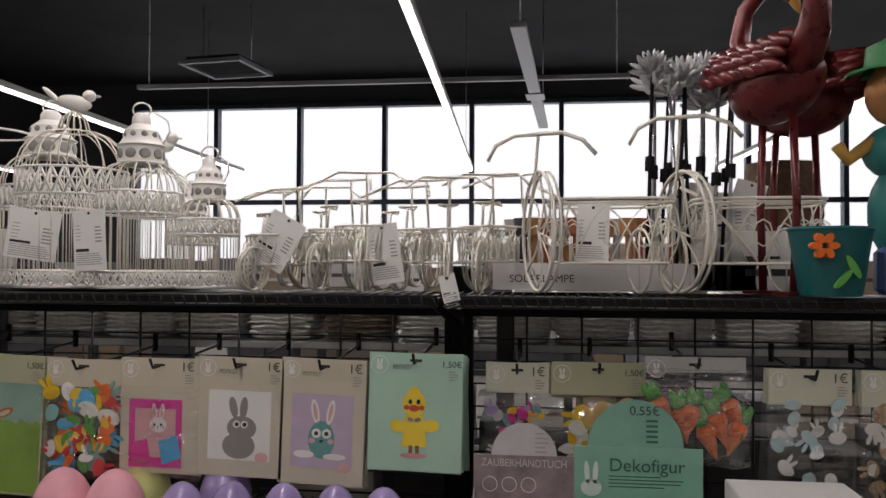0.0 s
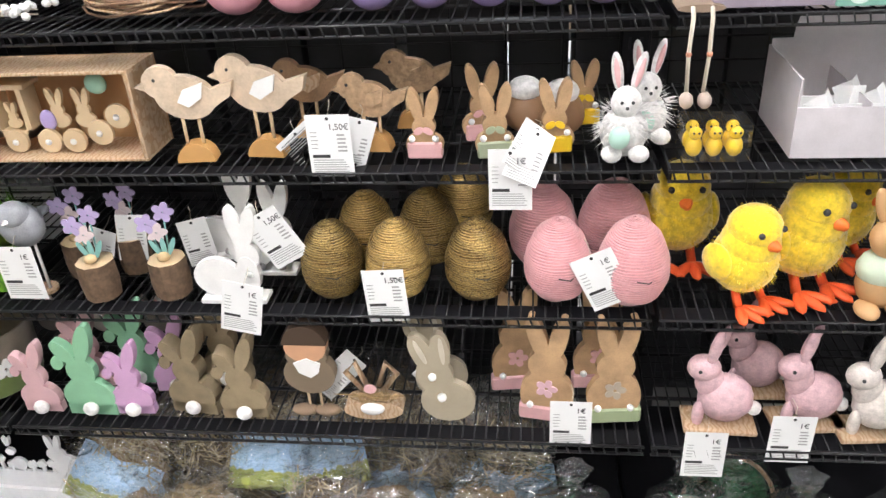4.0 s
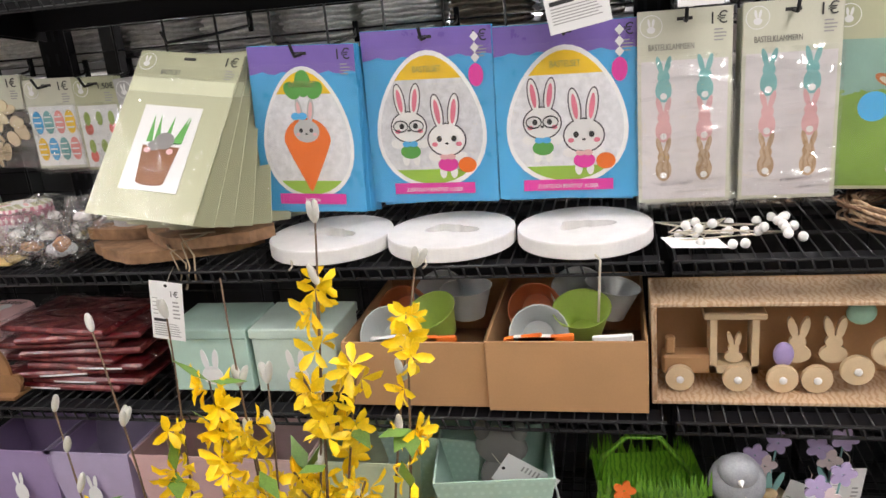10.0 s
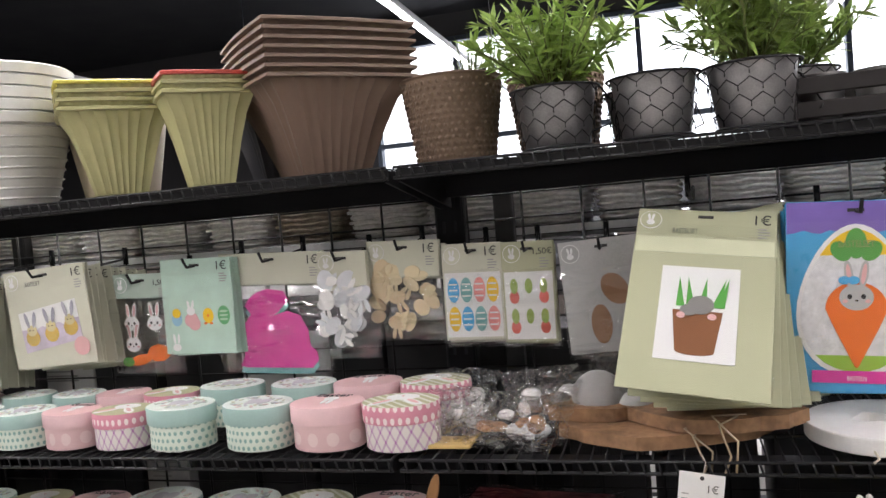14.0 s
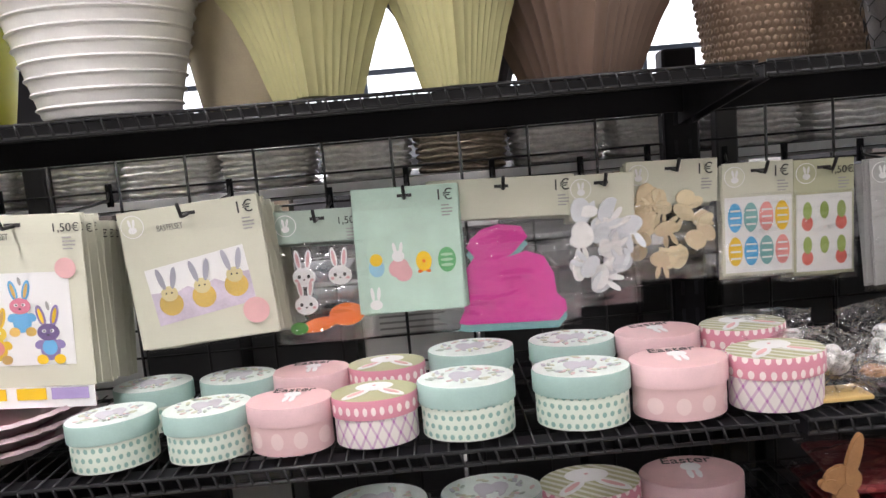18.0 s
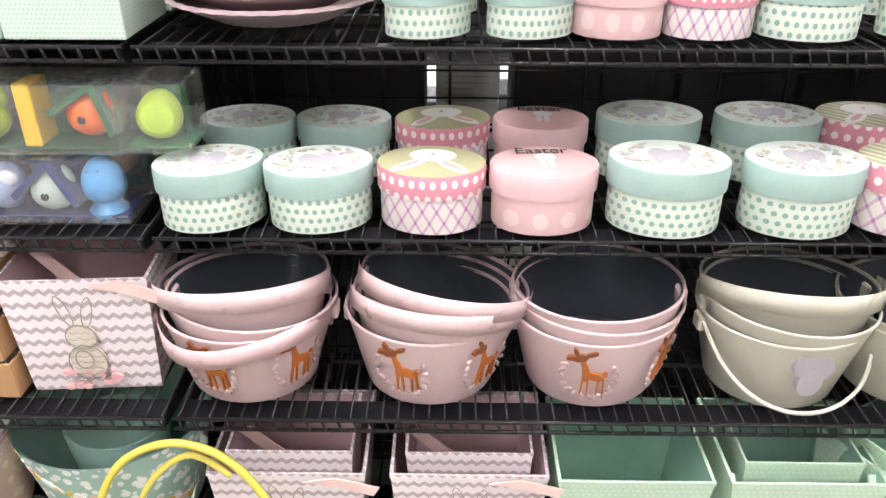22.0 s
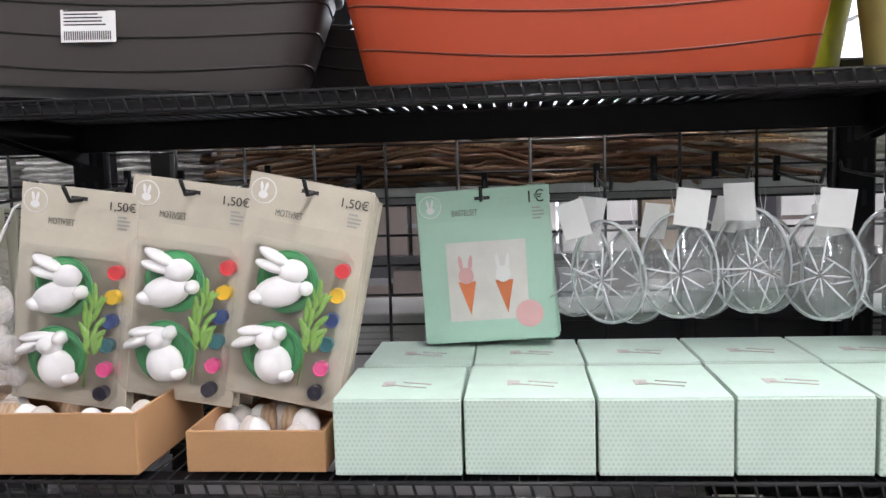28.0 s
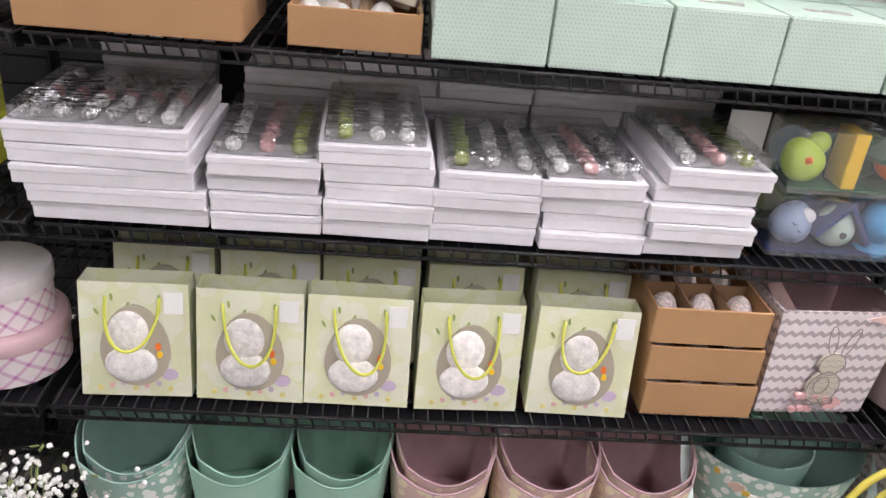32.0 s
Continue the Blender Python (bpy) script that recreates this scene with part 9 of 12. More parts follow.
for i in range(40):
    x = rng.uniform(-0.04, 0.04)
    g.tube([(x, -0.02, 0.04 + rng.uniform(0, 0.02)), (x + rng.uniform(-0.03, 0.03), -0.026, 0.055 + rng.uniform(0, 0.02)), (x + rng.uniform(-0.04, 0.04), -0.018, 0.06)], 0.001, 4)
part("straw", g, paint((0.45, 0.3, 0.14), 0.7), nest)
part("flower", Shape().slab(oval(0, 0.08, 0.012, 0.01), -0.026, -0.022), PINK, nest)
LIN = paint((0.42, 0.36, 0.26), 0.7)
for x, y, turn in ((-0.378, 0.05, 0), (-0.378 - 0.02, 0.12, 10)):
    outs = [oval(0.01, 0.05, 0.052, 0.048), oval(-0.012, 0.11, 0.034, 0.045, 15), oval(-0.035, 0.165, 0.02, 0.04, 22), oval(0.0, 0.165, 0.018, 0.042, 5)]
    g, _ = flat_rabbit(1, 0.014, LIN, outs)
    solid("flat_rabbit", [(g, LIN), (Shape().ball(0.0, -0.012, 0.062, 0.009, seg=10, rings=6).ball(-0.016, -0.012, 0.11, 0.008, seg=10, rings=6), WHITE), (Shape().slab(oval(0.004, 0.168, 0.005, 0.03, 5), -0.011, -0.009).slab(oval(-0.036, 0.165, 0.005, 0.028, 22), -0.0112, -0.009), paint((0.6, 0.55, 0.45), 0.7))], "flat grey wooden rabbit with white pompoms", "rabbit figure", "flat grey rabbits", (x, y, Z1), (0, 0, turn))
for k, (x, y, foot, fl) in enumerate(((-0.182, 0.06, PINK, paint((0.7, 0.45, 0.5), 0.6)), (-0.060, 0.06, paint((0.4, 0.48, 0.28), 0.6), paint((0.45, 0.38, 0.3), 0.6)), (-0.24, 0.15, PINK, PINK), (-0.08, 0.16, PINK, PINK))):
    outs = [oval(0, 0.05, 0.05, 0.06), oval(0, 0.12, 0.035, 0.035), oval(-0.018, 0.18, 0.016, 0.05, 16), oval(0.02, 0.18, 0.016, 0.05, -12)]
    g, _ = flat_rabbit(1, 0.016, WDB, outs)
    f = Shape()
    for q in range(5):
        f.slab(oval(0.012 * math.cos(q * 1.257), 0.08 + 0.012 * math.sin(q * 1.257), 0.009, 0.007, q * 72), -0.0125 - 0.0002 * q, -0.0105)
    solid("wooden_rabbit", [(g, WDB), (Shape().box(-0.052, 0.052, -0.012, 0.012, 0, 0.034, 0.004), foot), (f, fl), (Shape().ball(-0.03, -0.014, 0.04, 0.007, seg=8, rings=5).ball(0.03, -0.014, 0.04, 0.007, seg=8, rings=5), WHITE)], "wooden rabbit with a painted foot and a felt flower", "rabbit figure", "flower wooden rabbits", (x, y, Z1), (0, 0, rng.uniform(-10, 10)))
hang_tag(-0.14, -0.015, 0.615)
hang_tag(0.1, -0.015, 0.56)
hang_tag(0.245, -0.02, 0.6)
SIS = [material("pink_sisal", (0.6, 0.4, 0.42), 0.9, 0.0, 0.3, 80, 1.0, 350), material("white_sisal", (0.66, 0.6, 0.55), 0.9, 0.0, 0.3, 80, 1.0, 350)]
for x, y, k in ((0.129, 0.06, 0), (0.287, 0.07, 0), (0.376 + 0.02, 0.05, 1), (0.21, 0.16, 0), (0.5, 0.08, 1)):
    b = Shape().ball(0.012, 0, 0.062, 0.05, 0.036, 0.05, m=Matrix.Rotation(0.3, 3, "Y")).ball(-0.032, 0, 0.128, 0.03, 0.024, 0.026).ball(-0.02, 0.0, 0.1, 0.026, 0.022, 0.036).ball(-0.018, -0.01, 0.18, 0.011, 0.007, 0.04, m=Matrix.Rotation(0.18, 3, "Y")).ball(-0.006, 0.012, 0.178, 0.011, 0.007, 0.038, m=Matrix.Rotation(0.35, 3, "Y")).ball(-0.035, -0.012, 0.03, 0.011, 0.011, 0.03)
    solid("sisal_rabbit", [(b, SIS[k]), (Shape().ball(0.064, 0, 0.04, 0.014, seg=10, rings=6), FUR), (Shape().box(-0.06, 0.07, -0.035, 0.035, 0, 0.01, 0.002), WOOD), (Shape().ball(-0.042, -0.022, 0.134, 0.0035, seg=8, rings=5), INK)], ("pink sisal rabbit on a wooden base", "white sisal rabbit on a wooden base")[k], "rabbit figure", "sisal rabbits", (x, y, Z1), (0, 0, rng.uniform(-8, 8)))


LINING = paint((0.2, 0.165, 0.12), 0.95, vary=0.3, bump=0.5, fine=600.0)


def felt_basket(x, y, z, r, h, turn=0.0):
    b = thing("felt_basket", "round grey felt basket with a green base and white flowers", "basket", "felt baskets", (x, y, z), (0, 0, turn))
    part("basket_wall", Shape().lathe([(0.0, 0.0), (r * 0.9, 0.0), (r * 0.95, 0.008), (r, h)], 40, sy=0.85), FELT, b)
    part("lining", Shape().lathe([(r, h), (r * 0.98, h + 0.0015), (r * 0.965, h), (r * 0.91, 0.012), (0, 0.01)], 40, sy=0.85), LINING, b)
    for a in (-2.1, -1.2, -0.6):
        g = Shape()
        for q in range(5):
            g.slab(oval(0.013 * math.cos(q * 1.257), 0.013 * math.sin(q * 1.257), 0.01, 0.0075, q * 72), -0.004 - 0.0003 * q, 0.0)
        part("felt_flower", g.turn(pose(r * 0.985 * math.cos(a), r * 0.85 * 0.985 * math.sin(a), h * 0.5, 0, 0, math.degrees(a) + 90)), WHITE, b)
    return b


felt_basket(-1.388 + 0.0, 0.14, Z1, 0.126, 0.142)
felt_basket(-1.607, 0.14, Z1, 0.125, 0.14, 15)
felt_basket(-1.93, 0.15, Z1, 0.135, 0.125, 40)
hang_tag(-1.388 - 0.01, 0.03, Z1 + 0.2, 0.1, 0.06, "", (-25, 3, 0))
for i in range(4):
    solid("felt_rabbit_head", [(Shape().ball(0, 0, 0.03, 0.03, 0.014, 0.028).ball(-0.015, 0, 0.075, 0.011, 0.006, 0.03).ball(0.016, 0, 0.075, 0.011, 0.006, 0.03), paint((0.45, 0.4, 0.36), 0.9)), (Shape().ball(-0.015, -0.006, 0.075, 0.006, 0.003, 0.022).ball(0.016, -0.006, 0.075, 0.006, 0.003, 0.022), PINK)], "grey felt rabbit head with pink ears on a basket", "rabbit figure", "felt rabbit heads", (-1.46 + 0.13 * i, 0.31, Z1 + 0.0))

for x, lab in ((-3.589, "white zigzag gift box with a rabbit print"), (-3.330, "white zigzag gift box with a pink ribbon tail")):
    zig_box(x, 0.11, Z1, 0.222, 0.185, 0.165, lab)
    b = tapered_box("gift_box", "smaller zigzag box nested inside another", x, 0.115, Z1 + 0.012, 0.165, 0.12, 0.165, ZIG, ZIGIN, 1.1, "zigzag gift boxes")
MDOT = material("mint_dot_card", (0.46, 0.64, 0.48), 0.5, 0.0, 0.06, 20, 0.05, pattern=flat_dots((0.55, 0.7, 0.56), 0.009, 0.26))
for i, (x, y, turn) in enumerate(((-3.097, 0.1, 0), (-2.856, 0.1, 0), (-2.66, 0.1, 30), (-2.42, 0.1, 0))):
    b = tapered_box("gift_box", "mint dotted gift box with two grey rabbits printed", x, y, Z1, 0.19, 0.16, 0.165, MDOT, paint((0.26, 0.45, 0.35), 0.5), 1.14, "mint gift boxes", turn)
    g = Shape()
    front = pose(0, -0.0812, 0, 4.2, 0, 0)
    for dx, dz, tone, k in ((-0.014, 0.0, (0.36, 0.33, 0.36), 0), (0.016, -0.012, (0.56, 0.52, 0.56), 1)):
        g = Shape()
        for q, o in enumerate((oval(dx, 0.066 + dz, 0.017, 0.034, -6 + 14 * k), oval(dx + 0.003, 0.11 + dz, 0.02, 0.016), oval(dx + (-0.016, 0.022)[k], 0.088 + dz, 0.007, 0.024, (-16, 22)[k]), oval(dx - 0.008, 0.034 + dz, 0.008, 0.005), oval(dx + 0.01, 0.034 + dz, 0.008, 0.005))):
            g.slab(o, -0.0008 - 0.0002 * q - 0.001 * k, 0.003)
        part("rabbit_print", g.turn(front), paint(tone, 0.6), b)
    for q in range(18):
        a = math.pi * ((0.72 if q < 9 else -0.28) + 0.56 * (q % 9) / 8)
        rr = 1 + 0.16 * ((q * 5) % 3 - 1)
        part("leaf_print", Shape().slab(oval(0.058 * rr * math.cos(a), 0.08 + 0.05 * rr * math.sin(a), 0.009, 0.0042, math.degrees(a) + 40 * ((q * 3) % 4 - 1.5)), -0.0008 - 0.0001 * q, 0.003).turn(front), paint(((0.3, 0.36, 0.26), (0.6, 0.42, 0.28), (0.36, 0.42, 0.34))[q % 3], 0.6), b)
    if i:
        part("ribbon", Shape().tube([(-0.1 * math.cos(a), -0.06 - 0.046 * math.sin(a) ** 0.6, 0.155 - 0.105 * math.sin(a)) for a in (math.pi * q / 18 for q in range(19))], 0.0055, 6), paint((0.55, 0.7, 0.58), 0.35), b)
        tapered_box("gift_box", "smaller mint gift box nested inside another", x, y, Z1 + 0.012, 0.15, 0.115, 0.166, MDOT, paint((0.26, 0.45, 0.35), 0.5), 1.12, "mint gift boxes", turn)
FLO = {0: material("mint_floral", (0.33, 0.5, 0.44), 0.5, 0.0, 0.1, 20, 0.05, pattern=blots((0.78, 0.8, 0.76), 62.0, 0.57)), 1: material("pink_floral", (0.66, 0.48, 0.42), 0.5, 0.0, 0.1, 20, 0.05, pattern=blots((0.76, 0.66, 0.46), 48.0, 0.6)), 2: paint((0.3, 0.5, 0.4), 0.5)}
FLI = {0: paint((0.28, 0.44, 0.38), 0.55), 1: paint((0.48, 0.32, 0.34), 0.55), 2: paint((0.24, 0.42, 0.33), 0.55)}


def tub(x, y, w, h, k, label, lift=0.0):
    b = thing("paper_tub", label, "tub", "floral paper tubs", (x, y, Z1 + lift), (0, 0, rng.uniform(-4, 4)))
    def wavy(g):
        g.v = [(p[0], p[1], p[2] + 0.02 * (p[2] / h) * (math.cos(2 * math.atan2(p[1], p[0])) - 0.6 * math.exp(-(p[0] / (0.12 * w)) ** 2) * (p[1] > 0))) for p in g.v]
        return g
    part("outer_wall", wavy(Shape().lathe([(0.0, 0.0), (w * 0.42, 0.0), (w * 0.46, h * 0.5), (w * 0.5, h)], 40, sy=1.0, square=0.25)), FLO[k], b)
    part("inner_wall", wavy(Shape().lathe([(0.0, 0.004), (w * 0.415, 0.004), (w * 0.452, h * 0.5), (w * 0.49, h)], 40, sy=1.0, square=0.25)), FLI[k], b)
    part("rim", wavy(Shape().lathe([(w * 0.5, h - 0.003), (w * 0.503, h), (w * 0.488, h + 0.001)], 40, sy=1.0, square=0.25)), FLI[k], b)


for x, k, w in ((-4.110, 1, 0.17), (-4.267, 1, 0.175), (-4.43, 1, 0.17), (-4.587, 2, 0.16), (-4.742, 2, 0.165), (-4.898, 0, 0.17)):
    lab = ("mint floral paper tub nested in another", "pale pink floral paper tub nested in another", "plain mint paper tub nested in another")[k]
    tub(x, 0.11, w, 0.14, k, lab)
    tub(x + 0.004, 0.115, w * 0.93, 0.135, k, lab, 0.012)
    if w > 0.165:
        tub(x + 0.006, 0.3, w, 0.14, k, lab)
fb = thing("ribbon_basket", "large mint floral tub with a white satin ribbon", "tub", at=(-3.882, 0.15, Z1))
part("outer_wall", Shape().lathe([(0.0, 0.0), (0.115, 0.0), (0.15, 0.17)], 44, sy=0.9), FLO[0], fb)
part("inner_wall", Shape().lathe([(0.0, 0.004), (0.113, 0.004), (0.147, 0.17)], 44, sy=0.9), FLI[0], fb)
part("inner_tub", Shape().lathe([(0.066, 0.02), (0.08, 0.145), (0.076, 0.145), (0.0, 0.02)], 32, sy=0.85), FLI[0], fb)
line = smooth([(-0.15, -0.02, 0.17), (-0.158, -0.08, 0.12), (-0.135, -0.14, 0.03), (-0.08, -0.17, -0.03), (0.0, -0.18, -0.05), (0.08, -0.17, -0.02), (0.135, -0.13, 0.06), (0.155, -0.05, 0.16)])
g = Shape()
for k in range(len(line)):
    o, f = Vector(line[k]), k / (len(line) - 1)
    side = Vector((math.cos(4.5 * f + 0.4), 0.25, 0.55 * math.sin(4.5 * f))).normalized() * 0.011
    g.v += [tuple(o - side), tuple(o + side)]
g.f = [(2 * k, 2 * k + 1, 2 * k + 3, 2 * k + 2) for k in range(len(line) - 1)]
g.s = [True] * len(g.f)
part("ribbon", g, paint((0.62, 0.72, 0.7), 0.22, sheen=0.3), fb)
for k in range(30):
    a, z = radians(200 + 140 * ((k * 0.618) % 1)), 0.018 + 0.135 * ((k * 0.382 + 0.1) % 1)
    rr = 0.1155 + 0.0345 * z / 0.17
    part("flower_print", Shape().slab(oval(0, 0, 0.0065 + 0.003 * (k % 3), 0.005 + 0.001 * (k % 2), 25 * k), -0.0012, 0.001).turn(pose(rr * math.cos(a), 0.9 * rr * math.sin(a), z, 11, 0, math.degrees(a) + 90)), (paint((0.74, 0.48, 0.08), 0.5), paint((0.8, 0.8, 0.76), 0.5), paint((0.7, 0.5, 0.4), 0.5))[k % 3], fb)
yr = thing("yellow_ribbon", "yellow woven basket handle arching over the shelf", "ribbon")
yr.matrix_basis = LEAN @ pose(-3.78, -0.03, 0.0)
part("loop", Shape().tube(smooth([(-0.03, -0.02, 0.32), (-0.075, -0.015, 0.5), (-0.075, -0.01, 0.62), (-0.03, -0.01, 0.72), (0.05, -0.01, 0.755), (0.13, -0.01, 0.72), (0.19, -0.012, 0.62), (0.22, -0.02, 0.48), (0.235, -0.02, 0.32)]), 0.006, 6), paint((0.6, 0.52, 0.08), 0.5), yr)
part("inner_loop", Shape().tube(smooth([(-0.01, -0.005, 0.32), (-0.04, 0.0, 0.52), (-0.01, 0.005, 0.66), (0.06, 0.0, 0.73), (0.12, -0.002, 0.7)]), 0.005, 6), paint((0.62, 0.54, 0.1), 0.5), yr)

# ---- base deck ----
def rattan_basket(x, y, r, h, col, label):
    b = thing("rattan_basket", label, "basket", "rattan baskets", (x, y, Z0), (0, 0, rng.uniform(0, 90)))
    m = paint(col, 0.55, vary=0.5, bump=0.4)
    g = Shape()
    turn = random.Random(round(-1000 * x))
    for k in range(34):
        f = k / 34
        z, ph = 0.008 + h * f, turn.uniform(0, 6.28)
        rr = r * (0.75 + 0.25 * math.sin(1.4 * f + 0.2)) + turn.uniform(-0.004, 0.004)
        g.tube([((rr + 0.004 * math.sin(12 * a + math.pi * k)) * math.cos(a), (rr + 0.004 * math.sin(12 * a + math.pi * k)) * math.sin(a) * 0.9, z + 0.006 * math.sin(2 * a + ph) + 0.003 * math.sin(5 * a + k)) for a in (2 * math.pi * q / 44 for q in range(44))], turn.uniform(0.0045, 0.007), 5, True)
    # sheet behind the strands, weave colour darkened to paint shade into the gaps
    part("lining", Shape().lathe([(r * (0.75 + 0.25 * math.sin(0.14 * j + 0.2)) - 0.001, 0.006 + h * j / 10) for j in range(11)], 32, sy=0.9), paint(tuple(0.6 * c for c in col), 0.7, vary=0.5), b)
    part("weave", g, m, b)
    for q in range(20):
        a = 2 * math.pi * q / 20
        part("stake", Shape().tube([(0.7 * r * math.cos(a), 0.63 * r * math.sin(a), 0.005), (r * 0.97 * math.cos(a), 0.87 * r * math.sin(a), h)], 0.004, 5), m, b)
    part("rim", Shape().tube([(r * math.cos(a), 0.9 * r * math.sin(a), h + 0.004 * math.sin(9 * a)) for a in (2 * math.pi * q / 40 for q in range(40))], 0.009, 6, True), m, b)
    part("bottom", Shape().lathe([(0, 0.004), (0.74 * r, 0.004)], 24, sy=0.9), m, b)
    part("nested_rim", Shape().tube([(0.8 * r * math.cos(a), 0.7 * r * math.sin(a), h - 0.01) for a in (2 * math.pi * q / 32 for q in range(32))], 0.008, 6, True), m, b)


for x, col, lab in ((-3.617, (0.42, 0.44, 0.06), "lime yellow woven rattan basket"), (-3.950, (0.46, 0.42, 0.06), "lime yellow woven rattan basket"), (-3.36, (0.44, 0.44, 0.07), "lime yellow woven rattan basket"), (-2.993, (0.6, 0.16, 0.2), "coral pink woven rattan basket"), (-2.78, (0.6, 0.16, 0.2), "coral pink woven rattan basket"), (-4.249, (0.1, 0.08, 0.08), "dark brown woven rattan basket"), (-4.55, (0.1, 0.08, 0.08), "dark brown woven rattan basket")):
    rattan_basket(x, 0.09, 0.135, 0.33, col, lab)


def fence_basket(x, y):
    b = thing("fence_box", "white wooden planter box with rabbit fence cut-outs", "planter", "white fence boxes", (x, y, Z0), (0, 0, -2))
    W, D = 0.475, 0.17
    WP = paint((0.82, 0.82, 0.83), 0.5)
    part("tray", Shape().box(-W / 2, W / 2, 0, D, 0.0, 0.01).box(-W / 2, W / 2, D - 0.008, D, 0.01, 0.12), WP, b)
    for yy, lift in ((-0.006, 0.0), (D, 0.07)):
        g = Shape()
        g.box(-W / 2, W / 2, yy, yy + 0.006, 0.0, 0.1 + lift)
        r = random.Random(int(yy * 1000) + 9)
        for i in range(19):
            xx = -W / 2 + 0.014 + i * (W - 0.028) / 18
            hgt = 0.1 + lift + r.uniform(0.012, 0.03)
            g.slab(rect(xx - 0.0025, xx + 0.0025, 0.09 + lift, hgt), yy, yy + 0.006)
            for q in range(5):
                g.slab(oval(xx + 0.006 * math.cos(q * 1.257), hgt + 0.006 * math.sin(q * 1.257), 0.0055, 0.0045, q * 72), yy - 0.0003 * q, yy + 0.006 + 0.0003 * q)
        for xx, s in ((-0.19, 0.85), (-0.1, 0.65), (0.14, 1.2), (0.02, 0.6)):
            for o in (oval(xx, 0.12 + lift, 0.03 * s, 0.028 * s), oval(xx - 0.018 * s, 0.155 * 1 + lift, 0.018 * s, 0.016 * s), oval(xx - 0.024 * s, 0.185 + lift, 0.006 * s, 0.022 * s, 8), oval(xx - 0.01 * s, 0.185 + lift, 0.006 * s, 0.022 * s, -14)):
                g.slab(o, yy - 0.0008, yy + 0.0065)
        for i in range(26):
            xx = -W / 2 + 0.015 + i * (W - 0.03) / 25
            g.slab(oval(xx, 0.004, 0.009, 0.012), yy - 0.003, yy)
        part("cut_out_fence", g, WP, b)
    # grey rabbits painted for the shade seen through the front cut-outs
    g = Shape()
    for i in range(9):
        xx = -W / 2 + 0.04 + i * 0.052
        g.slab(oval(xx, 0.05 + 0.01 * (i % 3), 0.018, 0.016), -0.009, -0.0065).slab(oval(xx + 0.012, 0.08, 0.006, 0.014, -12), -0.0092, -0.0066)
    part("relief_rabbit", g, paint((0.6, 0.61, 0.63), 0.5), b)
    for s in (-1, 1):
        part("end_fence", Shape().box(s * W / 2 - 0.003, s * W / 2 + 0.003, 0, D, 0, 0.14), WP, b)


fence_basket(-1.345 - 0.015, -0.03)
felt_basket(-1.72, 0.06, Z0, 0.13, 0.13, 60)
solid("felt_ear", [(Shape().ball(0, 0, 0.05, 0.02, 0.008, 0.05, m=Matrix.Rotation(0.5, 3, "Y")), paint((0.62, 0.3, 0.33), 0.9))], "pink felt rabbit ear on a grey basket", "basket trim", "", (-1.69, -0.055, Z0))
HAY = material("hay", (0.21, 0.155, 0.085), 0.9, 0.0, 0.7, 70, 1.0, 240)
SKYP = material("sky_meadow_print", (0.34, 0.52, 0.72), 0.35, 0.0, 0.35, 16, 0.05, pattern=rise((0.32, 0.36, 0.08), 0.02, 0.07))
STRIPEP = material("striped_paper_print", (0.7, 0.7, 0.68), 0.4, 0.0, 0.1, 16, 0.05, pattern=lines((0.35, 0.35, 0.36), 0.007, 0.35, 2, 0.004))


def hay_pack(x, y, w, h, roll, k, z=Z0, lean=-18):
    b = thing("hay_pack", ("clear pack of hay with a sky and meadow print", "clear pack of pale straw tied with a label", "crumpled clear pack of hay")[k], "pack", "hay packs", (x, y, z), (lean, roll, rng.uniform(-8, 8)))
    def pillow(sx, sy, sz, zc, seed, amp):
        g = Shape().ball(0, 0, zc, sx, sy, sz, 24, 14)
        for i, p in enumerate(g.v):
            q = Vector((p[0] / sx, p[1] / sy, (p[2] - zc) / sz))
            m = max(abs(q.x), abs(q.z), 0.001)
            s = (1 - 0.5) + 0.5 * (math.hypot(q.x, q.z) / m if m > 0.01 else 1)
            n = 1 + amp * noise.noise(Vector(p) * 38 + Vector((seed, 2, 1)))
            g.v[i] = (p[0] * s * n, p[1] * (0.9 + 0.35 * n - 0.25), max(0.0, zc + (p[2] - zc) * s * n))
        return g
    part("hay_filling", pillow(w * 0.44, 0.045, h * 0.44, h * 0.5, x * 9, 0.35), HAY, b)
    g = Shape()
    r = random.Random(int(-x * 100))
    for i in range(90):
        a, c = r.uniform(-0.42, 0.42) * w, h * r.uniform(0.08, 0.92)
        t = r.uniform(0, 3.14)
        l = r.uniform(0.015, 0.03)
        g.tube([(a - l * math.cos(t), -0.043 - r.uniform(0, 0.008), c - l * math.sin(t)), (a, -0.05, c), (a + l * math.cos(t + 0.4), -0.045, c + l * math.sin(t + 0.4))], 0.0011, 4)
    part("straw_ends", g, paint((0.42, 0.33, 0.18), 0.7, vary=0.5), b)
    if k != 2:
        part("printed_front", Shape().sheet(-w * 0.48, w * 0.48, 0.0, h * (0.62 if k == 0 else 0.45), -0.03, 12, 10, 0.008, 0.026, x * 7), SKYP if k == 0 else STRIPEP, b)
    part("film", Shape().sheet(-w * 0.52, w * 0.52, 0.0, h * 1.02, -0.034, 20, 20, 0.014, 0.03, x * 5 + 1, 34.0), FILM2, b)
    part("film_ruff", Shape().sheet(-w * 0.4, w * 0.4, h * 0.9, h * 1.2, 0.0, 14, 8, 0.03, 0.0, x * 3, 40.0), FILM2, b)


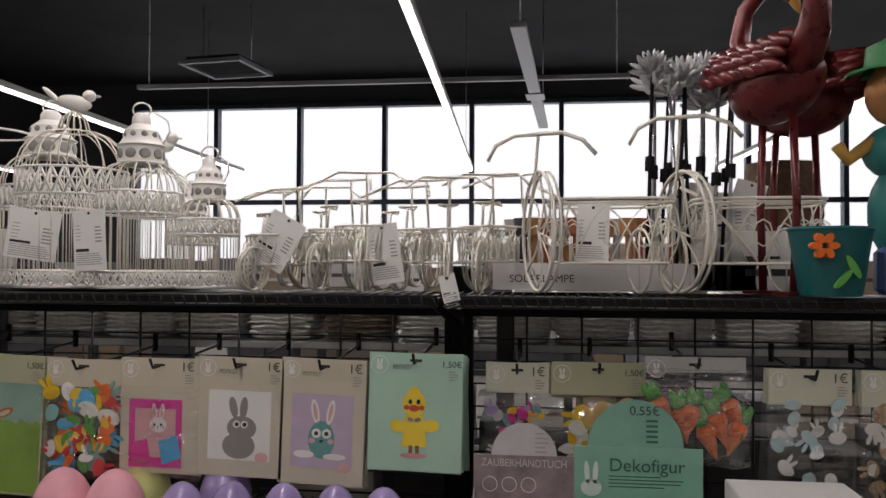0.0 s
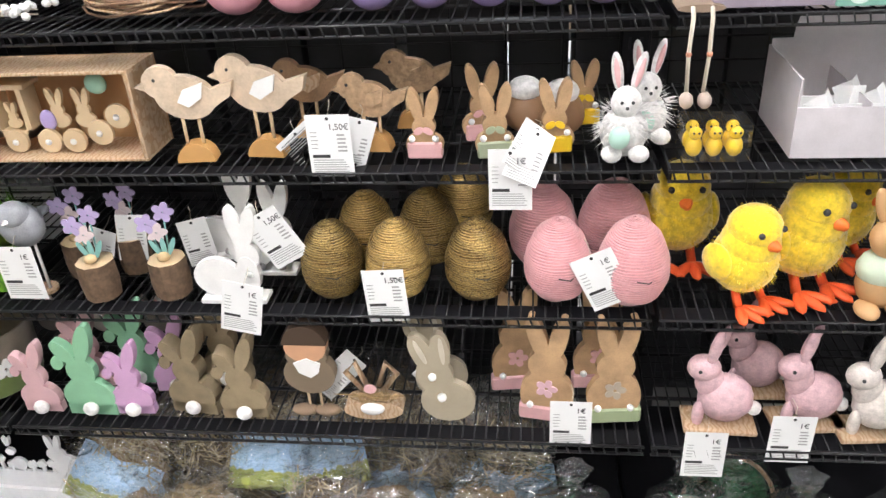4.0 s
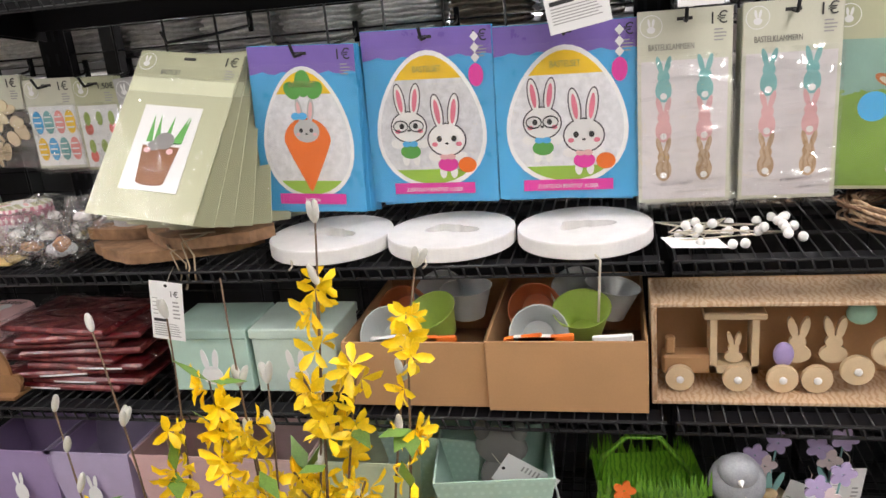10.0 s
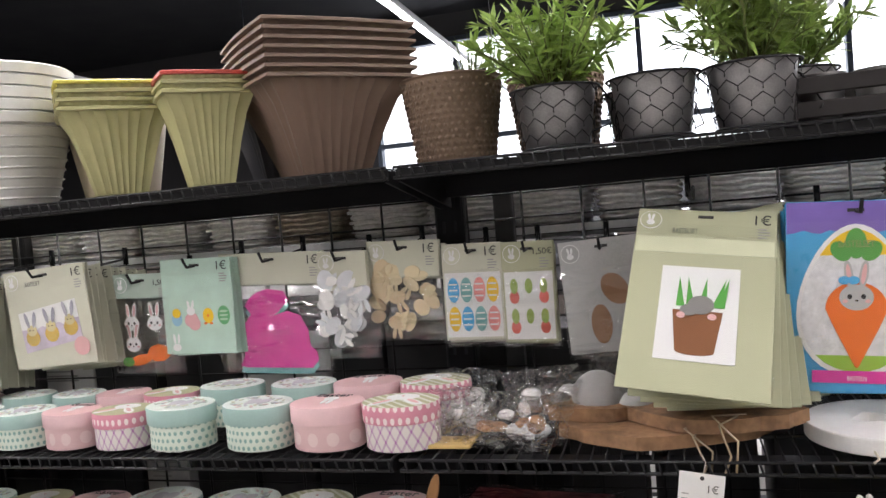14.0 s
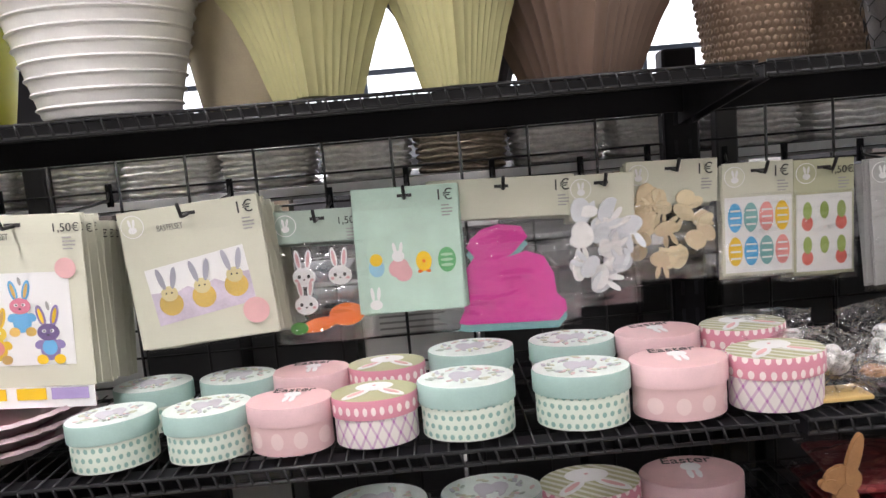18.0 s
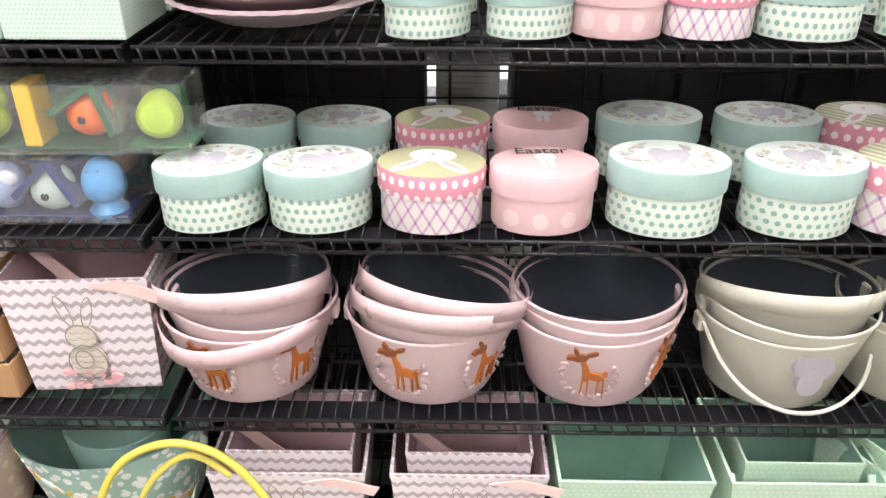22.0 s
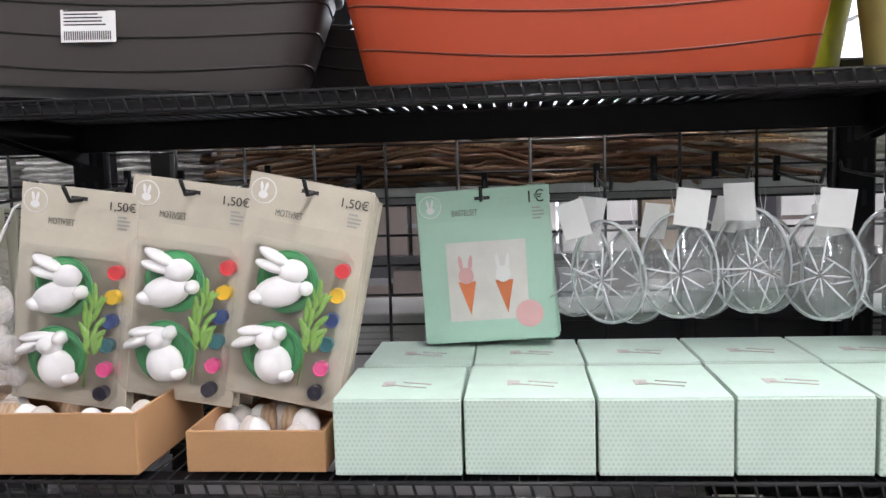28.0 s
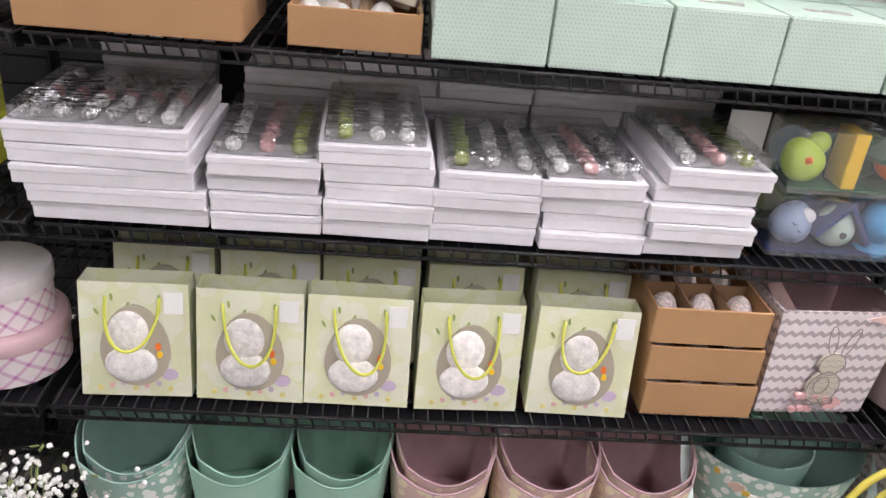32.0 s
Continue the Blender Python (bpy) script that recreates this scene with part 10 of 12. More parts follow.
for i, (x, y, w, h, roll, k) in enumerate((( -1.036, 0.0, 0.15, 0.19, 2, 1), (-0.886, 0.0, 0.17, 0.2, -2, 0), (-0.712 - 0.03, -0.02, 0.15, 0.16, 60, 2), (-0.712 + 0.06, 0.04, 0.16, 0.22, 5, 0), (-0.509, 0.0, 0.17, 0.21, 0, 0), (-0.308, 0.0, 0.19, 0.21, 4, 0), (-1.06, 0.13, 0.17, 0.24, -30, 0), (-0.86, 0.14, 0.17, 0.26, 10, 2), (-0.68, 0.15, 0.19, 0.28, 20, 0), (-0.48, 0.14, 0.2, 0.26, -20, 0), (-0.3, 0.15, 0.17, 0.26, 10, 2), (-1.0, 0.24, 0.17, 0.27, 8, 2), (-0.78, 0.24, 0.19, 0.28, -10, 2), (-0.55, 0.24, 0.18, 0.29, 5, 2))):
    hay_pack(x, y + 0.03, w * 1.1, h * 1.08, roll, k)
for x, y, z, roll, k in ((-1.12, 0.05, 0.13, 24, 0), (-0.9, 0.12, 0.17, -12, 2), (-0.76, 0.1, 0.15, 8, 0), (-0.62, 0.11, 0.15, -18, 0), (-0.42, 0.14, 0.13, 14, 2)):
    hay_pack(x, y + 0.04, 0.19, 0.2, roll, k, Z0 + z, -34)
for i in range(9):
    hay_pack(-1.14 + 0.115 * i, 0.2 + 0.02 * (i % 2), 0.16, (0.27, 0.31, 0.29)[i % 3], rng.uniform(-10, 10), (0, 2, 2, 0)[i % 4], Z0, -8)
GRASSM = material("paper_grass", (0.02, 0.16, 0.05), 0.6, 0.0, 0.7, 60, 1.0, 160)
for px, py in ((-0.13, 0.06), (0.1, 0.08), (0.31, 0.06), (0.52, 0.08), (0.2, 0.2)):
    b = thing("grass_basket", "film wrapped basket of green paper grass", "basket", "green grass baskets", (px, py, Z0), (-12, 0, 0))
    part("grass_heap", Shape().ball(0, 0, 0.1, 0.085, 0.06, 0.09, 20, 12), GRASSM, b)
    g = Shape()
    for q in range(160):
        a, c = rng.uniform(0, 6.28), rng.uniform(0.2, 1.8)
        o = Vector((0.085 * math.cos(a) * math.sin(c), -abs(0.06 * math.sin(a) * math.sin(c)), 0.1 + 0.09 * math.cos(c)))
        e = o + Vector((rng.uniform(-0.03, 0.03), rng.uniform(-0.012, 0.0), rng.uniform(-0.02, 0.03)))
        g.tube([o, (o + e) / 2 + Vector((0, -0.006, 0.004)), e], 0.0009, 3)
    part("grass_strands", g, paint((0.03, 0.24, 0.09), 0.5, vary=0.6), b)
    part("basket_rim", Shape().tube([(0.092 * math.cos(a), -0.03 + 0.03 * math.sin(a), 0.105 + 0.085 * math.sin(a)) for a in (2 * math.pi * q / 30 for q in range(30))], 0.005, 5, True), WOOD, b)
    s = Shape().ball(0, 0, 0.11, 0.105, 0.08, 0.115, 24, 14)
    for j, p in enumerate(s.v):
        n = noise.noise(Vector(p) * 40)
        s.v[j] = (p[0] * (1 + 0.18 * n), p[1] * (1 + 0.18 * n), max(0.0, p[2] * (1 + 0.1 * n)))
    part("film", s, FILM2, b)
    part("film_knot", Shape().lathe([(0.05, 0.2), (0.012, 0.225), (0.035, 0.27), (0.0, 0.265)], 12, flute=(5, 0.2)), FILM2, b)
gy = thing("gypsophila", "bunch of tiny white flowers at the shelf end", "plant", at=(-5.02, -0.04, 0.4))
g, l = Shape(), Shape()
for i in range(2400):
    d = Vector((rng.gauss(0, 0.055), rng.gauss(0, 0.035), abs(rng.gauss(0.27, 0.05))))
    g.ball(d.x, d.y, d.z, 0.0042, 0.0042, 0.0034, 5, 3)
    if i % 4 == 0:
        e = Vector((rng.uniform(-0.02, 0.02), rng.uniform(-0.01, 0.01), rng.uniform(-0.02, 0.01)))
        l.add([d + e, d + e * 1.6 + Vector((0.004, 0, 0.003)), d + e * 2.2, d + e * 1.6 - Vector((0.004, 0, 0.003))], [(0, 1, 2), (0, 2, 3)])
    if i % 12 == 0:
        l.tube([(0, 0, 0), (d.x * 0.6, d.y * 0.6, d.z * 0.6), tuple(d)], 0.0012, 4)
tagged(part("flower_cloud", g, WHITE, gy), kind="stuff")
tagged(part("stem_spray", l, paint((0.16, 0.2, 0.07), 0.7), gy), kind="stuff")
part("pot", Shape().lathe([(0, -0.22), (0.05, -0.22), (0.07, 0.0), (0.066, 0.0), (0, -0.01)], 24), ZINC, gy)


# ---- the top shelf ----
def arc3(p, q, bulge, n=8):
    p, q, b = Vector(p), Vector(q), Vector(bulge)
    return [p.lerp(q, i / n) + b * math.sin(math.pi * i / n) for i in range(n + 1)]


def bird_cage(x, y, r, h, dome, label, bird=False, crown=0.12):
    c = thing("bird_cage", label, "bird cage", "white metal bird cages", (x, y, Z5), (0, 0, rng.uniform(0, 20)))
    n = 30 if r > 0.08 else 22
    part("base_tray", Shape().lathe([(0, 0), (r, 0), (r + 0.002, 0.002), (r + 0.002, 0.006), (0, 0.006)], 32), WHITE_TIN, c)

    def lattice(z0, z1, rr, thick):
        g = Shape()
        for z in (z0, z1):
            g.tube([(rr * math.cos(a), rr * math.sin(a), z) for a in (2 * math.pi * i / 36 for i in range(36))], thick * 1.2, 5, True)
        for i in range(n):
            for s in (-1, 1):
                a, b = 2 * math.pi * i / n, 2 * math.pi * (i + s) / n
                g.tube([(rr * math.cos(a), rr * math.sin(a), z0), (rr * math.cos(b), rr * math.sin(b), z1)], thick, 4)
        return g
    tagged(part("base_band", lattice(0.004, 0.034, r, 0.002), WHITE_TIN, c), kind="stuff")
    g = Shape()
    for i in range(n):
        a = 2 * math.pi * i / n
        g.tube([(r * math.cos(a), r * math.sin(a), 0.03), (r * math.cos(a), r * math.sin(a), h)], 0.0013, 4)
    tagged(part("bars", g, WHITE_WIRE, c), kind="stuff")
    band = 0.22 * h
    tagged(part("lattice_band", lattice(h - band, h, r, 0.0026), WHITE_TIN, c), kind="stuff")
    k = r * (0.3 if bird else 0.52)
    g = Shape()
    for i in range(16):
        a = 2 * math.pi * i / 16
        pts = []
        for q in range(7):
            t = math.pi / 2 * q / 6
            rr = k + (r - k) * math.cos(t)
            pts.append((rr * math.cos(a), rr * math.sin(a), h + dome * math.sin(t)))
        g.tube(pts, 0.0017, 4)
    g.tube([(k * math.cos(a), k * math.sin(a), h + dome) for a in (2 * math.pi * i / 20 for i in range(20))], 0.0022, 5, True)
    tagged(part("dome_wires", g, WHITE_WIRE, c), kind="stuff")
    z = h + dome
    if bird:
        g = Shape()
        for i in range(14):
            a = 2 * math.pi * i / 14
            g.tube([(k * math.cos(a), k * math.sin(a), z), (0.75 * k * math.cos(a), 0.75 * k * math.sin(a), z + 0.028), (0.15 * k * math.cos(a), 0.15 * k * math.sin(a), z + 0.046)], 0.0015, 4)
        tagged(part("upper_dome", g, WHITE_WIRE, c), kind="stuff")
        top = z + 0.044
        part("tin_bird", Shape().ball(0, 0, top + 0.018, 0.036, 0.016, 0.017, m=Matrix.Rotation(0.15, 3, "Y")).ball(0.03, 0, top + 0.034, 0.014, 0.012, 0.013).ball(-0.046, 0, top + 0.034, 0.024, 0.006, 0.006, m=Matrix.Rotation(0.75, 3, "Y")).ball(0.046, 0, top + 0.034, 0.008, 0.003, 0.003), WHITE_TIN, c)
    else:
        u = crown
        part("crown", Shape().lathe([(k, z), (k * 1.08, z + 0.02 * u), (k * 1.02, z + 0.06 * u), (k * 1.02, z + 0.3 * u), (k * 1.1, z + 0.33 * u), (k * 0.96, z + 0.37 * u), (k * 0.82, z + 0.45 * u), (k * 0.78, z + 0.58 * u), (k * 0.6, z + 0.64 * u), (k * 0.44, z + 0.7 * u), (k * 0.42, z + 0.82 * u), (k * 0.26, z + 0.9 * u), (0, z + 0.92 * u)], 26), WHITE_TIN, c)
        g = Shape()
        for i in range(10):
            a = 2 * math.pi * i / 10
            for zz, q in ((0.17, 0.011), (0.51, 0.006)):
                rr = k * (1.025 if zz < 0.4 else 0.81)
                g.ball(rr * math.cos(a), rr * math.sin(a), z + zz * u, 0.0016, q * k / 0.04, q * k / 0.045, 8, 5, Matrix.Rotation(a, 3, "Z"))
        tagged(part("pierced_holes", g, GREY, c), kind="stuff")
        part("ring_handle", Shape().tube([(0.018 * math.cos(a), 0.004 * math.sin(a), z + 0.96 * u + 0.016 * math.sin(a)) for a in (2 * math.pi * i / 16 for i in range(16))], 0.0022, 5, True), WHITE_TIN, c)
        part("bail_handle", Shape().tube([(k * 0.9, 0, z + 0.34 * u), (k * 1.25, 0.004, z + 0.6 * u), (k * 1.15, 0.006, z + 0.8 * u), (k * 0.6, 0.004, z + 0.92 * u)], 0.002, 5), WHITE_TIN, c)
    return c


bird_cage(-0.811, 0.17, 0.11, 0.245, 0.085, "large white domed bird cage with a tin bird on top", True)
bird_cage(-0.93, 0.27, 0.1, 0.22, 0.07, "white bird cage with a pierced crown top")
bird_cage(-0.648, 0.15, 0.085, 0.195, 0.06, "white bird cage with a pierced crown top")
bird_cage(-0.69, 0.31, 0.08, 0.2, 0.06, "white domed bird cage with a tin bird on top", True)
bird_cage(-0.5, 0.15, 0.062, 0.14, 0.04, "small white bird cage with a pierced crown top", crown=0.1)
bird_cage(-0.598, 0.29, 0.055, 0.12, 0.04, "small white bird cage with a pierced crown top", crown=0.085)
bird_cage(-1.12, 0.14, 0.07, 0.205, 0.09, "tall white bird cage with a pierced crown top", crown=0.095)
hang_tag(-0.82, 0.03, Z5 + 0.165, 0.1, 0.1, "", (0, 8, 12))
hang_tag(-0.71, 0.03, Z5 + 0.165, 0.075, 0.12, "", (0, -3, -8))


def bicycle(x, y, s, turn, label):
    b = thing("wire_bicycle", label, "planter", "white wire bicycles", (x, y, Z5), (0, 0, turn))
    for cx, r in ((-0.1 * s, 0.05 * s), (0.1 * s, 0.07 * s)):
        g = Shape()
        for yy in (-0.004, 0.004):
            g.tube([(cx + r * math.cos(a), yy, r + r * math.sin(a)) for a in (2 * math.pi * i / 26 for i in range(26))], 0.0028, 5, True)
        wheel = part("wheel", g, WHITE_WIRE, b)
        for i in range(7):
            a = 2 * math.pi * i / 7
            g = Shape().tube(arc3((cx, 0, r), (cx + r * math.cos(a), 0, r + r * math.sin(a)), (0.012 * s * math.sin(a), 0, -0.012 * s * math.cos(a)), 5), 0.0018, 4)
            part("spoke", g, WHITE_WIRE, wheel)
    g = Shape().tube([(-0.1 * s, 0, 0.05 * s), (-0.06 * s, 0, 0.13 * s), (0.05 * s, 0, 0.14 * s), (0.1 * s, 0, 0.07 * s)], 0.003).tube([(0.1 * s, 0, 0.07 * s), (0.075 * s, 0, 0.2 * s), (0.07 * s, 0, 0.25 * s)], 0.003).tube([(-0.06 * s, 0, 0.13 * s), (-0.05 * s, 0, 0.18 * s)], 0.003)
    part("frame", g, WHITE_WIRE, b)
    part("handlebar", Shape().tube([(-0.03 * s, -0.09 * s, 0.22 * s), (0.04 * s, -0.06 * s, 0.25 * s), (0.07 * s, 0, 0.252 * s), (0.04 * s, 0.06 * s, 0.25 * s), (-0.03 * s, 0.09 * s, 0.22 * s)], 0.003, 6), WHITE_WIRE, b)
    part("saddle", Shape().tube([(-0.09 * s, 0, 0.178 * s), (-0.05 * s, 0.02 * s, 0.182 * s), (-0.01 * s, 0, 0.178 * s), (-0.05 * s, -0.02 * s, 0.182 * s)], 0.0026, 5, True), WHITE_WIRE, b)
    g = Shape()
    for z in (0.06 * s, 0.13 * s):
        g.tube([(0.0 + 0.09 * s * math.cos(a), 0.06 * s * math.sin(a), z) for a in (2 * math.pi * i / 24 for i in range(24))], 0.0026, 5, True)
    for i in range(12):
        a = 2 * math.pi * i / 12
        p = (0.09 * s * math.cos(a), 0.06 * s * math.sin(a))
        q = (0.09 * s * math.cos(a + 0.5), 0.06 * s * math.sin(a + 0.5))
        g.tube(arc3((*p, 0.06 * s), (*q, 0.13 * s), (0, 0, 0.02 * s), 6), 0.0018, 4)
        g.tube([((0.09 * math.cos(a) + 0.014 * math.cos(t)) * s, 0.06 * math.sin(a) * s, (0.095 + 0.018 * math.sin(t)) * s) for t in (k * 0.785 for k in range(8))], 0.0015, 4, True)
    tagged(part("wire_basket", g, WHITE_WIRE, b), kind="stuff")
    g = Shape()
    for i in range(7):
        yy = -0.05 * s + 0.1 * s * i / 6
        g.tube([(-0.08 * s, yy, 0.06 * s), (0.08 * s, yy, 0.06 * s)], 0.0018, 4)
    tagged(part("basket_floor", g, WHITE_WIRE, b), kind="stuff")


for x, y, s, turn in ((-0.34, 0.13, 0.82, 70), (-0.24, 0.2, 0.92, 80), (-0.17, 0.13, 0.95, 98), (-0.08, 0.22, 0.92, 78), (0.0, 0.12, 0.9, 95), (0.07, 0.2, 0.96, 84), (-0.41, 0.28, 0.85, 85), (0.1, 0.31, 1.0, 60), (-0.3, 0.3, 0.9, 100), (-0.13, 0.31, 0.9, 75)):
    bicycle(x, y, s, turn, "cream wire bicycle plant stand on the top shelf")


def tricycle(x, y, tall, label):
    """A wire flower cart: one high front wheel with a handlebar and a long scrolled basket."""
    b = thing("wire_tricycle", label, "planter", "white wire tricycles", (x, y, Z5), (0, 0, -4))
    def hoop(cx, r, lean):
        return [(cx + r * math.cos(a) * math.sin(lean), -r * math.cos(a) * math.cos(lean), r + r * math.sin(a)) for a in (2 * math.pi * i / 30 for i in range(30))]
    wheel = part("wheel", Shape().tube(hoop(0, 0.115, 0.33), 0.0038, 6, True).tube([(p[0] + 0.012, p[1], p[2]) for p in hoop(0, 0.115, 0.33)], 0.003, 5, True), WHITE_WIRE, b)
    for i in range(8):
        a = 2 * math.pi * i / 8
        part("spoke", Shape().tube(arc3((0, 0, 0.115), (0.11 * math.cos(a) * 0.33, -0.11 * math.cos(a) * 0.94, 0.115 + 0.11 * math.sin(a)), (0.01, 0.014 * math.sin(a), -0.014 * math.cos(a)), 5), 0.002, 4), WHITE_WIRE, wheel)
    for q in (0.19, 0.25):
        rear = part("wheel", Shape().tube(hoop(q, 0.06, 0.33), 0.003, 5, True), WHITE_WIRE, b)
        part("spoke", Shape().tube([(q, 0, 0.005), (q, 0, 0.115)], 0.002, 4), WHITE_WIRE, rear)
    part("fork", Shape().tube([(-0.02, 0, 0.115), (-0.006, 0, 0.22), (0, 0, tall)], 0.0035).tube([(0.02, 0, 0.115), (0.004, 0, 0.22)], 0.003), WHITE_WIRE, b)
    part("handlebar", Shape().tube([(-0.095, -0.02, tall - 0.05), (-0.08, -0.02, tall - 0.02), (-0.045, -0.01, tall), (0.045, -0.01, tall + 0.004), (0.085, -0.02, tall - 0.012), (0.11, -0.02, tall - 0.04)], 0.0042, 6), WHITE_WIRE, b)
    part("frame", Shape().tube([(0, 0, 0.2), (0.05, 0, 0.175), (0.14, 0, 0.06), (0.22, 0, 0.06)], 0.0035), WHITE_WIRE, b)
    g = Shape()
    def loop(z, w):
        return [(0.135 + 0.115 * w * math.copysign(abs(math.cos(a)) ** 0.5, math.cos(a)), 0.075 * w * math.copysign(abs(math.sin(a)) ** 0.5, math.sin(a)), z) for a in (2 * math.pi * i / 32 for i in range(32))]
    for z, w in ((0.055, 0.92), (0.165, 1.0), (0.172, 1.02)):
        g.tube(loop(z, w), 0.0028, 5, True)
    low, high = loop(0.055, 0.92), loop(0.165, 1.0)
    for i in range(0, 32, 2):
        g.tube(arc3(low[i], high[(i + 2) % 32], (0, 0, 0.02), 6), 0.0018, 4)
        m = (Vector(low[i]) + Vector(high[i])) / 2
        g.tube([(m.x + 0.016 * math.cos(t), m.y, m.z + 0.024 * math.sin(t)) for t in (k * 0.785 for k in range(8))], 0.0016, 4, True)
    for i in range(8):
        yy = -0.06 + 0.017 * i
        g.tube([(0.03, yy, 0.055), (0.24, yy, 0.055)], 0.0018, 4)
    tagged(part("scrolled_basket", g, WHITE_WIRE, b), kind="stuff")


tricycle(0.172, 0.13, 0.3, "cream wire flower cart with a high front wheel")
tricycle(0.44, 0.14, 0.33, "tall cream wire flower cart with a scrolled basket")
hang_tag(-0.3, 0.04, Z5 + 0.15, 0.075, 0.105, "", (0, 30, 0))
hang_tag(-0.125, 0.05, Z5 + 0.14, 0.06, 0.115, "", (0, -8, 10))
hang_tag(0.275, 0.06, Z5 + 0.18, 0.065, 0.11, "", (0, 2, -25))
hang_tag(0.01, -0.02, Z5 + 0.03, 0.03, 0.05, "", (0, -14, 0))
so = thing("solar_carton", "long white display carton of solar stakes", "carton", at=(0.34, 0.22, Z5))
part("front_wall", Shape().box(-0.26, 0.26, 0, 0.004, 0, 0.055), PAPER, so)
part("back_wall", Shape().box(-0.26, 0.26, 0.15, 0.154, 0, 0.1), PAPER, so)
part("carton_floor", Shape().box(-0.26, 0.26, 0.004, 0.15, 0, 0.004), PAPER, so)
word("SOLARLAMPE", 0.022, INK, so, -0.16, -0.001, 0.016)
for i in range(20):
    x, yy = -0.22 + 0.022 * i, 0.03 + 0.09 * rng.random()
    part("solar_lamp", Shape().lathe([(0.008, 0.0), (0.008, 0.11), (0.02, 0.115), (0.022, 0.15), (0.0, 0.152)], 10, x=x, y=yy), rng.choice([paint((0.05, 0.05, 0.06), 0.4), paint((0.4, 0.12, 0.05), 0.5), paint((0.5, 0.25, 0.1), 0.5), paint((0.45, 0.45, 0.45), 0.4)]), so)
for k in range(12):
    st = thing("glass_flower_stake", "garden stake with a clear plastic flower head", "garden stake", "clear flower stakes", (0.39 + 0.014 * k, 0.2 + 0.05 * rng.random(), Z5 + 0.005), (rng.uniform(-3, 3), rng.uniform(-4, 4), 0))
    h = rng.uniform(0.35, 0.43)
    part("rod", Shape().tube([(0, 0, 0.0), (0, 0, h)], 0.004), STEEL if k % 2 else BLACK, st)
    part("collar", Shape().lathe([(0.01, h * 0.55), (0.01, h * 0.62)], 10), BLACK, st)
    g = Shape()
    for q in range(26):
        a, t = q * 2.4, 0.2 + 1.3 * (q / 26)
        m = Matrix.Rotation(a, 3, "Z") @ Matrix.Rotation(t, 3, "Y")
        o = m @ Vector((0, 0, 0.03))
        g.ball(o.x, o.y, h + o.z, 0.006, 0.004, 0.024, 6, 4, m)
    part("petals", g, paint((0.66, 0.68, 0.7), 0.2) if k % 3 else STEEL, st)
st = thing("stake_carton", "plain white carton holding garden stakes", "carton", at=(0.6, 0.22, Z5))
part("carton_body", Shape().box(-0.12, 0.14, 0, 0.14, 0, 0.12, 0.002), PAPER, st)
part("print", bars(Shape(), -0.02, 0.08, 0.07, 2, 0.025, -0.001, 0.014), INK, st)
for k in range(4):
    hang_tag(0.45 + 0.05 * k, 0.19, Z5 + 0.24 + 0.02 * (k % 2), 0.06, 0.1, "", (0, rng.uniform(-20, 20), rng.uniform(-20, 20)))
FLAM = material("red_lacquer", (0.12, 0.011, 0.012), 0.3, 0.2, 0.5, 40, 0.5, 120)


def flamingo(s):
    g = Shape().ball(0, 0, 0.37 * s, 0.1 * s, 0.06 * s, 0.07 * s, 22, 12, Matrix.Rotation(-0.15, 3, "Y")).ball(-0.09 * s, 0, 0.39 * s, 0.05 * s, 0.03 * s, 0.03 * s)
    g.tube([(0.06 * s, -0.01, 0.38 * s), (0.105 * s, -0.02, 0.44 * s), (0.115 * s, -0.02, 0.51 * s), (0.105 * s, -0.02, 0.57 * s), (0.07 * s, -0.02, 0.61 * s), (0.03 * s, -0.02, 0.605 * s), (0.01 * s, -0.02, 0.58 * s)], [0.035 * s, 0.026 * s, 0.02 * s, 0.018 * s, 0.018 * s, 0.02 * s, 0.012 * s], 10)
    for k in (-0.03, 0.04):
        g.tube([(k * s, 0, 0.31 * s), (k * s * 1.2, 0, 0.15 * s), (k * s, 0, 0.0)], 0.007 * s, 8)
        g.box(k * s - 0.02, k * s + 0.02, -0.03, 0.02, 0, 0.006)
    f = Shape()
    for row in range(7):
        for i in range(9):
            x, a = (-0.1 + 0.026 * row) * s, -1.4 + 0.35 * i
            yy, zz = 0.064 * s * math.sin(a), 0.375 * s + 0.07 * s * math.cos(a)
            f.ball(x, yy, zz, 0.028 * s, 0.008, 0.012, 8, 5, Matrix.Rotation(0.35, 3, "Y"))
    return [(g, FLAM), (f, FLAM), (Shape().lathe([(0.012 * s, 0), (0.008 * s, 0.02 * s), (0, 0.04 * s)], 10).turn(pose(0.012 * s, -0.02, 0.583 * s, 0, 200, 0)), paint((0.5, 0.25, 0.05), 0.4))]


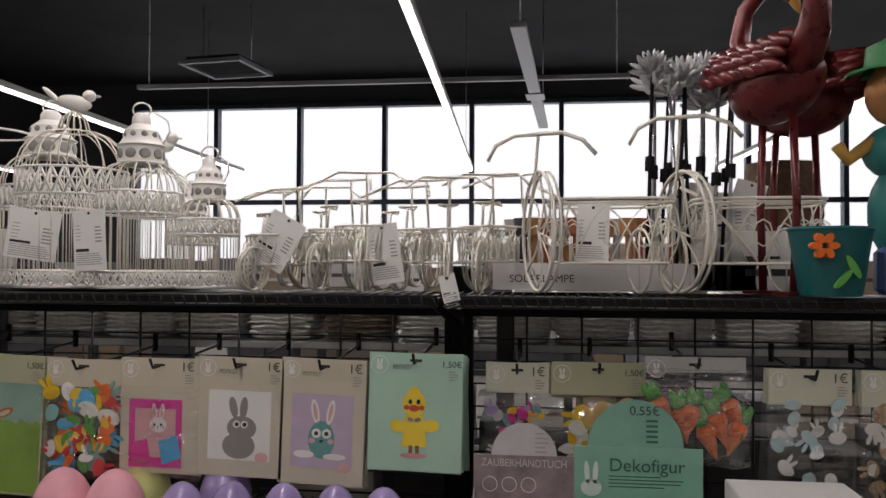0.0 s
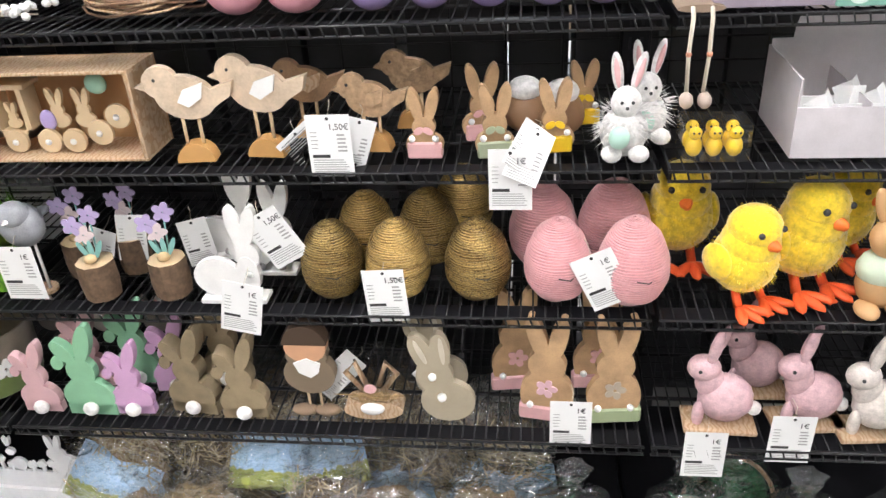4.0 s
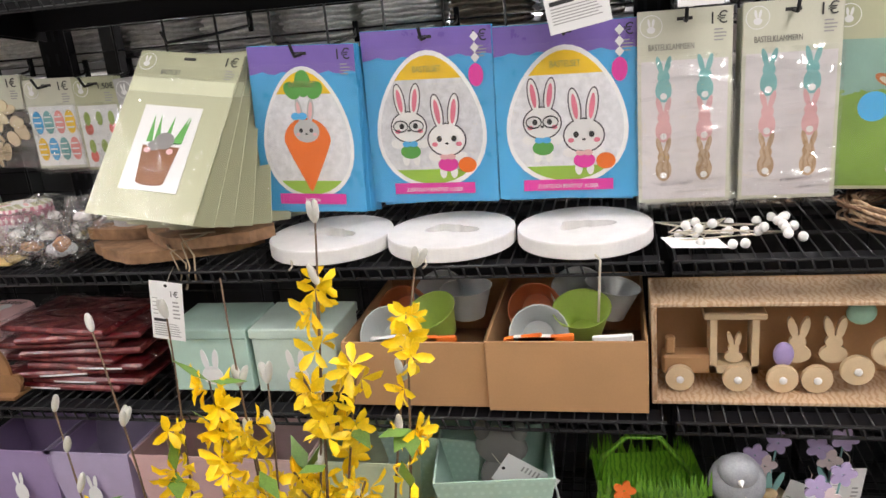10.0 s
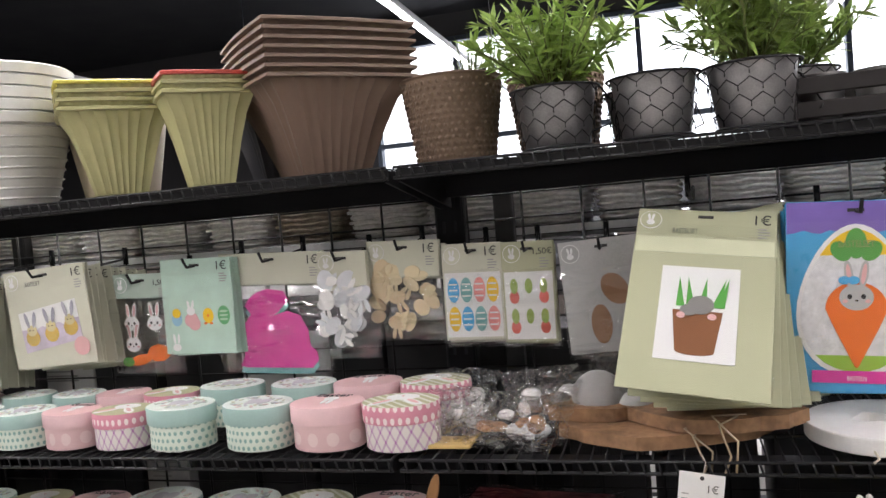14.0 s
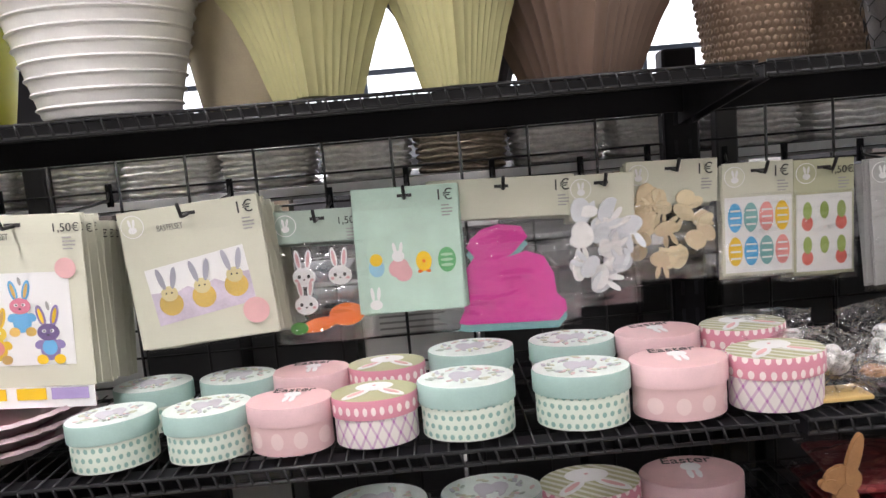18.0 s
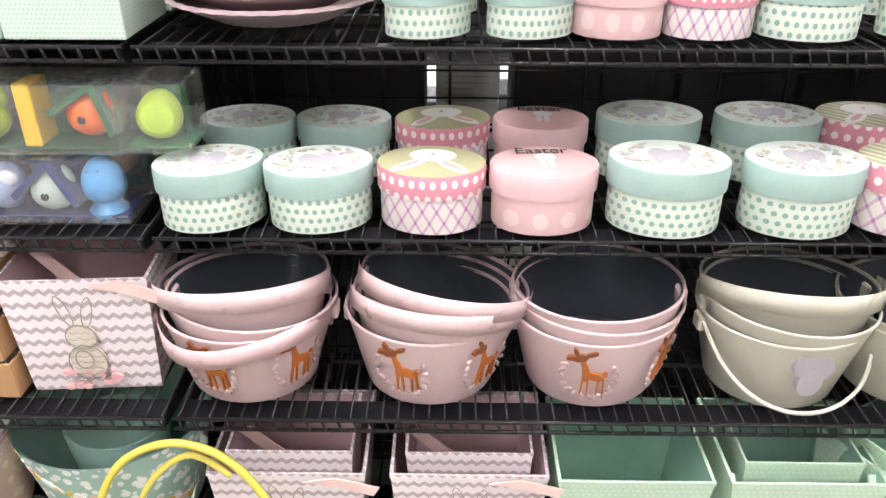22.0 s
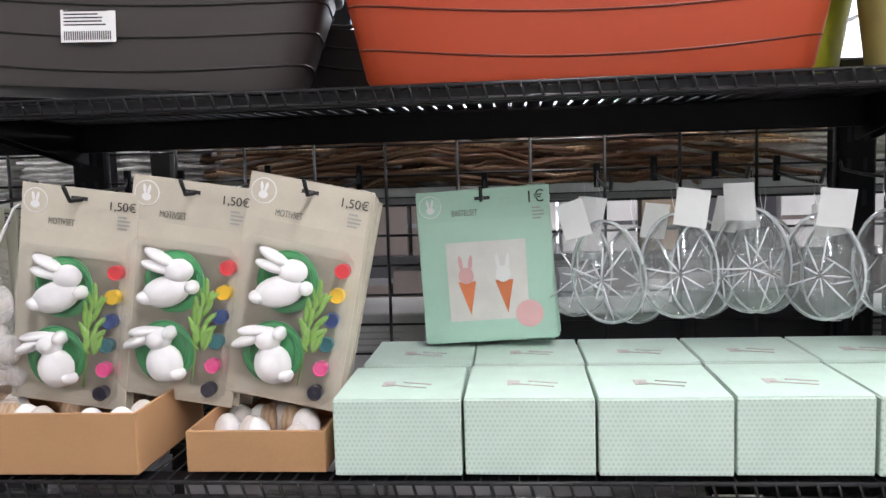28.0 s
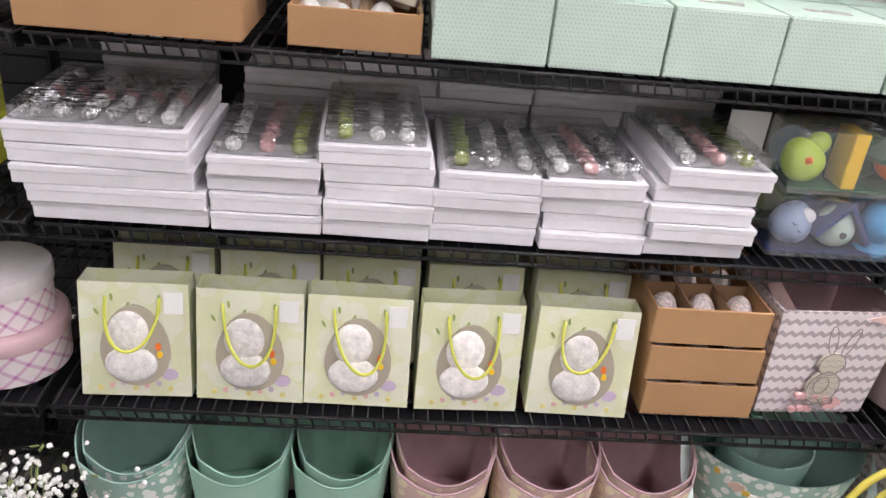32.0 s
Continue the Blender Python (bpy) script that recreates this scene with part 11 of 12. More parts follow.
fl = solid("garden_flamingo", flamingo(1.03), "dark red lacquered metal flamingo", "garden figure", "metal flamingos", (0.6, 0.09, Z5), (0, 0, -62))
again(fl, pose(0.69, 0.25, Z5, 0, 0, 150))
gd = [(Shape().ball(0, 0, 0.3, 0.07, 0.06, 0.06).ball(0, 0, 0.17, 0.06, 0.05, 0.1), paint((0.03, 0.22, 0.22), 0.4)), (Shape().ball(0, -0.01, 0.42, 0.065, 0.06, 0.07), paint((0.55, 0.26, 0.1), 0.5)), (Shape().lathe([(0.1, 0.46), (0.1, 0.466), (0.066, 0.47), (0.06, 0.52), (0.03, 0.535), (0, 0.537)], 22), paint((0.03, 0.25, 0.08), 0.4)), (Shape().ball(-0.022, -0.062, 0.435, 0.01, 0.008, 0.012, 8, 6).ball(0.022, -0.062, 0.435, 0.01, 0.008, 0.012, 8, 6), INK), (Shape().box(-0.045, 0.045, -0.04, 0.04, 0, 0.1, 0.012), paint((0.06, 0.1, 0.25), 0.5)), (Shape().tube([(-0.05, -0.02, 0.32), (-0.1, -0.05, 0.28), (-0.12, -0.06, 0.31)], 0.014, 8), paint((0.6, 0.35, 0.08), 0.5))]
solid("garden_figure", gd, "painted metal gardener figure in a green hat", "garden figure", "", (0.815, 0.1, Z5), (0, 0, -15)).scale = (0.86, 0.86, 0.86)
js = thing("brown_pot", "brown woven pot behind the garden figures", "pot", at=(0.69, 0.36, Z5))
part("pot_body", Shape().lathe([(0, 0), (0.05, 0), (0.085, 0.16), (0.07, 0.27), (0.064, 0.27), (0.076, 0.16), (0, 0.02)], 28), material("brown_weave", (0.16, 0.09, 0.045), 0.8, 0.0, 0.4, 60, 0.9, 130), js)
tb = thing("teal_bucket", "teal tin bucket with an orange painted flower", "bucket", at=(0.672, 0.03, Z5))
part("bucket_wall", Shape().lathe([(0, 0), (0.05, 0), (0.068, 0.115), (0.064, 0.115), (0.047, 0.004), (0, 0.004)], 30), paint((0.008, 0.1, 0.11), 0.35), tb)
part("rim", Shape().lathe([(0.067, 0.11), (0.071, 0.114), (0.067, 0.118)], 30), paint((0.01, 0.14, 0.15), 0.35), tb)
g = Shape()
for q in range(6):
    g.slab(oval(-0.03 + 0.014 * math.cos(q * 1.047), 0.085 + 0.014 * math.sin(q * 1.047), 0.009, 0.006, q * 60), -0.066 - 0.0003 * q, -0.05)
part("painted_flower", g, ORANGE, tb)
part("painted_leaf", Shape().slab(oval(0.015, 0.05, 0.006, 0.022, 30), -0.064, -0.04).slab(oval(0.0, 0.03, 0.005, 0.02, -40), -0.0643, -0.04), GREEN, tb)


# second bay of the top shelf
def colander(x, y, turn):
    b = thing("tin_planter_pot", "white tin pot with leaf shaped holes and tall handles", "planter", "white pierced pots", (x, y, Z5), (0, 0, turn))
    part("pot_wall", Shape().lathe([(0, 0), (0.058, 0), (0.06, 0.004), (0.084, 0.13), (0.081, 0.13), (0.056, 0.006), (0, 0.006)], 36), WHITE_TIN, b)
    part("rim", Shape().lathe([(0.083, 0.127), (0.087, 0.13), (0.083, 0.134)], 36), paint((0.03, 0.03, 0.03), 0.5), b)
    for k in range(12):
        a, z = 2 * math.pi * k / 12 + 0.3 * (k % 2), (0.035, 0.075, 0.105)[k % 3]
        rr = 0.061 + 0.023 * z / 0.13
        part("leaf_hole", Shape().slab(oval(0, 0, 0.0052, 0.0095, 0, 12), -0.0012, 0.001).turn(pose(rr * math.cos(a), rr * math.sin(a), z, 10, 0, math.degrees(a) + 90)), INK, b)
    for k in range(3):
        a = 2 * math.pi * k / 3 + 0.5
        part("flat_strap", Shape().box(-0.009, 0.009, -0.001, 0.001, 0.0, 0.25).turn(pose(0.084 * math.cos(a), 0.084 * math.sin(a), 0.1, rng.uniform(-6, 6), 0, math.degrees(a) + 90)), WHITE_TIN, b)
    part("hoop", Shape().tube([(0.1 * math.cos(a), 0.1 * math.sin(a), 0.35) for a in (2 * math.pi * i / 24 for i in range(24))], 0.003, 5, True), WHITE_TIN, b)


for x, y, t in ((-1.396, 0.12, 0), (-1.17, 0.12, 20), (-1.3, 0.29, 40), (-1.1, 0.28, 10)):
    colander(x, y, t)
ws = thing("wire_lantern", "white wire lantern stand with leaves and a tray", "lantern", at=(-1.62, 0.16, Z5))
for z, r in ((0.03, 0.085), (0.07, 0.07), (0.16, 0.07), (0.25, 0.07), (0.36, 0.07)):
    part("wire_ring", Shape().tube([(r * math.cos(a), r * math.sin(a), z) for a in (2 * math.pi * i / 26 for i in range(26))], 0.0022, 5, True), WHITE_WIRE, ws)
for i in range(14):
    a = 2 * math.pi * i / 14
    part("wire", Shape().tube([(0.07 * math.cos(a), 0.07 * math.sin(a), 0.03), (0.07 * math.cos(a), 0.07 * math.sin(a), 0.4)], 0.0016, 4), WHITE_WIRE, ws)
part("tray", Shape().lathe([(0, 0.024), (0.1, 0.024), (0.115, 0.034), (0.112, 0.036), (0.098, 0.028), (0, 0.028)], 32), WHITE_TIN, ws)
g = Shape()
for i in range(30):
    a = rng.uniform(0, 6.28)
    g.ball(0.072 * math.cos(a), 0.072 * math.sin(a), rng.uniform(0.1, 0.38), 0.014, 0.014, 0.009, 7, 4)
part("tin_leaves", g, WHITE_TIN, ws)
part("legs", Shape().tube([(0.06, 0, 0), (0.06, 0, 0.03)], 0.004).tube([(-0.05, 0.05, 0), (-0.05, 0.05, 0.03)], 0.004).tube([(-0.05, -0.05, 0), (-0.05, -0.05, 0.03)], 0.004), WHITE_TIN, ws)
hang_tag(-1.585, 0.06, Z5 + 0.2, 0.045, 0.12, "", (0, 2, 0))
part_sign = thing("party_sign", "white board sign with dark lettering", "sign", at=(-1.53, 0.33, Z5), turn=(-6, 0, 0))
part("board", Shape().box(-0.1, 0.1, 0, 0.01, 0, 0.09, 0.002), WHITE, part_sign)
word("PARTY", 0.04, GREYINK, part_sign, 0, -0.001, 0.045)
wc = thing("wooden_crate", "dark wooden crate with rope handles and small pots", "crate", at=(-1.74, 0.16, Z5))
DW = paint((0.022, 0.018, 0.017), 0.7, vary=0.3)
for z in (0.008, 0.045):
    part("slat", Shape().box(-0.13, 0.13, -0.05, -0.042, z, z + 0.026, 0.002), DW, wc)
    part("slat", Shape().box(-0.13, 0.13, 0.1, 0.108, z, z + 0.026, 0.002), DW, wc)
for s in (-0.134, 0.134):
    part("end_board", Shape().box(s - 0.005, s + 0.005, -0.052, 0.11, 0.0, 0.085, 0.002), DW, wc)
    part("rope_handle", Shape().tube([(s, -0.02, 0.07), (s * 1.12, 0.0, 0.05), (s * 1.14, 0.03, 0.03), (s * 1.1, 0.05, 0.05), (s, 0.07, 0.07)], 0.004), KRAFT, wc)
part("crate_floor", Shape().box(-0.128, 0.128, -0.042, 0.1, 0.0, 0.006), DW, wc)
for k in range(3):
    part("zinc_pot", Shape().lathe([(0, 0.007), (0.026, 0.007), (0.036, 0.08), (0.033, 0.08), (0, 0.012)], 20, x=-0.08 + 0.08 * k, y=0.02), ZINC, wc)


def wire_pot(x, y, plant, label):
    b = thing("plant_pot" if not plant else "potted_plant", label, "potted plant" if plant else "pot", "zinc pots in chicken wire", (x, y, Z5), (0, 0, rng.uniform(0, 60)))
    part("zinc_pot", Shape().lathe([(0, 0.004), (0.052, 0.004), (0.054, 0.008), (0.067, 0.098), (0.07, 0.1), (0.064, 0.102), (0.05, 0.01), (0, 0.01)], 34), ZINC, b)
    g = Shape()
    for z, r in ((0.002, 0.058), (0.098, 0.0735)):
        g.tube([(r * math.cos(a), r * math.sin(a), z) for a in (2 * math.pi * i / 30 for i in range(30))], 0.0022, 5, True)
    n = 12
    for row in range(4):
        for i in range(n):
            a, c = 2 * math.pi * (i + 0.5 * (row % 2)) / n, 2 * math.pi * (i + 0.5 * (row % 2) + 0.5) / n
            z0, z1 = 0.006 + 0.024 * row, 0.018 + 0.024 * row
            r = 0.0585 + 0.015 * z0 / 0.1
            g.tube([(r * math.cos(a), r * math.sin(a), z0), (r * math.cos(a), r * math.sin(a), z0 + 0.008), (r * math.cos(c), r * math.sin(c), z1 + 0.008)], 0.0009, 4)
            e = 2 * math.pi * (i + 0.5 * (row % 2) - 0.5) / n
            g.tube([(r * math.cos(a), r * math.sin(a), z0 + 0.008), (r * math.cos(e), r * math.sin(e), z1 + 0.008)], 0.0009, 4)
    part("chicken_wire", g, WIRE, b)
    part("wire_handle", Shape().tube([(0.073, 0, 0.098), (0.09, -0.02, 0.07), (0.088, -0.05, 0.03), (0.06, -0.07, 0.02)], 0.0016), WIRE, b)
    if plant:
        part("soil", Shape().lathe([(0.062, 0.088), (0, 0.09)], 20), BARK, b)
        s, l = Shape(), Shape()
        r = random.Random(plant)
        for k in range(46):
            a, t = r.uniform(0, 6.28), r.uniform(0.05, 0.85)
            d = Vector((math.sin(t) * math.cos(a), math.sin(t) * math.sin(a), math.cos(t)))
            ln = r.uniform(0.11, 0.2)
            p0 = Vector((0.02 * math.cos(a), 0.02 * math.sin(a), 0.088))
            pts = [p0 + d * ln * q + Vector((0, 0, -0.03 * q * q)) for q in (0, 0.4, 0.75, 1.0)]
            s.tube(pts, 0.0014, 4)
            for q in range(26):
                f = r.uniform(0.2, 1.0)
                o = p0 + d * ln * f + Vector((0, 0, -0.03 * f * f))
                e = (d * 0.6 + Vector((r.gauss(0, 0.7), r.gauss(0, 0.7), r.gauss(0.1, 0.5)))).normalized()
                side = e.cross(Vector((r.uniform(-1, 1), r.uniform(-1, 1), 1))).normalized() * 0.0046
                ll = r.uniform(0.026, 0.048)
                l.add([o, o + e * ll * 0.45 + side, o + e * ll + Vector((0, 0, -0.005)), o + e * ll * 0.45 - side], [(0, 1, 2), (0, 2, 3)])
        tagged(part("stem_spray", s, paint((0.14, 0.17, 0.05), 0.7), b), kind="stuff")
        tagged(part("leaf_crown", l, BAMBOO, b), kind="stuff")


BAMBOO = material("narrow_leaf", (0.25, 0.37, 0.085), 0.45, 0.0, 0.7, 35, 0.1)
wire_pot(-2.237, 0.1, 3, "green leafy plant in a zinc pot with chicken wire")
wire_pot(-2.079, 0.1, 0, "empty zinc pot in a chicken wire holder")
wire_pot(-1.932, 0.1, 5, "green leafy plant in a zinc pot with chicken wire")
wire_pot(-1.85, 0.26, 8, "green leafy plant in a zinc pot at the back")
wire_pot(-2.1, 0.27, 0, "empty zinc pot in a chicken wire holder")
RAT = paint((0.22, 0.15, 0.1), 0.6)
for x, y in ((-2.433, 0.18), (-2.26, 0.3)):
    b = thing("woven_pot", "brown plastic pot with a knitted weave pattern", "pot", "woven plastic pots", (x, y, Z5))
    part("pot_wall", Shape().lathe([(0, 0), (0.068, 0), (0.07, 0.004), (0.092, 0.15), (0.088, 0.15), (0.066, 0.006), (0, 0.006)], 40), RAT, b)
    g = Shape()
    for row in range(13):
        z = 0.01 + 0.0107 * row
        rr = 0.071 + 0.0215 * z / 0.15
        for i in range(40):
            a = 2 * math.pi * (i + 0.5 * (row % 2)) / 40
            g.ball(rr * math.cos(a), rr * math.sin(a), z, 0.0022, 0.0052, 0.0045, 5, 3, Matrix.Rotation(a, 3, "Z"))
    part("knit_relief", g, RAT, b)
    part("rim", Shape().lathe([(0.091, 0.146), (0.095, 0.15), (0.09, 0.153)], 40), RAT, b)
al = thing("spiky_plant", "small spiky plant standing in the woven pot", "plant", at=(-2.433 + 0.03, 0.2, Z5 + 0.006))
g = Shape()
for i in range(26):
    a, t = rng.uniform(0, 6.28), rng.uniform(0.2, 0.9)
    d = Vector((math.sin(t) * math.cos(a), math.sin(t) * math.sin(a), math.cos(t)))
    side = d.cross(Vector((0, 0.3, 1))).normalized() * 0.005
    o = Vector((0, 0, 0.1))
    g.add([o - side, o + side, o + d * rng.uniform(0.09, 0.14)], [(0, 1, 2)])
part("leaf_tuft", g, paint((0.2, 0.26, 0.14), 0.5), al)
part("root_ball", Shape().lathe([(0.04, 0.0), (0.05, 0.1), (0, 0.105)], 16), BARK, al)


def square_pot_stack(x, y, n, s, h, col, rim, turn, label, step=0.016):
    m = paint(col, 0.5, 0.0, 0.08, 0.05)
    for i in range(n):
        b = thing("ribbed_pot", label, "pot", "stacked ribbed pots", (x, y, Z5 + step * i), (0, 0, turn))
        prof = [(0.44, 0.0), (0.46, 0.004), (0.64, 0.45), (0.79, 0.75), (0.98, 0.97)] if i == 0 else [(0.82, 0.72), (0.98, 0.97)]
        part("pot_wall", Shape().lathe([(r * s / 2, z * h) for r, z in ([(0.0, 0.0)] if i == 0 else []) + prof], 96, square=0.85, flute=(32, 0.034)), m, b)
        part("rim", Shape().lathe([(0.98 * s / 2, 0.95 * h), (1.05 * s / 2, 0.955 * h), (1.05 * s / 2, 0.985 * h), (1.0 * s / 2, 1.0 * h), (0.95 * s / 2, 0.985 * h)], 96, square=0.85), paint(rim, 0.4) if i >= n - 1 and rim else m, b)


square_pot_stack(-2.7, 0.19, 7, 0.288, 0.175, (0.2, 0.135, 0.1), None, 45, "brown ribbed square plastic pot in a stack")
square_pot_stack(-3.09, 0.09, 4, 0.2, 0.16, (0.46, 0.44, 0.22), (0.7, 0.62, 0.1), 42, "olive cream ribbed square pot in a stack")
square_pot_stack(-2.89, 0.09, 3, 0.165, 0.17, (0.46, 0.44, 0.22), (0.5, 0.05, 0.03), 42, "olive cream ribbed square pot in a stack")
square_pot_stack(-2.86, 0.32, 4, 0.2, 0.17, (0.06, 0.06, 0.07), None, 45, "black ribbed square pot in a stack")
for i in range(5):
    b = thing("round_ribbed_pot", "white round pot with raised rings in a stack", "pot", "white ringed pots", (-3.385, 0.11, Z5 + 0.024 * i))
    m = paint((0.72, 0.71, 0.68), 0.4)
    if i == 0:
        part("pot_wall", Shape().lathe([(0, 0), (0.09, 0), (0.093, 0.004), (0.135, 0.17)], 44), m, b)
        for k in range(8):
            z = 0.014 + 0.02 * k
            part("ring", Shape().lathe([(0.093 + 0.247 * z, z - 0.003), (0.0965 + 0.247 * z, z), (0.094 + 0.247 * z, z + 0.003)], 44), m, b)
    else:
        part("pot_wall", Shape().lathe([(0.125, 0.14), (0.135, 0.17)], 44), m, b)
    part("rim", Shape().lathe([(0.134, 0.158), (0.147, 0.16), (0.149, 0.178), (0.143, 0.182), (0.134, 0.178)], 44), m, b)
b = thing("cream_pot", "cream round pot in a stack at the back", "pot", at=(-3.22, 0.26, Z5))
part("pot_wall", Shape().lathe([(0, 0), (0.075, 0), (0.105, 0.17), (0.1, 0.17), (0.07, 0.006), (0, 0.006)], 36), paint((0.55, 0.47, 0.32), 0.5), b)
part("rim", Shape().lathe([(0.104, 0.166), (0.115, 0.17), (0.116, 0.188), (0.107, 0.192), (0.099, 0.186)], 36), paint((0.57, 0.49, 0.34), 0.5), b)
for i, (x, y) in enumerate(((-3.66, 0.16), (-3.9, 0.3))):
    b = thing("lime_pot", "large lime green round plastic pot", "pot", "lime pots", (x, y, Z5))
    part("pot_wall", Shape().lathe([(0, 0), (0.095, 0), (0.098, 0.004), (0.128, 0.175), (0.124, 0.175), (0.093, 0.006), (0, 0.006)], 44), paint((0.45, 0.45, 0.03), 0.4), b)
    part("rim", Shape().lathe([(0.126, 0.16), (0.136, 0.162), (0.138, 0.178), (0.132, 0.182), (0.122, 0.176)], 44), paint((0.47, 0.47, 0.04), 0.4), b)


def planter_box(x, y, w, h, d, n, col, label, turn=0.0, bend=0.012, tip=0.0):
    m = paint(col, 0.45, 0.0, 0.06, 0.08)
    for i in range(n):
        b = thing("balcony_planter", label, "planter", "stacked balcony planters", (x, y, Z5 + 0.011 * i + 0.4 * w * math.sin(radians(tip))), (0, tip, turn))
        first = b if i == 0 else first
        def ring(k, z, bow=0.0):
            pts = []
            for a in range(64):
                t = 2 * math.pi * a / 64
                c, s = math.cos(t), math.sin(t)
                q = max(abs(c), abs(s))
                q = (abs(c) ** 6 + abs(s) ** 6) ** (-1 / 6)
                px = k * w / 2 * c * q
                pts.append((px, k * d / 2 * s * q, z + bow * (px / (w / 2)) ** 2))
            return pts
        rows = [(0.84, 0.0, 0.0), (0.86, 0.01, 0.0), (0.93, h * 0.55, 0.5 * bend), (0.985, h * 0.92, bend)] if i == 0 else [(0.96, h * 0.8, bend), (0.985, h * 0.92, bend)]
        g = Shape()
        v = [p for r in rows for p in ring(*r)]
        g.add(v, [(j * 64 + a, j * 64 + (a + 1) % 64, (j + 1) * 64 + (a + 1) % 64, (j + 1) * 64 + a) for j in range(len(rows) - 1) for a in range(64)], True)
        if i == 0:
            g.add(ring(0.84, 0.0), [tuple(range(64))])
        part("planter_wall", g, m, b)
        rr = [(0.985, h * 0.935, bend), (1.015, h * 0.94, bend), (1.02, h * 0.97, bend), (1.0, h * 0.985, bend), (0.96, h * 0.965, bend)]
        part("rim", Shape().add([p for r in rr for p in ring(*r)], [(j * 64 + a, j * 64 + (a + 1) % 64, (j + 1) * 64 + (a + 1) % 64, (j + 1) * 64 + a) for j in range(4) for a in range(64)], True), m, b)
        if i == 0:
            for f in (0.14, 0.42, 0.68):
                line = []
                for px, py, z in ring(1.0, 0.0):
                    u = (px / (w / 2)) ** 2
                    z = h * f + 0.02 * u
                    e = (z - 0.5 * bend * u) / h
                    k = 0.003 + (0.86 + 0.07 * (e - 0.05) / 0.5 if e < 0.55 else 0.93 + 0.055 * (e - 0.55) / 0.37)
                    line.append((k * px, k * py, z))
                part("raised_line", Shape().tube(line, 0.0017, 4, True), paint(tuple(0.35 * c for c in col), 0.5), b)
    return first


planter_box(-4.19, 0.12, 0.66, 0.19, 0.2, 3, (0.37, 0.048, 0.011), "terracotta orange plastic balcony planter in a stack", 3, 0.022)
gp = planter_box(-4.85, 0.12, 0.64, 0.152, 0.2, 2, (0.052, 0.045, 0.043), "dark grey plastic balcony planter with a barcode label", 9, 0.0, 3)
planter_box(-4.5, 0.3, 0.24, 0.12, 0.1, 1, (0.03, 0.03, 0.032), "black plastic planter behind the others")
lb = part("label_paper", Shape().box(-0.034, 0.034, 0, 0.001, 0, 0.056).turn(pose(0.012, -0.0985, 0.056, -6, -3, 0)), PAPER, gp, "white printed barcode label")
g = bars(Shape(), -0.03, 0.03, 0.05, 7, 0.0045, -0.0006, 0.0016)
for i in range(22):
    g.box(-0.03 + 0.0027 * i, -0.0288 + 0.0027 * i, -0.0006, 0, 0.003, 0.014)
g.turn(pose(0.012, -0.0985, 0.056, -6, -3, 0))
part("small_print", g, INK, lb)
b = thing("yellow_pot", "pale yellow round pot with a handle hole", "pot", at=(-3.76, 0.13, Z5))
part("pot_wall", Shape().lathe([(0, 0), (0.06, 0), (0.085, 0.2), (0.09, 0.205), (0.082, 0.206), (0.056, 0.006), (0, 0.006)], 36), paint((0.6, 0.56, 0.2), 0.45), b)
part("handle_ring", Shape().tube([(0.03 * math.cos(a) - 0.03, 0, 0.225 + 0.03 * math.sin(a)) for a in (2 * math.pi * i / 18 for i in range(18))], 0.007, 6, True), paint((0.6, 0.56, 0.2), 0.45), b)

# branches lying behind the mesh of the fourth bay
tw = fixed("branch_bundle", "bundle of thin brown branches behind the mesh", "branches", at=(-4.3, 0.56, 1.62))
for i in range(46):
    z, y, ph = rng.uniform(-0.03, 0.06), rng.uniform(-0.05, 0.06), rng.uniform(0, 6)
    x0, x1 = -0.5 + rng.uniform(-0.12, 0.2), 0.46 + rng.uniform(-0.2, 0.1)
    part("branch", Shape().tube([(x0 + (x1 - x0) * k / 11, y + 0.012 * math.sin(2.1 * k + ph), z + 0.012 * math.sin(0.9 * k + ph) + 0.006 * math.sin(2.7 * k + i) + 0.02 * math.sin(3.1 * k / 11)) for k in range(12)], rng.uniform(0.003, 0.005), 5), TWIG if i % 4 else WOOD, tw)

# paper tags
hang_tag(-1.385, -0.015, Z5 - 0.01, 0.09, 0.125, "", (0, -10, 0), "white paper tag behind a round blue sticker")
rs = thing("round_price_sticker", "round blue and white price sticker with handwriting", "sticker", at=(-1.368, -0.02, Z5 - 0.028), turn=(0, -10, 0))
BLU = paint((0.01, 0.16, 0.5), 0.4)
part("sticker_disc", Shape().slab(oval(0, 0, 0.053, 0.053, 0, 36), 0, 0.0008), BLU, rs)
part("white_band", Shape().slab([p for p in oval(0, 0, 0.0528, 0.0528, 0, 72) if abs(p[1]) < 0.022], -0.0007, 0), PAPER, rs)
word("35", 0.034, INK, rs, -0.014, -0.001, -0.011, "price", 0.9, -6)
word("zł", 0.026, INK, rs, 0.031, -0.001, -0.012, "price")
hang_tag(-1.2, -0.015, Z5 - 0.005, 0.062, 0.112, "7€")
hang_tag(-0.546, -0.018, 1.135, 0.075, 0.11, "1,50€")
hang_tag(-0.247, -0.018, 1.075, 0.072, 0.11, "1€")
hang_tag(-0.5, 0.03, 1.12, 0.06, 0.09, "", (0, 20, 20))
hang_tag(-0.62, 0.03, 1.1, 0.09, 0.012, "", (0, -40, 0))
hang_tag(-0.2, 0.01, 1.1, 0.06, 0.09, "", (-30, 25, 0))
hang_tag(-0.2, 0.02, 1.105, 0.055, 0.085, "", (-30, 40, 10))
hang_tag(-2.05, -0.02, Z4 - 0.02, 0.06, 0.105, "1€", (0, 8, 0))
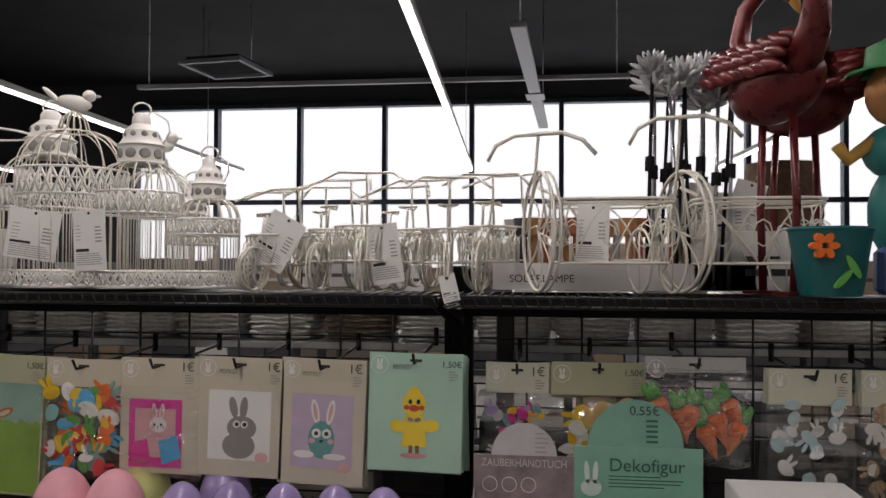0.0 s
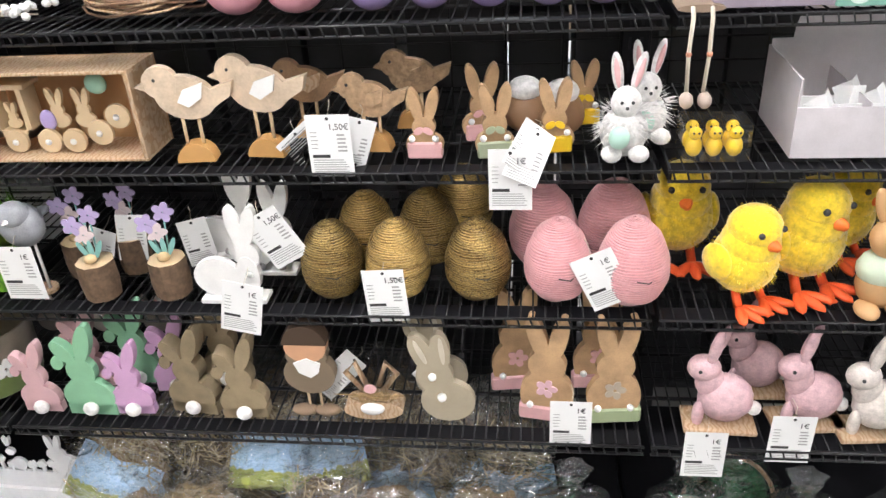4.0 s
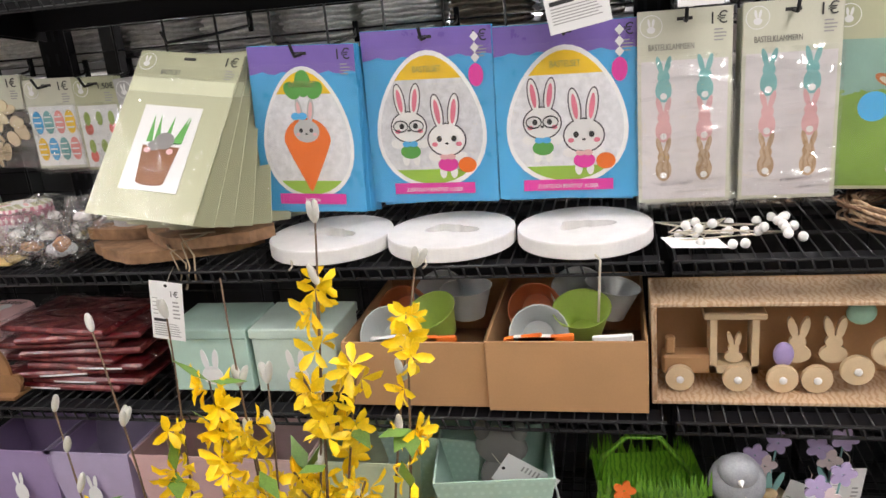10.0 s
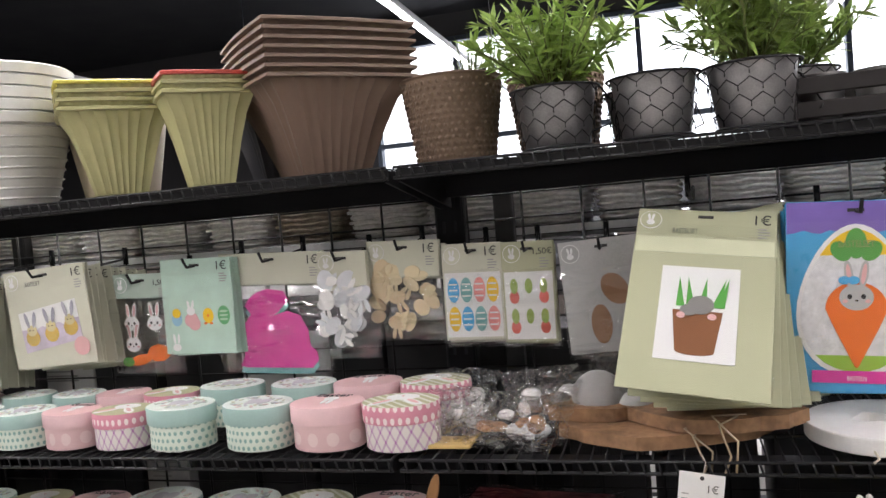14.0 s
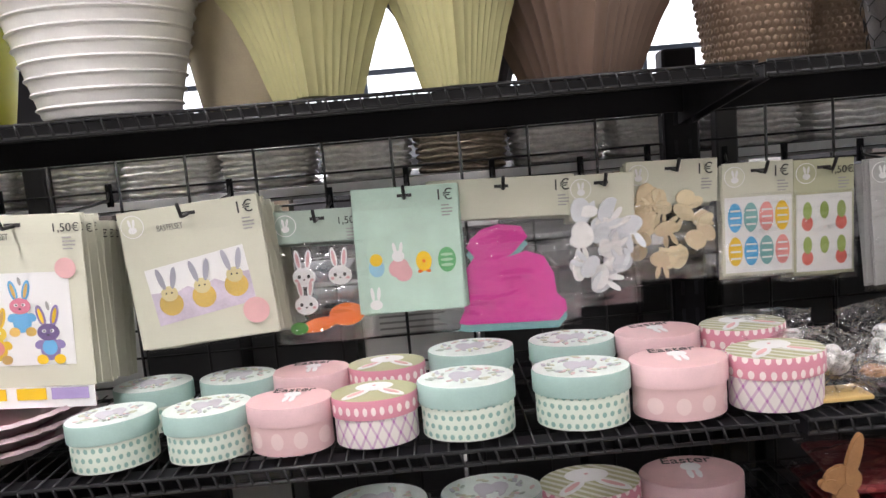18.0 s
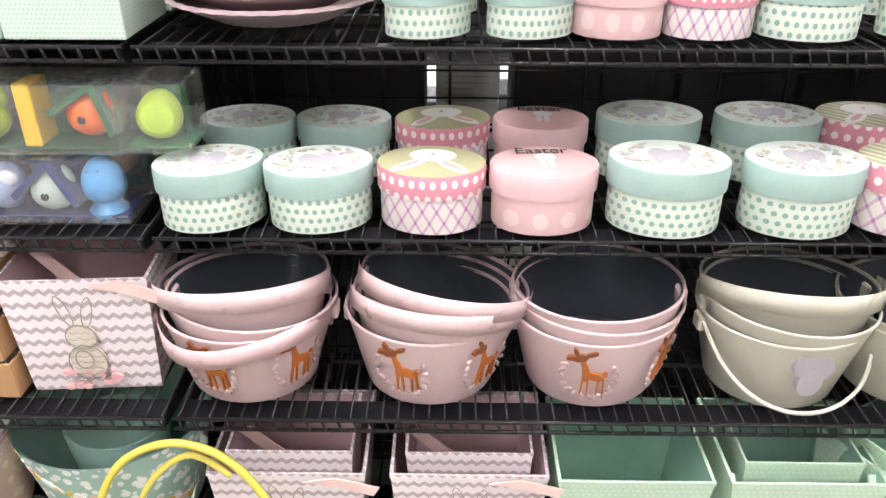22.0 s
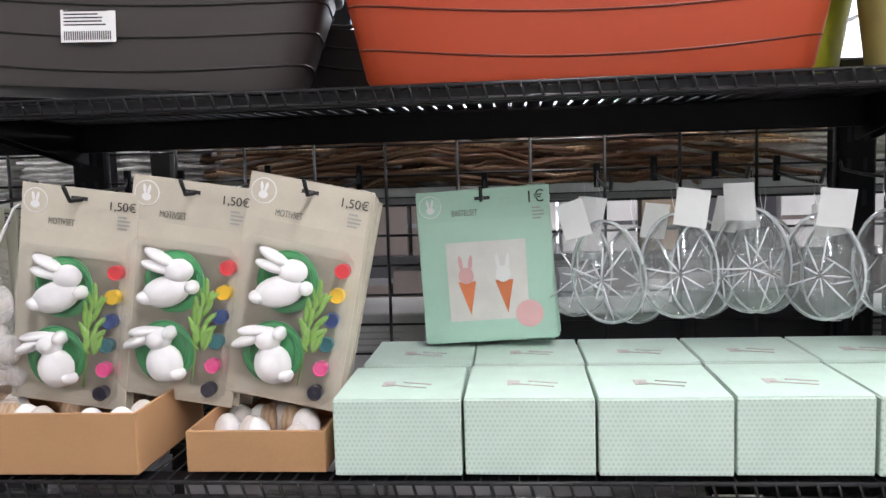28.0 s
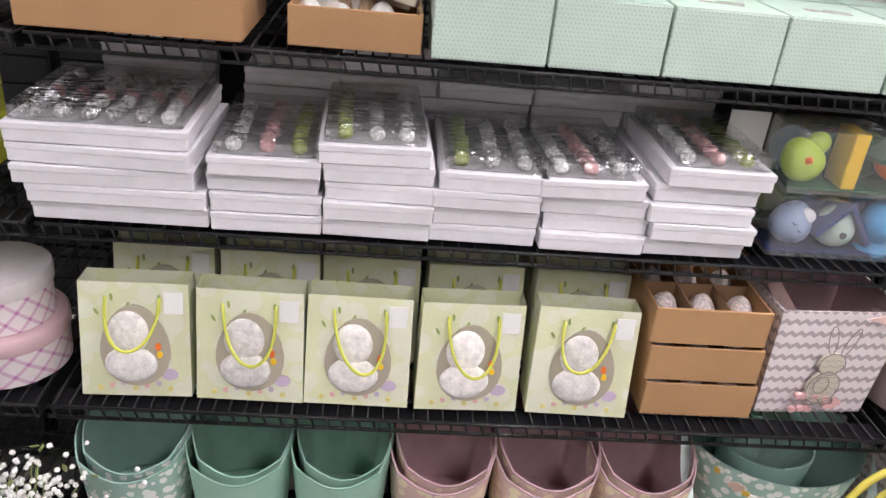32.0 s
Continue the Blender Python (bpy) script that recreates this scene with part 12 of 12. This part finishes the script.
for x, z, t in ((-1.04, 0.9, (0, 20, 0)), (-0.98, 0.93, (0, 8, 15)), (-0.86, 0.92, (0, -6, 20)), (-0.555, 0.635, (-20, 50, 0)), (-0.43, 0.62, (-10, -50, 0)), (-1.52, 0.93, (0, -55, 10))):
    hang_tag(x, 0.1 if x > -1.2 else 0.06, z, 0.055, 0.1, "", t)

# ---- the forsythia in the aisle ----
vase = fixed("flower_box", "tall white box of branches standing on the floor", "box", at=(-1.77, -0.46, 0), turn=(0, 0, 6))
WRAP = paint((0.66, 0.66, 0.7), 0.45)
CUPBOX = [(0, 1, 2, 3), (0, 4, 5, 1), (1, 5, 6, 2), (2, 6, 7, 3), (3, 7, 4, 0)]
part("box_wall", Shape().add([(-0.2, -0.1, 0), (0.215, -0.1, 0), (0.2, 0.14, 0), (-0.2, 0.14, 0), (-0.185, -0.06, 0.52), (0.175, -0.05, 0.58), (0.17, 0.13, 0.58), (-0.18, 0.13, 0.51)], CUPBOX), WRAP, vase)
part("inner_fold", Shape().add([(-0.17, -0.05, 0.34), (0.165, -0.04, 0.38), (0.16, 0.115, 0.38), (-0.165, 0.12, 0.34), (-0.18, -0.056, 0.518), (0.17, -0.046, 0.577), (0.165, 0.126, 0.577), (-0.175, 0.125, 0.507)], CUPBOX), WRAP, vase)
PETAL = material("forsythia_petal", (0.95, 0.66, 0.008), 0.45, 0.0, 0.25, 30, 0.1)
STEM = paint((0.13, 0.08, 0.045), 0.75, vary=0.3)


def blossom(g, o, d, s, r):
    d = d.normalized()
    a = d.orthogonal().normalized()
    c = d.cross(a)
    ph = r.uniform(0, 6.28)
    for q in range(4):
        e = math.cos(ph + q * 1.571) * a + math.sin(ph + q * 1.571) * c
        f = d.cross(e)
        n = s * r.uniform(0.85, 1.15)
        p = [o, o + e * 0.35 * n + d * 0.3 * n + f * 0.21 * n, o + e * 0.75 * n + d * 0.42 * n + f * 0.2 * n, o + e * n + d * 0.36 * n, o + e * 0.75 * n + d * 0.42 * n - f * 0.2 * n, o + e * 0.35 * n + d * 0.3 * n - f * 0.21 * n, o + e * 0.45 * n + d * 0.24 * n]
        g.add(p, [(0, 1, 6), (1, 2, 6), (2, 3, 6), (3, 4, 6), (4, 5, 6), (5, 0, 6)], True)


WANDS = [(-1.66, -0.27, 1.36), (-1.556, -0.27, 1.325), (-1.63, -0.26, 1.24), (-1.82, -0.27, 1.235), (-1.89, -0.28, 1.17), (-1.76, -0.3, 1.19), (-1.7, -0.29, 1.12), (-1.5, -0.37, 1.1), (-1.54, -0.39, 1.04), (-2.03, -0.3, 1.05), (-1.47, -0.4, 0.98), (-1.98, -0.28, 1.0), (-1.86, -0.32, 1.05)]
spread = random.Random(77)
TOPS = list(WANDS)
while len(TOPS) < 58:
    x, z = spread.uniform(-2.12, -1.45), spread.uniform(0.56, 0.97)
    if x > -1.5 and z < 0.72:
        continue
    TOPS.append((x, spread.uniform(-0.54, -0.3), z))
for k, top in enumerate(TOPS):
    r = random.Random(100 + k)
    wand = k < len(WANDS)
    tip = Vector(top)
    base = Vector((max(-1.9, min(-1.6, tip.x)) * 0.6 - 1.75 * 0.4 + r.uniform(-0.04, 0.04), -0.43 + r.uniform(-0.05, 0.05), 0.34))
    mid = (base * 0.45 + tip * 0.55) + Vector((r.uniform(-0.04, 0.04), r.uniform(-0.03, 0.03), 0.05))
    path = [base * (1 - t) ** 2 + mid * 2 * t * (1 - t) + tip * t * t for t in (i / 12 for i in range(13))]
    st = thing("forsythia_stem", "yellow artificial forsythia branch in the box", "flower stem", "forsythia branches")
    st.matrix_basis = Matrix()
    s, g = Shape().tube(path, [0.0036 - 0.0002 * i for i in range(13)], 5), Shape()
    side_tips = []
    for q in range(3 if wand else 5):
        i = r.randint(5, 10)
        o = path[i]
        e = o + Vector((r.uniform(-0.06, 0.06), r.uniform(-0.05, 0.03), r.uniform(0.04, 0.1)))
        s.tube([o, (o + e) / 2 + Vector((0, 0, -0.01)), e], 0.0015, 4)
        side_tips.append((o, e))
    spots = []
    for o, e in [(path[i], path[i + 1]) for i in range(3, 12)] + side_tips:
        n = max(1, round((e - o).length / (0.036 if wand and o.z > 0.95 else 0.026)))
        spots += [o.lerp(e, (j + r.random()) / n) for j in range(n)]
    for p in spots + [tip]:
        if p.z < 0.5:
            continue
        out = Vector((r.gauss(0, 1), r.gauss(-0.4, 1), 0))
        for q in range(r.choice((2, 3, 3)) if wand else 4):
            d = out * r.choice((1, 1, -0.7)) + Vector((r.gauss(0, 0.6), r.gauss(-0.3, 0.6), r.gauss(0.15, 0.5)))
            blossom(g, p + d.normalized() * 0.009, d, r.uniform(0.02, 0.028), r)
    for q in range(5):
        p = path[r.randint(5, 12)]
        if p.z < 0.5:
            continue
        d = Vector((r.gauss(0, 1), r.gauss(-0.3, 1), r.gauss(0.2, 0.6))).normalized()
        f = d.cross(Vector((0.2, 0.1, 1))).normalized() * 0.012
        part("leaf", Shape().add([p, p + d * 0.024 + f, p + d * 0.055, p + d * 0.024 - f], [(0, 1, 2), (0, 2, 3)]), LEAF, st)
    part("twig", s, STEM, st)
    tagged(part("blossom_spray", g, PETAL, st), "bright yellow forsythia blossoms in clusters", kind="stuff")
CAT = paint((0.5, 0.5, 0.45), 0.9, sheen=0.4, bump=0.6)
for k, (x, y, z) in enumerate(((-1.66, -0.25, 1.43), (-1.99, -0.24, 1.29), (-1.79, -0.24, 1.36), (-2.08, -0.24, 1.17), (-1.55, -0.24, 1.37), (-1.9, -0.22, 1.3), (-1.74, -0.28, 1.24), (-1.5, -0.45, 1.0), (-1.56, -0.47, 0.96))):
    r = random.Random(300 + k)
    base, tip = Vector((-1.74 + 0.4 * (x + 1.74) + r.uniform(-0.03, 0.03), -0.42, 0.2)), Vector((x, y, z))
    mid = (base + tip) / 2 + Vector((r.uniform(-0.05, 0.05), r.uniform(-0.03, 0.03), 0.05))
    path = [base * (1 - t) ** 2 + mid * 2 * t * (1 - t) + tip * t * t + Vector((0.006 * math.sin(9 * t + k), 0, 0)) for t in (i / 16 for i in range(17))]
    st = thing("willow_stem", "thin brown willow branch with grey white catkins", "branch", "willow branches")
    st.matrix_basis = Matrix()
    part("twig", Shape().tube(path, [0.003 - 0.00011 * i for i in range(17)], 5), STEM, st)
    for q in range(9):
        i = r.randint(7, 16)
        d = (path[i] - path[i - 1]).normalized() + Vector((r.uniform(-0.6, 0.6), r.uniform(-0.4, 0.4), 0))
        m = d.to_track_quat("Z", "Y").to_matrix()
        o = path[i] + d.normalized() * 0.012
        part("catkin", Shape().ball(o.x, o.y, o.z, 0.0054, 0.0054, 0.0145, 8, 6, m), CAT, st)
for x, y, z, w, h, t in ((-1.665, -0.43, 0.905, 0.05, 0.095, (0, 0, 0)), (-1.6, -0.43, 0.95, 0.05, 0.1, (0, 30, 10)), (-1.86, -0.42, 0.89, 0.045, 0.08, (0, -30, 10)), (-1.59, -0.41, 1.0, 0.035, 0.09, (0, -6, 0)), (-1.88, -0.5, 0.48, 0.085, 0.06, (0, 32, 0)), (-1.53, -0.42, 0.6, 0.012, 0.1, (0, -12, 0))):
    hang_tag(x, y, z, w, h, "1€" if h > 0.082 else "", t, "white paper tag on a forsythia branch")
